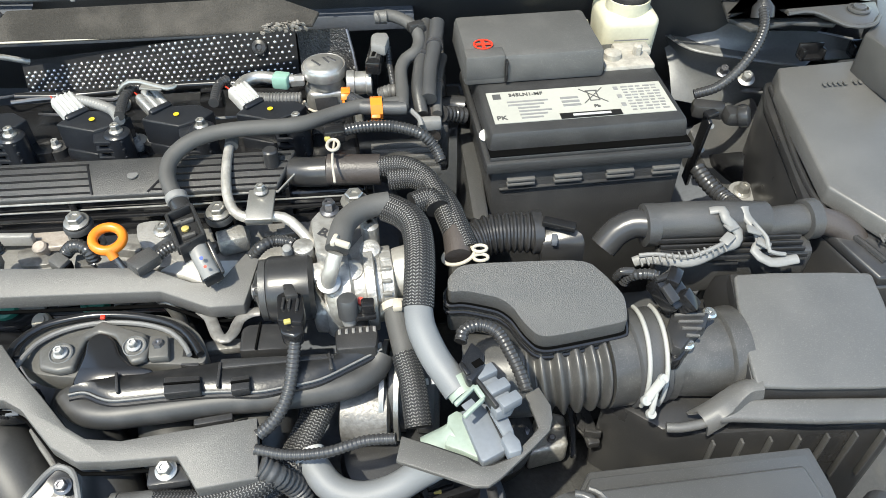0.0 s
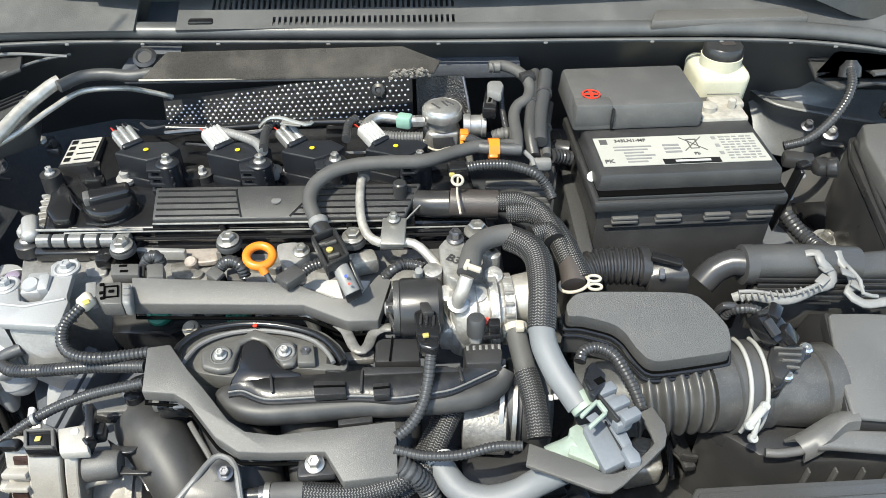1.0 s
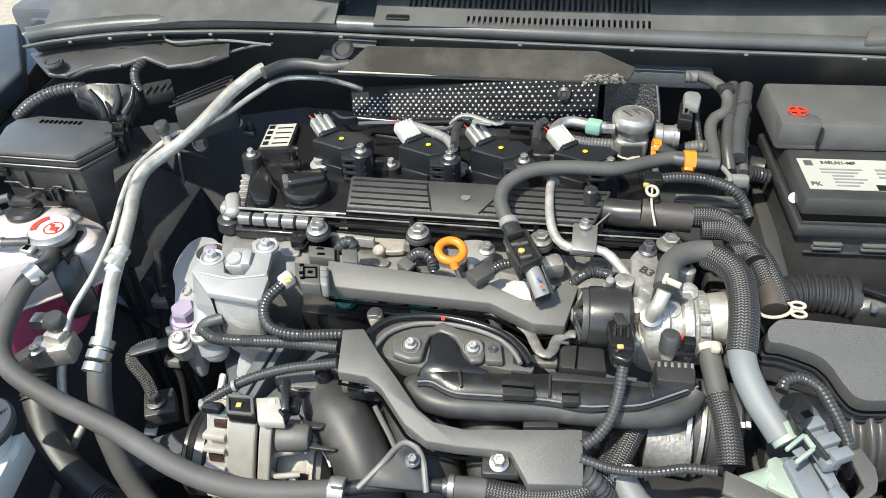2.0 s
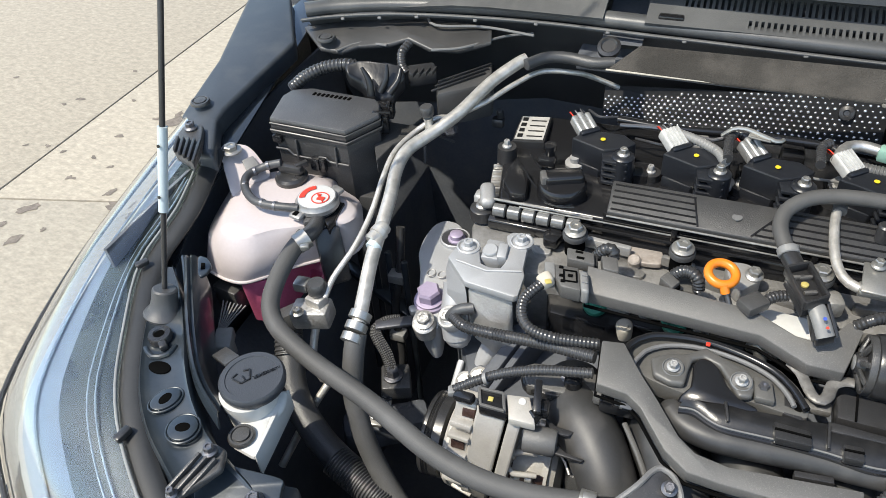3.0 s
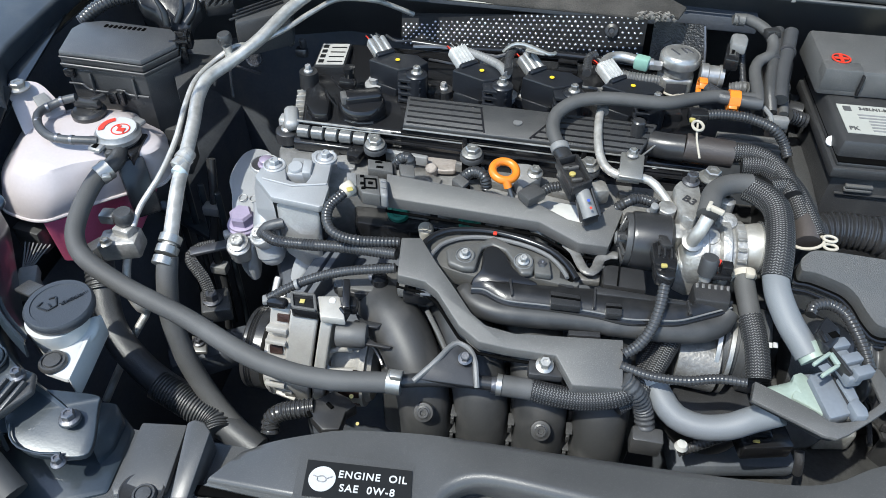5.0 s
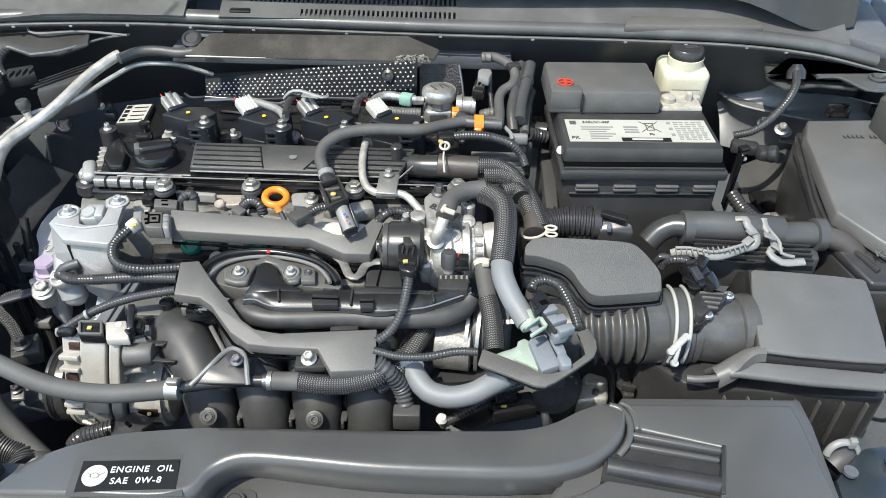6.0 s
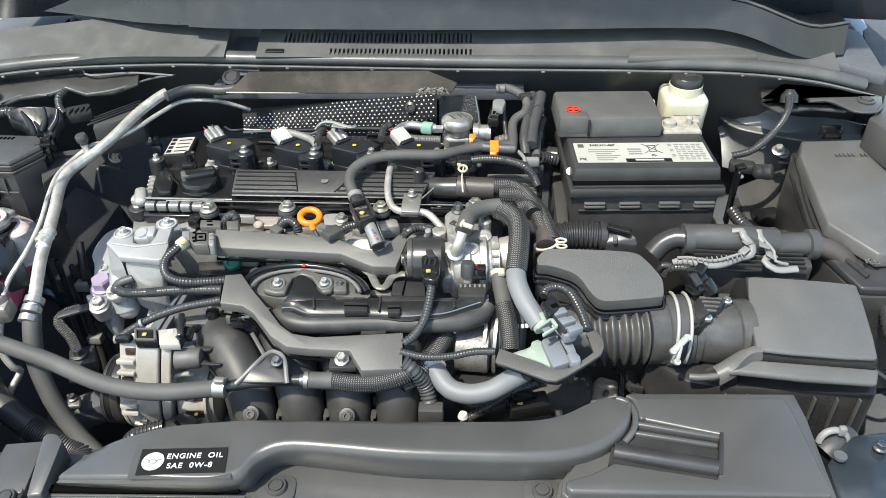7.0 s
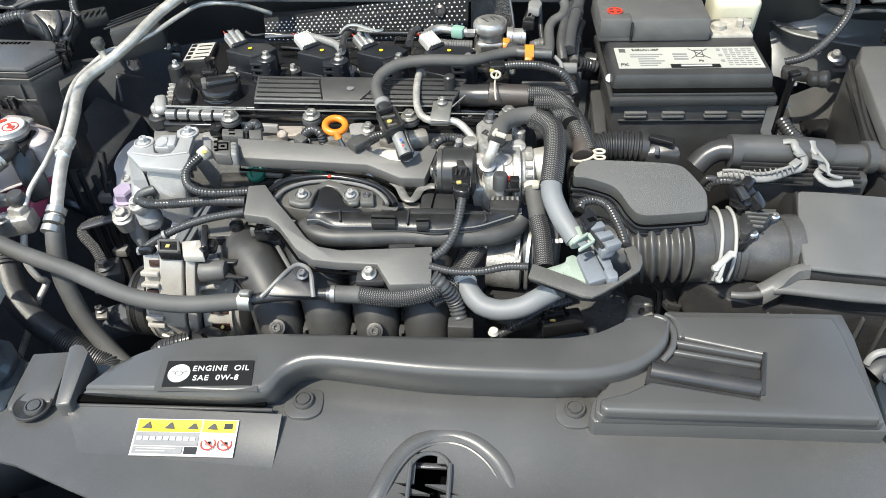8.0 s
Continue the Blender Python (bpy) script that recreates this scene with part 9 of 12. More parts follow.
# pale flange below the arch
part("flange_plate", prism([(-0.445, 0.451, 0.832), (-0.434, 0.46, 0.832), (-0.407, 0.465, 0.832), (-0.383, 0.466, 0.832), (-0.346, 0.462, 0.832), (-0.338, 0.434, 0.832), (-0.433, 0.431, 0.832)], 0.016, 0.003, 2), GRAINED, im, "dark grey flange")
part("flange_bolt", bolt_shape((-0.398, 0.452, 0.834), 0.009, (0, -0.3, 1)), DARKSTEEL, im)
part("flange_block", joined(obox((-0.371, 0.436, 0.842), (-0.34, 0.437, 0.842), 0.026, 0.016, 0.003), obox((-0.351, 0.423, 0.855), (-0.335, 0.424, 0.855), 0.02, 0.008, 0.002)), GRAINED, im, "grey connector block")
part("flange_slot", obox((-0.345, 0.416, 0.86), (-0.335, 0.416, 0.86), 0.01, 0.002, 0.0004), DEEP, im)
part("side_bracket", sweep(spline([(-0.213, 0.509, 0.858), (-0.204, 0.5, 0.858), (-0.198, 0.486, 0.858), (-0.193, 0.476, 0.858), (-0.186, 0.474, 0.858), (-0.181, 0.482, 0.858), (-0.178, 0.494, 0.858), (-0.169, 0.501, 0.858), (-0.161, 0.502, 0.858)], 0.005), 0.0052, 12, flat=0.45), HEADGREY, im, "grey curved bracket", 60)
part("bracket_feet", prism([(-0.206, 0.48, 0.85), (-0.176, 0.481, 0.85), (-0.176, 0.47, 0.85), (-0.205, 0.469, 0.85)], 0.008, 0.002), HEADGREY, im)
part("side_block", prism([(-0.175, 0.483, 0.86), (-0.169, 0.487, 0.86), (-0.135, 0.486, 0.86), (-0.133, 0.457, 0.86), (-0.175, 0.458, 0.86)], 0.02, 0.003), SATIN, im)
part("block_slit", obox((-0.159, 0.487, 0.861), (-0.161, 0.458, 0.861), 0.002, 0.002, 0), VOID, im)
part("bracket_tab", prism([(-0.219, 0.465, 0.868), (-0.204, 0.463, 0.868), (-0.202, 0.439, 0.868), (-0.218, 0.442, 0.868)], 0.006, 0.0015), SATIN, im)
part("tab_hole", lathe([(0.0058, 0), (0.0058, 0.0008), (0, 0.0008)], (-0.206, 0.452, 0.868), (0, -0.1, 1), 18), VOID, im)
SHELL = mat("black_duct_shell", (0.014, 0.014, 0.0145), 0.3, grain=0.12, scale=500, vary=0.2, stain=40, dirt=(0.08, 0.075, 0.07), dirt_amount=0.15)
bd_ = thing("breather_duct", (-0.2, 0.43, 0.83), "satin black breather duct in two shells", "duct")
SLIM = 1.0
tube_line = spline([(-0.303, 0.427, 0.853), (-0.296, 0.42, 0.853), (-0.286, 0.414, 0.853), (-0.267, 0.41, 0.853), (-0.243, 0.411, 0.853), (-0.214, 0.413, 0.853), (-0.185, 0.415, 0.853), (-0.156, 0.415, 0.853), (-0.126, 0.416, 0.853), (-0.096, 0.419, 0.853), (-0.077, 0.425, 0.853), (-0.065, 0.435, 0.853), (-0.059, 0.445, 0.858)], 0.006)
part("lower_shell", sweep(tube_line, 0.0112, 24), RUNNER, bd_, "satin lower pipe", 60)
part("end_round", lathe([(0.0112, -0.001), (0.010, 0.005), (0.006, 0.009), (0, 0.0105)], tube_line[0], tube_line[0] - tube_line[2], 20), RUNNER, bd_, "", 60)
seam_line = [(-0.298, 0.422, 0.868), (-0.286, 0.423, 0.868), (-0.272, 0.416, 0.868), (-0.259, 0.413, 0.868), (-0.227, 0.414, 0.868), (-0.184, 0.414, 0.868), (-0.155, 0.411, 0.868), (-0.131, 0.414, 0.868), (-0.107, 0.418, 0.868), (-0.081, 0.431, 0.868), (-0.066, 0.439, 0.868), (-0.058, 0.443, 0.868)]
back_line = [(-0.294, 0.428, 0.87), (-0.284, 0.432, 0.87), (-0.274, 0.433, 0.87), (-0.263, 0.435, 0.87), (-0.234, 0.436, 0.87), (-0.205, 0.438, 0.87), (-0.18, 0.441, 0.87), (-0.155, 0.442, 0.87), (-0.125, 0.44, 0.87), (-0.096, 0.44, 0.87), (-0.071, 0.446, 0.87), (-0.058, 0.447, 0.87)]
part("upper_shell", loft([[b + Vector((0, 0.003, -0.02)), b, b.lerp(a, 0.35) + Vector((0, 0, 0.0035)), b.lerp(a, 0.7) + Vector((0, 0, 0.003)), a, a + Vector((0, -0.0015, -0.002)), a + Vector((0, 0.001, -0.012))] for a, b in zip(strung(seam_line), strung(back_line))]), SHELL, bd_, "stepped upper shell", 40)
# grey line puts the highlight along the seam into colour
part("seam_glint", sweep([v + Vector((0, -0.001, 0.0004)) for v in strung(seam_line)], 0.0009, 8), ARCH, bd_)
part("under_seam", sweep([v + Vector((0, -0.002, -0.004)) for v in strung(seam_line)], 0.0022, 8), GLOSS, bd_)
for c_ in ([(-0.225, 0.425, 0.876), (-0.198, 0.424, 0.876), (-0.196, 0.41, 0.876), (-0.223, 0.409, 0.876)], [(-0.174, 0.42, 0.876), (-0.16, 0.421, 0.876), (-0.159, 0.408, 0.876), (-0.173, 0.407, 0.876)]):
    part("clip_tab", prism(c_, 0.008, 0.001), SATIN, bd_)
    part("tab_groove", obox(Vector(c_[0]).lerp(Vector(c_[3]), 0.45) + Vector((0, 0, 0.0004)), Vector(c_[1]).lerp(Vector(c_[2]), 0.45) + Vector((0, 0, 0.0004)), 0.0016, 0.0016, 0), VOID, bd_)
for a_, b_ in (((-0.263, 0.434, 0.874), (-0.259, 0.416, 0.872)), ((-0.184, 0.436, 0.874), (-0.184, 0.414, 0.872)), ((-0.126, 0.436, 0.874), (-0.125, 0.414, 0.872)), ((-0.1, 0.437, 0.874), (-0.097, 0.422, 0.872))):
    part("shell_rib", obox(a_, b_, 0.0022, 0.004, 0.0006), SATIN, bd_)
part("saddle", prism([(-0.185, 0.441, 0.874), (-0.096, 0.438, 0.874), (-0.095, 0.433, 0.874), (-0.184, 0.431, 0.874)], 0.006, 0.002), SATIN, bd_)
part("end_stay", obox((-0.204, 0.397, 0.85), (-0.175, 0.4, 0.85), 0.006, 0.008, 0.001), SATIN, bd_)
# ribbed socket with its rubber cap
part("socket", prism([(-0.095, 0.458, 0.878), (-0.088, 0.462, 0.878), (-0.062, 0.461, 0.878), (-0.06, 0.452, 0.878), (-0.062, 0.437, 0.878), (-0.094, 0.437, 0.878)], 0.03, 0.003), SATIN, bd_)
for k in range(6):
    q = Vector((-0.091, 0.457, 0.879)).lerp(Vector((-0.063, 0.458, 0.879)), k / 5)
    part("socket_rib", obox(q, q + Vector((0, -0.010, -0.006)), 0.0028, 0.003, 0.0006), GRAINED, bd_)
cap_at = Vector((-0.083, 0.469, 0.893))
part("rubber_cap", lathe([(0.0083, -0.010), (0.0085, -0.008), (0.0085, 0.006), (0.0072, 0.0085), (0, 0.0092)], cap_at, (0, 0.15, 1), 26), RUBBER, bd_, "black rubber cap", 50)
part("cap_stem", lathe([(0.0048, -0.03), (0.0048, -0.018), (0.006, -0.017), (0.006, -0.010)], cap_at, (0, 0.15, 1), 18), CLIPGREY, bd_, "grey ribbed stem")
part("cap_block", box((-0.067, 0.468, 0.892), (0.011, 0.010, 0.012), 0.002), GLOSS, bd_)
part("cap_bridge", obox((-0.078, 0.464, 0.884), (-0.061, 0.465, 0.884), 0.006, 0.005, 0.001), GLOSS, bd_)
SLIM = 0.8

# ---- harness covers ----
hc = thing("upper_harness_cover", (-0.27, 0.53, 0.86), "grained grey upper harness cover", "harness cover")
part("cover", prism([(-0.404, 0.538, 0.898), (-0.336, 0.533, 0.897), (-0.252, 0.531, 0.892), (-0.215, 0.516, 0.886), (-0.193, 0.517, 0.882), (-0.172, 0.545, 0.888), (-0.16, 0.538, 0.886), (-0.172, 0.498, 0.872), (-0.201, 0.497, 0.873), (-0.242, 0.513, 0.88), (-0.4, 0.512, 0.888)], 0.014, 0.0012, 2), GRAINED, hc)
# black outline puts the shade under the upper cover's edge into colour
part("cover_edge_shade", sweep([Vector(v) + Vector((0, 0, -0.0185)) for v in [(-0.404, 0.538, 0.898), (-0.336, 0.533, 0.897), (-0.252, 0.531, 0.892), (-0.215, 0.516, 0.886), (-0.193, 0.517, 0.882), (-0.172, 0.545, 0.888), (-0.16, 0.538, 0.886), (-0.172, 0.498, 0.872), (-0.201, 0.497, 0.873), (-0.242, 0.513, 0.88), (-0.4, 0.512, 0.888)]], 0.0016, 6, closed=True), VOID, hc)
part("clip", obox((-0.26, 0.538, 0.898), (-0.247, 0.525, 0.898), 0.03, 0.014, 0.003), PLASTIC, hc)
for pts in ([(-0.441, 0.502, 0.895), (-0.451, 0.485, 0.89), (-0.449, 0.468, 0.885), (-0.438, 0.458, 0.88), (-0.415, 0.458, 0.875), (-0.375, 0.465, 0.873)],):
    part("conduit", loom(pts, 0.0075), LOOM, hc)

SLIM = 1.0
part("end_block", prism([(-0.434, 0.529, 0.9), (-0.411, 0.53, 0.9), (-0.402, 0.5, 0.9), (-0.421, 0.501, 0.9), (-0.429, 0.511, 0.9)], 0.016, 0.0015), GRAINED, hc, "grey plug block with a lock frame")
part("plug_frame", sweep([Vector(v) for v in [(-0.424, 0.522, 0.901), (-0.412, 0.523, 0.901), (-0.408, 0.509, 0.901), (-0.42, 0.508, 0.901)]], 0.001, 6, closed=True), VOID, hc)
part("plug_eye", box((-0.416, 0.516, 0.901), (0.0045, 0.003, 0.0016), 0.0004), VOID, hc)
for y_ in [(-0.427, 0.525, 0.901), (-0.424, 0.514, 0.901), (-0.421, 0.507, 0.901)]:
    part("plug_groove", box(y_, (0.004, 0.0026, 0.002), 0.0004, 10), VOID, hc)
part("plug_collar", prism([(-0.41, 0.527, 0.901), (-0.401, 0.527, 0.901), (-0.394, 0.5, 0.901), (-0.402, 0.5, 0.901)], 0.018, 0.003, 3), CLIPGREY, hc, "pale collar of the plug", 40)
for x_ in [(-0.403, 0.519, 0.902), (-0.401, 0.51, 0.902)]:
    part("collar_line", box(x_, (0.005, 0.001, 0.001), 0), INK, hc)
part("pale_housing", prism([(-0.445, 0.531, 0.899), (-0.435, 0.532, 0.899), (-0.429, 0.512, 0.899), (-0.434, 0.508, 0.899), (-0.44, 0.516, 0.899)], 0.014, 0.0015), CLIPGREY, hc, "pale grey plug housing")
part("tape", obox((-0.432, 0.512, 0.899), (-0.443, 0.504, 0.893), 0.015, 0.012, 0.004, segs=3), CREAM, hc, "pale tape wrap")
part("tape_mark", box((-0.433, 0.5, 0.903), (0.006, 0.006, 0.0014), 0.0005, 30), LOCK, hc)
part("top_plug", prism([(-0.429, 0.557, 0.899), (-0.402, 0.556, 0.899), (-0.398, 0.54, 0.899), (-0.425, 0.541, 0.899)], 0.012, 0.0012), GRAINED, hc, "grey plug block with two slots")
for q in [(-0.416, 0.553, 0.899), (-0.413, 0.545, 0.899)]:
    part("plug_slot", box(q, (0.0075, 0.003, 0.0014), 0.0003), VOID, hc)
part("plug_side", prism([(-0.404, 0.561, 0.894), (-0.399, 0.56, 0.894), (-0.395, 0.544, 0.894), (-0.399, 0.544, 0.894)], 0.012, 0.001), SATIN, hc)
part("clip", prism([(-0.395, 0.555, 0.899), (-0.379, 0.556, 0.899), (-0.374, 0.537, 0.899), (-0.389, 0.537, 0.899)], 0.013, 0.0015), GRAINED, hc)
part("wire_arch", loom([(-0.4, 0.563, 0.89), (-0.394, 0.562, 0.9), (-0.388, 0.562, 0.903), (-0.384, 0.561, 0.9), (-0.384, 0.561, 0.893)], 0.0085, 0.003, 12), LOOM, hc)
part("clip", prism([(-0.337, 0.543, 0.897), (-0.331, 0.554, 0.897), (-0.318, 0.543, 0.897), (-0.324, 0.532, 0.897)], 0.013, 0.0015), GRAINED, hc)
part("clip_face", prism([(-0.325, 0.536, 0.893), (-0.319, 0.546, 0.893), (-0.317, 0.541, 0.893), (-0.322, 0.534, 0.893)], 0.008, 0.001), VOID, hc)
part("wire_arch", loom([(-0.325, 0.554, 0.893), (-0.318, 0.554, 0.9), (-0.31, 0.552, 0.902), (-0.303, 0.549, 0.898), (-0.301, 0.547, 0.888)], 0.0085, 0.003, 12), LOOM, hc)
part("clip_shell", prism([(-0.322, 0.562, 0.884), (-0.309, 0.563, 0.884), (-0.3, 0.545, 0.884), (-0.32, 0.546, 0.884)], 0.012, 0.002), GRAINED, hc)
part("white_card", prism([(-0.249, 0.545, 0.874), (-0.236, 0.555, 0.874), (-0.181, 0.551, 0.874), (-0.189, 0.527, 0.874), (-0.211, 0.527, 0.874), (-0.227, 0.536, 0.874)], 0.006, 0.001), WHITE, hc, "white plastic cover beneath")
SLIM = 0.8

lc_ = thing("lower_harness_cover", (-0.26, 0.4, 0.84), "grained grey lower harness cover with angled arm", "harness cover")
lp = [(-0.372, 0.459, 0.886), (-0.353, 0.462, 0.886), (-0.334, 0.438, 0.88), (-0.316, 0.419, 0.874), (-0.294, 0.394, 0.866), (-0.279, 0.385, 0.862), (-0.253, 0.382, 0.86), (-0.155, 0.394, 0.858), (-0.153, 0.35, 0.845), (-0.197, 0.345, 0.846), (-0.213, 0.37, 0.852), (-0.259, 0.368, 0.855), (-0.283, 0.368, 0.858), (-0.303, 0.38, 0.862), (-0.328, 0.408, 0.872), (-0.341, 0.415, 0.876), (-0.367, 0.415, 0.88)]
part("cover", prism(lp, 0.012, 0.0012, 2), GRAINED, lc_)
# black outline below the lower cover, shade put into colour
part("cover_edge_shade", sweep([Vector(v) + Vector((0, 0, -0.0165)) for v in lp], 0.0016, 6, closed=True), VOID, lc_)
part("seat", box((-0.221, 0.371, 0.835), (0.04, 0.04, 0.012), 0.004, 3), SATIN, lc_)
bolt(lc_, (-0.222, 0.365, 0.842), 0.0095, (0, -0.3, 1), STEEL, 0.009)
part("conduit", loom([(-0.526, 0.485, 0.84), (-0.508, 0.472, 0.845), (-0.477, 0.467, 0.85), (-0.429, 0.461, 0.86), (-0.376, 0.453, 0.868)], 0.0085), LOOM, lc_)
part("conduit", tube([(-0.531, 0.487, 0.835), (-0.524, 0.49, 0.845), (-0.506, 0.495, 0.85)], 0.008), RUBBER, lc_)
part("conduit", loom([(-0.496, 0.406, 0.83), (-0.478, 0.416, 0.838), (-0.452, 0.426, 0.848), (-0.418, 0.432, 0.858), (-0.374, 0.436, 0.866)], 0.007), LOOM, lc_)
part("plug", box((-0.4975, 0.404, 0.83), (0.009, 0.012, 0.008), 0.002, 20), CLIPGREY, lc_)
part("white_tape", tube([(-0.47, 0.417, 0.843), (-0.467, 0.418, 0.844)], 0.0076), CLIPGREY, lc_)
part("conduit", loom([(-0.154, 0.382, 0.852), (-0.142, 0.39, 0.858), (-0.132, 0.403, 0.868), (-0.127, 0.418, 0.88), (-0.124, 0.438, 0.892)], 0.0075), LOOM, lc_)
SLIM = 1.0
cn = part("connector", prism([(-0.138, 0.473, 0.908), (-0.13, 0.478, 0.908), (-0.118, 0.473, 0.908), (-0.115, 0.454, 0.908), (-0.117, 0.442, 0.908), (-0.136, 0.446, 0.908)], 0.014, 0.002), GLOSS, lc_, "black connector with yellow lock", 30)
part("latch_arm", prism([(-0.133, 0.479, 0.914), (-0.125, 0.479, 0.914), (-0.12, 0.466, 0.914), (-0.13, 0.465, 0.914)], 0.01, 0.0015), SATIN, cn)
part("lower_half", prism([(-0.136, 0.449, 0.903), (-0.117, 0.45, 0.903), (-0.117, 0.436, 0.903), (-0.123, 0.433, 0.903), (-0.133, 0.437, 0.903)], 0.014, 0.002), GLOSS, cn)
for q in [(-0.132, 0.462, 0.909), (-0.127, 0.462, 0.909), (-0.121, 0.46, 0.909)]:
    part("grip_rib", box(q, (0.0022, 0.012, 0.003), 0.0006, -4), SATIN, cn)
part("yellow_lock", box((-0.128, 0.444, 0.908), (0.0055, 0.004, 0.003), 0.0008, 8), LOCK, lc_)
SLIM = 0.8
part("conduit", loom([(-0.156, 0.371, 0.85), (-0.131, 0.364, 0.85), (-0.102, 0.362, 0.853), (-0.074, 0.366, 0.857), (-0.051, 0.364, 0.86)], 0.0062), LOOM, lc_)
part("conduit", loom([(-0.153, 0.36, 0.845), (-0.142, 0.357, 0.835), (-0.129, 0.358, 0.81), (-0.123, 0.347, 0.79)], 0.013, 0.005), RUBBER, lc_)
part("foot_block", box((-0.122, 0.34, 0.785), (0.035, 0.02, 0.03), 0.003), PLASTIC, lc_)
part("woven_run", tube([(-0.233, 0.349, 0.825), (-0.21, 0.346, 0.825), (-0.182, 0.347, 0.825), (-0.155, 0.352, 0.83), (-0.145, 0.359, 0.835)], 0.0135), BRAID, lc_)
part("woven_run", sweep(spline([(-0.157, 0.354, 0.815), (-0.136, 0.372, 0.82), (-0.122, 0.397, 0.825), (-0.108, 0.426, 0.83)], 0.006), 0.013, 16, flat=0.6), BRAID, lc_)

# ---- coolant bypass pipe ----
hb = thing("heater_hose", (-0.55, 0.45, 0.82), "long grey black rubber coolant hose", "hose")
part("hose", tube([(-0.713, 0.522, 0.872), (-0.716, 0.494, 0.868), (-0.714, 0.458, 0.86), (-0.706, 0.43, 0.852), (-0.685, 0.41, 0.845), (-0.636, 0.389, 0.838), (-0.564, 0.366, 0.832), (-0.498, 0.339, 0.828), (-0.451, 0.327, 0.827), (-0.408, 0.325, 0.827), (-0.357, 0.332, 0.827)], 0.0128, 18), HOSE, hb, smooth=60)
part("hose_clamp", lathe([(0.0125, -0.009), (0.0142, -0.009), (0.0142, 0.009), (0.0125, 0.009)], (-0.711, 0.513, 0.872), (0.5, 0.75, 0.2), 24), STEEL, hb)
part("clamp_ear", box((-0.697, 0.497, 0.88), (0.012, 0.008, 0.008), 0.002, 30), STEEL, hb)
part("hose_clamp", lathe([(0.0125, -0.008), (0.0142, -0.008), (0.0142, 0.008), (0.0125, 0.008)], (-0.353, 0.333, 0.827), (1, 0.0, 0), 24), STEEL, hb, "bright spring clamp")
part("clamp_ear", box((-0.351, 0.331, 0.84), (0.014, 0.01, 0.008), 0.002), STEEL, hb)
part("neck_elbow", tube([(-0.718, 0.566, 0.868), (-0.708, 0.535, 0.872), (-0.711, 0.52, 0.872)], 0.012), PLASTIC, hb)
cpipe = thing("coolant_pipe", (-0.3, 0.34, 0.81), "black coolant pipe on a bolted bracket", "pipe")
part("pipe", tube([(-0.357, 0.333, 0.826), (-0.332, 0.34, 0.826), (-0.296, 0.346, 0.826), (-0.265, 0.348, 0.826)], 0.0085), SATIN, cpipe)
part("bracket_web", prism([(-0.334, 0.337, 0.832), (-0.318, 0.349, 0.842), (-0.311, 0.366, 0.842), (-0.303, 0.374, 0.842), (-0.292, 0.369, 0.842), (-0.285, 0.358, 0.842), (-0.281, 0.338, 0.832)], 0.003, 0.0008), SATIN, cpipe, "black triangular bracket web")
part("bracket_rim", sweep(spline([(-0.336, 0.334, 0.832), (-0.329, 0.341, 0.836), (-0.317, 0.354, 0.843), (-0.309, 0.369, 0.843), (-0.302, 0.375, 0.843), (-0.291, 0.37, 0.843), (-0.284, 0.357, 0.843), (-0.281, 0.345, 0.838), (-0.279, 0.337, 0.832)], 0.004), 0.0026, 8), ARCH, cpipe)
bolt(cpipe, (-0.293, 0.357, 0.845), 0.0075, (0, -0.3, 1), DARKSTEEL)
part("tip", tube([(-0.267, 0.347, 0.826), (-0.254, 0.348, 0.826)], 0.0105), DARKSTEEL, cpipe)
part("sleeve_hose", tube([(-0.257, 0.348, 0.826), (-0.231, 0.348, 0.826)], 0.013), HOSE, cpipe)
part("clamp", lathe([(0.011, -0.003), (0.0125, -0.003), (0.0125, 0.003), (0.011, 0.003)], (-0.26, 0.348, 0.826), (1, 0, 0), 20), STEEL, cpipe)

# ---- radiator hose ----
rh = thing("radiator_hose", (-0.6, 0.35, 0.6), "thick black radiator hose", "hose")
part("hose", tube([(-0.721, 0.465, 0.78), (-0.708, 0.438, 0.76), (-0.687, 0.407, 0.735), (-0.641, 0.377, 0.715), (-0.584, 0.356, 0.7), (-0.543, 0.342, 0.69), (-0.501, 0.324, 0.68)], 0.021, 20), RUBBER, rh, smooth=60)
part("ribbed_sleeve", loom([(-0.621, 0.362, 0.715), (-0.581, 0.35, 0.705), (-0.554, 0.341, 0.698), (-0.545, 0.329, 0.695)], 0.0225, 0.0032, 20), RUBBER, rh)
part("ribbed_sleeve", loom([(-0.718, 0.459, 0.78), (-0.709, 0.439, 0.765)], 0.0222, 0.005, 20), RUBBER, rh)

# ---- air conditioning pipes ----
acp = thing("air_conditioning_pipe", (-0.6, 0.65, 0.85), "thick aluminium air conditioning pipe", "pipe")
part("rear_hose", tube([(-0.545, 0.803, 0.957), (-0.525, 0.825, 0.958), (-0.499, 0.832, 0.957), (-0.469, 0.828, 0.956), (-0.444, 0.833, 0.957)], 0.0095, 16), RUBBER, acp)
big_pts = [(-0.549, 0.816, 0.957), (-0.557, 0.807, 0.955), (-0.579, 0.773, 0.945), (-0.602, 0.717, 0.93), (-0.625, 0.685, 0.918), (-0.642, 0.655, 0.912), (-0.644, 0.626, 0.905), (-0.636, 0.587, 0.895), (-0.63, 0.546, 0.883), (-0.625, 0.509, 0.872), (-0.618, 0.475, 0.86), (-0.612, 0.443, 0.845)]
part("pipe", sweep(spline(big_pts, 0.006), 0.0076, 20), PIPE, acp, "dull aluminium pipe", 60)
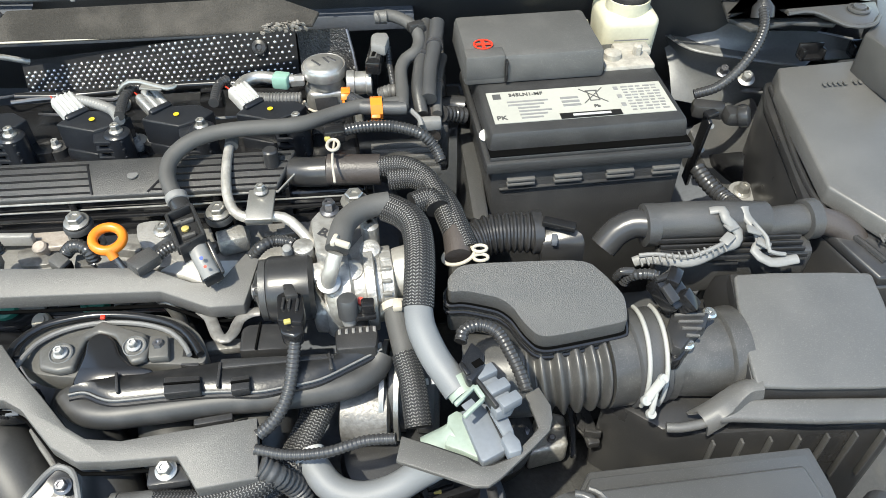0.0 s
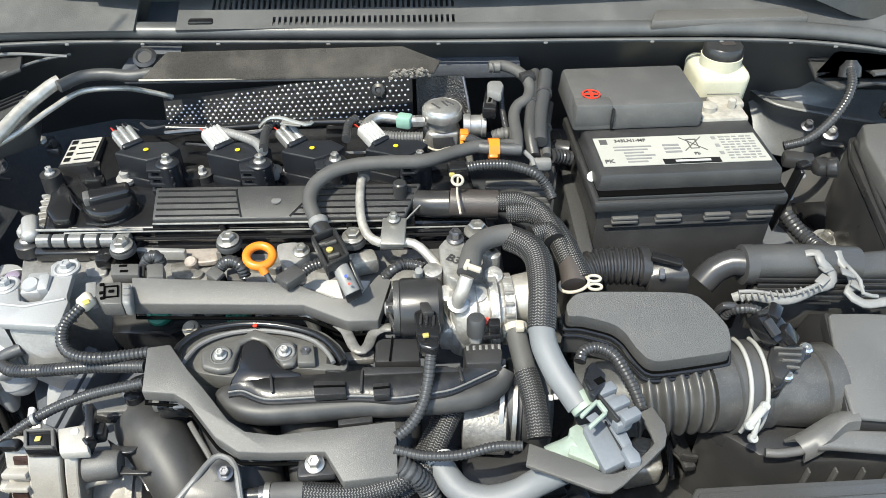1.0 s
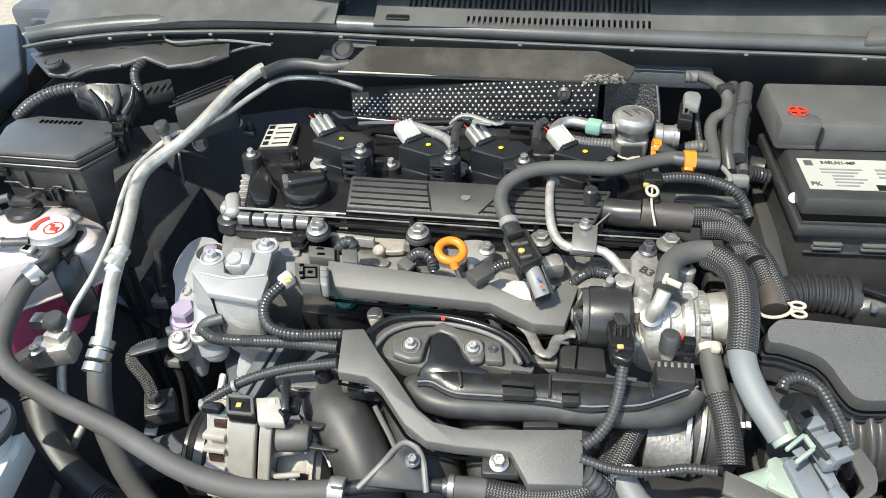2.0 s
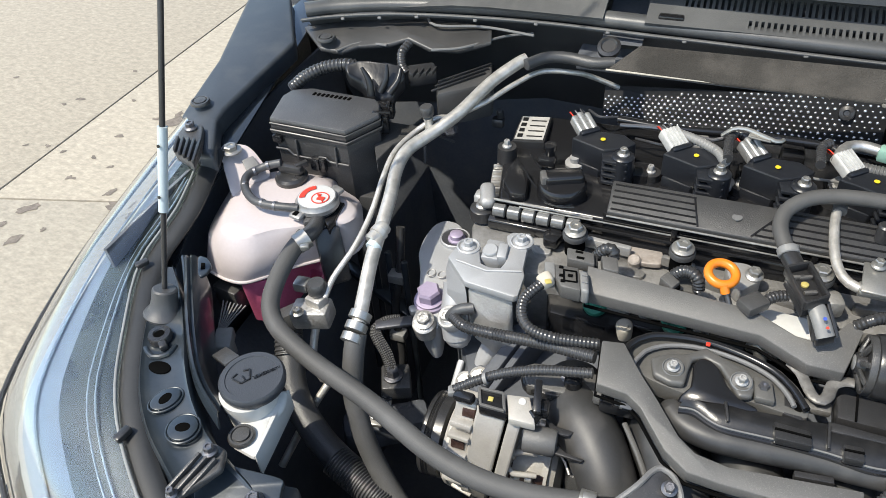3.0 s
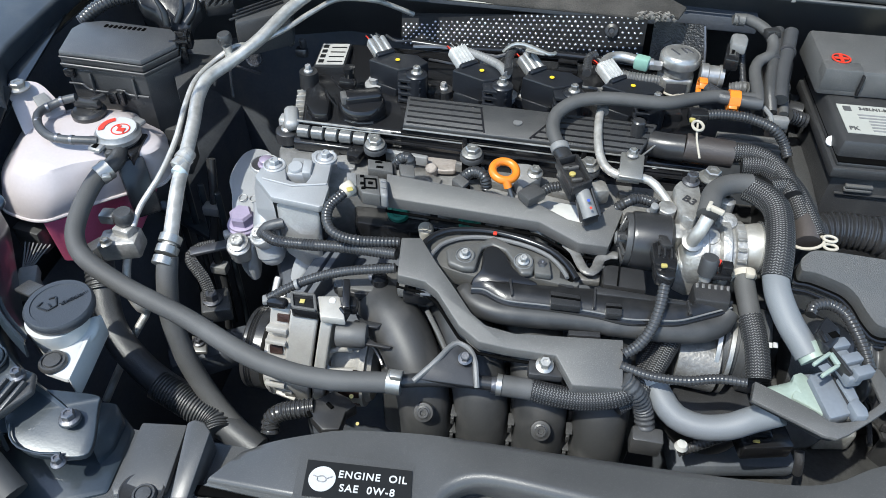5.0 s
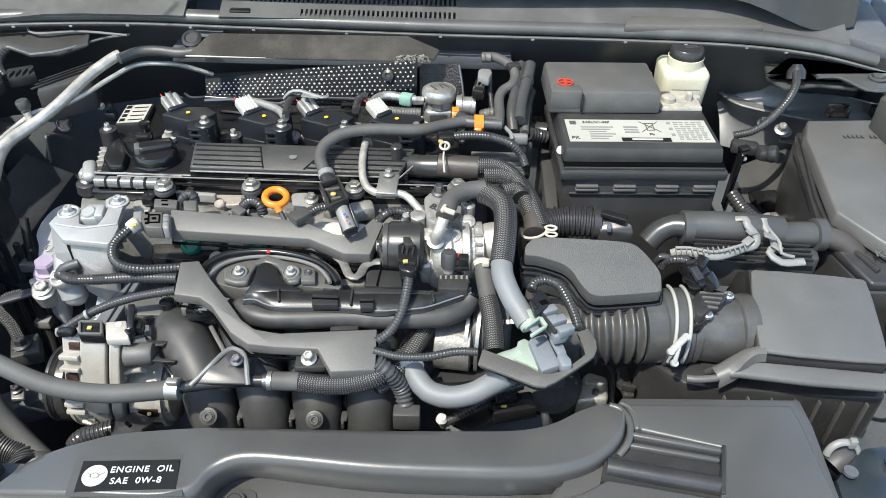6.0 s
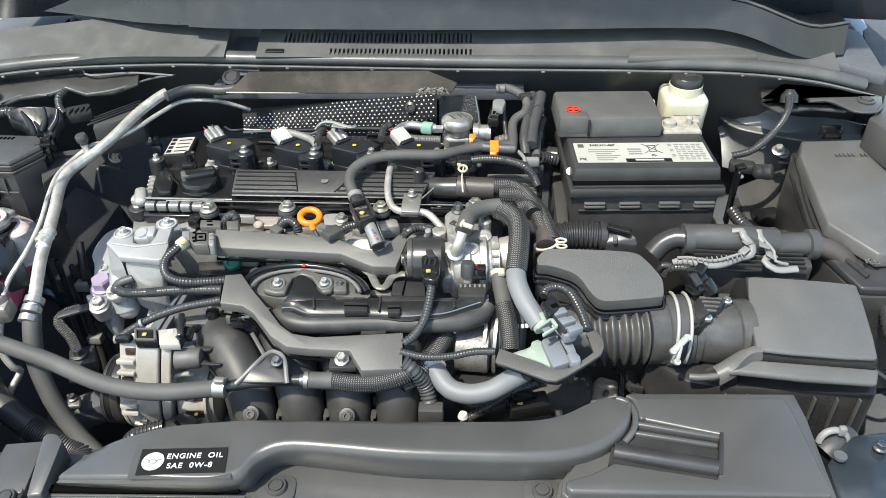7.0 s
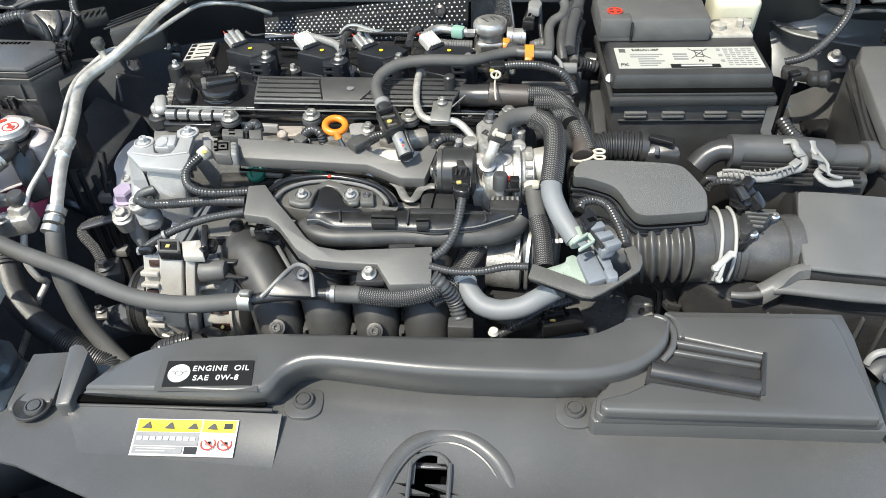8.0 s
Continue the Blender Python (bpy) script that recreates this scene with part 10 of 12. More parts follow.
part("joint_collar", lathe([(0.0085, -0.018), (0.0105, -0.016), (0.0105, -0.006), (0.0122, -0.005), (0.0122, 0.003), (0.0105, 0.004), (0.0105, 0.010), (0.009, 0.013)], (-0.629, 0.54, 0.883), (0.25, 0.75, 0.2), 26), PIPE, acp, "dull pipe joint collar")
part("blue_tape", lathe([(0.0105, -0.004), (0.0108, 0.004)], (-0.628, 0.522, 0.877), (0.25, 0.75, 0.2), 20), PALEBLUE, acp)
for k, s in enumerate((-0.012, 0.0, 0.012)):
    part("crimp_ring", lathe([(0.0115, -0.006), (0.0145, -0.005), (0.0145, 0.005), (0.0115, 0.006)], Vector((-0.613, 0.439, 0.843)) + Vector((0.001, 0.9, 0.45)) * s, (0.05, 0.9, 0.45), 26), STEEL, acp, "crimped steel ferrule")
part("rubber_hose", tube([(-0.611, 0.434, 0.84), (-0.609, 0.417, 0.82), (-0.604, 0.398, 0.79), (-0.586, 0.376, 0.75), (-0.557, 0.357, 0.71), (-0.518, 0.336, 0.68)], 0.0145, 18), HOSE, acp, smooth=60)
vb = Vector((-0.629, 0.694, 0.915))
part("valve", joined(lathe([(0.0075, -0.004), (0.0075, 0.008), (0.0066, 0.010), (0.0066, 0.022), (0.0075, 0.024)], vb, (-0.1, -0.05, 1), 18)), PIPE, acp)
part("valve_cap", lathe([(0.0095, 0), (0.0105, 0.002), (0.0105, 0.012), (0.009, 0.014), (0, 0.014)], vb + Vector((-0.002, -0.001, 0.023)), (-0.1, -0.05, 1), 10), PLASTIC, acp, "black valve cap")
ac2 = thing("air_conditioning_line", (-0.65, 0.6, 0.84), "thin aluminium air conditioning line", "pipe")
part("line", tube([(-0.442, 0.869, 0.905), (-0.473, 0.851, 0.925), (-0.492, 0.838, 0.935), (-0.53, 0.822, 0.94), (-0.556, 0.792, 0.935), (-0.582, 0.751, 0.928), (-0.611, 0.722, 0.922), (-0.627, 0.707, 0.925), (-0.647, 0.686, 0.915), (-0.658, 0.652, 0.908), (-0.657, 0.615, 0.898), (-0.653, 0.572, 0.882), (-0.654, 0.528, 0.868), (-0.665, 0.491, 0.85), (-0.667, 0.471, 0.838)], 0.0045, 12), PIPE, ac2)
part("block", joined(obox((-0.702, 0.459, 0.815), (-0.66, 0.467, 0.82), 0.035, 0.03, 0.004), obox((-0.687, 0.471, 0.83), (-0.666, 0.466, 0.832), 0.02, 0.02, 0.003)), ALU, ac2, "aluminium connector block")
part("cap", lathe([(0.0125, 0), (0.0135, 0.002), (0.0135, 0.014), (0.011, 0.018), (0, 0.018)], (-0.677, 0.475, 0.84), (0, 0, 1), 12), PLASTIC, ac2, "black service cap")
bolt(ac2, (-0.688, 0.447, 0.832), 0.008)
part("clip", joined(obox((-0.711, 0.484, 0.835), (-0.694, 0.485, 0.835), 0.02, 0.016, 0.003)), STEEL, ac2)
part("line", tube([(-0.678, 0.462, 0.805), (-0.678, 0.45, 0.79), (-0.676, 0.438, 0.77), (-0.665, 0.432, 0.75), (-0.662, 0.437, 0.74), (-0.673, 0.416, 0.72), (-0.691, 0.386, 0.68), (-0.699, 0.365, 0.66)], 0.006, 12), PIPE, ac2)
part("sensor_body", joined(obox((-0.731, 0.457, 0.79), (-0.698, 0.466, 0.81), 0.028, 0.03, 0.006)), PLASTIC, ac2)
tower = thing("chassis_bracket", (-0.52, 0.43, 0.66), "dark bracket with a hexagon bolt", "bracket")
part("plate", prism([(-0.617, 0.478, 0.74), (-0.587, 0.49, 0.74), (-0.571, 0.458, 0.74), (-0.602, 0.446, 0.74)], 0.02, 0.003), PLASTIC, tower)
bolt(tower, (-0.596, 0.466, 0.742), 0.0125, (0, 0, 1), DARKSTEEL, 0.012)
part("tab", prism([(-0.643, 0.473, 0.66), (-0.622, 0.47, 0.66), (-0.614, 0.451, 0.66), (-0.63, 0.449, 0.66)], 0.006, 0.002), STEEL, tower)
bolt(tower, (-0.628, 0.462, 0.662), 0.008, (0, 0, 1), DARKSTEEL)
part("rail", obox((-0.67, 0.45, 0.62), (-0.578, 0.507, 0.62), 0.05, 0.05, 0.01), DEEP, tower)
wl_ = thing("wiring_plug", (-0.74, 0.46, 0.75), "black multi plug with loose grey wires", "plug")
part("plug", box((-0.814, 0.493, 0.78), (0.045, 0.03, 0.04), 0.003, -10), PLASTIC, wl_)
for k in range(7):
    a0 = Vector((-0.81, 0.471, 0.79)).lerp(Vector((-0.78, 0.472, 0.79)), k / 6)
    part("wire", tube([a0, a0 + Vector((0.004 - 0.002 * k, -0.014, -0.008)), a0 + Vector((0.006 - 0.004 * k, -0.03, -0.02))], 0.0012, 6), CLIPGREY if k % 2 else INK, wl_)


# ---- breather hose over the engine ----
pv = thing("breather_hose", (-0.15, 0.65, 0.9), "grey black rubber breather hose with sensor", "hose")
part("hose", tube([(-0.021, 0.696, 0.935), (-0.046, 0.693, 0.935), (-0.068, 0.693, 0.935), (-0.094, 0.682, 0.935), (-0.126, 0.665, 0.937), (-0.171, 0.659, 0.94), (-0.199, 0.655, 0.94), (-0.222, 0.646, 0.938), (-0.238, 0.631, 0.932), (-0.241, 0.613, 0.926), (-0.235, 0.596, 0.92), (-0.228, 0.585, 0.915)], 0.0098, 18), HOSE, pv, smooth=60)
part("bright_band", lathe([(0.011, -0.005), (0.0122, -0.004), (0.0122, 0.004), (0.011, 0.005)], (-0.231, 0.59, 0.917), (0.3, -0.8, -0.3), 22), CLIPGREY, pv)
sq = [Vector(v) for v in [(-0.233, 0.558, 0.922), (-0.214, 0.57, 0.922), (-0.198, 0.531, 0.922), (-0.216, 0.516, 0.922)]]
part("sensor_neck", tube([(-0.229, 0.586, 0.915), (-0.225, 0.578, 0.914), (-0.221, 0.57, 0.912)], 0.0115, 18), SATIN, pv)
for k in range(4):
    part("sensor_frame", obox(sq[k], sq[(k + 1) % 4], 0.0038, 0.012, 0.001), SATIN, pv)
sm = sum(sq, Vector()) / 4
part("sensor_plate", prism([sm + (v - sm) * 0.92 + Vector((0, 0, -0.003)) for v in sq], 0.014, 0.001), SATIN, pv, "black sensor plate with a yellow lock")
for a_, b_ in ((0.35, 0.25), (0.65, 0.3), (0.5, 0.72)):
    q = sq[0].lerp(sq[1], a_).lerp(sq[3].lerp(sq[2], a_), b_)
    part("plate_rib", box(q + Vector((0, 0, -0.001)), (0.014, 0.004, 0.005), 0.0008, 22), GRAINED, pv)
part("lock", lathe([(0.0042, 0), (0.0042, 0.0022), (0.003, 0.003), (0, 0.003)], sm + Vector((-0.001, 0.001, -0.0025)), n=16), LOCK, pv)
part("sensor_tip", sweep(spline([(-0.207, 0.53, 0.915), (-0.201, 0.518, 0.91), (-0.194, 0.507, 0.9)], 0.005), 0.0078, 18, flat=0.8), CLIPGREY, pv, "pale grey sensor tip", 60)
part("tip_guard", joined(obox((-0.211, 0.53, 0.912), (-0.201, 0.506, 0.894), 0.004, 0.012, 0.001), obox((-0.198, 0.535, 0.914), (-0.186, 0.512, 0.897), 0.004, 0.012, 0.001), obox((-0.201, 0.506, 0.893), (-0.187, 0.513, 0.896), 0.005, 0.012, 0.001)), SATIN, pv, "black guard round the tip")
part("blue_dot", lathe([(0.002, 0), (0.002, 0.0006), (0, 0.0006)], (-0.199, 0.51, 0.918), (0, -0.4, 0.9), 12), mat("blue_print", (0.04, 0.08, 0.4), 0.4), pv)
part("red_mark", lathe([(0.0016, 0), (0.0016, 0.0006), (0, 0.0006)], (-0.196, 0.504, 0.914), (0, -0.4, 0.9), 12), REDMARK, pv)
part("tee", tube([(-0.071, 0.696, 0.935), (-0.061, 0.691, 0.935), (-0.046, 0.689, 0.935), (-0.031, 0.687, 0.935), (-0.021, 0.687, 0.935)], 0.0095, 18), RUBBER, pv, "black tee pipe")
part("tee_riser", tube([(-0.025, 0.686, 0.936), (-0.023, 0.71, 0.938), (-0.023, 0.735, 0.94), (-0.022, 0.749, 0.943), (-0.016, 0.762, 0.946), (-0.006, 0.767, 0.95), (-0.001, 0.782, 0.952), (-0.001, 0.793, 0.956), (-0.006, 0.805, 0.96), (-0.018, 0.815, 0.964), (-0.032, 0.82, 0.966), (-0.044, 0.815, 0.966)], 0.0088, 18), HOSE, pv, "bent black riser hose", 60)
part("riser_clip", joined(obox((-0.011, 0.796, 0.962), (0.005, 0.804, 0.962), 0.012, 0.012, 0.002), obox((-0.001, 0.797, 0.96), (0.006, 0.799, 0.96), 0.007, 0.014, 0.001)), SATIN, pv)
part("riser_cuff", lathe([(0.0068, -0.008), (0.0088, -0.008), (0.0088, 0.008), (0.0068, 0.008)], (-0.039, 0.817, 0.966), (1, -0.1, 0), 18), GRAINED, pv)
part("brown_hose", tube([(0.001, 0.78, 0.935), (0.005, 0.76, 0.925), (0.007, 0.733, 0.915), (0.006, 0.708, 0.905), (0.003, 0.686, 0.9)], 0.0135, 18), SLEEVE, pv, "dark brown sleeved hose", 60)
part("pump_hose", loom([(-0.076, 0.717, 0.93), (-0.069, 0.707, 0.932), (-0.063, 0.697, 0.934)], 0.0095, 0.003, 14), LOOM, pv)
part("tee_collar", lathe([(0.0072, -0.006), (0.0092, -0.006), (0.0092, 0.006), (0.0072, 0.006)], (-0.065, 0.695, 0.934), (1, 0, 0), 22), HOSE, pv)
op = thing("oil_pipe", (-0.17, 0.6, 0.88), "bent silver metal oil pipe with bracket", "pipe")
part("pipe", tube([(-0.189, 0.67, 0.925), (-0.192, 0.651, 0.92), (-0.192, 0.623, 0.915), (-0.189, 0.598, 0.91), (-0.182, 0.58, 0.907), (-0.171, 0.57, 0.907), (-0.156, 0.568, 0.908), (-0.138, 0.568, 0.906), (-0.125, 0.559, 0.9), (-0.111, 0.542, 0.89)], 0.0062, 14), PIPE, op)
part("bracket", joined(obox((-0.156, 0.593, 0.918), (-0.158, 0.559, 0.912), 0.03, 0.004, 0.0015), lathe([(0.0068, -0.014), (0.0085, -0.014), (0.0085, 0.014), (0.0068, 0.014)], (-0.159, 0.568, 0.908), (1, 0, 0), 20)), STEEL, op, "plated pipe bracket")
bolt(op, (-0.157, 0.589, 0.92), 0.0075)
part("seat", joined(prism([(-0.206, 0.589, 0.885), (-0.178, 0.589, 0.885), (-0.172, 0.57, 0.885), (-0.199, 0.563, 0.885)], 0.02, 0.005)), ALU, op)
bolt(op, (-0.2, 0.592, 0.893), 0.0085)
part("coupling", tube([(-0.189, 0.672, 0.926), (-0.189, 0.656, 0.923)], 0.0085), HOSE, op)

# ---- sleeved breather at the end of the cam cover ----
sl = thing("sleeved_hose", (0.0, 0.62, 0.88), "woven black sleeve hose with brown cuffs", "hose")
part("spigot", tube([(-0.137, 0.642, 0.9), (-0.119, 0.635, 0.903), (-0.099, 0.632, 0.905)], 0.019, 20), SATIN, sl)
part("spigot_pin", joined(lathe([(0.014, 0), (0.014, 0.003), (0.009, 0.004), (0.009, 0.03), (0.007, 0.032), (0, 0.032)], (-0.151, 0.637, 0.905), (0, 0, 1), 18)), SATIN, sl)
part("cuff", tube([(-0.099, 0.631, 0.908), (-0.075, 0.628, 0.908), (-0.05, 0.626, 0.908)], 0.0195, 20), SLEEVE, sl, "brown black cuff")
for off in (0.0, 0.017):
    part("woven_hose", tube([(x + off * 0.55, y - off * 0.9, z - off * 0.2) for x, y, z in [(-0.052, 0.624, 0.912), (-0.028, 0.621, 0.914), (-0.01, 0.606, 0.912), (0, 0.582, 0.91), (0.005, 0.559, 0.907), (0.011, 0.536, 0.9)]], 0.0135, 16), BRAID, sl)
part("cuff", tube([(0.011, 0.558, 0.902), (0.012, 0.538, 0.9), (0.012, 0.515, 0.895)], 0.0155, 18), SLEEVE, sl, "brown black cuff")
part("wire_clamp", sweep([Vector((0.012, 0.515, 0.897)) + Vector((0.0135 * math.cos(a), 0.0135 * math.sin(a) * 0.8, 0.004 * math.cos(a))) for a in (k * math.tau / 24 for k in range(24))], 0.0016, 8, closed=True), CREAM, sl, "cream wire clamp")
part("clamp_ears", joined(sweep([Vector((0.03, 0.515, 0.903)) + Vector((0.006 * math.cos(a), 0.004 * math.sin(a), 0)) for a in (k * math.tau / 16 for k in range(16))], 0.0015, 8, closed=True), sweep([Vector((0.03, 0.507, 0.9)) + Vector((0.006 * math.cos(a), 0.004 * math.sin(a), 0)) for a in (k * math.tau / 16 for k in range(16))], 0.0015, 8, closed=True)), CREAM, sl)
part("wire_clip", joined(tube([(-0.091, 0.589, 0.925), (-0.093, 0.616, 0.93), (-0.091, 0.64, 0.933)], 0.0016, 8), sweep([Vector((-0.092, 0.632, 0.933)) + Vector((0.0055 * math.cos(a), 0.0085 * math.sin(a), 0.002)) for a in (k * math.tau / 16 for k in range(16))], 0.0016, 8, closed=True)), CREAM, sl, "cream wire clip")
part("yellow_tab", box((-0.097, 0.644, 0.935), (0.008, 0.011, 0.008), 0.003), LOCK, sl)
# small conduit to the back
cb = thing("side_conduit", (0.0, 0.7, 0.9), "thin black corrugated conduit behind the engine", "conduit")
part("conduit", loom([(-0.09, 0.651, 0.935), (-0.065, 0.658, 0.935), (-0.036, 0.661, 0.932), (-0.011, 0.653, 0.928), (0.003, 0.648, 0.915), (0.009, 0.637, 0.905)], 0.008), LOOM, cb)
part("plug", joined(obox((-0.101, 0.649, 0.935), (-0.081, 0.651, 0.935), 0.02, 0.018, 0.003)), GLOSS, cb)
cs = thing("cam_sensor", (-0.05, 0.8, 0.9), "black sensor plug with pale cap", "sensor")
part("body", prism([(-0.053, 0.781, 0.955), (-0.038, 0.78, 0.955), (-0.044, 0.739, 0.955), (-0.059, 0.742, 0.955)], 0.014, 0.002), GLOSS, cs, "black plug", 30)
part("window", prism([(-0.051, 0.771, 0.956), (-0.044, 0.771, 0.956), (-0.047, 0.751, 0.956), (-0.054, 0.751, 0.956)], 0.001, 0), GRAINED, cs)
part("window_core", prism([(-0.049, 0.766, 0.957), (-0.045, 0.766, 0.957), (-0.049, 0.752, 0.957), (-0.052, 0.752, 0.957)], 0.001, 0), VOID, cs)
part("cap", prism([(-0.051, 0.781, 0.965), (-0.047, 0.787, 0.965), (-0.034, 0.786, 0.965), (-0.032, 0.775, 0.965), (-0.037, 0.754, 0.965), (-0.052, 0.762, 0.965)], 0.012, 0.003), CLIPGREY, cs, "pale grey cap")
part("stem", obox((-0.05, 0.754, 0.945), (-0.051, 0.757, 0.915), 0.009, 0.009, 0.002), GLOSS, cs)
part("wire", loom([(-0.035, 0.779, 0.95), (-0.034, 0.768, 0.94), (-0.032, 0.753, 0.93), (-0.029, 0.739, 0.92)], 0.0058, 0.003, 10), LOOM, cs)
part("side_wall", prism([(0.011, 0.845, 0.9), (0.036, 0.897, 0.9), (0.023, 0.703, 0.9), (0.004, 0.705, 0.9)], 0.06, 0.004), PLASTIC, cs)
part("pale_clip", box((0.002, 0.687, 0.915), (0.03, 0.014, 0.016), 0.004), CLIPGREY, cs)
part("ribbed_block", joined(*[box((-0.024, 0.682 - 0.008 * k, 0.892 - 0.002 * k), (0.085, 0.005, 0.012), 0.001) for k in range(5)]), GRAINED, cs)
part("black_elbow", tube([(0.013, 0.748, 0.89), (0.032, 0.754, 0.89), (0.047, 0.75, 0.89)], 0.016), LOOM, cs)

# ---- throttle and pump cluster ----
SLIM = 1.0
tb = thing("throttle_body", (-0.07, 0.5, 0.8), "bright cast aluminium throttle and pump body", "throttle body")
part("letter_plate", prism([(-0.114, 0.561, 0.908), (-0.107, 0.573, 0.908), (-0.088, 0.572, 0.908), (-0.087, 0.548, 0.908), (-0.093, 0.522, 0.908), (-0.097, 0.51, 0.908), (-0.108, 0.518, 0.908)], 0.03, 0.003, 2), ALULIGHT, tb, "flat cast plate", 30)
words(tb, "B3", (-0.1, 0.54, 0.909), 0.013, DARKSTEEL, pose(0, 0, 0, 0, 0, -35), "cast_letter")
bolt(tb, (-0.097, 0.569, 0.909), 0.0085, material=DARKSTEEL, tall=0.009)
part("flange", prism([(-0.126, 0.539, 0.9), (-0.121, 0.541, 0.9), (-0.115, 0.536, 0.9), (-0.113, 0.518, 0.895), (-0.109, 0.499, 0.882), (-0.101, 0.491, 0.868), (-0.103, 0.487, 0.865), (-0.114, 0.491, 0.862), (-0.118, 0.506, 0.872), (-0.122, 0.521, 0.888)], 0.026, 0.0025, 2), ALULIGHT, tb, "pale flange strip", 30)
part("flange_pad", lathe([(0.009, -0.02), (0.009, 0.001), (0.007, 0.002), (0, 0.002)], (-0.12, 0.534, 0.901), (0, -0.1, 1), 20), ALULIGHT, tb)
part("barrel", lathe([(0.018, 0), (0.028, 0.003), (0.033, 0.010), (0.0335, 0.022), (0.029, 0.025), (0.029, 0.034), (0.038, 0.035), (0.0385, 0.0365), (0.0385, 0.0425), (0.037, 0.0435), (0.0315, 0.044), (0.0315, 0.048), (0.0345, 0.049), (0.0345, 0.058), (0.026, 0.060), (0.0, 0.060)], (-0.104, 0.512, 0.866), (1, 0.06, 0), 40), ALULIGHT, tb, "stepped cast barrel")
for k in range(9):
    a = radians(20 + 18 * k)
    part("barrel_tooth", box((-0.0505, 0.512 - 0.0345 * math.cos(a), 0.866 + 0.0345 * math.sin(a)), (0.008, 0.003, 0.003), 0.0006), ALULIGHT, tb)
part("bore", lathe([(0.0195, 0), (0.022, 0.004), (0.024, 0.016), (0.0245, 0.022), (0.0225, 0.023), (0.0225, 0.034), (0.018, 0.034), (0, 0.03)], (-0.047, 0.518, 0.877), (1, 0.04, 0.02), 40), PIPE, tb, "polished bore neck", 50)
part("bore_ring", lathe([(0.0245, 0), (0.0262, 0.001), (0.0262, 0.006), (0.0245, 0.007)], (-0.030, 0.5185, 0.8775), (1, 0.04, 0.02), 40), MIRRORISH, tb)
part("upper_knob", joined(obox((-0.068, 0.548, 0.9), (-0.058, 0.556, 0.9), 0.014, 0.02, 0.004), lathe([(0.0075, -0.02), (0.0075, 0.003), (0.005, 0.005), (0, 0.005)], (-0.062, 0.548, 0.905), n=16)), ALULIGHT, tb)
part("top_saddle", prism(rounded([(-0.097, 0.527, 0.893), (-0.08, 0.536, 0.893), (-0.068, 0.557, 0.893), (-0.056, 0.548, 0.893), (-0.055, 0.527, 0.893), (-0.071, 0.514, 0.893), (-0.09, 0.509, 0.893)], 2), 0.03, 0.004, 3), ALULIGHT, tb, "", 50)
part("front_block", prism([(-0.112, 0.515, 0.872), (-0.08, 0.515, 0.872), (-0.069, 0.504, 0.872), (-0.072, 0.485, 0.872), (-0.092, 0.482, 0.872), (-0.104, 0.488, 0.872)], 0.04, 0.005, 3), ALULIGHT, tb, "", 50)
for q, r in (((-0.085, 0.501, 0.884), 0.010), ((-0.109, 0.511, 0.893), 0.008), ((-0.063, 0.523, 0.904), 0.0085), ((-0.079, 0.507, 0.896), 0.009), ((-0.065, 0.501, 0.882), 0.007)):
    part("cast_boss", lathe([(r * 1.2, -0.025), (r * 1.1, -0.004), (r, 0.0), (r * 0.6, 0.0012), (0, 0.0008)], q, (0, -0.35, 0.94), 20), ALULIGHT, tb)
part("neck_nut", lathe([(0.0098, -0.004), (0.0098, 0.008), (0.0078, 0.0105), (0, 0.0105)], (-0.047, 0.513, 0.878), (0.6, -0.5, 0.6), 6), ALULIGHT, tb, "", 25)
part("water_tube", tube([(-0.09, 0.498, 0.925), (-0.092, 0.495, 0.92), (-0.095, 0.491, 0.912), (-0.098, 0.491, 0.902), (-0.098, 0.493, 0.892)], 0.0085, 18), PIPE, tb, "bent bright steel tube")
part("tube_collar", lathe([(0.0068, -0.003), (0.0098, -0.002), (0.0098, 0.001), (0.0068, 0.002)], (-0.098, 0.492, 0.898), (0.05, -0.45, 0.85), 22), STEEL, tb)
part("red_dot", lathe([(0.0032, -0.003), (0.0032, 0.003), (0, 0.0035)], (-0.073, 0.476, 0.89), (0, -0.5, 0.85), 14), REDMARK, tb)
bolt(tb, (-0.075, 0.584, 0.906), 0.0125, tall=0.008)
ac3 = thing("vacuum_actuator", (-0.13, 0.5, 0.86), "black ribbed actuator cylinder", "actuator")
a0, a1 = Vector((-0.153, 0.5125, 0.873)), Vector((-0.116, 0.5135, 0.873))
part("cylinder", lathe([(0.024, 0), (0.0275, 0.002), (0.0285, 0.005), (0.0285, (a1 - a0).length), (0.024, (a1 - a0).length + 0.004)], a0, a1 - a0, 36), SATIN, ac3)
part("rim", lathe([(0.0225, -0.0045), (0.026, -0.0045), (0.0265, -0.001), (0.0265, 0.001), (0.0225, 0.001), (0.0225, -0.0045)], a0, a1 - a0, 36), PLASTIC, ac3)
part("end_hub", lathe([(0.007, -0.012), (0.009, -0.0115), (0.010, -0.004), (0.0225, -0.001), (0.0225, 0.002)], a0, a1 - a0, 24), SATIN, ac3)
part("hub_button", lathe([(0.0045, -0.0135), (0.0068, -0.0125), (0.0068, -0.0105)], a0, a1 - a0, 18), CLIPGREY, ac3)
for k in range(8):
    a = math.tau * k / 8
    part("hub_rib", obox(a0 + Vector((-0.0085, 0.009 * math.cos(a), 0.009 * math.sin(a))), a0 + Vector((-0.0035, 0.0235 * math.cos(a), 0.0235 * math.sin(a))), 0.0028, 0.005, 0.0008), PLASTIC, ac3)
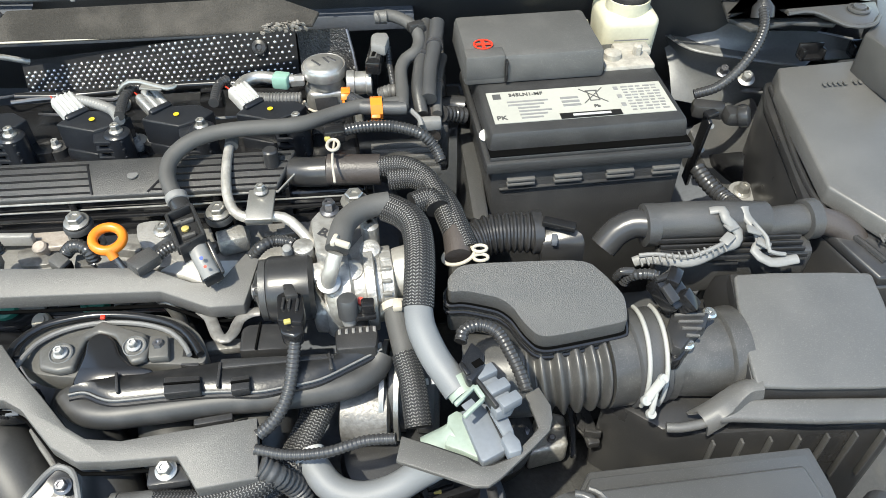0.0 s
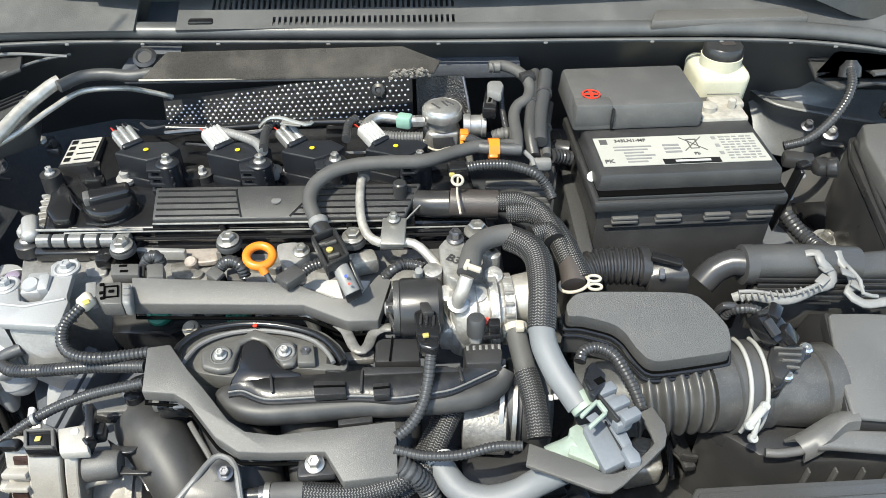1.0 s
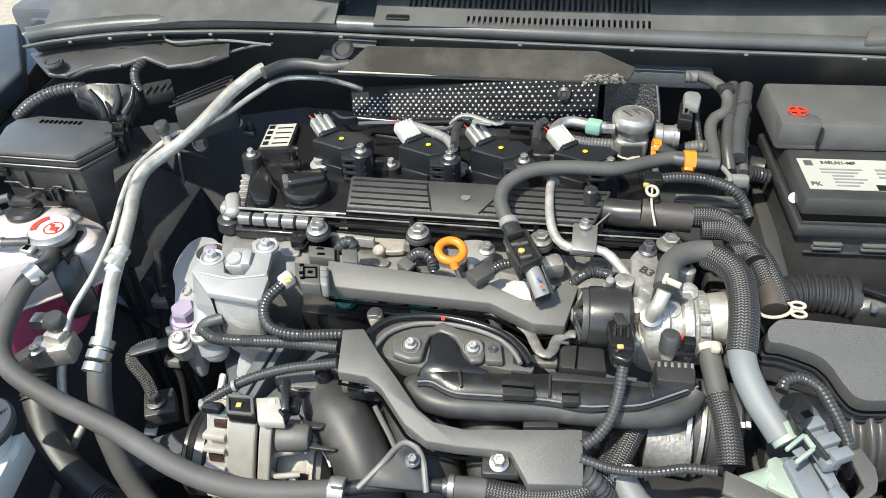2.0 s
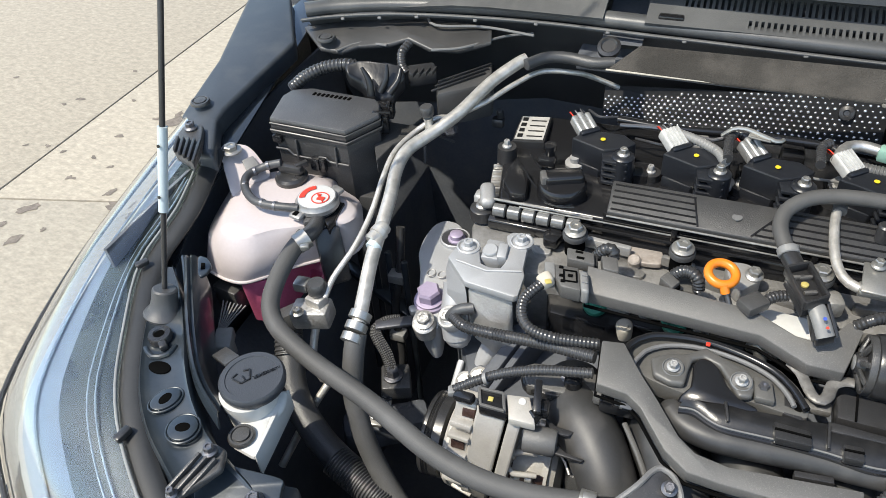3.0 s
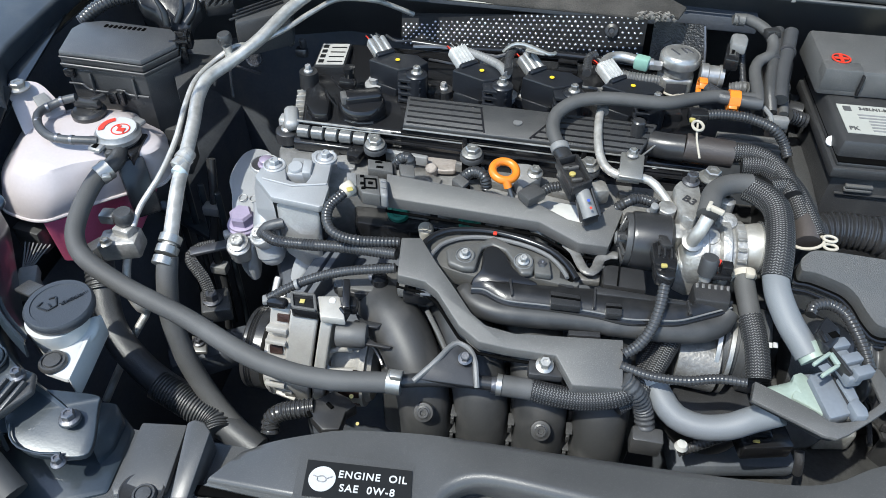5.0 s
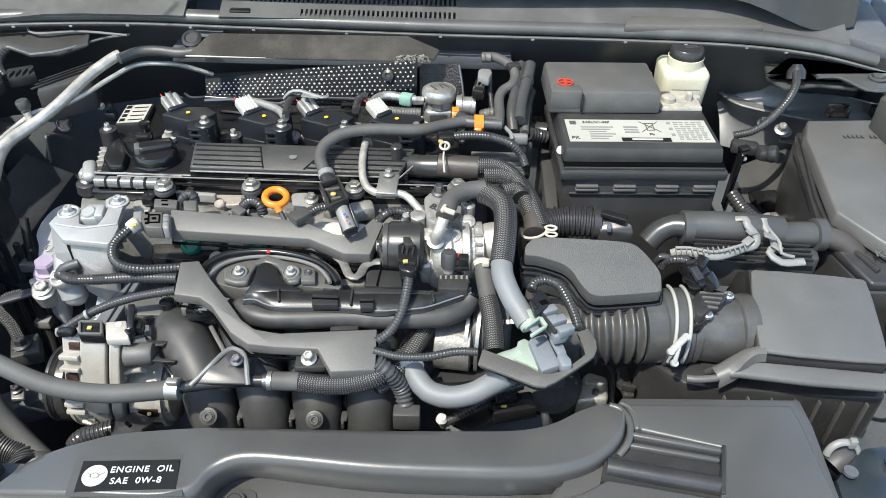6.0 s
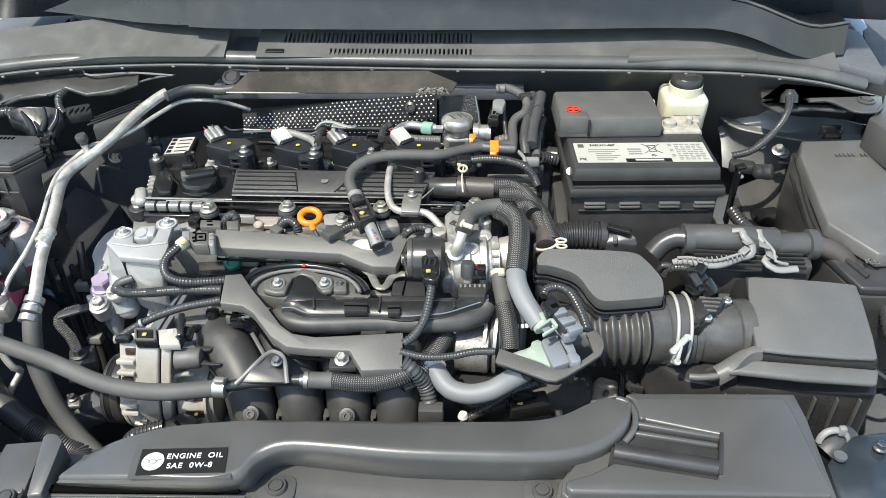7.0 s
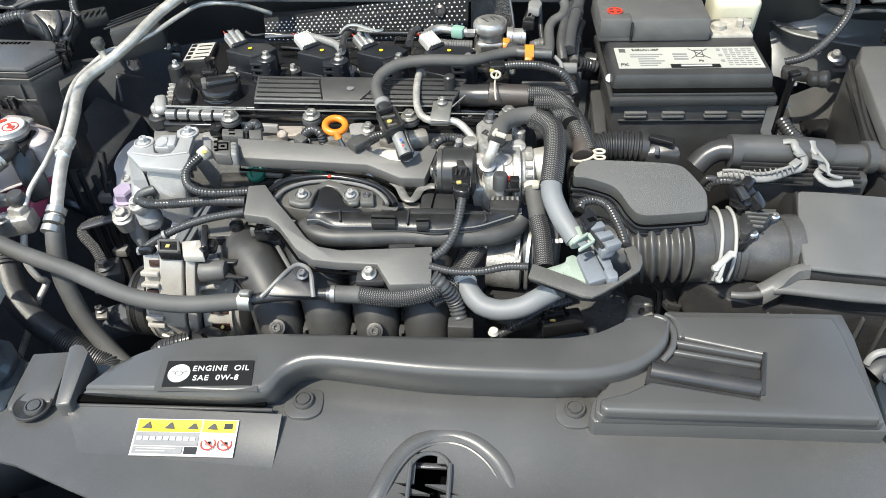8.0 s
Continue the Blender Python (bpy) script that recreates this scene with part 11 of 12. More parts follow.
part("collar", prism([(-0.132, 0.536, 0.898), (-0.126, 0.538, 0.898), (-0.122, 0.522, 0.885), (-0.118, 0.498, 0.862), (-0.127, 0.496, 0.86), (-0.131, 0.513, 0.88)], 0.012, 0.002), SATIN, ac3)
part("vacuum_hose", loom([(-0.166, 0.544, 0.885), (-0.157, 0.544, 0.895), (-0.147, 0.55, 0.895), (-0.135, 0.548, 0.895), (-0.128, 0.543, 0.895)], 0.0078), LOOM, ac3)
part("vacuum_hose", loom([(-0.248, 0.535, 0.895), (-0.237, 0.546, 0.898), (-0.226, 0.551, 0.898)], 0.0075), LOOM, ac3)
part("fitting", joined(lathe([(0.004, 0), (0.004, 0.008), (0.0028, 0.009), (0, 0.009)], (-0.133, 0.531, 0.898), (0, -0.3, 1), 12), box((-0.133, 0.533, 0.893), (0.012, 0.008, 0.006), 0.002)), CLIPGREY, ac3)
SLIM = 0.8

# ---- woven and grey hoses in the middle ----
gh = thing("grey_coolant_hose", (0.0, 0.42, 0.83), "pale grey rubber hose under a woven sleeve", "hose")
part("hose_end", tube([(-0.044, 0.556, 0.925), (-0.058, 0.554, 0.925), (-0.072, 0.547, 0.925), (-0.082, 0.534, 0.925), (-0.086, 0.518, 0.925), (-0.089, 0.505, 0.922)], 0.0135, 20, 0.004), HOSE, gh, "", 60)
part("hose_grip", joined(box((-0.084, 0.499, 0.934), (0.018, 0.006, 0.006), 0.0015, -30), box((-0.09, 0.504, 0.934), (0.005, 0.014, 0.006), 0.0015, -20)), CREAM, gh, "pale cream spring clip")
part("woven_sleeve", tube([(-0.046, 0.556, 0.92), (-0.034, 0.545, 0.922), (-0.024, 0.528, 0.922), (-0.022, 0.504, 0.918), (-0.024, 0.478, 0.912), (-0.027, 0.455, 0.9)], 0.017, 18), BRAID, gh, "woven black sleeve")
part("woven_sleeve", tube([(-0.024, 0.564, 0.915), (-0.007, 0.57, 0.915), (-0.002, 0.558, 0.913)], 0.014, 18), BRAID, gh)
part("hose", tube([(-0.027, 0.458, 0.9), (-0.026, 0.438, 0.896), (-0.018, 0.416, 0.888), (-0.009, 0.401, 0.882), (-0.002, 0.39, 0.877)], 0.0155, 18), GREYHOSE, gh, "pale grey hose", 60)
part("hose_clamp", lathe([(0.0118, -0.0085), (0.0142, -0.0085), (0.0142, 0.0085), (0.0118, 0.0085)], (-0.001, 0.392, 0.878), (0.38, -0.62, -0.25), 28), VALVEPALE, gh, "pale mint clamp band")
part("clamp_window", box((0.003, 0.3672, 0.8905), (0.012, 0.008, 0.002), 0.0006, 32), VALVEGREY, gh)
part("clamp_frame", joined(obox((-0.007, 0.367, 0.892), (0.009, 0.382, 0.892), 0.004, 0.005, 0.001), obox((-0.002, 0.357, 0.891), (0.014, 0.371, 0.891), 0.004, 0.005, 0.001), obox((0.009, 0.382, 0.892), (0.014, 0.371, 0.891), 0.005, 0.005, 0.001)), VALVEPALE, gh)
vs = thing("control_valve", (0.02, 0.38, 0.84), "blue grey control valve with mint end", "valve")
SLIM = 1.0
part("valve_core", prism([(-0.007, 0.385, 0.856), (0.026, 0.393, 0.856), (0.036, 0.364, 0.856), (0.014, 0.353, 0.856)], 0.03, 0.003), VALVEGREY, vs)
part("mint_end", prism([(-0.011, 0.379, 0.862), (-0.004, 0.383, 0.862), (-0, 0.38, 0.862), (0.015, 0.337, 0.862), (0.01, 0.339, 0.862), (-0.004, 0.348, 0.862), (-0.016, 0.354, 0.862), (-0.013, 0.362, 0.862), (-0.015, 0.368, 0.862), (-0.012, 0.373, 0.862)], 0.012, 0.0015, 2), VALVEPALE, vs, "pale mint plastic end", 30)
part("mint_spout", tube([(-0.007, 0.366, 0.852), (-0.015, 0.363, 0.85), (-0.022, 0.36, 0.85), (-0.029, 0.358, 0.848)], 0.0155), VALVEPALE, vs)
part("body", prism([(-0.001, 0.374, 0.868), (0.002, 0.378, 0.868), (0.016, 0.384, 0.868), (0.019, 0.381, 0.868), (0.028, 0.345, 0.868), (0.027, 0.342, 0.868), (0.01, 0.334, 0.868), (0.008, 0.336, 0.868)], 0.014, 0.0018, 2), VALVEGREY, vs, "blue grey valve block", 30)
part("body_seam", obox((0.018, 0.379, 0.869), (0.028, 0.342, 0.869), 0.0018, 0.0016, 0.0005), SATIN, vs)
part("side_lump", prism([(0.019, 0.373, 0.872), (0.026, 0.377, 0.872), (0.033, 0.367, 0.872), (0.035, 0.356, 0.872), (0.035, 0.347, 0.872), (0.029, 0.343, 0.872)], 0.014, 0.0025, 2), VALVEGREY, vs, "", 30)
part("side_step", prism([(0.024, 0.349, 0.874), (0.032, 0.355, 0.874), (0.038, 0.345, 0.874), (0.038, 0.337, 0.874), (0.028, 0.335, 0.874)], 0.012, 0.002, 2), VALVEGREY, vs, "", 30)
part("stem", prism([(0.008, 0.402, 0.888), (0.018, 0.41, 0.888), (0.038, 0.371, 0.888), (0.034, 0.364, 0.888), (0.022, 0.36, 0.888)], 0.012, 0.002, 2), VALVEGREY, vs, "", 30)
for u in (0.2, 0.55, 0.85):
    part("stem_block", obox(Vector((0.012, 0.407, 0.889)).lerp(Vector((0.034, 0.366, 0.889)), u), Vector((0.016, 0.398, 0.889)).lerp(Vector((0.038, 0.358, 0.889)), u), 0.017, 0.010, 0.0015), VALVEGREY, vs)
part("stem_rail", obox((0.004, 0.402, 0.888), (0.023, 0.364, 0.886), 0.003, 0.012, 0.0008), SATIN, vs)
part("connector", prism([(-0, 0.401, 0.898), (0.011, 0.42, 0.898), (0.02, 0.406, 0.898), (0.017, 0.395, 0.898), (0.007, 0.382, 0.898), (0.003, 0.385, 0.898)], 0.010, 0.002, 2), COIL, vs, "dark plug connector", 30)
part("connector_slot", box((0.013, 0.398, 0.898), (0.008, 0.006, 0.001), 0, 30), VOID, vs)
part("connector_bar", obox((-0, 0.398, 0.899), (0.005, 0.388, 0.897), 0.0035, 0.006, 0.001), GLOSS, vs)
SLIM = 0.8
part("conduit", loom([(0.004, 0.43, 0.885), (0.008, 0.439, 0.888), (0.021, 0.443, 0.888), (0.034, 0.436, 0.886), (0.042, 0.417, 0.882), (0.047, 0.402, 0.877), (0.05, 0.388, 0.872)], 0.0075), LOOM, vs)
bk = thing("harness_bracket", (0.03, 0.36, 0.85), "black angled plastic harness bracket", "bracket")
part("arm", prism([(-0.047, 0.361, 0.868), (-0.028, 0.352, 0.868), (-0.002, 0.339, 0.868), (0.008, 0.331, 0.868), (0.016, 0.331, 0.868), (0.029, 0.335, 0.868), (0.048, 0.352, 0.868), (0.054, 0.358, 0.868), (0.053, 0.367, 0.868), (0.049, 0.388, 0.868), (0.061, 0.394, 0.868), (0.067, 0.376, 0.868), (0.066, 0.365, 0.868), (0.062, 0.355, 0.868), (0.047, 0.342, 0.868), (0.021, 0.321, 0.868), (0.011, 0.315, 0.868), (0.001, 0.316, 0.868), (-0.024, 0.328, 0.868), (-0.052, 0.341, 0.868)], 0.004, 0.001, 2), GRAINED, bk)
part("edge", prism([(-0.046, 0.365, 0.861), (-0.027, 0.357, 0.861), (-0.001, 0.344, 0.861), (0.013, 0.335, 0.861), (0.03, 0.34, 0.861), (0.049, 0.355, 0.861), (0.055, 0.366, 0.861), (0.062, 0.393, 0.861), (0.068, 0.381, 0.861), (0.067, 0.371, 0.861), (0.062, 0.361, 0.861), (0.022, 0.326, 0.861), (0.01, 0.32, 0.861), (0.001, 0.321, 0.861), (-0.023, 0.334, 0.861), (-0.05, 0.347, 0.861)], 0.006, 0.001), SATIN, bk)
part("clip", joined(box((0.02, 0.334, 0.85), (0.022, 0.008, 0.01), 0.001, 20), box((0.03, 0.343, 0.845), (0.006, 0.012, 0.014), 0.001, 20)), SATIN, bk)
gl = thing("lower_grey_hose", (-0.05, 0.34, 0.8), "pale grey looped coolant hose", "hose")
part("hose", tube([(-0.121, 0.38, 0.82), (-0.112, 0.366, 0.815), (-0.1, 0.354, 0.81), (-0.079, 0.347, 0.81), (-0.056, 0.348, 0.815), (-0.038, 0.352, 0.825), (-0.019, 0.352, 0.842)], 0.0155, 18), GREYHOSE, gl, smooth=60)
part("hose_clamp", lathe([(0.016, -0.004), (0.0176, -0.004), (0.0176, 0.004), (0.016, 0.004)], (-0.12, 0.378, 0.82), (0.3, -0.7, -0.1), 24), WHITE, gl)
gw = thing("woven_heater_hose", (-0.03, 0.42, 0.85), "thin rubber hose in a woven sleeve", "hose")
part("hose", tube([(-0.046, 0.48, 0.875), (-0.043, 0.461, 0.868), (-0.039, 0.439, 0.86)], 0.013, 16), HOSE, gw)
part("woven_sleeve", tube([(-0.04, 0.44, 0.862), (-0.036, 0.422, 0.855), (-0.034, 0.401, 0.848), (-0.033, 0.385, 0.84)], 0.0145, 16), BRAID, gw)
part("white_clip", joined(lathe([(0.0135, -0.004), (0.015, -0.004), (0.015, 0.004), (0.0135, 0.004)], (-0.046, 0.479, 0.875), (0.1, -0.7, -0.2), 20), box((-0.043, 0.473, 0.885), (0.01, 0.012, 0.008), 0.002)), CREAM, gw)

# ---- pipes beside the throttle ----
hs2 = thing("intake_stub", (-0.05, 0.42, 0.76), "bright aluminium intake stub and clamps", "pipe")
part("stub", lathe([(0.03, -0.03), (0.036, -0.028), (0.036, 0.02), (0.03, 0.022)], (-0.072, 0.432, 0.8), (1, -0.1, 0), 32), HEADGREY, hs2)
part("bottom_cover", lathe([(0.055, -0.03), (0.055, 0), (0.05, 0.006), (0.02, 0.008), (0, 0.008)], (-0.057, 0.408, 0.765), (0, -0.2, 1), 32), SATIN, hs2)
lw = thing("lower_harness", (0.0, 0.32, 0.75), "lower black wiring with yellow marked plug", "harness")
part("conduit", loom([(-0.087, 0.351, 0.76), (-0.07, 0.355, 0.77), (-0.05, 0.362, 0.78), (-0.029, 0.375, 0.785), (-0, 0.384, 0.79)], 0.0078), LOOM, lw)
part("plug", joined(obox((-0.034, 0.363, 0.77), (0.013, 0.374, 0.77), 0.03, 0.025, 0.003), obox((-0.03, 0.364, 0.785), (-0.008, 0.369, 0.785), 0.016, 0.012, 0.002)), GLOSS, lw)
part("mark", box((-0.021, 0.36, 0.784), (0.008, 0.006, 0.003), 0.001), LOCK, lw)
part("base", box((-0.021, 0.398, 0.7), (0.16, 0.06, 0.03), 0.01, 10), DEEP, lw)
part("white_dot", lathe([(0.008, 0), (0.006, 0.006), (0, 0.007)], (-0.086, 0.35, 0.77), n=14), WHITE, lw)
part("stick", tube([(0.03, 0.361, 0.74), (0.027, 0.362, 0.755), (0.025, 0.368, 0.765)], 0.006), DARKSTEEL, lw)
gbx = thing("gearbox_casting", (0.1, 0.4, 0.62), "dull cast gearbox housing below the intake hose", "gearbox")
part("casting", joined(box((0.118, 0.517, 0.66), (0.14, 0.14, 0.10), 0.02, 10), lathe([(0.05, -0.02), (0.048, 0.02), (0.03, 0.03), (0, 0.03)], (0.038, 0.443, 0.72), (0, -0.4, 1), 26)), GEARCAST, gbx)
part("cast_boss", prism([(0.083, 0.466, 0.715), (0.092, 0.475, 0.715), (0.115, 0.467, 0.715), (0.111, 0.432, 0.715), (0.07, 0.425, 0.715), (0.077, 0.444, 0.715)], 0.03, 0.005, 3), ALU, gbx, "bright cast boss")
part("boss_ridge", obox((0.084, 0.454, 0.717), (0.112, 0.451, 0.717), 0.006, 0.006, 0.002), ALU, gbx)
part("boss_pin", lathe([(0.0045, -0.004), (0.0045, 0.008), (0.003, 0.01), (0, 0.01)], (0.095, 0.439, 0.717), (0, -0.3, 1), 14), DARKSTEEL, gbx)
for a in [(0.069, 0.461, 0.73), (0.068, 0.44, 0.73)]:
    part("stud", lathe([(0.008, -0.006), (0.008, 0.003), (0.0055, 0.004), (0.0055, 0.012), (0, 0.013)], a, (0, -0.35, 1), 6), DARKSTEEL, gbx, "", 30)
part("cable_bracket", joined(prism([(0.121, 0.464, 0.735), (0.134, 0.466, 0.735), (0.134, 0.456, 0.735), (0.136, 0.441, 0.735), (0.136, 0.42, 0.735), (0.124, 0.419, 0.735), (0.123, 0.431, 0.735), (0.118, 0.44, 0.735)], 0.008, 0.002), obox((0.121, 0.428, 0.742), (0.136, 0.424, 0.742), 0.005, 0.012, 0.001)), SATIN, gbx, "black stepped cable bracket")
part("bracket_edge", obox((0.122, 0.427, 0.744), (0.136, 0.425, 0.744), 0.003, 0.003, 0.001), STEEL, gbx)
part("earth_wire", sweep(spline([(0.105, 0.465, 0.74), (0.113, 0.453, 0.74), (0.111, 0.431, 0.74), (0.106, 0.405, 0.74)], 0.004), 0.0028, 8), LOOM, gbx, "", 60)

cj = thing("ribbed_intake_pipe", (0.06, 0.57, 0.86), "black ribbed pipe with a square connector", "pipe")
part("pipe", loom([(0.022, 0.541, 0.885), (0.039, 0.546, 0.888), (0.06, 0.546, 0.89), (0.084, 0.544, 0.89)], 0.0255, 0.006, 22), SATIN, cj)
part("collar", lathe([(0.022, -0.006), (0.0245, -0.005), (0.0245, 0.005), (0.022, 0.006)], (0.085, 0.544, 0.89), (1, 0, 0), 26), SATIN, cj)
part("connector", prism([(0.087, 0.544, 0.905), (0.115, 0.535, 0.905), (0.123, 0.524, 0.905), (0.126, 0.52, 0.895), (0.086, 0.522, 0.895)], 0.03, 0.004, 2), SATIN, cj, "square black connector")
part("window", obox((0.094, 0.523, 0.9), (0.099, 0.522, 0.9), 0.012, 0.008, 0.001), DEEP, cj)
part("latch", obox((0.088, 0.537, 0.91), (0.115, 0.525, 0.91), 0.012, 0.008, 0.002), GLOSS, cj)
vt = thing("vacuum_tubes", (0.0, 0.75, 0.88), "bundle of dark tubes beside the battery", "tubes")
for k, pts in enumerate(([(0.021, 0.81, 0.96), (0.015, 0.779, 0.95), (0.007, 0.743, 0.94), (0.003, 0.708, 0.93)], [(0.01, 0.821, 0.955), (0, 0.766, 0.945), (-0.007, 0.723, 0.935), (-0.005, 0.697, 0.92)], [(0.025, 0.79, 0.93), (0.015, 0.744, 0.925), (0.011, 0.703, 0.915)])):
    part("tube", tube(pts, 0.011 - 0.002 * k, 14), (RUBBER, PLASTIC, HOSE)[k], vt)
    part("tube_band", ring_band(None, pts[1], (0.011 - 0.002 * k) * 0.96, 0.006, (0.1, 0.8, 0.1)), DARKSTEEL, vt)
part("loom", loom([(-0.045, 0.736, 0.92), (-0.033, 0.734, 0.925), (-0.021, 0.738, 0.92)], 0.011), GRAINED, vt)
part("wire", tube([(-0.017, 0.69, 0.93), (-0.009, 0.683, 0.925), (-0.007, 0.677, 0.92)], 0.0035, 8), CLIPGREY, vt)
sbar = thing("wiring_stay", (-0.24, 0.8, 0.93), "thin steel wiring stay behind the coils", "stay")
part("bar", tube([(-0.308, 0.742, 0.935), (-0.299, 0.741, 0.945), (-0.285, 0.74, 0.948), (-0.255, 0.729, 0.945), (-0.248, 0.734, 0.945)], 0.0032, 8), STEEL, sbar)
part("tab", obox((-0.282, 0.735, 0.945), (-0.259, 0.73, 0.945), 0.012, 0.003, 0.001), STEEL, sbar)
part("lower_bar", tube([(-0.418, 0.75, 0.925), (-0.374, 0.755, 0.925), (-0.316, 0.746, 0.925), (-0.304, 0.753, 0.93)], 0.0032, 8), DARKSTEEL, sbar)

# ---- right rear: duct, clips and conduits ----
rd = thing("battery_harness_duct", (0.3, 0.57, 0.8), "black harness duct with pale grey clips", "harness duct")
part("elbow", tube([(0.154, 0.555, 0.855), (0.167, 0.561, 0.868), (0.182, 0.562, 0.876), (0.195, 0.558, 0.878)], 0.0185, 20), LOOM, rd)
part("duct", tube([(0.192, 0.56, 0.878), (0.232, 0.558, 0.88), (0.275, 0.556, 0.879), (0.305, 0.556, 0.876)], 0.0235, 22), PLASTIC, rd, smooth=60)
part("duct_ring", lathe([(0.022, -0.008), (0.0255, -0.007), (0.0255, 0.007), (0.022, 0.008)], (0.196, 0.559, 0.876), (1, 0, 0), 26), PLASTIC, rd)
for k in range(4):
    part("duct_fin", obox(Vector((0.2, 0.54, 0.872)) + Vector((0, -0.006 * k, -0.002 * k)), Vector((0.335, 0.536, 0.87)) + Vector((0, -0.006 * k, -0.002 * k)), 0.0025, 0.006, 0.0006), SATIN, rd)
part("duct", tube([(0.301, 0.554, 0.872), (0.329, 0.557, 0.872), (0.351, 0.557, 0.872)], 0.020, 20), PLASTIC, rd, smooth=60)
part("duct_ring", lathe([(0.021, -0.008), (0.0245, -0.007), (0.0245, 0.007), (0.021, 0.008)], (0.351, 0.557, 0.872), (1, 0.1, 0), 26), PLASTIC, rd)
part("tail", tube([(0.358, 0.559, 0.87), (0.379, 0.554, 0.865), (0.396, 0.547, 0.855), (0.407, 0.541, 0.84)], 0.017, 18), SLEEVE, rd, "brown taped tail")
part("base", prism([(0.205, 0.555, 0.86), (0.278, 0.551, 0.86), (0.353, 0.551, 0.86), (0.348, 0.526, 0.86), (0.197, 0.53, 0.86)], 0.05, 0.005), PLASTIC, rd)
for k in range(3):
    part("base_rib", obox(Vector((0.202, 0.547, 0.863)) + Vector((0, -0.01 * k, -0.004 * k)), Vector((0.273, 0.542, 0.863)) + Vector((0, -0.01 * k, -0.004 * k)), 0.004, 0.004, 0.001), SATIN, rd)
part("grey_clip", sweep(spline([(0.247, 0.552, 0.895), (0.257, 0.549, 0.898), (0.258, 0.54, 0.895), (0.269, 0.532, 0.885), (0.266, 0.525, 0.878), (0.256, 0.524, 0.875), (0.221, 0.513, 0.87), (0.185, 0.521, 0.87), (0.173, 0.523, 0.865)], 0.006), 0.0048, 10, flat=0.55), CLIPGREY, rd, "pale grey ribbed plastic clip", 60)
part("grey_clip", sweep(spline([(0.28, 0.554, 0.895), (0.281, 0.544, 0.89), (0.287, 0.533, 0.885), (0.288, 0.523, 0.878), (0.281, 0.517, 0.875), (0.293, 0.506, 0.87), (0.319, 0.508, 0.87)], 0.006), 0.0048, 10, flat=0.55), CLIPGREY, rd, "pale grey ribbed plastic clip", 60)
part("clip_strand", sweep(spline([(0.252, 0.522, 0.882), (0.238, 0.517, 0.88), (0.217, 0.514, 0.876), (0.191, 0.52, 0.876), (0.176, 0.522, 0.874)], 0.006), 0.002, 8), CLIPGREY, rd)
part("clip_strand", sweep(spline([(0.283, 0.536, 0.892), (0.291, 0.521, 0.886), (0.291, 0.51, 0.88), (0.306, 0.509, 0.876)], 0.006), 0.002, 8), CLIPGREY, rd)
for a_, b_ in zip([(0.268, 0.537, 0.89), (0.262, 0.529, 0.886), (0.274, 0.529, 0.892), (0.283, 0.522, 0.884)], [(0.257, 0.533, 0.89), (0.252, 0.522, 0.882), (0.287, 0.527, 0.888), (0.294, 0.515, 0.88)]):
    part("clip_web", obox(a_, b_, 0.012, 0.003, 0.001), CLIPGREY, rd)
for k in range(14):
    q = Vector((0.252, 0.517, 0.881)).lerp(Vector((0.175, 0.512, 0.875)), k / 13)
    part("clip_tooth", box(q, (0.002, 0.011, 0.003), 0.0005), CLIPGREY, rd)
part("black_wire", tube([(0.15, 0.501, 0.87), (0.153, 0.498, 0.88), (0.163, 0.497, 0.88)], 0.005), LOOM, rd)
rc = thing("corrugated_conduit", (0.33, 0.66, 0.82), "black corrugated conduit beside the battery", "conduit")
part("conduit", loom([(0.287, 0.669, 0.85), (0.294, 0.648, 0.845), (0.303, 0.622, 0.845), (0.302, 0.584, 0.86)], 0.0125, 0.0055, 16), LOOM, rc)
rs2 = thing("strut_harness", (0.39, 0.8, 0.9), "black taped harness hanging over the strut tower", "harness")
part("conduit", loom([(0.38, 0.801, 0.965), (0.375, 0.779, 0.958), (0.365, 0.761, 0.948), (0.349, 0.745, 0.935), (0.333, 0.737, 0.92), (0.316, 0.734, 0.908), (0.295, 0.736, 0.9)], 0.0078, 0.004), LOOM, rs2)
part("grommet", lathe([(0.016, -0.012), (0.015, 0.002), (0.0085, 0.01), (0.0075, 0.012)], (0.383, 0.805, 0.962), (0, 0.4, 0.9), 22), SATIN, rs2)
part("plug", joined(obox((0.285, 0.714, 0.898), (0.318, 0.705, 0.898), 0.022, 0.02, 0.004), obox((0.312, 0.694, 0.9), (0.338, 0.694, 0.897), 0.026, 0.022, 0.006), lathe([(0.013, 0), (0.0145, 0.003), (0.0145, 0.012), (0.011, 0.014)], (0.327, 0.69, 0.9), (0.8, -0.4, 0.3), 24)), SATIN, rs2)
bolt(rs2, (0.389, 0.805, 0.872), 0.0115, (-0.1, -0.4, 0.9), STEEL, 0.01)
bolt(rs2, (0.369, 0.826, 0.87), 0.009, (-0.1, -0.4, 0.9), DARKSTEEL, 0.01)
wing = thing("pressed_steel_panel", (0.4, 0.75, 0.75), "dark wing sheet with pressed ridges", "sheet metal")
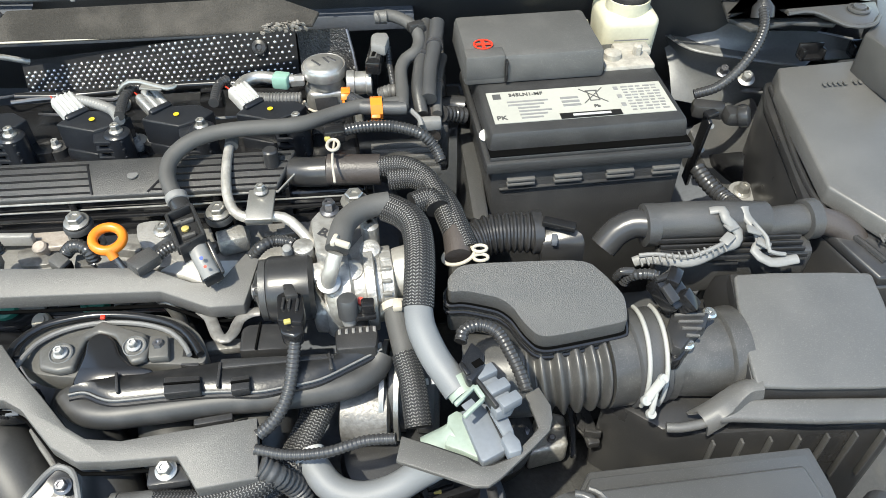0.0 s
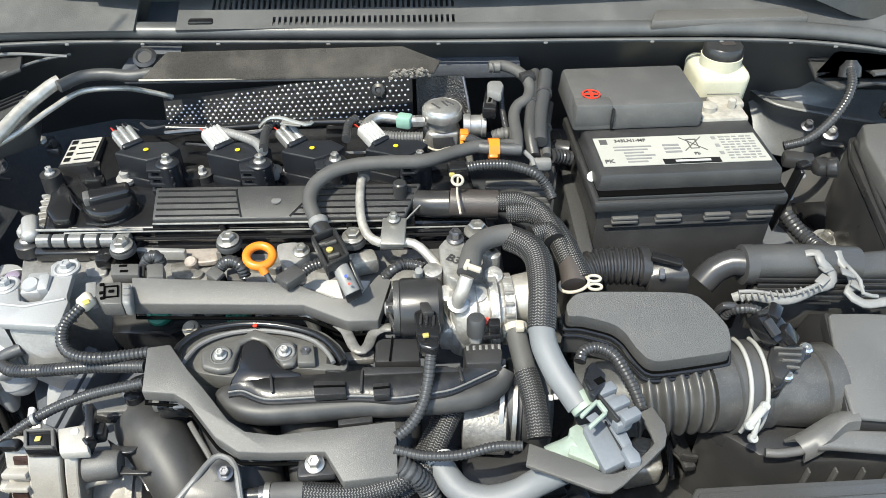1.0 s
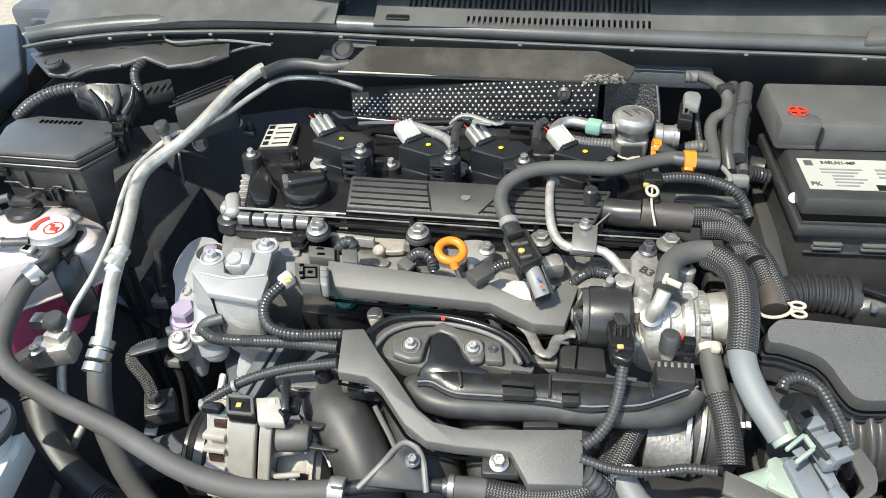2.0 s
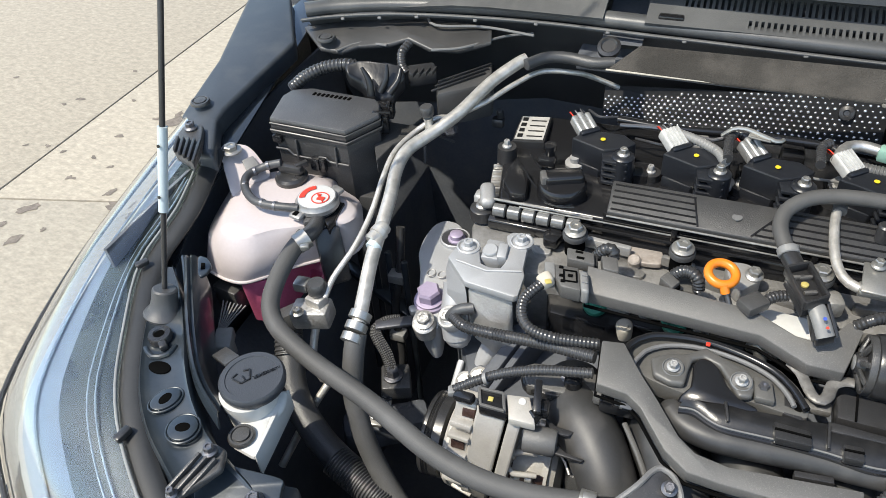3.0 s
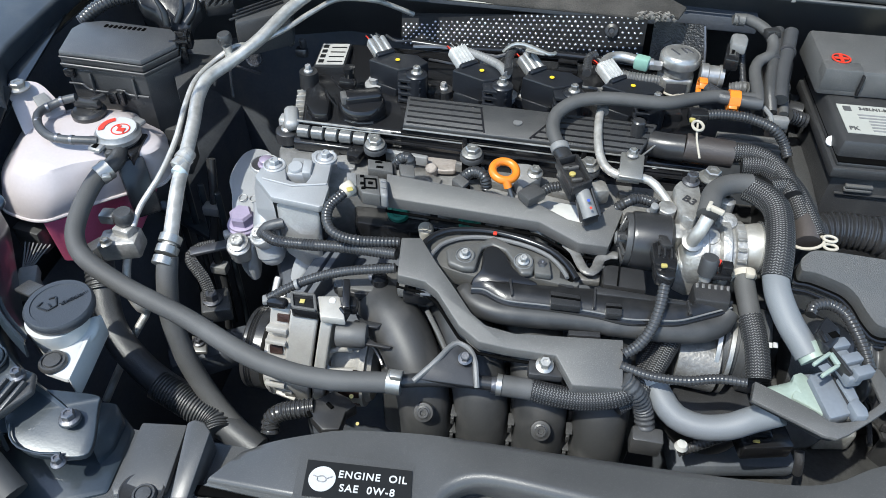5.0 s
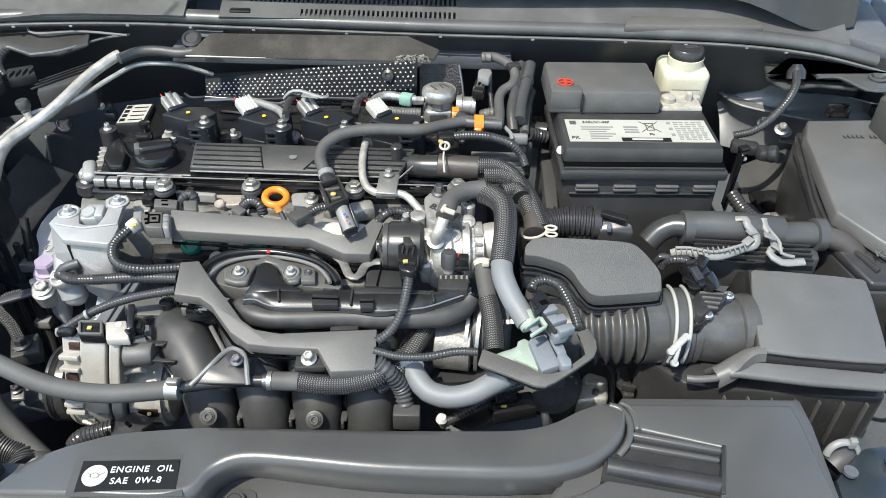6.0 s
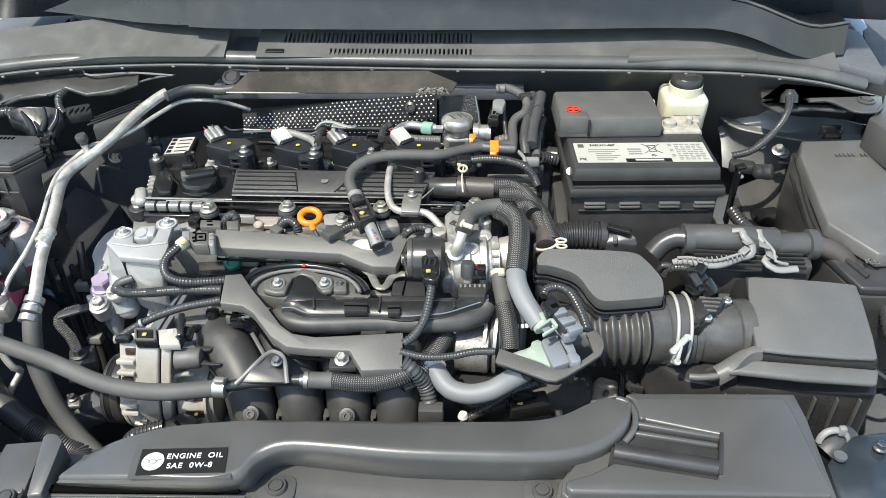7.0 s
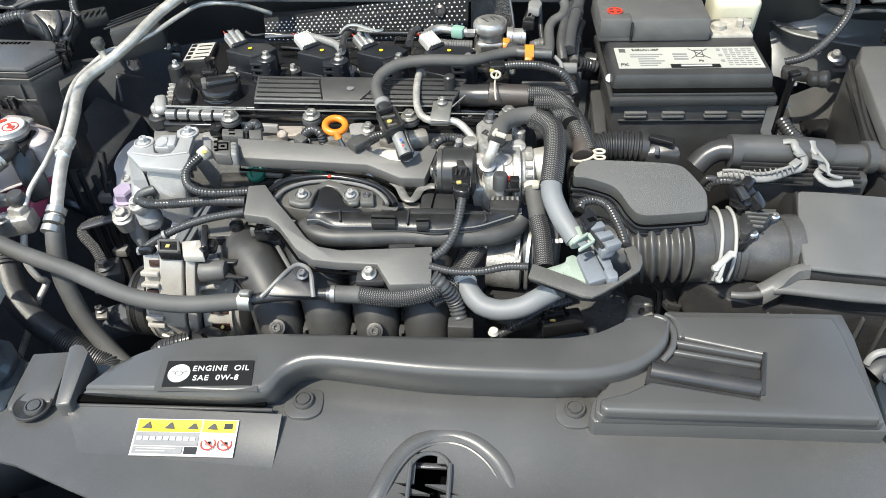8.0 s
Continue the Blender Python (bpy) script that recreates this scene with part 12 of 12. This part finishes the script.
crest = (
    [(0.347, 0.913, 0.9), (0.38, 0.903, 0.9), (0.431, 0.88, 0.895), (0.495, 0.876, 0.892), (0.565, 0.842, 0.888)],
    [(0.347, 0.914, 0.885), (0.383, 0.906, 0.882), (0.431, 0.881, 0.878), (0.494, 0.873, 0.875), (0.573, 0.843, 0.87)],
    [(0.342, 0.933, 0.87), (0.366, 0.902, 0.866), (0.42, 0.877, 0.864), (0.457, 0.866, 0.862), (0.496, 0.855, 0.86)],
    [(0.329, 0.923, 0.87), (0.351, 0.884, 0.868), (0.405, 0.861, 0.866), (0.439, 0.851, 0.864), (0.48, 0.844, 0.86)],
    [(0.335, 0.937, 0.856), (0.358, 0.896, 0.852), (0.412, 0.875, 0.85), (0.446, 0.862, 0.85), (0.481, 0.849, 0.85)],
    [(0.337, 0.907, 0.83), (0.365, 0.892, 0.825), (0.409, 0.88, 0.82), (0.446, 0.861, 0.82), (0.479, 0.848, 0.82)],
    [(0.337, 0.879, 0.8), (0.384, 0.877, 0.79), (0.426, 0.871, 0.785), (0.466, 0.857, 0.785), (0.495, 0.844, 0.785)])
part("panel", thick(loft([even(spline(r, 0.01), 24) for r in crest]), 0.003), TOWER, wing, "grey pressed tower panel", 50)
part("ridge", sweep(spline([(0.329, 0.922, 0.872), (0.349, 0.883, 0.87), (0.404, 0.859, 0.868), (0.438, 0.849, 0.866), (0.474, 0.843, 0.862)], 0.01), 0.0034, 10), TOWER, wing)
part("ridge", sweep(spline([(0.35, 0.922, 0.892), (0.385, 0.912, 0.892), (0.435, 0.888, 0.888), (0.502, 0.885, 0.884), (0.548, 0.865, 0.882)], 0.01), 0.0034, 10), TOWER, wing)
part("white_nut", joined(lathe([(0.0125, 0), (0.0125, 0.003), (0.009, 0.004), (0.008, 0.008), (0.004, 0.0085), (0.004, 0.014), (0, 0.014)], (0.421, 0.859, 0.838), (-0.1, -0.5, 0.85), 22)), CLIPGREY, wing, "pale washer nut")
part("nut_bracket", obox((0.415, 0.855, 0.825), (0.442, 0.849, 0.825), 0.012, 0.004, 0.001), TOWER, wing)
part("lower_panel", prism([(0.338, 0.819, 0.8), (0.437, 0.858, 0.82), (0.424, 0.664, 0.78), (0.371, 0.681, 0.77), (0.357, 0.77, 0.77)], 0.06, 0.01, 2), PLASTIC, wing)
part("bag", prism([(0.36, 0.794, 0.775), (0.391, 0.765, 0.8), (0.398, 0.717, 0.79), (0.383, 0.716, 0.775), (0.367, 0.769, 0.77)], 0.03, 0.006, 3), GLOSS, wing)
part("slot", obox((0.398, 0.72, 0.84), (0.388, 0.654, 0.82), 0.006, 0.004, 0.001), GRAINED, wing)
bolt(wing, (0.368, 0.702, 0.785), 0.012, (0, -0.2, 1), STEEL, 0.012)
part("washer", lathe([(0.02, 0), (0.02, 0.003), (0.013, 0.004)], (0.369, 0.703, 0.782), (0, -0.2, 1), 24), CLIPGREY, wing)

# added plate that closes the open black gap below the cowl end
part("gap_filler_plate", prism([(0.363, 0.868, 0.945), (0.416, 0.885, 0.945), (0.475, 0.882, 0.945), (0.507, 0.833, 0.945), (0.467, 0.794, 0.945), (0.422, 0.804, 0.945), (0.369, 0.792, 0.945), (0.353, 0.819, 0.945)], 0.006, 0.002), PLASTIC, car, "black plate added to fill the gap under the cowl")

# ---- right front corner ----
cn2 = thing("right_corner_support", (0.4, 0.24, 0.75), "dark slate corner plate with white hose clamp", "support")
part("plate", prism([(0.276, 0.258, 0.82), (0.313, 0.291, 0.825), (0.351, 0.297, 0.825), (0.369, 0.285, 0.825), (0.329, 0.195, 0.825), (0.275, 0.204, 0.81)], 0.06, 0.008, 2), BODY, cn2, "dark slate painted plate")
bolt(cn2, (0.332, 0.271, 0.827), 0.0085, material=DARKSTEEL)
part("hole", lathe([(0.008, -0.002), (0.008, 0.002), (0, 0.002)], (0.289, 0.26, 0.826), n=18), DEEP, cn2)
part("white_clamp", sweep([Vector((0.295, 0.286, 0.815)) + Vector((0.015 * math.cos(a), 0.004 * math.sin(a), 0.015 * math.sin(a))) for a in (k * math.pi / 14 for k in range(15))], 0.0022, 10, flat=1.6), CLIPGREY, cn2, "white hose clamp")
part("clamp_lug", box((0.301, 0.289, 0.83), (0.009, 0.008, 0.014), 0.002), CLIPGREY, cn2)
part("hose", tube([(0.289, 0.284, 0.8), (0.299, 0.29, 0.805), (0.32, 0.304, 0.8)], 0.02), RUBBER, cn2)
sd_ = thing("side_harness", (0.47, 0.4, 0.78), "black conduit and wires beside the filter box", "harness")
part("conduit", loom([(0.449, 0.523, 0.82), (0.433, 0.481, 0.82), (0.43, 0.453, 0.81), (0.449, 0.437, 0.79)], 0.015, 0.006, 16), LOOM, sd_)
part("wire", tube([(0.391, 0.408, 0.8), (0.411, 0.4, 0.79), (0.441, 0.406, 0.78)], 0.004), LOOM, sd_)

# ---- left rear: duct, boot and harness ----
lr = thing("wing_harness", (-0.72, 0.78, 0.9), "black conduit under a rubber boot", "harness")
part("conduit", loom([(-0.829, 0.72, 0.93), (-0.81, 0.728, 0.945), (-0.79, 0.742, 0.952), (-0.766, 0.75, 0.955), (-0.75, 0.753, 0.953)], 0.0118, 0.0048, 16), LOOM, lr)
BOOT = mat("creased_black_rubber", (0.014, 0.0145, 0.016), 0.34, grain=0.5, scale=90, vary=0.2)
part("boot", prism([(-0.761, 0.74, 0.962), (-0.745, 0.751, 0.965), (-0.717, 0.756, 0.965), (-0.693, 0.764, 0.958), (-0.683, 0.753, 0.95), (-0.691, 0.74, 0.942), (-0.693, 0.731, 0.93), (-0.709, 0.727, 0.928), (-0.73, 0.732, 0.93), (-0.738, 0.733, 0.945), (-0.75, 0.728, 0.958)], 0.02, 0.009, 4), BOOT, lr, "creased black rubber boot", 70)
for a_, b_ in (((-0.73, 0.729, 0.967), (-0.718, 0.722, 0.934)), ((-0.703, 0.743, 0.967), (-0.709, 0.73, 0.936)), ((-0.688, 0.75, 0.96), (-0.697, 0.73, 0.936))):
    part("boot_fold", sweep(spline([a_, Vector(a_).lerp(Vector(b_), 0.5) + Vector((0.004, 0, 0.001)), b_], 0.006), [0.002 + 0.003 * math.sin(math.pi * k / 12) for k in range(60)], 10), BOOT, lr)
part("thin_conduit", loom([(-0.7, 0.805, 0.965), (-0.703, 0.788, 0.96), (-0.698, 0.775, 0.95), (-0.686, 0.763, 0.945)], 0.0085, 0.005), LOOM, lr)
part("plug", joined(obox((-0.688, 0.768, 0.94), (-0.657, 0.786, 0.94), 0.03, 0.026, 0.004)), SATIN, lr)
for k in range(4):
    part("plug_rib", box(Vector((-0.671, 0.753, 0.955)).lerp(Vector((-0.65, 0.764, 0.955)), k / 3), (0.003, 0.02, 0.006), 0.0008), SATIN, lr)
part("cable_duct", prism([(-0.654, 0.78, 0.935), (-0.601, 0.843, 0.935), (-0.584, 0.79, 0.935), (-0.641, 0.744, 0.935)], 0.05, 0.005, 2), PLASTIC, lr, "ribbed black cable duct")
for k in range(3):
    part("duct_rib", obox(Vector((-0.648, 0.77, 0.937)) + Vector((0, -0.012 * k, 0)), Vector((-0.599, 0.831, 0.937)) + Vector((0, -0.012 * k, 0)), 0.003, 0.004, 0.001), SATIN, lr)
# small dark fittings in the gap between the pipe and the engine
gp = thing("bay_side_fittings", (-0.62, 0.62, 0.78), "dark fittings on the bay side wall", "fittings")
part("nut", lathe([(0.008, 0), (0.008, 0.008), (0.004, 0.01), (0, 0.01)], (-0.61, 0.84, 0.86), (0.3, -0.5, 0.8), 6), STEEL, gp)
part("box", box((-0.714, 0.665, 0.8), (0.05, 0.05, 0.09), 0.004, 10), PLASTIC, gp)

# net vent and panel seams on the bay side wall
nv = Vector((-0.644, 0.789, 0.86))
part("net_vent", lathe([(0.0135, -0.004), (0.0135, 0.001), (0.012, 0.002), (0.0105, 0.0)], nv, (0.5, -0.5, 0.7), 24), DARKSTEEL, gp)
ax1 = Vector((0.5, -0.5, 0.7)).normalized()
e1_ = ax1.orthogonal().normalized()
e2_ = ax1.cross(e1_)
for k in range(-2, 3):
    h_ = math.sqrt(max(0.0, 0.0115 ** 2 - (0.0042 * k) ** 2))
    for u1_, u2_ in ((e1_, e2_), (e2_, e1_)):
        part("net_bar", obox(nv + u1_ * (0.0042 * k) - u2_ * h_, nv + u1_ * (0.0042 * k) + u2_ * h_, 0.0014, 0.0014, 0, ax1), DARKSTEEL, gp)
part("panel_seam", obox((-0.692, 0.816, 0.83), (-0.644, 0.801, 0.83), 0.005, 0.004, 0.001), DARKSTEEL, gp)
part("panel_seam", obox((-0.699, 0.824, 0.82), (-0.688, 0.794, 0.79), 0.005, 0.004, 0.001), PLASTIC, gp)
part("small_valve", joined(lathe([(0.006, 0), (0.006, 0.012), (0.004, 0.016), (0, 0.016)], (-0.583, 0.817, 0.87), (0, -0.3, 1), 14), box((-0.587, 0.819, 0.86), (0.02, 0.014, 0.016), 0.003)), DARKSTEEL, gp)
part("side_conduit", loom([(0.017, 0.71, 0.91), (0.028, 0.716, 0.905), (0.041, 0.72, 0.9)], 0.012, 0.005, 14), LOOM, cs)
part("side_block", prism([(0.027, 0.805, 0.885), (0.045, 0.805, 0.885), (0.043, 0.762, 0.885), (0.026, 0.762, 0.885)], 0.03, 0.003), PLASTIC, cs)
